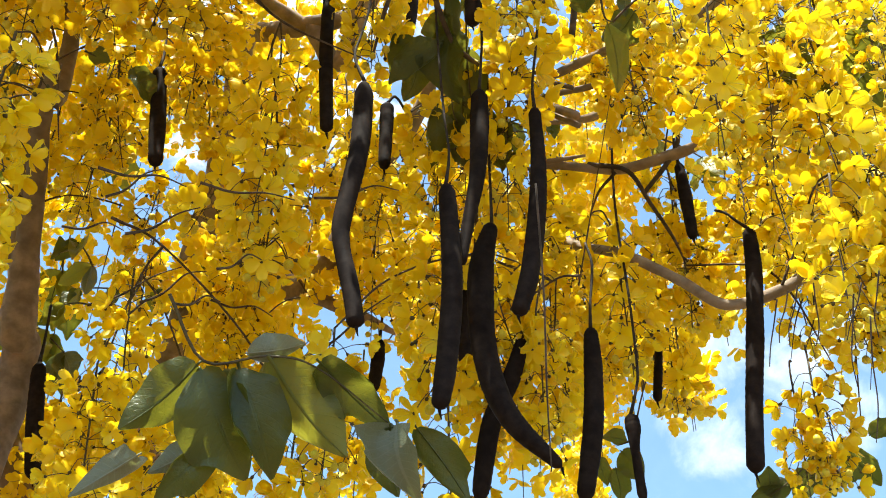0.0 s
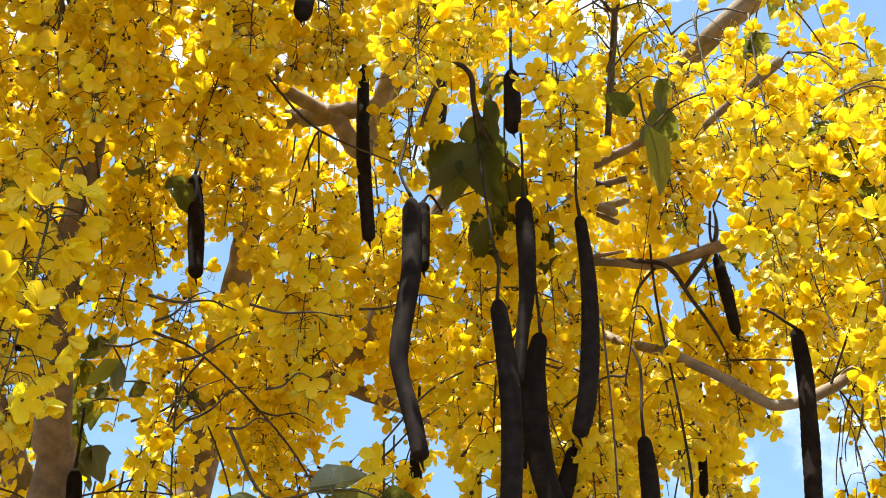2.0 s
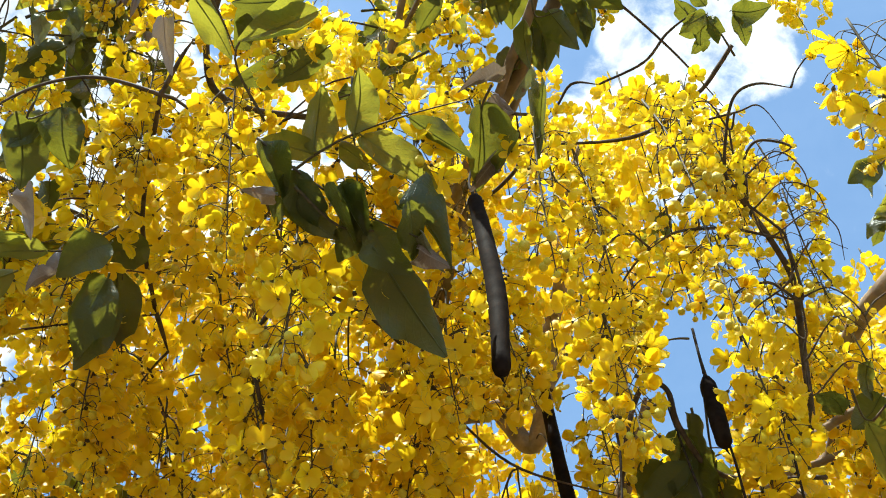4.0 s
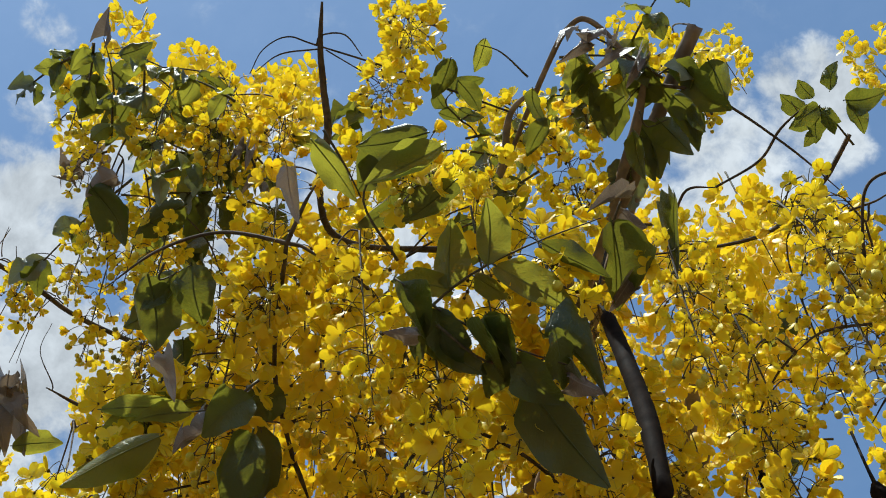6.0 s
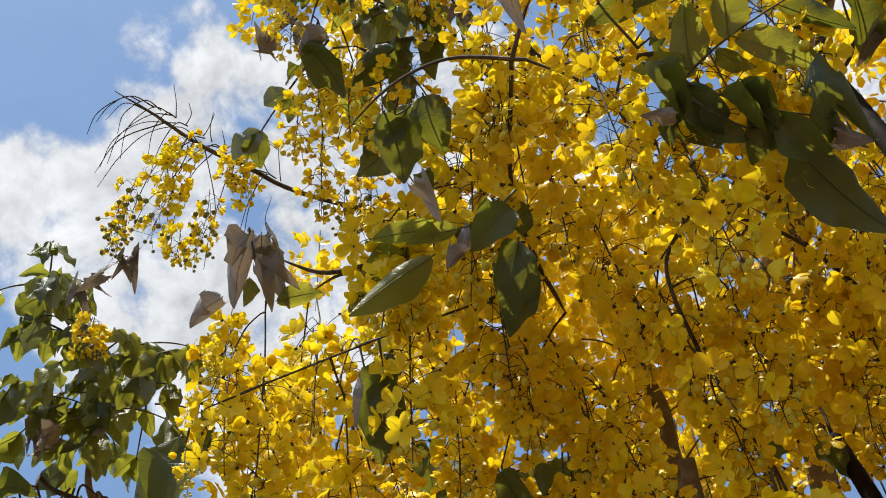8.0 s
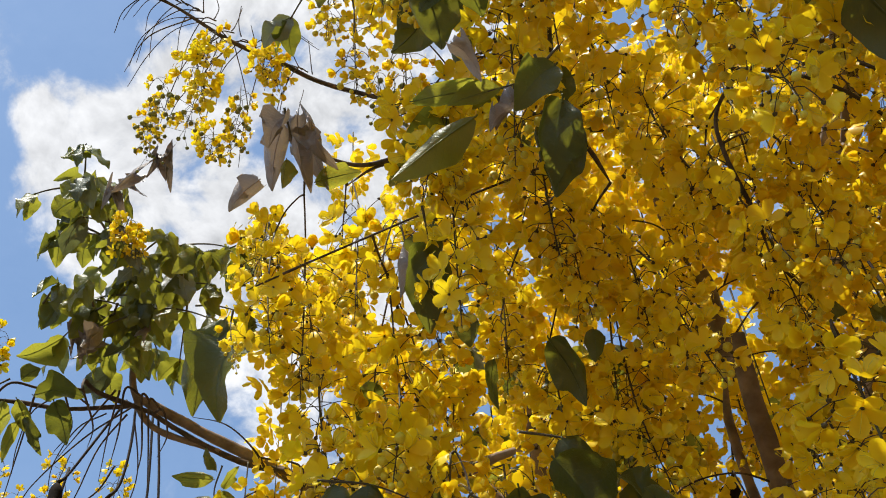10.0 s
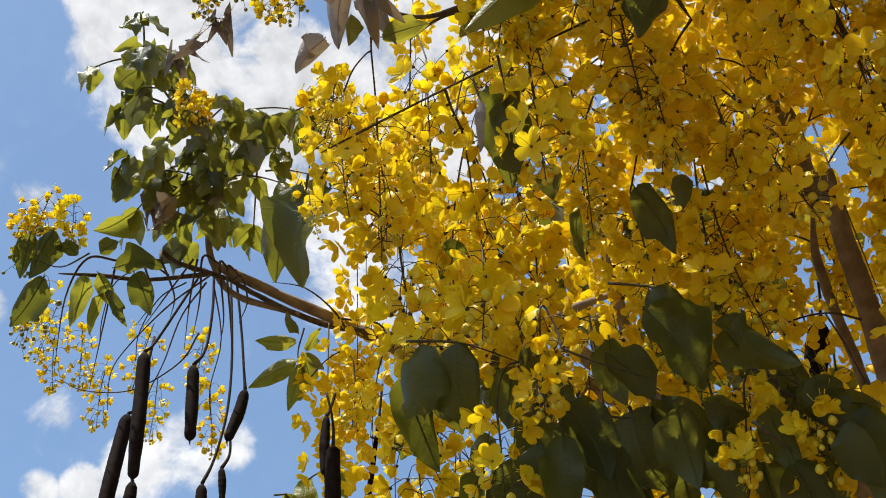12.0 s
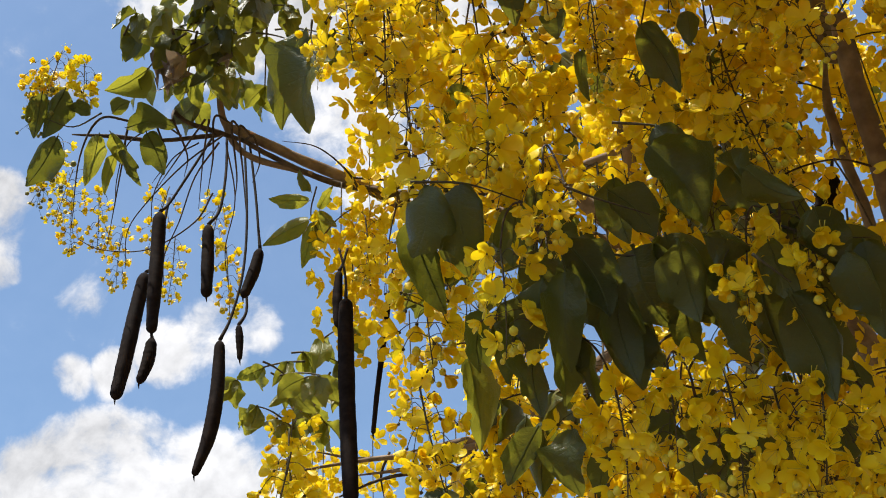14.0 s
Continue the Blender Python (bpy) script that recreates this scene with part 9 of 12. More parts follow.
sprig((-0.981, 1.786, 3.596), 156, 25, 0.155, 3, 0.105, "green", 0.93, 205)
sprig((-0.910, 1.753, 3.333), 183, 20, 0.121, 3, 0.120, "green", 0.86, 206)
sprig((-0.801, 1.820, 3.533), 92, 34, 0.168, 3, 0.105, "green", 1.13, 207)
sprig((-1.500, 1.809, 3.513), 181, 28, 0.133, 3, 0.112, "green", 1.01, 208)
sprig((-1.421, 1.847, 3.409), 221, 0, 0.130, 3, 0.113, "green", 0.85, 209)
sprig((-1.210, 1.702, 3.272), 47, 14, 0.154, 3, 0.108, "green", 1.16, 210)
sprig((-1.124, 1.946, 3.308), 247, 5, 0.156, 3, 0.102, "green", 1.02, 211)
sprig((-1.056, 2.053, 3.392), 176, 11, 0.143, 3, 0.111, "green", 0.64, 212)
sprig((-0.933, 2.112, 3.335), 106, 3, 0.169, 3, 0.114, "green", 0.69, 213)
sprig((-1.671, 1.791, 3.400), 190, 4, 0.123, 3, 0.111, "green", 0.70, 214)
sprig((-1.541, 1.926, 3.327), 267, 24, 0.168, 3, 0.117, "green", 0.82, 215)
sprig((-0.991, 1.954, 3.073), 57, 19, 0.161, 3, 0.113, "green", 0.73, 216)


# ---- seed pods ----
def seed_pod(points, stalk, label="long black-brown cylindrical seed pod hanging from a stalk"):
    """A hanging pod through (x, y, z, radius) from neck to tip, on a stalk of the same kind of points."""
    top = Vector(points[0][:3])
    thing = new("seed_pod")
    thing.location = top
    tagged(thing, label, "seed pod", "seed pods hanging from the tree")
    local = [(*(Vector(p[:3]) - top), p[3]) for p in points]
    line = curve_points(local, 16)
    n = len(line)
    body = []
    for k, q in enumerate(line):
        s = k / (n - 1)
        reach = sum((Vector(line[i + 1][:3]) - Vector(line[i][:3])).length for i in range(n - 1))
        end = min(1.0, (s * reach / (q[3] * 1.3) + 0.02) ** 0.5, ((1 - s) * reach / (q[3] * 1.1) + 0.015) ** 0.5)
        wob = 1 + 0.018 * math.sin(s * reach * 520) + 0.07 * noise.noise(Vector((s * 9, top.x * 5, top.z * 3)))
        body.append((*q[:3], q[3] * end * wob))
    v, f = tube(body, 14, 1, True)
    part("pod_body", mesh_of("pod_body", [(v, f, 0)], [POD]), None, thing)
    tip = Vector(body[-1][:3])
    v, f = tube([(*tip, 0.0022), (*(tip + Vector((0.001, 0, -0.006))), 0.0014), (*(tip + Vector((0.003, 0, -0.013))), 0.0005)], 6, 2)
    part("tip", mesh_of("tip", [(v, f, 0)], [POD]), None, thing)
    local = [(*(Vector(p[:3]) - top), p[3]) for p in stalk]
    v, f = tube(local, 6, 5)
    part("stalk", mesh_of("stalk", [(v, f, 0)], [POD_STALK]), None, thing)
    return thing


seed_pod([(-0.124, 1.030, 2.752, 0.0121), (-0.123, 1.030, 2.630, 0.0129), (-0.135, 1.028, 2.514, 0.0114), (-0.134, 1.029, 2.470, 0.0102), (-0.118, 1.031, 2.401, 0.0102), (-0.109, 1.032, 2.352, 0.0099)], [(-0.124, 1.030, 2.752, 0.0027), (-0.140, 1.028, 2.800, 0.0019), (-0.134, 1.029, 2.849, 0.0019), (-0.126, 1.030, 2.912, 0.0019), (-0.124, 1.030, 2.977, 0.0019)], "long black seed pod kinked below its middle, hanging on a stalk")
seed_pod([(-0.014, 1.093, 2.628, 0.0110), (-0.007, 1.093, 2.536, 0.0125), (-0.004, 1.093, 2.447, 0.0132), (-0.009, 1.093, 2.349, 0.0129), (-0.016, 1.093, 2.285, 0.0103)], [(-0.014, 1.093, 2.628, 0.0026), (-0.011, 1.093, 2.684, 0.0018), (-0.019, 1.092, 2.760, 0.0018), (-0.030, 1.092, 2.902, 0.0018), (-0.039, 1.092, 3.048, 0.0018)])
seed_pod([(0.030, 1.107, 2.823, 0.0121), (0.030, 1.107, 2.743, 0.0129), (0.027, 1.107, 2.658, 0.0105), (0.016, 1.107, 2.578, 0.0081), (0.006, 1.107, 2.503, 0.0073)], [(0.030, 1.107, 2.823, 0.0028), (0.032, 1.107, 2.871, 0.0020), (0.034, 1.107, 2.947, 0.0020), (0.028, 1.107, 3.069, 0.0020)])
seed_pod([(0.049, 1.201, 2.656, 0.0102), (0.034, 1.202, 2.571, 0.0172), (0.038, 1.202, 2.442, 0.0165), (0.066, 1.200, 2.346, 0.0141), (0.127, 1.195, 2.272, 0.0071)], [(0.049, 1.201, 2.656, 0.0027), (0.048, 1.201, 2.715, 0.0020), (0.046, 1.201, 2.805, 0.0020), (0.045, 1.201, 2.980, 0.0020)], "thick black seed pod curving to one side, hanging on a stalk")
seed_pod([(0.097, 1.339, 2.559, 0.0097), (0.079, 1.340, 2.492, 0.0129), (0.051, 1.342, 2.420, 0.0137), (0.034, 1.342, 2.302, 0.0113)], [(0.097, 1.339, 2.559, 0.0028), (0.106, 1.339, 2.609, 0.0020), (0.121, 1.337, 2.682, 0.0020)])
seed_pod([(0.026, 1.307, 2.655, 0.0115), (0.021, 1.307, 2.573, 0.0140), (0.014, 1.307, 2.487, 0.0090)], [(0.026, 1.307, 2.655, 0.0029), (0.029, 1.307, 2.720, 0.0021), (0.035, 1.307, 2.860, 0.0021)])
seed_pod([(0.106, 1.101, 2.783, 0.0087), (0.108, 1.101, 2.674, 0.0103), (0.102, 1.102, 2.574, 0.0119), (0.090, 1.103, 2.483, 0.0119), (0.075, 1.104, 2.425, 0.0103)], [(0.106, 1.101, 2.783, 0.0028), (0.105, 1.101, 2.830, 0.0020), (0.113, 1.101, 2.915, 0.0020), (0.122, 1.100, 3.019, 0.0020)])
seed_pod([(0.186, 1.282, 2.539, 0.0102), (0.185, 1.282, 2.464, 0.0125), (0.179, 1.283, 2.378, 0.0133), (0.162, 1.286, 2.275, 0.0110)], [(0.186, 1.282, 2.539, 0.0027), (0.188, 1.282, 2.577, 0.0020), (0.195, 1.281, 2.648, 0.0020), (0.188, 1.282, 2.691, 0.0020)])
seed_pod([(0.240, 1.342, 2.438, 0.0094), (0.241, 1.341, 2.414, 0.0102), (0.241, 1.341, 2.380, 0.0063), (0.245, 1.341, 2.305, 0.0071)], [(0.240, 1.342, 2.438, 0.0027), (0.250, 1.340, 2.476, 0.0020), (0.255, 1.339, 2.513, 0.0020), (0.254, 1.339, 2.643, 0.0020), (0.248, 1.340, 2.823, 0.0020), (0.258, 1.338, 3.054, 0.0020)], "black seed pod with a swollen neck on a long thin stalk")
seed_pod([(0.421, 1.255, 2.699, 0.0101), (0.417, 1.256, 2.621, 0.0118), (0.402, 1.261, 2.508, 0.0122), (0.386, 1.266, 2.405, 0.0118), (0.374, 1.270, 2.310, 0.0114)], [(0.421, 1.255, 2.699, 0.0029), (0.408, 1.259, 2.716, 0.0021), (0.395, 1.263, 2.735, 0.0021), (0.381, 1.267, 2.745, 0.0021)])
seed_pod([(0.365, 1.369, 2.939, 0.0076), (0.368, 1.368, 2.875, 0.0105), (0.370, 1.368, 2.773, 0.0086)], [(0.365, 1.369, 2.939, 0.0033), (0.363, 1.370, 2.986, 0.0024), (0.371, 1.368, 3.039, 0.0024)])
seed_pod([(-0.484, 1.245, 3.021, 0.0115), (-0.470, 1.250, 2.920, 0.0129), (-0.456, 1.255, 2.808, 0.0115)], [(-0.484, 1.245, 3.021, 0.0033), (-0.483, 1.245, 3.063, 0.0024), (-0.491, 1.242, 3.132, 0.0024)])
seed_pod([(-0.214, 1.177, 3.203, 0.0088), (-0.207, 1.178, 3.001, 0.0108), (-0.191, 1.181, 2.809, 0.0098)], [(-0.214, 1.177, 3.203, 0.0034), (-0.215, 1.176, 3.250, 0.0024), (-0.212, 1.177, 3.333, 0.0024)])
seed_pod([(-0.118, 1.323, 3.027, 0.0115), (-0.117, 1.324, 2.970, 0.0115), (-0.116, 1.324, 2.874, 0.0095)], [(-0.118, 1.323, 3.027, 0.0033), (-0.105, 1.324, 3.044, 0.0024), (-0.085, 1.326, 3.007, 0.0024)])
seed_pod([(-0.136, 1.706, 2.817, 0.0093), (-0.137, 1.706, 2.767, 0.0123), (-0.142, 1.706, 2.702, 0.0103)], [(-0.136, 1.706, 2.817, 0.0036), (-0.134, 1.706, 2.855, 0.0026), (-0.133, 1.706, 2.921, 0.0026)])
seed_pod([(-0.743, 1.714, 2.762, 0.0129), (-0.726, 1.721, 2.649, 0.0151), (-0.704, 1.730, 2.534, 0.0140)], [(-0.743, 1.714, 2.762, 0.0038), (-0.745, 1.713, 2.811, 0.0027), (-0.751, 1.710, 2.886, 0.0027)])
seed_pod([(0.347, 1.600, 2.749, 0.0059), (0.340, 1.601, 2.692, 0.0073), (0.332, 1.603, 2.625, 0.0078)], [(0.347, 1.600, 2.749, 0.0034), (0.349, 1.599, 2.785, 0.0024), (0.360, 1.597, 2.844, 0.0024)])
seed_pod([(-0.082, 1.316, 3.361, 0.0086), (-0.085, 1.316, 3.246, 0.0097), (-0.092, 1.315, 3.160, 0.0075)], [(-0.082, 1.316, 3.361, 0.0038), (-0.079, 1.316, 3.431, 0.0027), (-0.076, 1.316, 3.504, 0.0027)])
seed_pod([(-0.271, 0.862, 3.318, 0.0115), (-0.262, 0.862, 3.195, 0.0132), (-0.257, 0.862, 3.067, 0.0137), (-0.265, 0.862, 2.915, 0.0123)], [(-0.271, 0.862, 3.318, 0.0031), (-0.275, 0.861, 3.357, 0.0022), (-0.256, 0.862, 3.433, 0.0022), (-0.216, 0.863, 3.562, 0.0022)])
seed_pod([(0.023, 1.063, 3.052, 0.0115), (0.021, 1.063, 2.970, 0.0132), (0.019, 1.063, 2.912, 0.0106)], [(0.023, 1.063, 3.052, 0.0031), (0.024, 1.063, 3.095, 0.0022), (0.027, 1.063, 3.154, 0.0022)])
seed_pod([(-2.124, 1.196, 3.345, 0.0137), (-2.121, 1.201, 3.234, 0.0150), (-2.118, 1.204, 3.121, 0.0137), (-2.116, 1.207, 3.040, 0.0100)], [(-2.124, 1.196, 3.345, 0.0044), (-2.113, 1.210, 3.372, 0.0031), (-2.088, 1.240, 3.474, 0.0031), (-2.057, 1.275, 3.599, 0.0031)], "black seed pod hanging on a thread-like stalk below the forked bough")
seed_pod([(-2.231, 1.306, 3.123, 0.0112), (-2.233, 1.304, 3.064, 0.0137), (-2.241, 1.294, 3.008, 0.0087)], [(-2.231, 1.306, 3.123, 0.0044), (-2.233, 1.304, 3.134, 0.0031), (-2.233, 1.304, 3.163, 0.0031)], "black seed pod hanging on a thread-like stalk below the forked bough")
seed_pod([(-2.193, 1.235, 3.238, 0.0137), (-2.199, 1.227, 3.125, 0.0156), (-2.204, 1.221, 3.015, 0.0156), (-2.209, 1.214, 2.926, 0.0125)], [(-2.193, 1.235, 3.238, 0.0044), (-2.181, 1.249, 3.259, 0.0031), (-2.179, 1.253, 3.335, 0.0031), (-2.174, 1.259, 3.448, 0.0031)], "black seed pod hanging on a thread-like stalk below the forked bough")
seed_pod([(-2.064, 1.282, 3.333, 0.0119), (-2.060, 1.286, 3.240, 0.0137), (-2.057, 1.289, 3.144, 0.0112)], [(-2.064, 1.282, 3.333, 0.0044), (-2.049, 1.298, 3.379, 0.0031), (-2.045, 1.302, 3.493, 0.0031), (-2.050, 1.297, 3.620, 0.0031)], "black seed pod hanging on a thread-like stalk below the forked bough")
seed_pod([(-2.003, 1.382, 3.298, 0.0100), (-2.010, 1.375, 3.237, 0.0131), (-2.024, 1.361, 3.166, 0.0100)], [(-2.003, 1.382, 3.298, 0.0044), (-2.007, 1.378, 3.344, 0.0031), (-2.016, 1.369, 3.455, 0.0031), (-2.033, 1.352, 3.623, 0.0031)], "black seed pod hanging on a thread-like stalk below the forked bough")
seed_pod([(-2.134, 1.410, 3.129, 0.0112), (-2.132, 1.412, 3.007, 0.0150), (-2.138, 1.406, 2.901, 0.0150), (-2.154, 1.389, 2.808, 0.0075)], [(-2.134, 1.410, 3.129, 0.0044), (-2.120, 1.425, 3.192, 0.0031), (-2.107, 1.438, 3.315, 0.0031), (-2.108, 1.438, 3.477, 0.0031), (-2.122, 1.423, 3.722, 0.0031)], "black seed pod hanging on a thread-like stalk below the forked bough")
seed_pod([(-2.095, 1.424, 3.158, 0.0062), (-2.092, 1.427, 3.124, 0.0087), (-2.090, 1.430, 3.070, 0.0050)], [(-2.095, 1.424, 3.158, 0.0044), (-2.085, 1.435, 3.197, 0.0031), (-2.089, 1.431, 3.272, 0.0031)], "black seed pod hanging on a thread-like stalk below the forked bough")
seed_pod([(-1.717, 1.329, 3.018, 0.0129), (-1.717, 1.330, 2.930, 0.0151), (-1.714, 1.332, 2.788, 0.0156), (-1.708, 1.337, 2.595, 0.0145)], [(-1.717, 1.329, 3.018, 0.0038), (-1.717, 1.329, 3.057, 0.0027), (-1.721, 1.326, 3.096, 0.0027), (-1.728, 1.320, 3.137, 0.0027)])
seed_pod([(-1.734, 1.329, 3.091, 0.0066), (-1.736, 1.327, 3.025, 0.0099), (-1.735, 1.328, 2.961, 0.0077)], [(-1.734, 1.329, 3.091, 0.0039), (-1.728, 1.334, 3.111, 0.0028), (-1.722, 1.339, 3.145, 0.0028)])
seed_pod([(-1.797, 1.576, 3.194, 0.0049), (-1.808, 1.567, 3.079, 0.0061), (-1.820, 1.558, 2.958, 0.0055), (-1.828, 1.552, 2.856, 0.0049)], [(-1.797, 1.576, 3.194, 0.0043), (-1.791, 1.580, 3.253, 0.0031), (-1.785, 1.584, 3.330, 0.0031)], "thin young seed pod hanging on a stalk")
seed_pod([(-0.874, 1.734, 3.160, 0.0169), (-0.894, 1.730, 3.102, 0.0225), (-0.916, 1.726, 3.034, 0.0191)], [(-0.874, 1.734, 3.160, 0.0039), (-0.861, 1.736, 3.209, 0.0028), (-0.841, 1.739, 3.329, 0.0028)])


# ---- flower racemes ----
def petal_piece(length, width, cup, seed):
    """A spoon-shaped petal along +y: narrow claw, broad round blade, a crease along its middle."""
    rng = random.Random(seed)
    v, f = [], []
    tw = rng.uniform(-0.3, 0.3)
    outline = (0.14, 0.60, 0.95, 1.0, 0.80, 0.34)
    ys = (0.0, 0.22, 0.45, 0.68, 0.88, 0.985)
    for s, wide in zip(ys, outline):
        half = 0.5 * width * wide
        for u in (-1, 0, 1):
            x = u * half
            z = cup * length * (s * s * 0.6 - s * 0.15) + abs(u) * half * 0.42 + tw * x * s
            v.append((x, s * length + 0.001, z + rng.uniform(-0.0007, 0.0007)))
    v.append((0, length * 1.01, cup * length * 0.46))
    for k in range(5):
        for j in range(2):
            a = k * 3 + j
            f.append((a, a + 1, a + 4, a + 3))
    f += [(15, 16, 18), (16, 17, 18)]
    return v, f, 0


def flower_pieces(seed):
    """An open flower that faces +z: five spoon-shaped petals, long curved stamens, a small green calyx."""
    rng = random.Random(seed)
    pieces = []
    opening = 0.25 + 0.20 * (seed % 5)
    for k in range(5):
        turn = Matrix.Rotation(2 * math.pi * k / 5 + rng.uniform(-0.2, 0.2), 4, "Z")
        lift = Matrix.Rotation(opening + rng.uniform(-0.3, 0.25), 4, "X")
        pieces.append(moved(petal_piece(rng.uniform(0.020, 0.025), rng.uniform(0.0135, 0.0178), rng.uniform(0.1, 0.95), seed * 7 + k), turn @ lift))
    for k in range(3):
        w = rng.uniform(0, 0.8) + k * 0.5
        d = Vector((math.cos(w), math.sin(w), 0))
        pts = [(*(d * 0.001), 0.0005), (*(d * 0.006 + Vector((0, 0, 0.010))), 0.00045), (*(d * 0.014 + Vector((0, 0, 0.015))), 0.0004), (*(d * 0.022 + Vector((0, 0, 0.010))), 0.0008)]
        v, f = tube(pts, 3, 1)
        pieces.append((v, f, 1))
    v, f = tube([(0, 0, -0.004, 0.001), (0, 0, -0.0015, 0.0028), (0, 0, 0.001, 0.0024)], 5, 1)
    pieces.append((v, f, 3))
    return pieces


def ball_piece(r, squeeze=1.0):
    v, f = tube([(0, 0, -r, r * 0.25), (0, 0, -r * 0.6, r * 0.8), (0, 0, 0, r), (0, 0, r * 0.65, r * 0.76), (0, 0, r * squeeze, r * 0.2)], 7, 1)
    return v, f, 0


FLOWERS = [flower_pieces(k) for k in range(9)]
FLOWER_MESHES = [mesh_of("flower", p, [PETAL, STAMEN, BUD, STALK]) for p in FLOWERS]


BUD_MESH = mesh_of("bud", [ball_piece(1.0, 1.15)], [BUD])


class RacemeShape:
    """One pattern of a hanging flower string: stem with pedicels, places of its flowers, buds at its end."""

    def __init__(self, seed, length, flowers, spread, buds, bud_mat=BUD, loose=0.0, bloom=1.0):
        rng = random.Random(seed)
        sway = [rng.uniform(-0.03, 0.03) for _ in range(4)]
        line = [(sway[0] * s + sway[1] * s * s, sway[2] * s + sway[3] * s * s, -length * s, 0.0019 * (1 - 0.6 * s) * (0.6 if loose else 1)) for s in (0, 0.33, 0.66, 1)]
        pts = curve_points(line, 8)
        stem = [(*tube(line, 5, 5), 0)]
        self.flowers, self.bud_places, bud_pieces = [], [], []
        for k in range(flowers):
            s = 0.06 + (0.94 - 0.22 * buds) * (k + rng.random()) / flowers
            q = Vector(pts[min(len(pts) - 1, int(s * (len(pts) - 1)))][:3])
            w = k * 2.399 + rng.uniform(-0.5, 0.5)
            out = Vector((math.cos(w), math.sin(w), 0))
            reach = spread * rng.uniform(0.55, 1.15) * (1.05 - 0.35 * s)
            end = q + out * reach + Vector((0, 0, rng.uniform(-0.032, 0.006)))
            mid = q + out * reach * 0.55 + Vector((0, 0, 0.006))
            stem.append((*tube([(*q, 0.0008), (*mid, 0.0007), (*end, 0.0009)], 3, 2), 0))
            face = (out + Vector((rng.uniform(-0.6, 0.6), rng.uniform(-0.6, 0.6), rng.uniform(-1.0, 0.35)))).normalized()
            turn = face.to_track_quat("Z", "Y").to_matrix().to_4x4() @ Matrix.Rotation(rng.uniform(0, 6), 4, "Z")
            self.flowers.append((rng.randrange(len(FLOWERS)), Matrix.Translation(end) @ turn @ Matrix.Scale(rng.uniform(0.85, 1.15) * bloom, 4)))
        count = int(5 + 8 * buds)
        for k in range(count):
            s = 1 - (0.05 + 0.32 * buds + 9.0 * loose) * k / count
            q = Vector(pts[min(len(pts) - 1, int(s * (len(pts) - 1)))][:3])
            w = k * 2.399
            out = Vector((math.cos(w), math.sin(w), 0)) * ((0.006 + 0.028 * k / count) if not loose else loose * rng.uniform(0.3, 1.1))
            end = q + out + Vector((0, 0, -0.006 - 0.3 * loose))
            stem.append((*tube([(*q, 0.0005), (*end, 0.0006)], 3, 1), 0))
            self.bud_places.append((end, 0.0042 + 0.0035 * k / count))
            bud_pieces.append(moved(ball_piece(0.0042 + 0.0035 * k / count, 1.15), Matrix.Translation(end)))
        self.stem = mesh_of("stem", stem, [STALK])
        pieces = [moved(p, m) for i, m in self.flowers for p in FLOWERS[i]] + [(v, f, 2) for v, f, _ in bud_pieces]
        self.joined = mesh_of("blossoms", pieces, [PETAL, STAMEN, bud_mat, STALK])


SHAPES = {
    "s": [RacemeShape(10 + k, 0.17, 18, 0.040, 0.4) for k in range(3)],
    "m": [RacemeShape(20 + k, 0.27, 33, 0.050, 0.5) for k in range(4)],
    "l": [RacemeShape(30 + k, 0.37, 45, 0.055, 0.5) for k in range(4)],
    "b": [RacemeShape(40 + k, 0.20, 6, 0.032, 1.6) for k in range(2)],
    "d": [RacemeShape(50 + k, 0.19, 13, 0.030, 1.1, BUD_GREEN, 0.044, 0.62) for k in range(3)],
    "e": [RacemeShape(60 + k, 0.25, 26, 0.042, 0.3, BUD, 0.0, 0.70) for k in range(3)],
}
SAY = {"s": "short hanging cluster of bright yellow flowers", "m": "hanging raceme of bright yellow five-petalled flowers",
       "l": "long drooping raceme of bright yellow flowers with buds at its end", "b": "raceme tip of round yellow-green buds with few open flowers",
       "e": "narrow hanging raceme of small fading yellow flowers",
       "d": "loose drooping raceme of dark olive buds and small yellow flowers"}


def raceme(size, x, y, z, turn, scale, apart=False):
    """A flower raceme that hangs from (x, y, z). apart: with every flower as an object of its own."""
    kinds = SHAPES[size]
    shape = kinds[int(turn * 7) % len(kinds)]
    thing = new("flower_raceme")
    lean = 0.12 * math.sin(turn * 5.1)
    thing.matrix_world = Matrix.Translation((x, y, z)) @ Matrix.Rotation(lean, 4, "X") @ Matrix.Rotation(turn, 4, "Z") @ Matrix.Scale(scale, 4)
    tagged(thing, SAY[size], "flower cluster", "flower racemes of the tree")
    part("stem", shape.stem, None, thing)
    if apart:
        for i, m in shape.flowers:
            part("flower", FLOWER_MESHES[i], None, thing).matrix_local = m
        for end, r in shape.bud_places:
            part("bud", BUD_MESH, None, thing).matrix_local = Matrix.Translation(end) @ Matrix.Scale(r, 4)
    else:
        tagged(part("blossoms", shape.joined, None, thing), kind="stuff")
    return thing


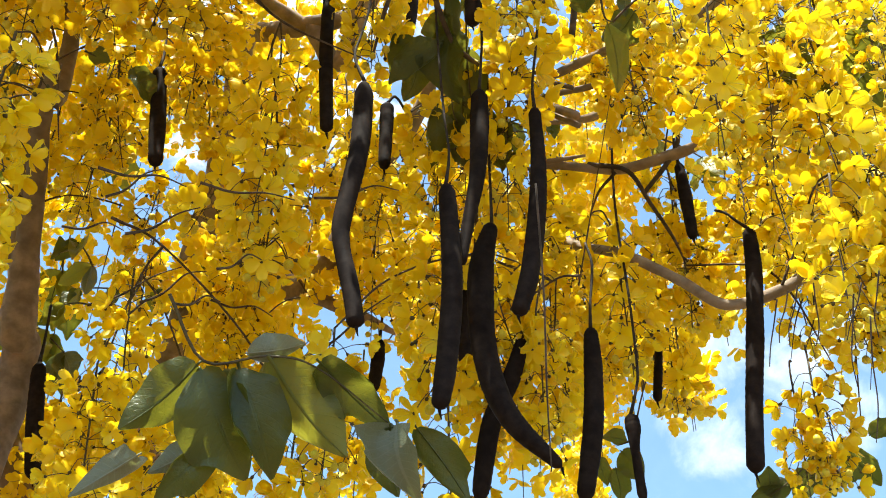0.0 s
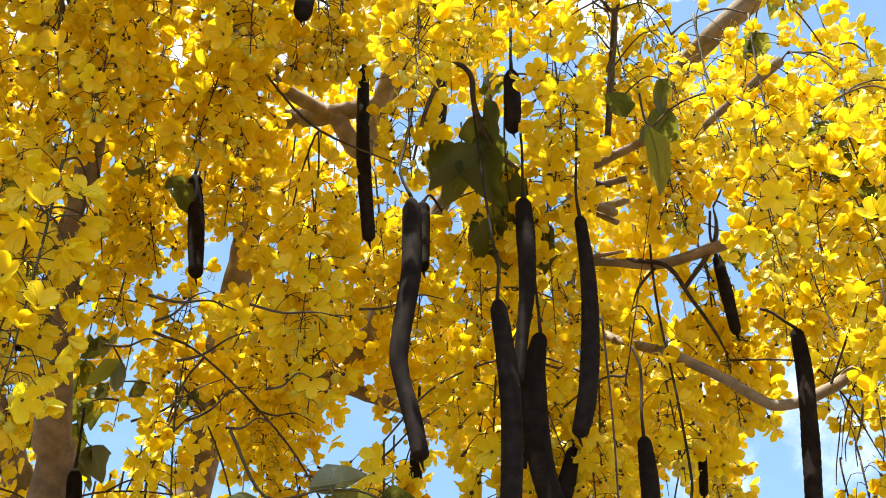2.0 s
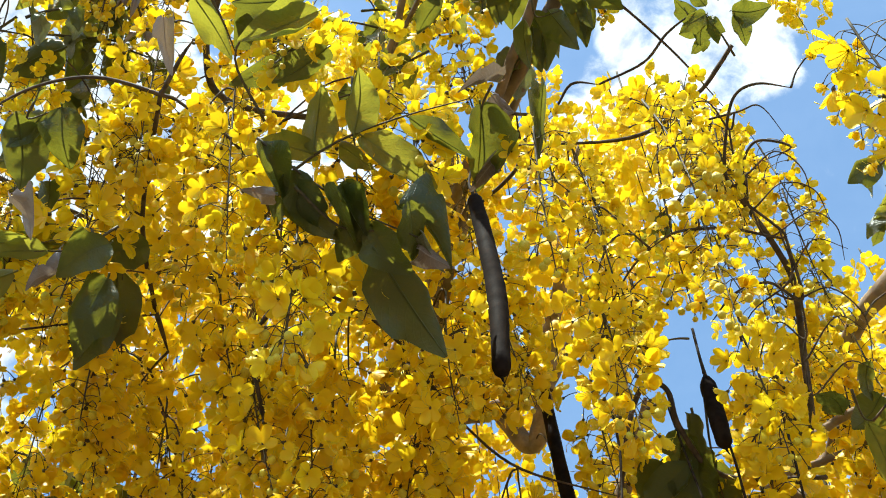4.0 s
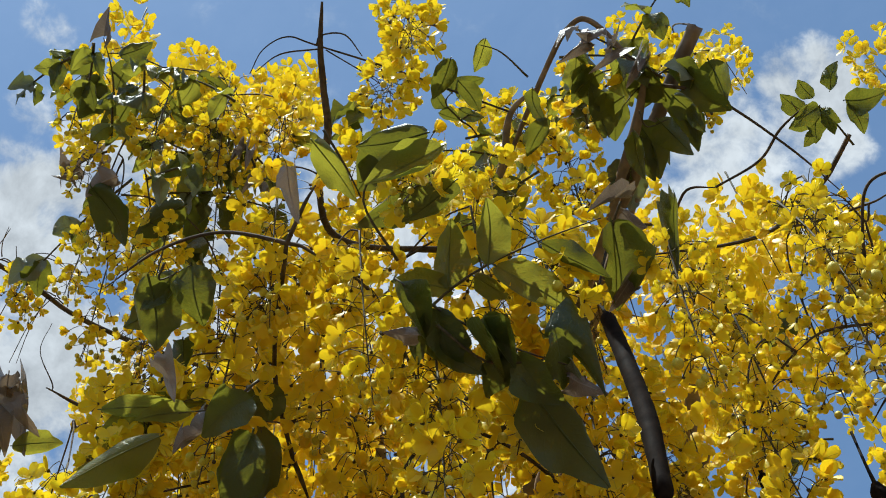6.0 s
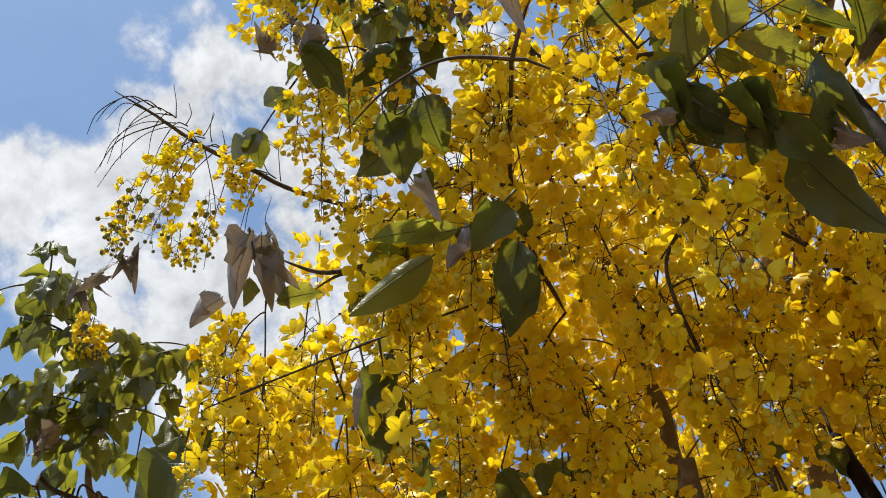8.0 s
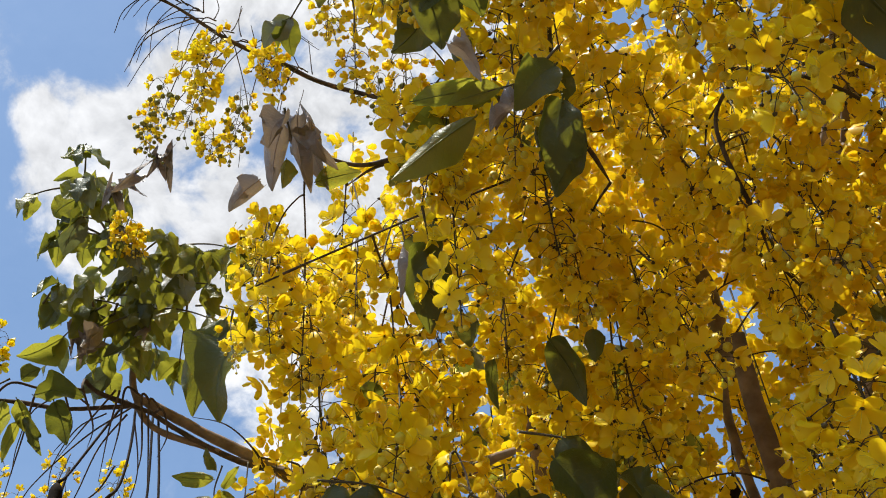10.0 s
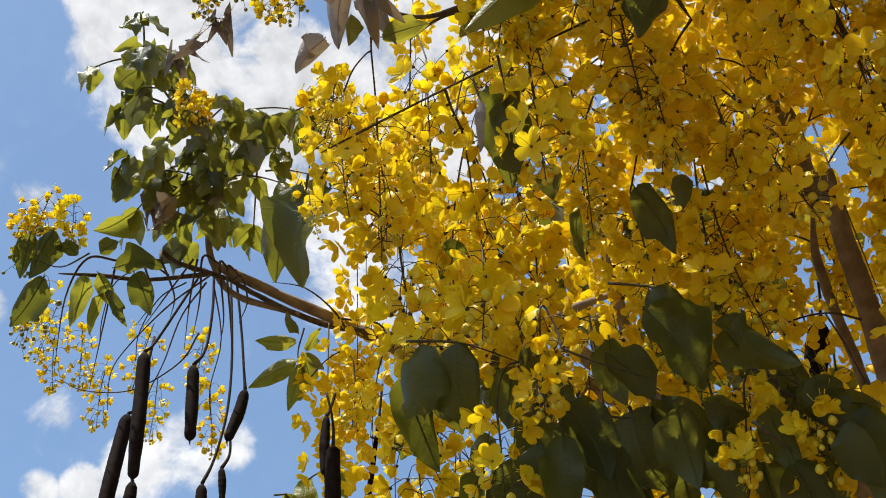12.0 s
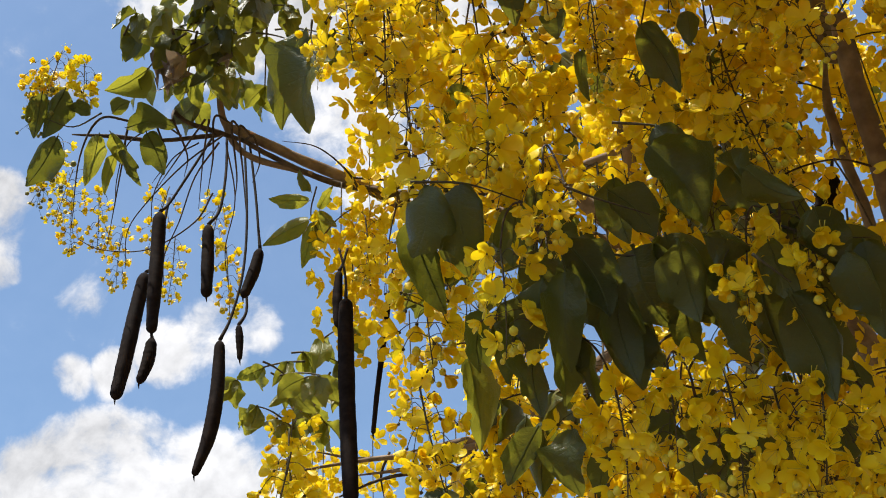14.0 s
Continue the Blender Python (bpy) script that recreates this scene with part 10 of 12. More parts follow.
raceme("m", -0.376, 1.024, 3.114, 1.37, 0.96, True)
raceme("m", -0.683, 0.895, 3.268, 5.15, 1.10, True)
raceme("e", 0.055, 0.819, 3.422, 0.92, 0.90, True)
raceme("m", -0.381, 0.761, 3.258, 3.96, 1.14, True)
raceme("m", -0.529, 0.885, 3.021, 4.24, 0.95, True)
raceme("m", -0.623, 0.911, 3.101, 5.81, 1.04, True)
raceme("m", -0.588, 1.006, 3.049, 4.93, 0.95, True)
raceme("m", -0.328, 0.866, 3.105, 4.98, 0.95, True)
raceme("e", -0.146, 0.798, 3.406, 2.32, 1.06, True)
raceme("l", -0.793, 0.691, 3.418, 0.33, 1.09, True)
raceme("l", -1.090, 1.485, 2.706, 2.64, 0.99, True)
raceme("l", -0.506, 0.715, 3.145, 1.91, 1.01, True)
raceme("m", 0.248, 1.405, 2.839, 3.67, 1.12, True)
raceme("l", -0.274, 1.175, 2.966, 0.13, 0.97, True)
raceme("l", -0.484, 1.351, 2.686, 3.83, 0.97, True)
raceme("m", -0.534, 0.741, 3.329, 0.19, 1.11, True)
raceme("l", -0.425, 0.679, 3.425, 0.43, 1.07, True)
raceme("m", -0.846, 0.867, 3.260, 0.19, 1.10, True)
raceme("m", -0.334, 1.300, 2.959, 3.30, 1.03, True)
raceme("l", -0.956, 1.210, 2.826, 0.57, 1.03, True)
raceme("m", -0.495, 0.902, 3.091, 1.71, 0.98, True)
raceme("m", -0.939, 1.382, 2.883, 3.29, 0.93, True)
raceme("l", -0.576, 0.599, 3.305, 0.46, 0.92, True)
raceme("l", -0.988, 1.157, 3.115, 5.64, 1.02, True)
raceme("m", -0.871, 1.119, 3.051, 0.73, 1.01, True)
raceme("l", 0.081, 1.197, 3.023, 1.67, 0.93, True)
raceme("m", -0.841, 0.945, 3.168, 3.77, 0.93, True)
raceme("m", -0.833, 1.184, 3.090, 5.98, 0.93, True)
raceme("l", -0.273, 0.973, 3.312, 3.66, 0.93, True)
raceme("m", -0.345, 0.680, 3.344, 0.97, 1.13, True)
raceme("e", 0.268, 0.919, 2.992, 6.23, 1.06, True)
raceme("m", -1.167, 1.053, 3.061, 1.75, 1.02, True)
raceme("m", -0.733, 0.833, 3.474, 0.36, 1.10, True)
raceme("m", -1.112, 0.899, 3.248, 0.14, 1.08, True)
raceme("m", -0.853, 1.090, 2.973, 1.09, 0.95, True)
raceme("m", 0.078, 0.991, 3.041, 2.09, 0.93, True)
raceme("m", -0.969, 0.804, 3.091, 6.05, 0.98, True)
raceme("m", -1.273, 0.920, 3.005, 5.81, 1.07, True)
raceme("e", -0.100, 0.843, 3.212, 5.29, 1.01, True)
raceme("e", -0.020, 0.657, 3.185, 4.71, 1.09, True)
raceme("m", -0.399, 1.447, 2.487, 3.14, 1.11, True)
raceme("m", -0.383, 0.986, 3.097, 2.82, 1.00, True)
raceme("m", 0.629, 1.325, 2.791, 3.00, 1.04, True)
raceme("m", -0.429, 0.949, 3.264, 5.15, 0.91, True)
raceme("l", -0.709, 0.594, 3.535, 1.69, 0.95, True)
raceme("e", 0.046, 0.843, 3.164, 2.36, 1.03, True)
raceme("m", 0.399, 1.168, 2.968, 3.18, 0.93, True)
raceme("m", -0.569, 0.580, 3.588, 1.63, 0.93, True)
raceme("l", 0.458, 1.111, 3.044, 6.02, 1.03, True)
raceme("m", -0.247, 1.566, 2.540, 1.63, 1.07, True)
raceme("m", -0.942, 1.442, 2.670, 5.97, 1.05, True)
raceme("m", -1.149, 0.936, 3.035, 5.02, 1.13, True)
raceme("e", 0.382, 1.007, 3.108, 5.20, 1.05, True)
raceme("m", 0.320, 0.934, 2.819, 2.69, 0.94, True)
raceme("m", -1.114, 1.067, 3.107, 2.81, 1.02, True)
raceme("m", -0.954, 1.580, 2.607, 0.86, 1.06, True)
raceme("m", -0.795, 1.032, 3.146, 4.83, 0.95, True)
raceme("m", 0.110, 1.148, 3.076, 2.74, 1.12, True)
raceme("m", 0.479, 1.076, 2.638, 0.19, 0.91, True)
raceme("e", 0.280, 0.731, 3.345, 5.35, 1.01, True)
raceme("l", -0.009, 1.514, 2.576, 4.27, 1.12, True)
raceme("m", -0.005, 1.360, 2.713, 4.42, 1.14, True)
raceme("m", -0.657, 1.117, 2.778, 6.15, 1.00, True)
raceme("m", -1.381, 1.103, 2.918, 0.23, 1.05, True)
raceme("m", -1.002, 1.024, 3.249, 1.22, 0.96, True)
raceme("m", -0.924, 0.728, 3.288, 3.76, 0.97, True)
raceme("l", -0.921, 1.471, 2.678, 3.97, 1.02, True)
raceme("m", -1.251, 0.839, 3.211, 1.19, 1.05, True)
raceme("m", -1.222, 1.375, 2.784, 4.51, 1.12, True)
raceme("m", -0.546, 1.483, 2.530, 6.03, 0.94, True)
raceme("m", -0.033, 1.253, 2.966, 2.54, 0.96, True)
raceme("e", 0.307, 0.712, 3.002, 4.15, 1.05, True)
raceme("e", -0.169, 0.670, 3.194, 1.44, 1.08, True)
raceme("m", 0.056, 1.445, 2.691, 5.43, 0.92, True)
raceme("m", -0.786, 1.417, 2.803, 3.14, 0.96, True)
raceme("m", -0.171, 1.330, 2.566, 2.48, 0.96, True)
raceme("l", 0.051, 1.435, 2.838, 1.02, 0.96, True)
raceme("l", -1.255, 1.379, 2.688, 2.18, 1.02, True)
raceme("m", -1.288, 0.804, 3.230, 5.45, 0.98, True)
raceme("l", 0.478, 1.112, 3.046, 1.17, 1.08, True)
raceme("m", -0.279, 1.280, 2.873, 6.07, 1.12, True)
raceme("m", -0.612, 1.015, 2.702, 3.58, 0.91, True)
raceme("m", 0.039, 1.341, 2.799, 6.22, 1.06, True)
raceme("m", -0.467, 0.558, 3.401, 4.48, 0.96, True)
raceme("e", 0.591, 1.070, 2.992, 0.73, 0.93, True)
raceme("l", 0.607, 1.252, 2.869, 0.91, 1.14, True)
raceme("l", -0.563, 0.947, 2.746, 3.89, 1.14, True)
raceme("m", -1.221, 1.218, 2.897, 4.66, 0.90, True)
raceme("m", 0.119, 1.365, 2.626, 1.44, 0.91, True)
raceme("m", -2.091, 1.606, 3.040, 3.78, 0.86, True)
raceme("m", -0.978, 0.759, 3.314, 0.93, 1.04, True)
raceme("e", 0.613, 1.092, 3.028, 3.33, 0.91, True)
raceme("m", -0.892, 0.994, 3.271, 0.67, 0.96, True)
raceme("m", 0.161, 1.479, 2.715, 4.35, 0.96, True)
raceme("m", -0.136, 1.156, 3.175, 4.00, 1.01, True)
raceme("l", -0.118, 0.905, 3.091, 2.00, 0.94, True)
raceme("m", -1.418, 1.138, 2.637, 5.25, 0.93, True)
raceme("m", -1.112, 1.203, 2.954, 4.00, 1.07, True)
raceme("m", 0.596, 1.233, 2.906, 0.98, 1.05, True)
raceme("m", -0.411, 1.593, 2.546, 5.11, 1.04, True)
raceme("m", 0.268, 0.618, 3.236, 0.56, 1.14, True)
raceme("m", -0.761, 1.040, 3.056, 5.76, 0.97, True)
raceme("l", -0.499, 1.339, 2.506, 2.66, 0.96, True)
raceme("m", -0.875, 0.925, 3.520, 2.29, 1.12)
raceme("m", -0.327, 1.279, 3.605, 1.48, 1.04)
raceme("s", -1.095, 1.225, 3.295, 5.22, 1.03)
raceme("l", -0.733, 1.160, 3.696, 5.78, 1.04)
raceme("e", 0.035, 0.973, 3.403, 1.56, 1.10)
raceme("m", -0.255, 0.861, 3.821, 4.91, 1.03)
raceme("e", -0.802, 0.532, 3.860, 1.46, 1.15)
raceme("e", -0.918, 0.627, 3.544, 3.08, 0.95)
raceme("e", -0.919, 0.528, 3.865, 4.39, 1.07)
raceme("s", -0.182, 0.768, 3.973, 1.47, 1.14)
raceme("s", -0.570, 1.170, 3.588, 1.59, 0.97)
raceme("m", 0.127, 1.461, 3.013, 4.19, 1.00)
raceme("s", -0.372, 1.671, 3.155, 5.12, 1.06)
raceme("l", -0.465, 1.349, 3.466, 3.68, 1.09)
raceme("s", -0.661, 0.800, 3.530, 3.22, 1.02)
raceme("m", -0.335, 0.811, 3.968, 5.69, 0.99)
raceme("e", -0.817, 0.580, 3.919, 2.05, 1.13)
raceme("m", -0.797, 1.257, 3.304, 1.17, 1.12)
raceme("e", 0.154, 1.016, 3.575, 3.85, 1.00)
raceme("m", -0.573, 1.089, 3.535, 1.93, 1.07)
raceme("m", -0.631, 1.402, 3.278, 2.14, 0.91)
raceme("s", -1.042, 0.979, 3.618, 2.73, 0.95)
raceme("s", -0.867, 0.735, 3.528, 0.18, 1.06)
raceme("m", -0.292, 1.191, 3.751, 2.90, 1.01)
raceme("e", -0.868, 0.708, 3.947, 5.53, 0.94)
raceme("m", 0.277, 1.255, 3.174, 4.05, 1.15)
raceme("m", -0.173, 1.946, 2.883, 2.30, 0.91)
raceme("m", -0.731, 0.715, 3.511, 3.55, 1.10)
raceme("e", 0.496, 1.149, 3.166, 5.70, 0.97)
raceme("m", 0.371, 1.479, 3.065, 3.68, 1.06)
raceme("s", 0.433, 1.830, 2.955, 2.64, 1.14)
raceme("s", -0.837, 1.475, 3.373, 2.14, 1.11)
raceme("m", -0.622, 1.393, 3.238, 5.19, 1.06)
raceme("s", -0.492, 1.320, 3.161, 1.76, 0.99)
raceme("m", -0.438, 1.079, 3.467, 3.42, 0.91)
raceme("m", -0.900, 1.145, 3.476, 2.63, 0.91)
raceme("e", -0.931, 0.768, 3.900, 0.25, 0.98)
raceme("e", 0.562, 1.153, 3.136, 1.54, 1.11)
raceme("s", -0.817, 1.002, 3.576, 2.78, 0.98)
raceme("m", -1.229, 0.959, 3.426, 2.46, 1.10)
raceme("m", -0.039, 1.547, 3.000, 2.88, 1.05)
raceme("m", -0.253, 1.099, 3.331, 5.08, 0.91)
raceme("s", -0.890, 1.247, 3.419, 1.16, 1.11)
raceme("s", 0.145, 1.400, 2.967, 2.95, 1.11)
raceme("m", -0.214, 1.471, 3.266, 0.09, 1.13)
raceme("s", -0.552, 1.607, 2.974, 0.97, 1.03)
raceme("s", 0.000, 1.651, 3.164, 2.76, 1.10)
raceme("s", -0.913, 1.470, 3.165, 2.97, 1.10)
raceme("m", -0.730, 1.242, 3.540, 1.50, 0.92)
raceme("s", -1.055, 1.014, 3.522, 6.26, 1.04)
raceme("s", -1.221, 1.537, 2.981, 0.59, 0.97)
raceme("e", 0.196, 1.054, 3.707, 4.39, 0.97)
raceme("m", 0.372, 1.481, 2.900, 4.46, 1.03)
raceme("s", -1.398, 1.148, 3.451, 1.09, 1.06)
raceme("l", -0.511, 1.053, 3.165, 5.67, 0.94)
raceme("m", -0.509, 0.590, 3.786, 3.49, 0.90)
raceme("l", 0.289, 1.408, 3.462, 4.59, 0.99)
raceme("m", -1.431, 1.074, 3.482, 1.54, 1.05)
raceme("m", -0.126, 1.427, 3.073, 2.08, 1.00)
raceme("s", 0.217, 1.180, 3.259, 5.91, 0.91)
raceme("s", -1.203, 1.163, 3.670, 1.01, 0.91)
raceme("m", -0.464, 0.508, 3.899, 3.10, 0.92)
raceme("e", -1.067, 0.474, 4.017, 0.13, 1.13)
raceme("m", -0.388, 1.857, 2.964, 0.47, 1.01)
raceme("s", -0.025, 1.605, 2.987, 6.17, 0.92)
raceme("s", 0.413, 1.502, 2.882, 0.77, 1.08)
raceme("m", -0.455, 1.833, 2.697, 5.56, 0.97)
raceme("m", -1.332, 1.165, 3.151, 4.85, 1.01)
raceme("e", 0.093, 0.837, 3.503, 2.67, 1.15)
raceme("l", -0.534, 1.725, 2.669, 2.45, 1.13)
raceme("m", 0.030, 1.614, 3.222, 5.02, 1.02)
raceme("l", -1.587, 1.678, 2.910, 0.84, 1.03)
raceme("e", -0.990, 0.660, 3.696, 3.75, 1.01)
raceme("e", -0.100, 1.072, 3.525, 1.68, 1.02)
raceme("s", 0.240, 1.441, 3.372, 4.64, 1.03)
raceme("s", -1.545, 1.480, 3.106, 4.17, 1.01)
raceme("m", 0.211, 1.771, 2.937, 3.18, 0.97)
raceme("s", -0.715, 0.877, 3.795, 4.08, 0.94)
raceme("s", 0.268, 1.766, 2.925, 4.90, 0.91)
raceme("s", -0.195, 1.599, 3.192, 4.37, 0.99)
raceme("m", -1.358, 1.693, 2.851, 3.15, 1.09)
raceme("e", -0.834, 0.623, 3.919, 1.20, 1.14)
raceme("s", -0.650, 1.414, 3.416, 4.99, 0.99)
raceme("m", -0.649, 1.500, 3.174, 1.86, 1.03)
raceme("s", -0.433, 1.313, 3.296, 2.10, 1.05)
raceme("e", 0.622, 1.270, 3.307, 1.88, 1.14)
raceme("s", 0.301, 1.325, 3.144, 5.49, 0.96)
raceme("s", -0.016, 1.301, 3.528, 1.93, 1.01)
raceme("m", 0.719, 1.437, 3.103, 0.01, 1.09)
raceme("s", 0.522, 1.550, 3.141, 5.46, 1.10)
raceme("m", 0.151, 1.568, 3.028, 1.79, 1.01)
raceme("s", -0.880, 1.460, 3.181, 4.15, 1.09)
raceme("l", 0.505, 1.369, 3.006, 1.22, 0.99)
raceme("m", -1.184, 1.548, 2.663, 3.71, 1.12)
raceme("e", 0.681, 1.320, 3.229, 0.86, 1.10)
raceme("m", 0.006, 0.766, 3.982, 1.69, 0.94)
raceme("s", -0.393, 0.741, 3.665, 2.89, 1.01)
raceme("s", -0.402, 0.904, 3.883, 3.91, 0.96)
raceme("e", 0.310, 1.214, 3.298, 4.32, 0.93)
raceme("s", -0.548, 1.558, 3.083, 5.87, 1.01)
raceme("m", -1.533, 1.614, 2.938, 2.17, 1.05)
raceme("s", -1.339, 1.574, 2.707, 2.15, 1.09)
raceme("s", 0.484, 1.431, 2.992, 5.28, 1.03)
raceme("m", -0.422, 1.751, 3.028, 5.30, 1.08)
raceme("l", -0.153, 1.703, 3.216, 3.51, 1.14)
raceme("l", -1.252, 1.572, 2.813, 3.54, 1.09)
raceme("s", 0.164, 1.591, 2.908, 5.52, 1.04)
raceme("m", 0.023, 1.479, 3.247, 1.39, 0.94)
raceme("m", 0.335, 1.682, 3.019, 2.65, 0.98)
raceme("s", -1.092, 1.433, 3.322, 4.21, 1.07)
raceme("s", -1.700, 1.368, 3.234, 5.12, 0.92)
raceme("s", -1.947, 1.445, 2.816, 2.41, 1.14)
raceme("s", 0.411, 1.802, 2.921, 2.69, 1.02)
raceme("m", 0.629, 1.689, 3.070, 0.09, 0.98)
raceme("m", -1.522, 1.590, 2.816, 1.26, 0.97)
raceme("s", 0.225, 1.651, 3.033, 2.97, 1.07)
raceme("m", -1.257, 1.569, 2.726, 2.11, 1.15)
raceme("e", -0.902, 0.587, 3.993, 3.71, 0.94)
raceme("s", 0.236, 1.735, 2.991, 1.17, 0.93)
raceme("l", -0.400, 1.190, 3.236, 5.51, 0.93)
raceme("e", -1.049, 0.834, 3.685, 0.55, 0.96)
raceme("s", -0.811, 1.420, 3.507, 5.21, 0.90)
raceme("s", -0.250, 1.566, 3.134, 4.66, 0.98)
raceme("l", -0.429, 1.733, 3.110, 6.18, 0.92)
raceme("s", -1.463, 0.999, 3.571, 4.71, 0.98)
raceme("m", -0.300, 1.002, 3.690, 0.60, 1.03)
raceme("m", -0.729, 0.627, 3.882, 1.91, 1.01)
raceme("e", -0.082, 1.075, 3.666, 4.58, 1.05)
raceme("s", -0.302, 1.072, 3.219, 6.00, 1.13)
raceme("m", -0.962, 1.652, 2.634, 5.15, 0.99)
raceme("l", 0.680, 1.261, 3.328, 4.68, 1.03)
raceme("s", -0.248, 1.090, 3.225, 5.68, 0.99)
raceme("s", -0.793, 1.591, 3.235, 3.06, 0.96)
raceme("s", 0.019, 1.466, 3.227, 3.35, 1.08)
raceme("s", -0.179, 1.667, 3.224, 6.21, 0.98)
raceme("s", -0.430, 1.357, 3.175, 6.18, 0.99)
raceme("e", -0.080, 1.067, 3.627, 4.62, 0.96)
raceme("s", -0.617, 1.625, 2.660, 0.62, 0.92)
raceme("s", -2.143, 0.901, 3.605, 1.00, 0.70)
raceme("s", -2.124, 0.946, 3.596, 4.94, 0.70)
raceme("s", -2.176, 0.888, 3.582, 2.38, 0.60)
raceme("e", -2.450, 1.195, 3.581, 5.26, 0.74)
raceme("e", -2.412, 1.239, 3.588, 5.35, 0.74)
raceme("e", -2.410, 1.328, 3.522, 3.80, 0.74)
raceme("e", -2.299, 1.358, 3.609, 2.12, 0.83)
raceme("e", -2.338, 1.427, 3.513, 1.22, 0.74)
raceme("e", -2.219, 1.451, 3.610, 3.44, 0.83)
raceme("e", -2.257, 1.520, 3.511, 3.96, 0.83)
raceme("e", -2.433, 1.175, 3.612, 4.66, 0.74)
raceme("d", -1.573, 0.760, 3.873, 3.83, 0.90)
raceme("s", -1.506, 0.760, 3.907, 5.29, 0.90)
raceme("d", -1.534, 0.825, 3.863, 5.74, 0.90)
raceme("s", -1.447, 0.752, 3.937, 1.13, 0.70)
raceme("s", -1.377, 0.837, 3.930, 3.43, 0.70)
raceme("d", -1.462, 0.863, 3.879, 1.25, 0.90)
raceme("s", -1.551, 0.896, 3.818, 4.50, 0.70)
raceme("s", -1.372, 0.852, 3.925, 1.74, 0.80)
raceme("d", -1.621, 0.773, 3.841, 5.19, 0.80)
raceme("s", -1.758, 0.913, 3.685, 1.70, 0.70)
raceme("s", -0.816, 1.073, 2.681, 4.02, 0.85)
raceme("s", -0.874, 1.081, 2.652, 1.96, 0.80)
raceme("s", -0.813, 1.110, 2.632, 0.71, 0.80)
raceme("s", -1.059, 0.919, 2.760, 1.53, 0.85)
raceme("s", -1.154, 0.954, 2.665, 3.79, 0.90)
raceme("s", -1.023, 1.117, 2.523, 5.92, 0.90)
raceme("s", -0.964, 1.148, 2.506, 5.06, 1.00)
raceme("m", -0.860, 1.189, 2.486, 2.38, 0.90)
raceme("s", -1.091, 1.102, 2.500, 5.07, 0.90)
raceme("s", -0.918, 1.181, 2.472, 0.42, 0.90)
raceme("s", -0.822, 1.215, 2.452, 2.48, 0.90)
raceme("s", 0.509, 1.377, 2.553, 6.15, 0.90)
raceme("s", 0.490, 1.409, 2.516, 2.55, 0.80)
raceme("s", 0.530, 1.407, 2.496, 5.60, 0.80)
raceme("s", 0.499, 1.444, 2.453, 6.19, 0.70)
raceme("s", 0.554, 1.297, 2.636, 5.90, 0.90)
raceme("s", 0.589, 1.277, 2.641, 0.39, 0.80)
raceme("s", 0.593, 1.180, 2.748, 6.21, 0.90)
raceme("m", 0.558, 1.206, 2.739, 2.50, 0.90)
raceme("e", -1.025, 0.524, 3.740, 3.76, 0.80)
raceme("e", -1.092, 0.648, 3.666, 1.26, 0.80)
raceme("e", -1.026, 0.615, 3.702, 4.85, 0.90)
raceme("e", -1.087, 0.720, 3.631, 1.62, 0.90)

raceme("d", -1.477, 0.892, 3.794, 1.10, 0.80)
raceme("d", -1.162, 0.989, 3.809, 2.20, 1.00)
raceme("d", -1.136, 1.027, 3.819, 3.30, 0.90)
raceme("d", -1.180, 0.951, 3.825, 4.40, 0.90)
raceme("d", -1.632, 0.784, 3.829, 0.40, 0.80)
raceme("d", -2.187, 0.922, 3.573, 0.90, 0.90)
raceme("d", -2.267, 1.011, 3.517, 1.90, 1.00)
raceme("d", -2.287, 1.012, 3.448, 5.90, 0.70)
raceme("b", -1.247, 0.682, 2.901, 2.00, 0.42)
raceme("b", -1.314, 0.811, 3.308, 4.00, 0.60)
raceme("b", -1.341, 0.816, 3.291, 3.00, 0.50)
raceme("e", 0.135, 0.891, 3.461, 1.58, 0.92)
raceme("e", 0.208, 0.958, 3.465, 5.84, 1.00)
raceme("e", 0.215, 0.965, 3.336, 0.18, 0.94)
raceme("e", 0.165, 1.081, 3.451, 4.02, 1.03)
raceme("e", 0.090, 0.976, 3.414, 2.31, 1.02)
raceme("e", 0.262, 1.143, 3.382, 3.37, 0.96)
raceme("e", 0.201, 1.271, 3.425, 4.53, 0.93)
raceme("s", -1.721, 0.877, 3.629, 2.20, 0.62)
raceme("s", -1.721, 0.903, 3.614, 4.10, 0.50)

# the deeper part of the crown: its racemes joined
def far_flower(seed):
    rng = random.Random(seed)
    v, f = [], []
    for k in range(5):
        m = Matrix.Rotation(2 * math.pi * k / 5 + rng.uniform(-0.2, 0.2), 4, "Z") @ Matrix.Rotation(rng.uniform(-0.2, 0.8), 4, "X")
        a, h = rng.uniform(0.020, 0.026), rng.uniform(0.0075, 0.0095)
        base = len(v)
        v += [tuple(m @ Vector(q)) for q in ((0, 0.001, 0), (-h, a * 0.55, 0.003), (0, a * 0.55, 0.0), (h, a * 0.55, 0.003), (-h * 0.7, a * 0.9, 0.006), (h * 0.7, a * 0.9, 0.006), (0, a, 0.005))]
        f += [tuple(base + i for i in q) for q in ((0, 2, 1), (0, 3, 2), (1, 2, 6, 4), (2, 3, 5, 6))]
    return np.array(v), f


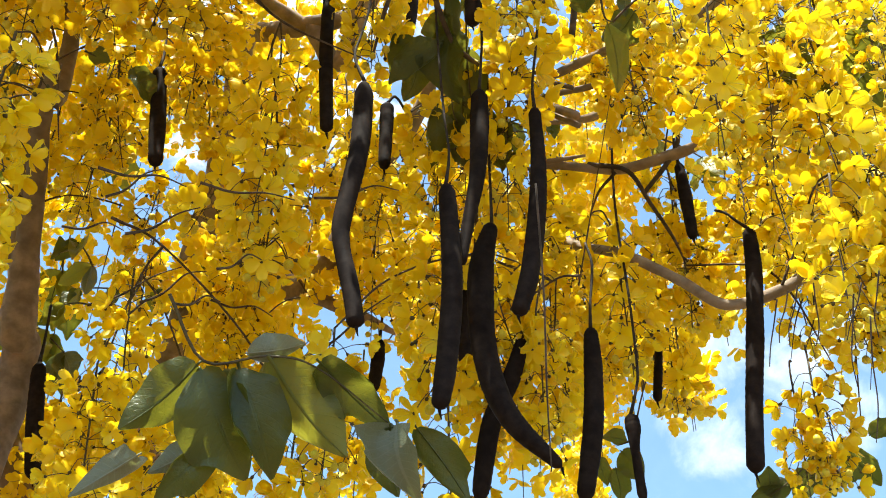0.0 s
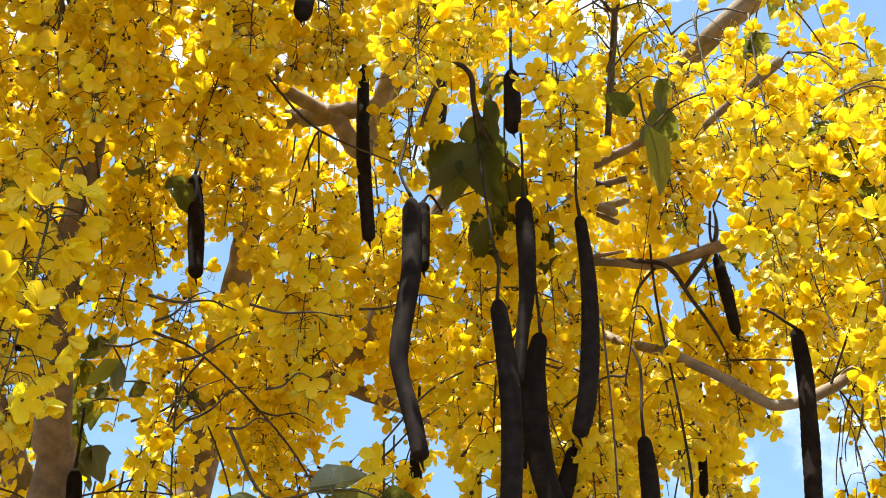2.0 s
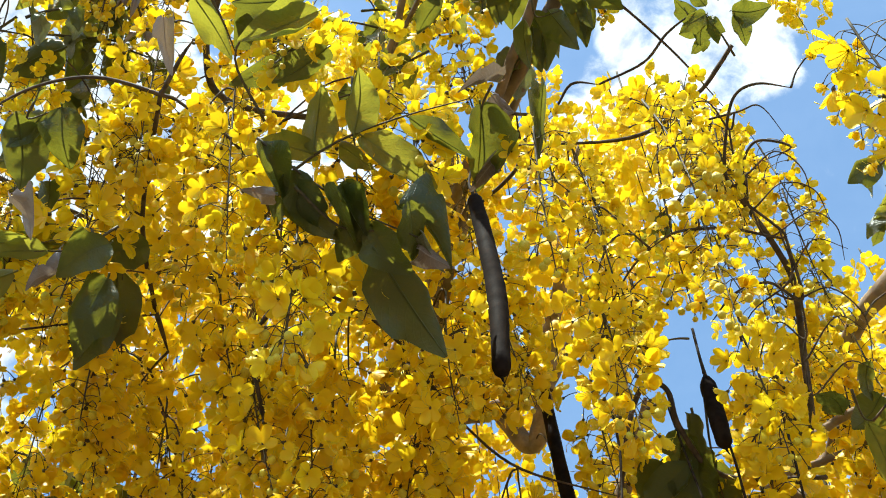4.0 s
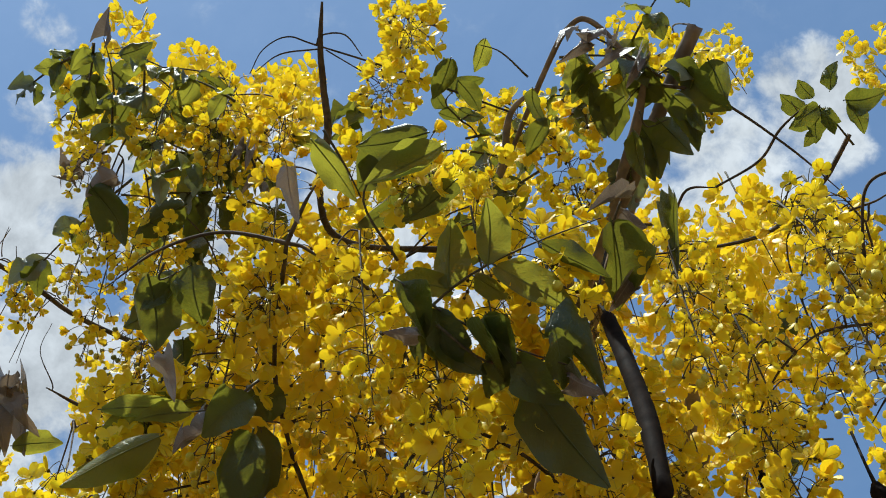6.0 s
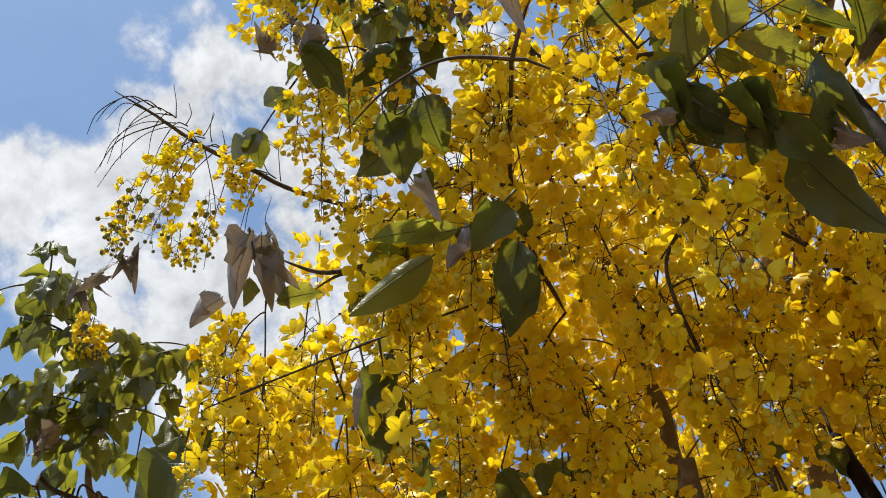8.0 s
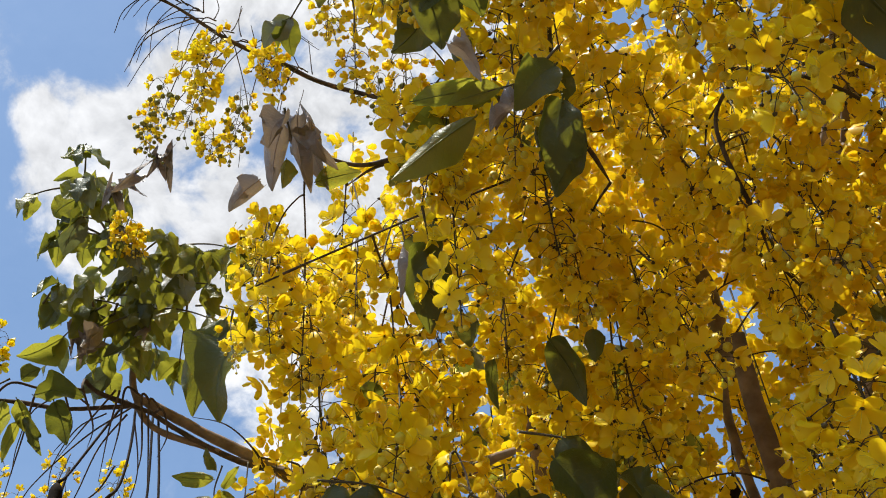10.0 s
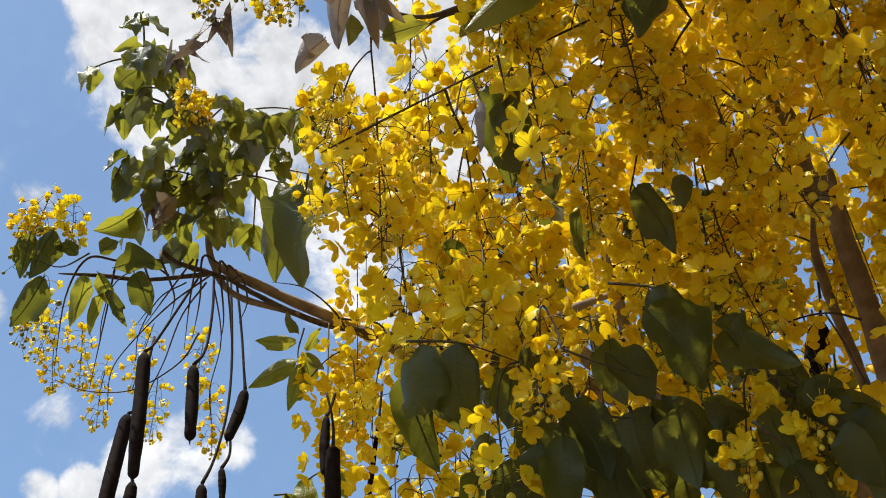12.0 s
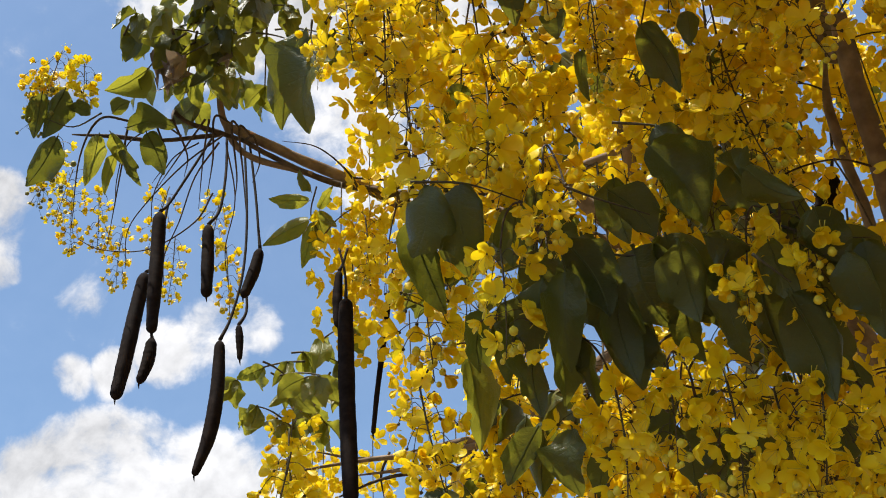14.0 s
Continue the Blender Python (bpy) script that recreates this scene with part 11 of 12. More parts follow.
class Crown:
    """Collects far racemes and makes one mesh of their blossoms and one of their stems."""

    def __init__(self):
        self.verts, self.faces, self.count = [], [], 0
        self.stems = []
        self.kinds = [far_flower(k) for k in range(6)]

    def raceme(self, size, x, y, z, turn, scale):
        shape = SHAPES[size][int(turn * 7) % len(SHAPES[size])]
        m = Matrix.Translation((x, y, z)) @ Matrix.Rotation(turn, 4, "Z") @ Matrix.Scale(scale, 4)
        for i, local in shape.flowers:
            v, f = self.kinds[i % 6]
            w = np.array(m @ local)
            self.verts.append(v @ w[:3, :3].T + w[:3, 3])
            self.faces += [tuple(self.count + k for k in q) for q in f]
            self.count += len(v)
        end = m @ Vector((0, 0, -SHAPE_LENGTH[size]))
        self.stems.append((*tube([(x, y, z + 0.05, 0.0022), (x, y, z, 0.002), (*end, 0.0008)], 4, 2), 0))

    def build(self):
        thing = new("distant_racemes")
        tagged(thing, "mass of yellow flower racemes deep in the crown", "flower cluster", kind="stuff")
        data = bpy.data.meshes.new("blossoms")
        data.from_pydata(np.concatenate(self.verts).tolist(), [], self.faces)
        data.polygons.foreach_set("use_smooth", [True] * len(self.faces))
        tagged(part("blossoms", data, PETAL, thing), kind="stuff")
        tagged(part("stems", mesh_of("stems", self.stems, [STALK]), None, thing), kind="stuff")


SHAPE_LENGTH = {"s": 0.17, "m": 0.27, "l": 0.37, "b": 0.20, "d": 0.19, "e": 0.25}
crown = Crown()
crown.raceme("s", -0.111, 2.160, 3.498, 6.25, 1.02)
crown.raceme("m", -1.685, 1.801, 3.526, 0.95, 1.02)
crown.raceme("s", -1.065, 1.654, 3.480, 4.90, 0.96)
crown.raceme("l", -1.387, 1.716, 4.343, 5.03, 1.07)
crown.raceme("m", -0.662, 1.845, 3.775, 1.36, 0.99)
crown.raceme("l", -1.172, 2.086, 3.484, 3.35, 1.12)
crown.raceme("m", -0.669, 1.657, 3.760, 5.36, 0.97)
crown.raceme("l", -1.043, 1.871, 4.421, 6.27, 1.10)
crown.raceme("l", -0.083, 2.221, 3.479, 4.49, 1.14)
crown.raceme("s", -0.469, 1.754, 3.905, 0.38, 1.14)
crown.raceme("m", -0.294, 1.586, 4.472, 0.17, 1.18)
crown.raceme("l", -0.979, 1.373, 4.435, 1.41, 1.15)
crown.raceme("s", -1.226, 1.323, 3.743, 1.41, 1.09)
crown.raceme("s", -1.272, 1.818, 3.305, 1.75, 1.01)
crown.raceme("s", -1.187, 1.279, 3.976, 5.78, 1.07)
crown.raceme("s", -1.121, 1.431, 4.507, 2.73, 1.25)
crown.raceme("l", -0.592, 2.347, 3.893, 1.54, 0.99)
crown.raceme("m", -0.084, 1.655, 3.984, 3.30, 1.15)
crown.raceme("m", -0.868, 1.569, 3.806, 5.13, 1.11)
crown.raceme("l", -0.061, 2.095, 3.457, 3.88, 1.02)
crown.raceme("m", -0.987, 1.777, 4.294, 3.08, 1.10)
crown.raceme("s", -0.771, 1.243, 4.491, 1.66, 1.04)
crown.raceme("l", 0.238, 1.920, 3.586, 1.98, 1.18)
crown.raceme("s", 0.092, 2.470, 3.870, 0.56, 1.04)
crown.raceme("m", -0.961, 2.181, 3.466, 4.72, 0.99)
crown.raceme("s", -0.961, 1.890, 3.934, 1.68, 1.13)
crown.raceme("s", -1.215, 1.820, 3.992, 6.23, 0.96)
crown.raceme("m", 0.055, 1.773, 4.334, 5.36, 1.24)
crown.raceme("s", -0.086, 1.494, 3.746, 5.39, 1.16)
crown.raceme("m", -1.201, 1.472, 4.478, 3.64, 1.06)
crown.raceme("l", -1.814, 1.429, 3.368, 2.72, 0.97)
crown.raceme("l", -0.500, 1.492, 4.408, 5.93, 0.98)
crown.raceme("l", -0.779, 1.362, 3.793, 0.37, 1.10)
crown.raceme("m", -0.722, 1.343, 3.904, 5.59, 1.00)
crown.raceme("l", -1.504, 1.727, 3.814, 4.43, 1.18)
crown.raceme("m", -0.200, 1.871, 3.288, 4.21, 1.12)
crown.raceme("m", -1.070, 2.171, 3.696, 5.01, 1.21)
crown.raceme("m", -0.754, 1.171, 4.361, 1.33, 1.18)
crown.raceme("m", -0.073, 1.217, 3.812, 4.75, 1.08)
crown.raceme("l", -1.679, 1.752, 3.814, 3.07, 1.01)
crown.raceme("s", 0.444, 1.830, 3.633, 2.52, 1.06)
crown.raceme("l", 0.612, 1.688, 3.709, 1.00, 1.11)
crown.raceme("l", -0.434, 1.160, 4.799, 2.56, 1.08)
crown.raceme("m", -0.611, 1.520, 3.985, 2.44, 1.02)
crown.raceme("s", -0.638, 1.272, 3.599, 1.26, 1.22)
crown.raceme("l", -1.232, 1.649, 3.824, 3.47, 1.20)
crown.raceme("l", -0.445, 2.039, 4.300, 0.27, 1.23)
crown.raceme("m", -0.785, 1.050, 3.933, 5.39, 1.13)
crown.raceme("l", -0.896, 1.706, 3.279, 5.18, 1.07)
crown.raceme("l", 0.019, 2.321, 3.929, 4.15, 1.07)
crown.raceme("l", -0.813, 2.070, 3.452, 3.39, 1.01)
crown.raceme("m", -0.866, 1.546, 4.341, 5.49, 1.17)
crown.raceme("s", -1.695, 1.709, 3.643, 1.83, 1.23)
crown.raceme("l", -0.786, 1.697, 4.100, 0.39, 1.10)
crown.raceme("m", -1.376, 2.069, 3.180, 5.71, 1.08)
crown.raceme("l", -0.181, 1.959, 4.377, 3.40, 1.11)
crown.raceme("l", -0.178, 1.256, 3.762, 5.07, 1.22)
crown.raceme("m", -0.832, 1.964, 3.771, 3.33, 0.99)
crown.raceme("l", -0.686, 1.363, 3.710, 6.06, 1.06)
crown.raceme("l", -0.463, 1.491, 4.100, 6.02, 1.09)
crown.raceme("s", -0.923, 1.919, 3.123, 0.73, 1.13)
crown.raceme("m", -1.017, 1.847, 4.345, 0.48, 1.08)
crown.raceme("l", -0.041, 1.791, 3.694, 0.22, 1.12)
crown.raceme("m", -1.732, 1.583, 3.940, 6.01, 1.02)
crown.raceme("l", -1.252, 1.610, 4.148, 4.06, 1.15)
crown.raceme("s", -0.884, 1.415, 4.710, 1.21, 0.97)
crown.raceme("l", -0.450, 2.007, 3.332, 5.62, 1.11)
crown.raceme("m", -0.956, 1.958, 3.949, 5.39, 1.04)
crown.raceme("s", -0.784, 1.511, 3.643, 2.57, 1.24)
crown.raceme("l", -1.154, 1.866, 4.162, 5.25, 1.21)
crown.raceme("s", -0.061, 1.260, 3.945, 4.60, 1.10)
crown.raceme("s", -0.570, 1.830, 3.864, 4.88, 1.20)
crown.raceme("l", -0.876, 1.133, 3.954, 0.87, 1.02)
crown.raceme("m", 0.019, 2.307, 3.953, 4.73, 1.08)
crown.raceme("m", -1.019, 1.693, 3.935, 0.68, 1.13)
crown.raceme("m", 0.147, 2.161, 3.044, 6.13, 1.16)
crown.raceme("l", -0.981, 1.438, 3.917, 5.25, 1.25)
crown.raceme("l", -0.173, 1.587, 4.192, 2.32, 1.08)
crown.raceme("m", -0.961, 1.344, 4.513, 2.92, 1.11)
crown.raceme("s", -1.398, 1.615, 4.318, 1.27, 1.09)
crown.raceme("l", -1.081, 1.102, 3.840, 3.24, 1.21)
crown.raceme("m", -0.812, 1.076, 4.178, 6.04, 1.03)
crown.raceme("m", -0.649, 2.076, 4.236, 0.85, 1.21)
crown.raceme("s", -1.075, 1.334, 3.876, 5.65, 0.99)
crown.raceme("s", 0.024, 1.908, 4.108, 3.84, 1.25)
crown.raceme("l", -1.115, 1.396, 4.106, 2.77, 1.14)
crown.raceme("m", -1.127, 0.882, 4.124, 3.21, 1.09)
crown.raceme("l", -0.734, 1.930, 4.113, 3.09, 1.20)
crown.raceme("l", -1.593, 1.270, 3.767, 1.29, 1.17)
crown.raceme("l", 0.051, 2.364, 4.006, 4.52, 1.18)
crown.raceme("l", -0.903, 1.802, 4.416, 5.55, 1.03)
crown.raceme("l", -1.551, 1.488, 3.767, 4.56, 1.06)
crown.raceme("s", -1.176, 1.387, 3.696, 5.75, 1.16)
crown.raceme("m", -0.738, 1.712, 4.618, 0.87, 1.24)
crown.raceme("m", -1.623, 1.674, 3.884, 0.11, 1.03)
crown.raceme("l", -0.747, 1.641, 3.498, 2.75, 1.18)
crown.raceme("m", -1.244, 1.936, 3.762, 1.76, 1.20)
crown.raceme("s", -1.000, 0.853, 4.635, 3.78, 1.15)
crown.raceme("m", -1.973, 2.201, 3.488, 6.27, 1.20)
crown.raceme("m", -0.859, 2.038, 4.037, 2.76, 0.95)
crown.raceme("s", -0.244, 1.108, 4.549, 5.41, 1.02)
crown.raceme("m", -0.290, 2.669, 3.267, 0.27, 1.20)
crown.raceme("l", -0.985, 2.455, 3.191, 1.04, 1.22)
crown.raceme("l", -1.212, 2.497, 3.471, 2.37, 0.98)
crown.raceme("l", -0.998, 1.937, 3.740, 5.28, 1.03)
crown.raceme("m", -0.405, 1.816, 4.167, 1.36, 1.15)
crown.raceme("s", -0.303, 1.825, 3.190, 5.33, 1.07)
crown.raceme("l", -0.820, 1.912, 3.628, 5.63, 1.06)
crown.raceme("s", -0.471, 1.624, 3.649, 0.69, 0.96)
crown.raceme("l", -1.486, 2.627, 3.215, 2.42, 0.96)
crown.raceme("l", -0.997, 1.276, 3.865, 3.67, 0.97)
crown.raceme("s", -0.588, 1.224, 4.380, 5.99, 1.07)
crown.raceme("l", -0.351, 1.525, 4.483, 2.50, 1.13)
crown.raceme("l", -1.586, 1.573, 3.811, 1.91, 1.19)
crown.raceme("s", -0.086, 1.467, 4.733, 4.44, 1.08)
crown.raceme("l", 0.163, 1.665, 4.217, 1.94, 1.14)
crown.raceme("m", 0.312, 2.164, 3.491, 4.48, 1.01)
crown.raceme("l", 0.381, 2.215, 3.499, 4.04, 1.04)
crown.raceme("m", -0.150, 1.200, 4.905, 1.92, 1.12)
crown.raceme("l", -1.237, 1.625, 3.560, 3.83, 0.97)
crown.raceme("m", 0.985, 2.023, 4.010, 4.25, 1.13)
crown.raceme("s", -0.922, 1.976, 3.801, 1.95, 1.01)
crown.raceme("l", 0.356, 1.625, 4.367, 2.03, 1.06)
crown.raceme("l", -0.723, 1.515, 4.377, 1.31, 1.04)
crown.raceme("l", -0.924, 1.494, 4.591, 3.36, 1.16)
crown.raceme("s", -0.218, 2.191, 3.837, 2.24, 1.11)
crown.raceme("s", 0.749, 1.900, 3.700, 4.59, 1.23)
crown.raceme("m", 0.054, 1.574, 4.499, 4.87, 0.99)
crown.raceme("l", -0.532, 2.108, 4.038, 4.68, 1.07)
crown.raceme("s", -0.891, 1.645, 3.510, 2.27, 1.05)
crown.raceme("l", -0.613, 1.191, 4.658, 3.88, 1.10)
crown.raceme("s", 0.735, 2.099, 3.538, 6.09, 1.17)
crown.raceme("s", -0.531, 2.053, 3.176, 3.85, 1.20)
crown.raceme("m", -1.318, 1.786, 3.980, 5.48, 1.09)
crown.raceme("s", -0.229, 1.861, 3.249, 0.81, 1.06)
crown.raceme("s", -0.206, 1.563, 4.591, 0.62, 1.08)
crown.raceme("s", -0.846, 2.592, 3.530, 2.83, 1.06)
crown.raceme("m", 0.112, 1.652, 4.183, 4.26, 1.06)
crown.raceme("l", 0.207, 1.193, 3.928, 2.46, 0.98)
crown.raceme("m", -0.214, 1.116, 3.874, 0.98, 1.05)
crown.raceme("m", -0.471, 2.005, 3.165, 3.73, 0.96)
crown.raceme("m", 0.036, 1.644, 4.072, 0.23, 0.96)
crown.raceme("m", -1.380, 1.771, 3.570, 2.73, 1.04)
crown.raceme("l", 0.995, 1.964, 4.133, 4.23, 0.96)
crown.raceme("s", -0.554, 1.416, 3.732, 3.31, 1.03)
crown.raceme("l", -0.965, 0.652, 4.300, 1.53, 1.18)
crown.raceme("l", 0.351, 1.437, 3.543, 0.78, 1.16)
crown.raceme("l", 0.226, 1.885, 3.103, 5.17, 0.99)
crown.raceme("l", 0.672, 1.542, 3.391, 2.70, 1.05)
crown.raceme("s", 0.574, 2.391, 3.258, 1.87, 1.24)
crown.raceme("m", 0.302, 2.161, 3.933, 4.59, 1.04)
crown.raceme("m", -1.945, 1.851, 3.300, 1.69, 1.04)
crown.raceme("m", -0.990, 0.602, 4.060, 4.14, 1.03)
crown.raceme("m", 1.072, 1.923, 3.887, 2.58, 1.01)
crown.raceme("m", -1.717, 2.383, 3.165, 0.70, 1.07)
crown.raceme("m", -0.705, 1.782, 4.565, 4.32, 1.10)
crown.raceme("l", 0.477, 2.056, 3.413, 5.38, 0.98)
crown.raceme("m", -0.790, 1.753, 4.491, 0.64, 1.10)
crown.raceme("m", 0.064, 1.621, 4.486, 4.75, 1.18)
crown.raceme("s", -0.460, 1.954, 3.752, 4.89, 1.06)
crown.raceme("s", -1.779, 1.302, 3.750, 3.59, 1.00)
crown.raceme("m", -1.486, 1.596, 4.373, 6.01, 1.14)
crown.raceme("m", 0.757, 1.550, 3.373, 0.58, 1.21)
crown.raceme("s", 0.438, 1.739, 3.731, 5.66, 1.08)
crown.raceme("l", 0.580, 1.512, 3.509, 4.15, 1.15)
crown.raceme("m", -1.354, 1.933, 3.891, 0.75, 1.25)
crown.raceme("l", 0.346, 2.077, 4.280, 1.80, 1.21)
crown.raceme("l", 0.051, 1.225, 4.083, 5.08, 1.03)
crown.raceme("l", 0.034, 2.011, 3.338, 4.97, 1.16)
crown.raceme("l", -0.013, 2.111, 3.298, 0.77, 0.97)
crown.raceme("m", -1.306, 2.133, 3.771, 5.00, 1.16)
crown.raceme("m", -0.494, 2.517, 3.688, 0.27, 1.24)
crown.raceme("m", 0.542, 1.873, 3.247, 2.00, 1.17)
crown.raceme("m", -1.593, 1.494, 3.882, 3.38, 1.01)
crown.raceme("m", 0.049, 1.078, 3.912, 1.90, 1.24)
crown.raceme("l", -0.313, 2.036, 4.177, 3.14, 0.98)
crown.raceme("m", -0.407, 1.652, 3.545, 1.36, 1.01)
crown.raceme("l", -1.519, 2.164, 3.163, 1.74, 1.12)
crown.raceme("m", -0.935, 0.959, 4.798, 5.23, 1.15)
crown.raceme("l", 0.282, 2.010, 3.352, 5.36, 0.98)
crown.raceme("m", -1.746, 2.016, 3.296, 3.79, 1.07)
crown.raceme("m", -1.228, 0.770, 4.730, 2.73, 1.24)
crown.raceme("s", -1.334, 1.544, 4.523, 4.39, 1.15)
crown.raceme("m", -1.755, 1.454, 3.580, 1.62, 1.07)
crown.raceme("m", -0.620, 1.677, 4.347, 2.60, 1.14)
crown.raceme("l", -0.225, 1.991, 3.661, 0.87, 1.02)
crown.raceme("l", 0.881, 2.199, 3.742, 0.95, 1.24)
crown.raceme("l", 0.600, 2.035, 4.192, 5.00, 1.13)
crown.raceme("l", -1.437, 2.519, 3.251, 2.70, 1.05)
crown.raceme("l", -1.808, 1.461, 3.327, 2.41, 1.01)
crown.raceme("s", -0.481, 1.216, 4.933, 0.52, 0.95)
crown.raceme("m", -0.534, 2.412, 3.716, 2.82, 1.02)
crown.raceme("s", 1.016, 1.825, 3.993, 5.75, 1.24)
crown.raceme("l", 0.049, 1.400, 4.046, 5.86, 0.96)
crown.raceme("l", 0.708, 1.422, 3.742, 3.88, 1.23)
crown.raceme("m", 0.148, 1.407, 4.273, 0.25, 1.07)
crown.raceme("l", -0.958, 2.222, 3.002, 1.55, 1.13)
crown.raceme("m", 0.907, 1.804, 3.763, 0.77, 1.18)
crown.raceme("s", 0.704, 1.840, 3.349, 3.43, 1.06)
crown.raceme("l", -0.489, 1.977, 3.963, 3.48, 1.06)
crown.raceme("l", -0.441, 1.937, 3.389, 3.25, 1.23)
crown.raceme("s", 0.412, 2.136, 3.771, 1.04, 0.99)
crown.raceme("s", -0.078, 0.846, 4.153, 2.54, 0.99)
crown.raceme("s", -0.381, 1.840, 3.725, 2.80, 0.95)
crown.raceme("m", -0.882, 1.229, 3.813, 1.42, 1.13)
crown.raceme("m", 0.287, 2.408, 3.439, 5.90, 1.21)
crown.raceme("m", -2.146, 2.334, 3.290, 0.73, 0.96)
crown.raceme("l", 0.325, 1.775, 3.410, 5.97, 1.18)
crown.raceme("l", 0.001, 1.121, 4.891, 1.45, 1.08)
crown.raceme("m", -1.438, 2.069, 4.009, 6.08, 1.23)
crown.raceme("m", 0.819, 1.811, 3.415, 1.21, 0.99)
crown.raceme("l", 0.734, 1.653, 3.256, 3.49, 1.06)
crown.raceme("s", -1.384, 0.814, 4.690, 0.60, 1.24)
crown.raceme("m", -0.782, 2.257, 3.529, 2.44, 1.14)
crown.raceme("l", -1.638, 1.681, 3.838, 3.81, 1.20)
crown.raceme("l", 0.816, 2.248, 3.681, 1.85, 0.97)
crown.raceme("m", 0.609, 1.730, 3.971, 4.45, 1.10)
crown.raceme("l", -0.065, 1.532, 3.907, 4.27, 1.00)
crown.raceme("l", -0.349, 1.892, 3.969, 2.37, 1.18)
crown.raceme("s", 0.149, 2.309, 3.095, 1.01, 1.07)
crown.raceme("m", -0.684, 2.036, 3.882, 5.98, 0.97)
crown.raceme("m", -1.490, 1.332, 4.245, 4.01, 1.02)
crown.raceme("l", 0.774, 1.805, 3.411, 4.45, 1.06)
crown.raceme("s", -0.072, 1.450, 4.319, 5.58, 1.01)
crown.raceme("l", 0.108, 1.982, 3.644, 5.80, 1.00)
crown.raceme("s", -2.010, 1.506, 2.862, 3.33, 0.98)
crown.raceme("m", 0.341, 2.322, 3.241, 1.36, 1.13)
crown.raceme("m", -0.421, 1.013, 4.152, 2.23, 0.98)
crown.raceme("s", -1.179, 0.892, 4.787, 3.13, 0.99)
crown.raceme("l", -0.597, 1.364, 4.738, 4.42, 1.00)
crown.raceme("m", -0.650, 2.840, 3.283, 5.07, 1.03)
crown.raceme("s", -1.829, 1.804, 2.925, 4.50, 1.05)
crown.raceme("s", -0.400, 0.998, 4.086, 4.31, 0.96)
crown.raceme("m", -0.145, 1.507, 4.594, 2.48, 1.21)
crown.raceme("m", -0.872, 1.898, 2.925, 3.75, 1.15)
crown.raceme("m", 0.406, 2.257, 3.793, 2.21, 1.04)
crown.raceme("m", -0.351, 2.077, 3.582, 0.46, 1.12)
crown.raceme("s", -1.507, 1.590, 3.778, 2.94, 0.99)
crown.raceme("m", -0.543, 2.540, 3.851, 1.02, 1.07)
crown.raceme("l", -0.869, 2.278, 4.128, 6.25, 1.13)
crown.raceme("l", -0.202, 2.122, 3.033, 6.20, 1.10)
crown.raceme("s", -1.794, 1.706, 4.307, 0.64, 1.07)
crown.raceme("l", 0.404, 2.093, 3.363, 4.31, 1.14)
crown.raceme("m", 0.051, 1.856, 3.164, 4.79, 1.01)
crown.raceme("s", -0.050, 1.638, 4.640, 4.37, 1.15)
crown.raceme("l", 0.222, 1.206, 4.856, 1.30, 0.99)
crown.raceme("s", -1.612, 1.473, 4.010, 4.29, 0.96)
crown.raceme("l", -0.233, 2.408, 3.927, 1.20, 1.03)
crown.raceme("l", -1.056, 0.798, 4.667, 0.53, 0.98)
crown.raceme("l", -1.065, 0.798, 4.266, 0.60, 1.07)
crown.raceme("m", -0.547, 0.870, 4.666, 3.38, 1.01)
crown.raceme("s", 0.626, 1.719, 3.159, 3.98, 1.16)
crown.raceme("m", -1.518, 1.368, 3.908, 3.10, 0.96)
crown.raceme("m", 0.066, 2.225, 3.480, 0.07, 1.06)
crown.raceme("s", -0.282, 2.127, 4.020, 4.05, 1.07)
crown.raceme("m", -1.054, 2.791, 3.260, 4.01, 1.18)
crown.raceme("l", -0.615, 2.566, 3.221, 6.07, 1.23)
crown.raceme("s", 0.009, 1.426, 3.652, 3.50, 0.95)
crown.raceme("s", 0.702, 1.941, 3.571, 3.10, 1.01)
crown.raceme("l", -0.849, 2.408, 3.197, 0.25, 1.21)
crown.raceme("m", -0.563, 1.978, 3.281, 5.42, 1.21)
crown.raceme("l", -1.042, 2.106, 2.951, 3.63, 1.24)
crown.raceme("l", -0.748, 2.256, 3.131, 0.68, 0.96)
crown.raceme("s", -0.682, 1.482, 3.617, 1.96, 1.17)
crown.raceme("l", -0.945, 1.365, 4.155, 4.20, 1.20)
crown.raceme("m", -0.928, 2.114, 2.964, 2.74, 1.04)
crown.raceme("s", 0.347, 2.329, 4.010, 0.68, 1.14)
crown.raceme("s", 0.679, 1.995, 3.412, 0.09, 1.20)
crown.raceme("m", 0.312, 1.949, 3.835, 1.47, 1.05)
crown.raceme("l", -1.802, 1.569, 3.511, 5.26, 1.05)
crown.raceme("m", 0.254, 1.477, 4.333, 4.47, 1.13)
crown.raceme("s", 0.355, 2.733, 3.183, 2.19, 1.12)
crown.raceme("s", -0.931, 2.083, 2.859, 6.26, 1.08)
crown.raceme("m", 0.334, 1.794, 3.519, 4.60, 1.24)
crown.raceme("l", 0.410, 2.463, 3.479, 4.65, 1.07)
crown.raceme("s", -0.487, 1.461, 3.811, 5.55, 1.02)
crown.raceme("l", -1.019, 2.100, 2.982, 0.91, 1.11)
crown.raceme("l", 0.876, 1.626, 3.626, 5.73, 1.14)
crown.raceme("s", 1.040, 2.269, 3.617, 5.82, 1.10)
crown.raceme("m", 0.399, 2.186, 3.268, 2.81, 1.15)
crown.raceme("l", -2.342, 2.211, 3.282, 0.58, 1.19)
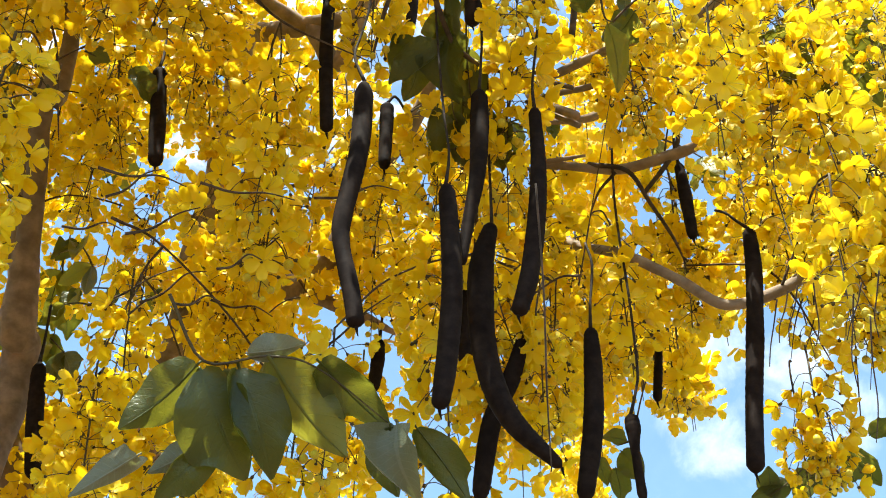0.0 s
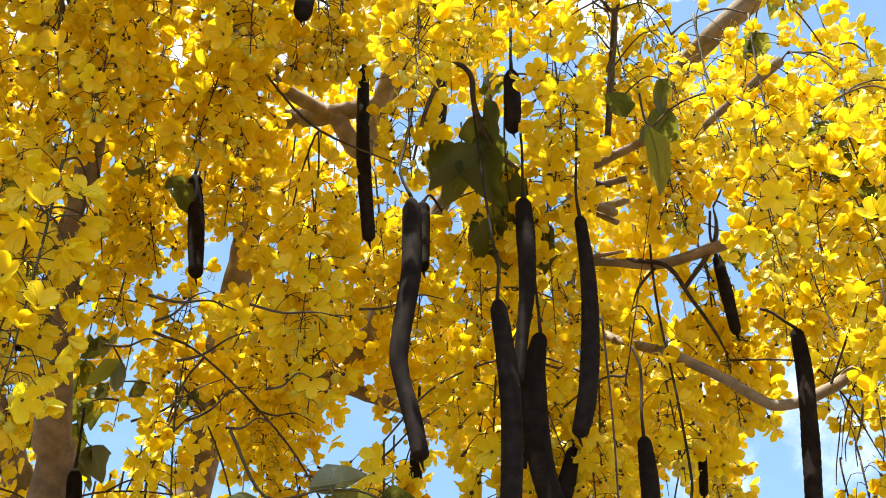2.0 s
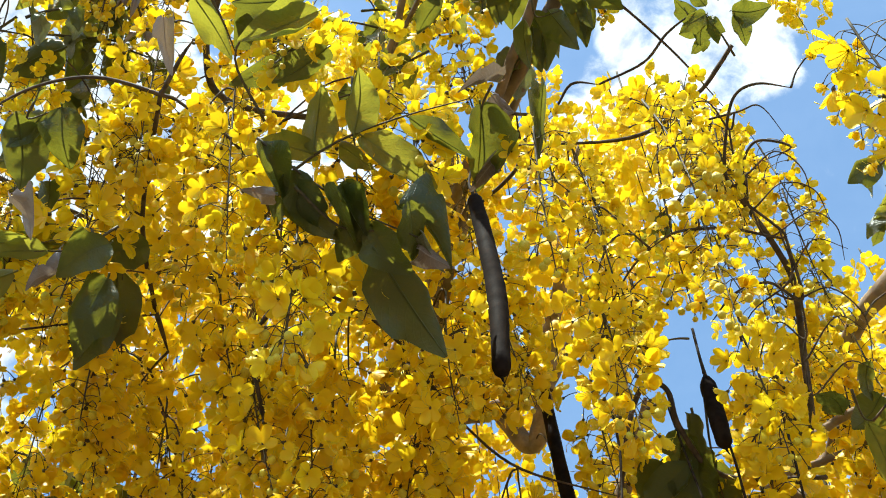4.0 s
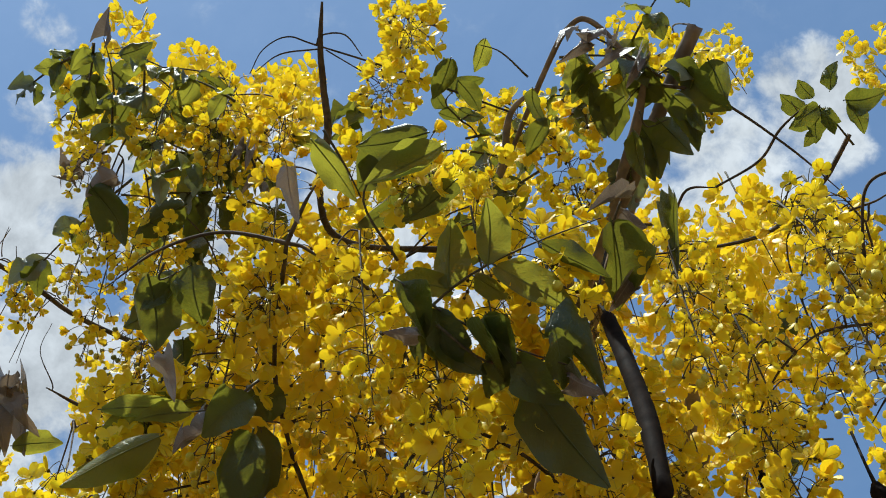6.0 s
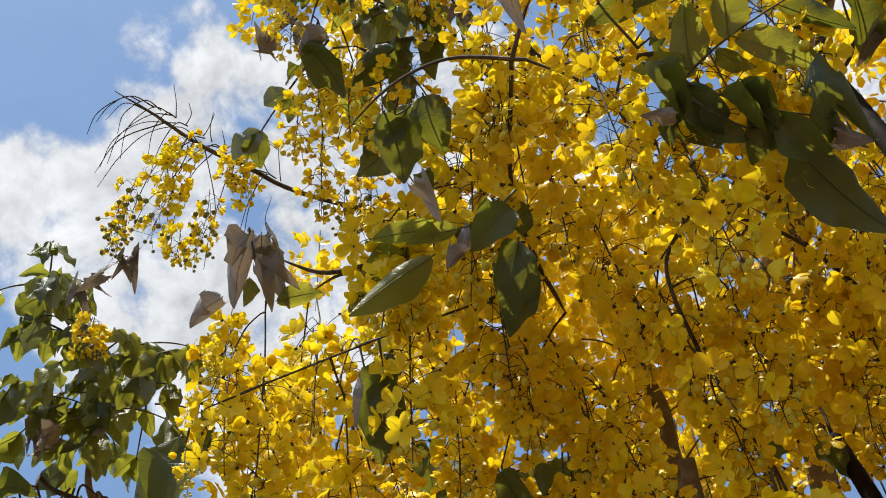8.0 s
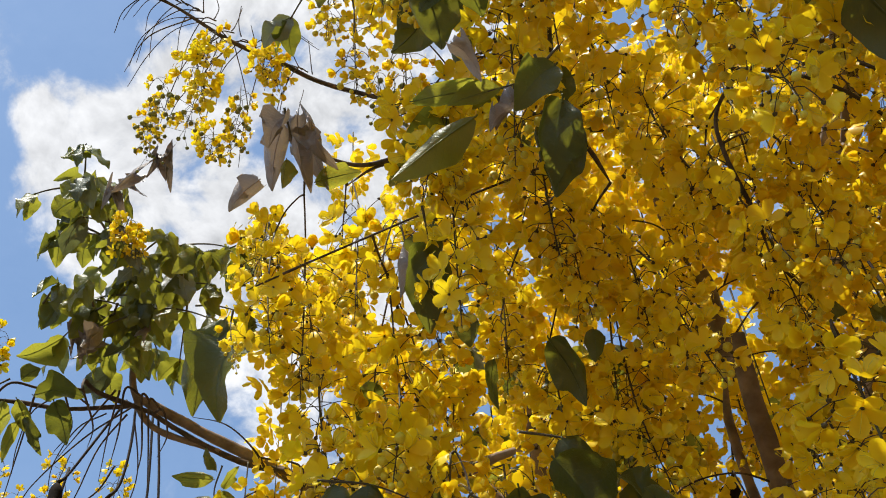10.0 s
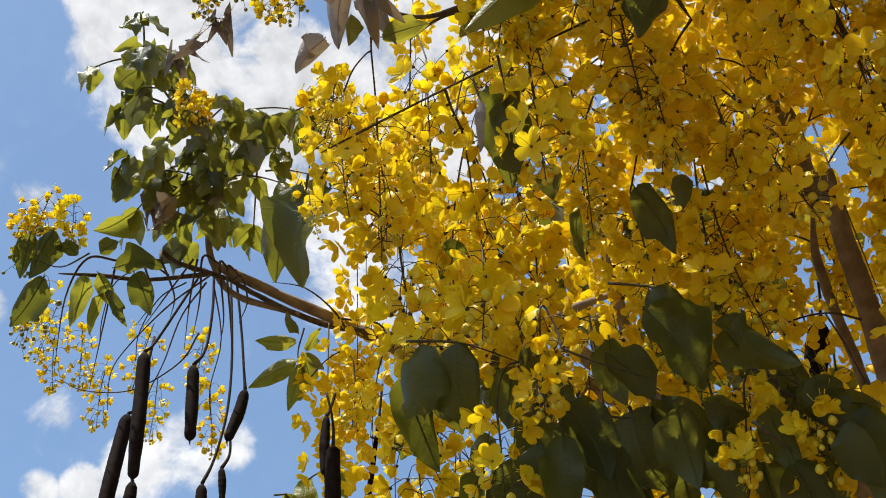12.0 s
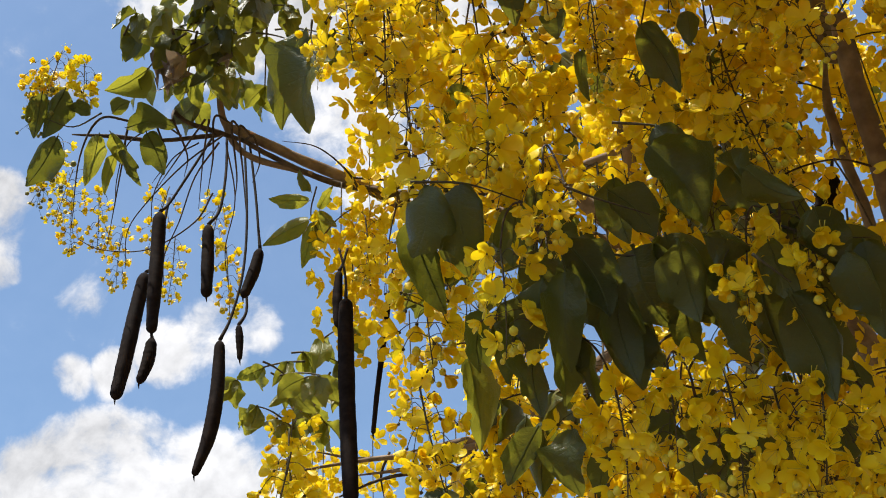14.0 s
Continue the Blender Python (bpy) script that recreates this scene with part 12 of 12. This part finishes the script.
crown.raceme("m", -0.533, 1.286, 4.752, 2.96, 0.97)
crown.raceme("m", -0.601, 2.388, 3.535, 4.85, 1.25)
crown.raceme("l", -0.928, 2.555, 3.110, 2.25, 1.06)
crown.raceme("m", -0.512, 1.871, 3.271, 3.32, 0.99)
crown.raceme("m", 0.143, 1.844, 3.152, 6.05, 1.22)
crown.raceme("s", 0.279, 1.882, 3.804, 1.43, 1.13)
crown.raceme("l", -0.552, 2.658, 3.573, 5.53, 0.96)
crown.raceme("l", -0.384, 2.204, 3.498, 2.05, 1.18)
crown.raceme("m", -1.561, 1.904, 2.882, 4.48, 1.00)
crown.raceme("s", -0.913, 2.710, 3.481, 3.26, 1.01)
crown.raceme("s", -0.381, 1.070, 4.222, 0.55, 0.99)
crown.raceme("s", -1.050, 0.519, 4.313, 2.77, 1.14)
crown.raceme("m", -0.992, 2.292, 3.020, 5.96, 0.99)
crown.raceme("l", -1.123, 2.059, 2.925, 1.53, 1.04)
crown.raceme("m", -0.378, 2.153, 3.465, 0.75, 1.25)
crown.raceme("m", -1.049, 2.463, 3.146, 1.16, 1.16)
crown.raceme("m", -1.009, 2.264, 2.920, 3.90, 1.16)
crown.raceme("s", 0.444, 2.166, 3.816, 0.33, 1.23)
crown.raceme("m", -1.901, 2.010, 3.843, 3.55, 1.07)
crown.raceme("m", -1.061, 2.408, 3.106, 3.11, 1.15)
crown.raceme("l", -1.025, 2.471, 3.171, 5.69, 1.13)
crown.raceme("m", -1.633, 1.438, 3.908, 4.87, 0.96)
crown.raceme("s", -0.038, 1.391, 4.324, 2.23, 1.12)
crown.raceme("l", -1.349, 2.329, 3.046, 4.24, 1.02)
crown.raceme("l", -0.771, 1.992, 2.865, 5.39, 1.24)
crown.raceme("s", -0.904, 0.874, 4.666, 1.32, 0.96)
crown.raceme("s", -0.858, 0.736, 4.298, 5.88, 1.01)
crown.raceme("s", -1.911, 2.023, 3.021, 0.64, 0.97)
crown.raceme("l", -0.698, 2.486, 3.786, 6.10, 1.09)
crown.raceme("s", -0.081, 2.022, 3.215, 2.54, 1.19)
crown.raceme("m", -2.278, 1.928, 3.121, 3.99, 1.01)
crown.raceme("m", 0.564, 1.481, 3.573, 1.58, 1.17)
crown.raceme("m", -0.348, 2.183, 3.510, 3.29, 0.96)
crown.raceme("m", -1.258, 2.064, 2.998, 4.16, 1.23)
crown.raceme("l", -0.748, 1.998, 2.875, 2.96, 1.07)
crown.raceme("s", -0.784, 1.700, 4.425, 5.57, 1.04)
crown.raceme("s", 0.537, 1.795, 3.738, 0.94, 1.08)
crown.raceme("m", 0.593, 2.514, 3.510, 1.34, 1.08)
crown.raceme("s", -0.372, 2.080, 3.774, 1.39, 1.13)
crown.raceme("s", -1.071, 2.279, 2.906, 3.38, 1.23)
crown.raceme("m", 0.383, 2.752, 3.543, 4.77, 1.15)
crown.raceme("m", 0.574, 1.837, 3.921, 0.24, 1.02)
crown.raceme("m", -1.000, 2.759, 3.312, 4.74, 1.02)
crown.raceme("s", -1.051, 0.979, 4.860, 3.26, 1.00)
crown.raceme("s", 0.952, 1.731, 3.523, 5.77, 1.06)
crown.raceme("m", -1.738, 1.591, 4.161, 6.05, 0.97)
crown.raceme("s", -1.192, 2.916, 3.158, 2.30, 1.07)
crown.raceme("l", -1.551, 1.875, 4.130, 0.31, 1.11)
crown.raceme("s", 0.765, 2.112, 3.684, 4.77, 1.24)
crown.raceme("s", -0.814, 0.809, 4.423, 5.70, 0.99)
crown.raceme("m", -0.299, 2.305, 3.636, 2.56, 0.98)
crown.raceme("m", 0.988, 2.257, 3.885, 3.28, 0.96)
crown.raceme("l", -1.408, 2.814, 3.235, 3.69, 1.12)
crown.raceme("l", -1.809, 2.348, 3.217, 5.64, 1.01)
crown.raceme("m", -0.783, 0.754, 4.300, 0.35, 0.97)
crown.raceme("l", -2.427, 2.058, 3.252, 6.06, 0.97)
crown.raceme("s", -1.093, 1.718, 3.454, 0.79, 0.96)
crown.raceme("s", 0.681, 1.343, 3.985, 3.23, 1.17)
crown.raceme("l", -0.803, 2.002, 2.856, 1.58, 0.95)
crown.raceme("l", 0.468, 1.101, 4.398, 3.22, 0.99)
crown.raceme("m", 0.568, 2.344, 3.327, 4.56, 1.13)
crown.raceme("m", 0.013, 2.673, 3.647, 4.11, 1.10)
crown.raceme("l", 0.824, 1.638, 3.278, 3.92, 1.19)
crown.raceme("s", -1.192, 0.687, 4.505, 1.47, 1.00)
crown.raceme("s", -0.581, 2.221, 3.202, 1.50, 0.96)
crown.raceme("s", 0.614, 2.634, 3.510, 1.20, 1.23)
crown.raceme("m", -1.269, 1.735, 3.885, 3.68, 0.98)
crown.raceme("l", 0.364, 2.815, 3.345, 6.11, 1.08)
crown.raceme("m", -1.525, 2.535, 3.389, 0.63, 1.18)
crown.raceme("l", 0.350, 2.912, 3.311, 1.80, 1.04)
crown.raceme("s", -1.709, 1.285, 4.007, 4.72, 1.04)
crown.raceme("s", -0.012, 2.425, 3.339, 5.27, 0.98)
crown.raceme("m", 0.311, 2.602, 3.126, 0.04, 1.18)
crown.raceme("l", 0.853, 1.773, 3.293, 3.36, 1.03)
crown.raceme("s", 0.330, 2.564, 3.165, 5.52, 1.03)
crown.raceme("s", 0.413, 2.093, 3.194, 0.93, 1.08)
crown.raceme("s", -0.555, 1.712, 3.520, 2.13, 0.96)
crown.raceme("s", -1.277, 1.155, 4.652, 2.88, 1.10)
crown.build()
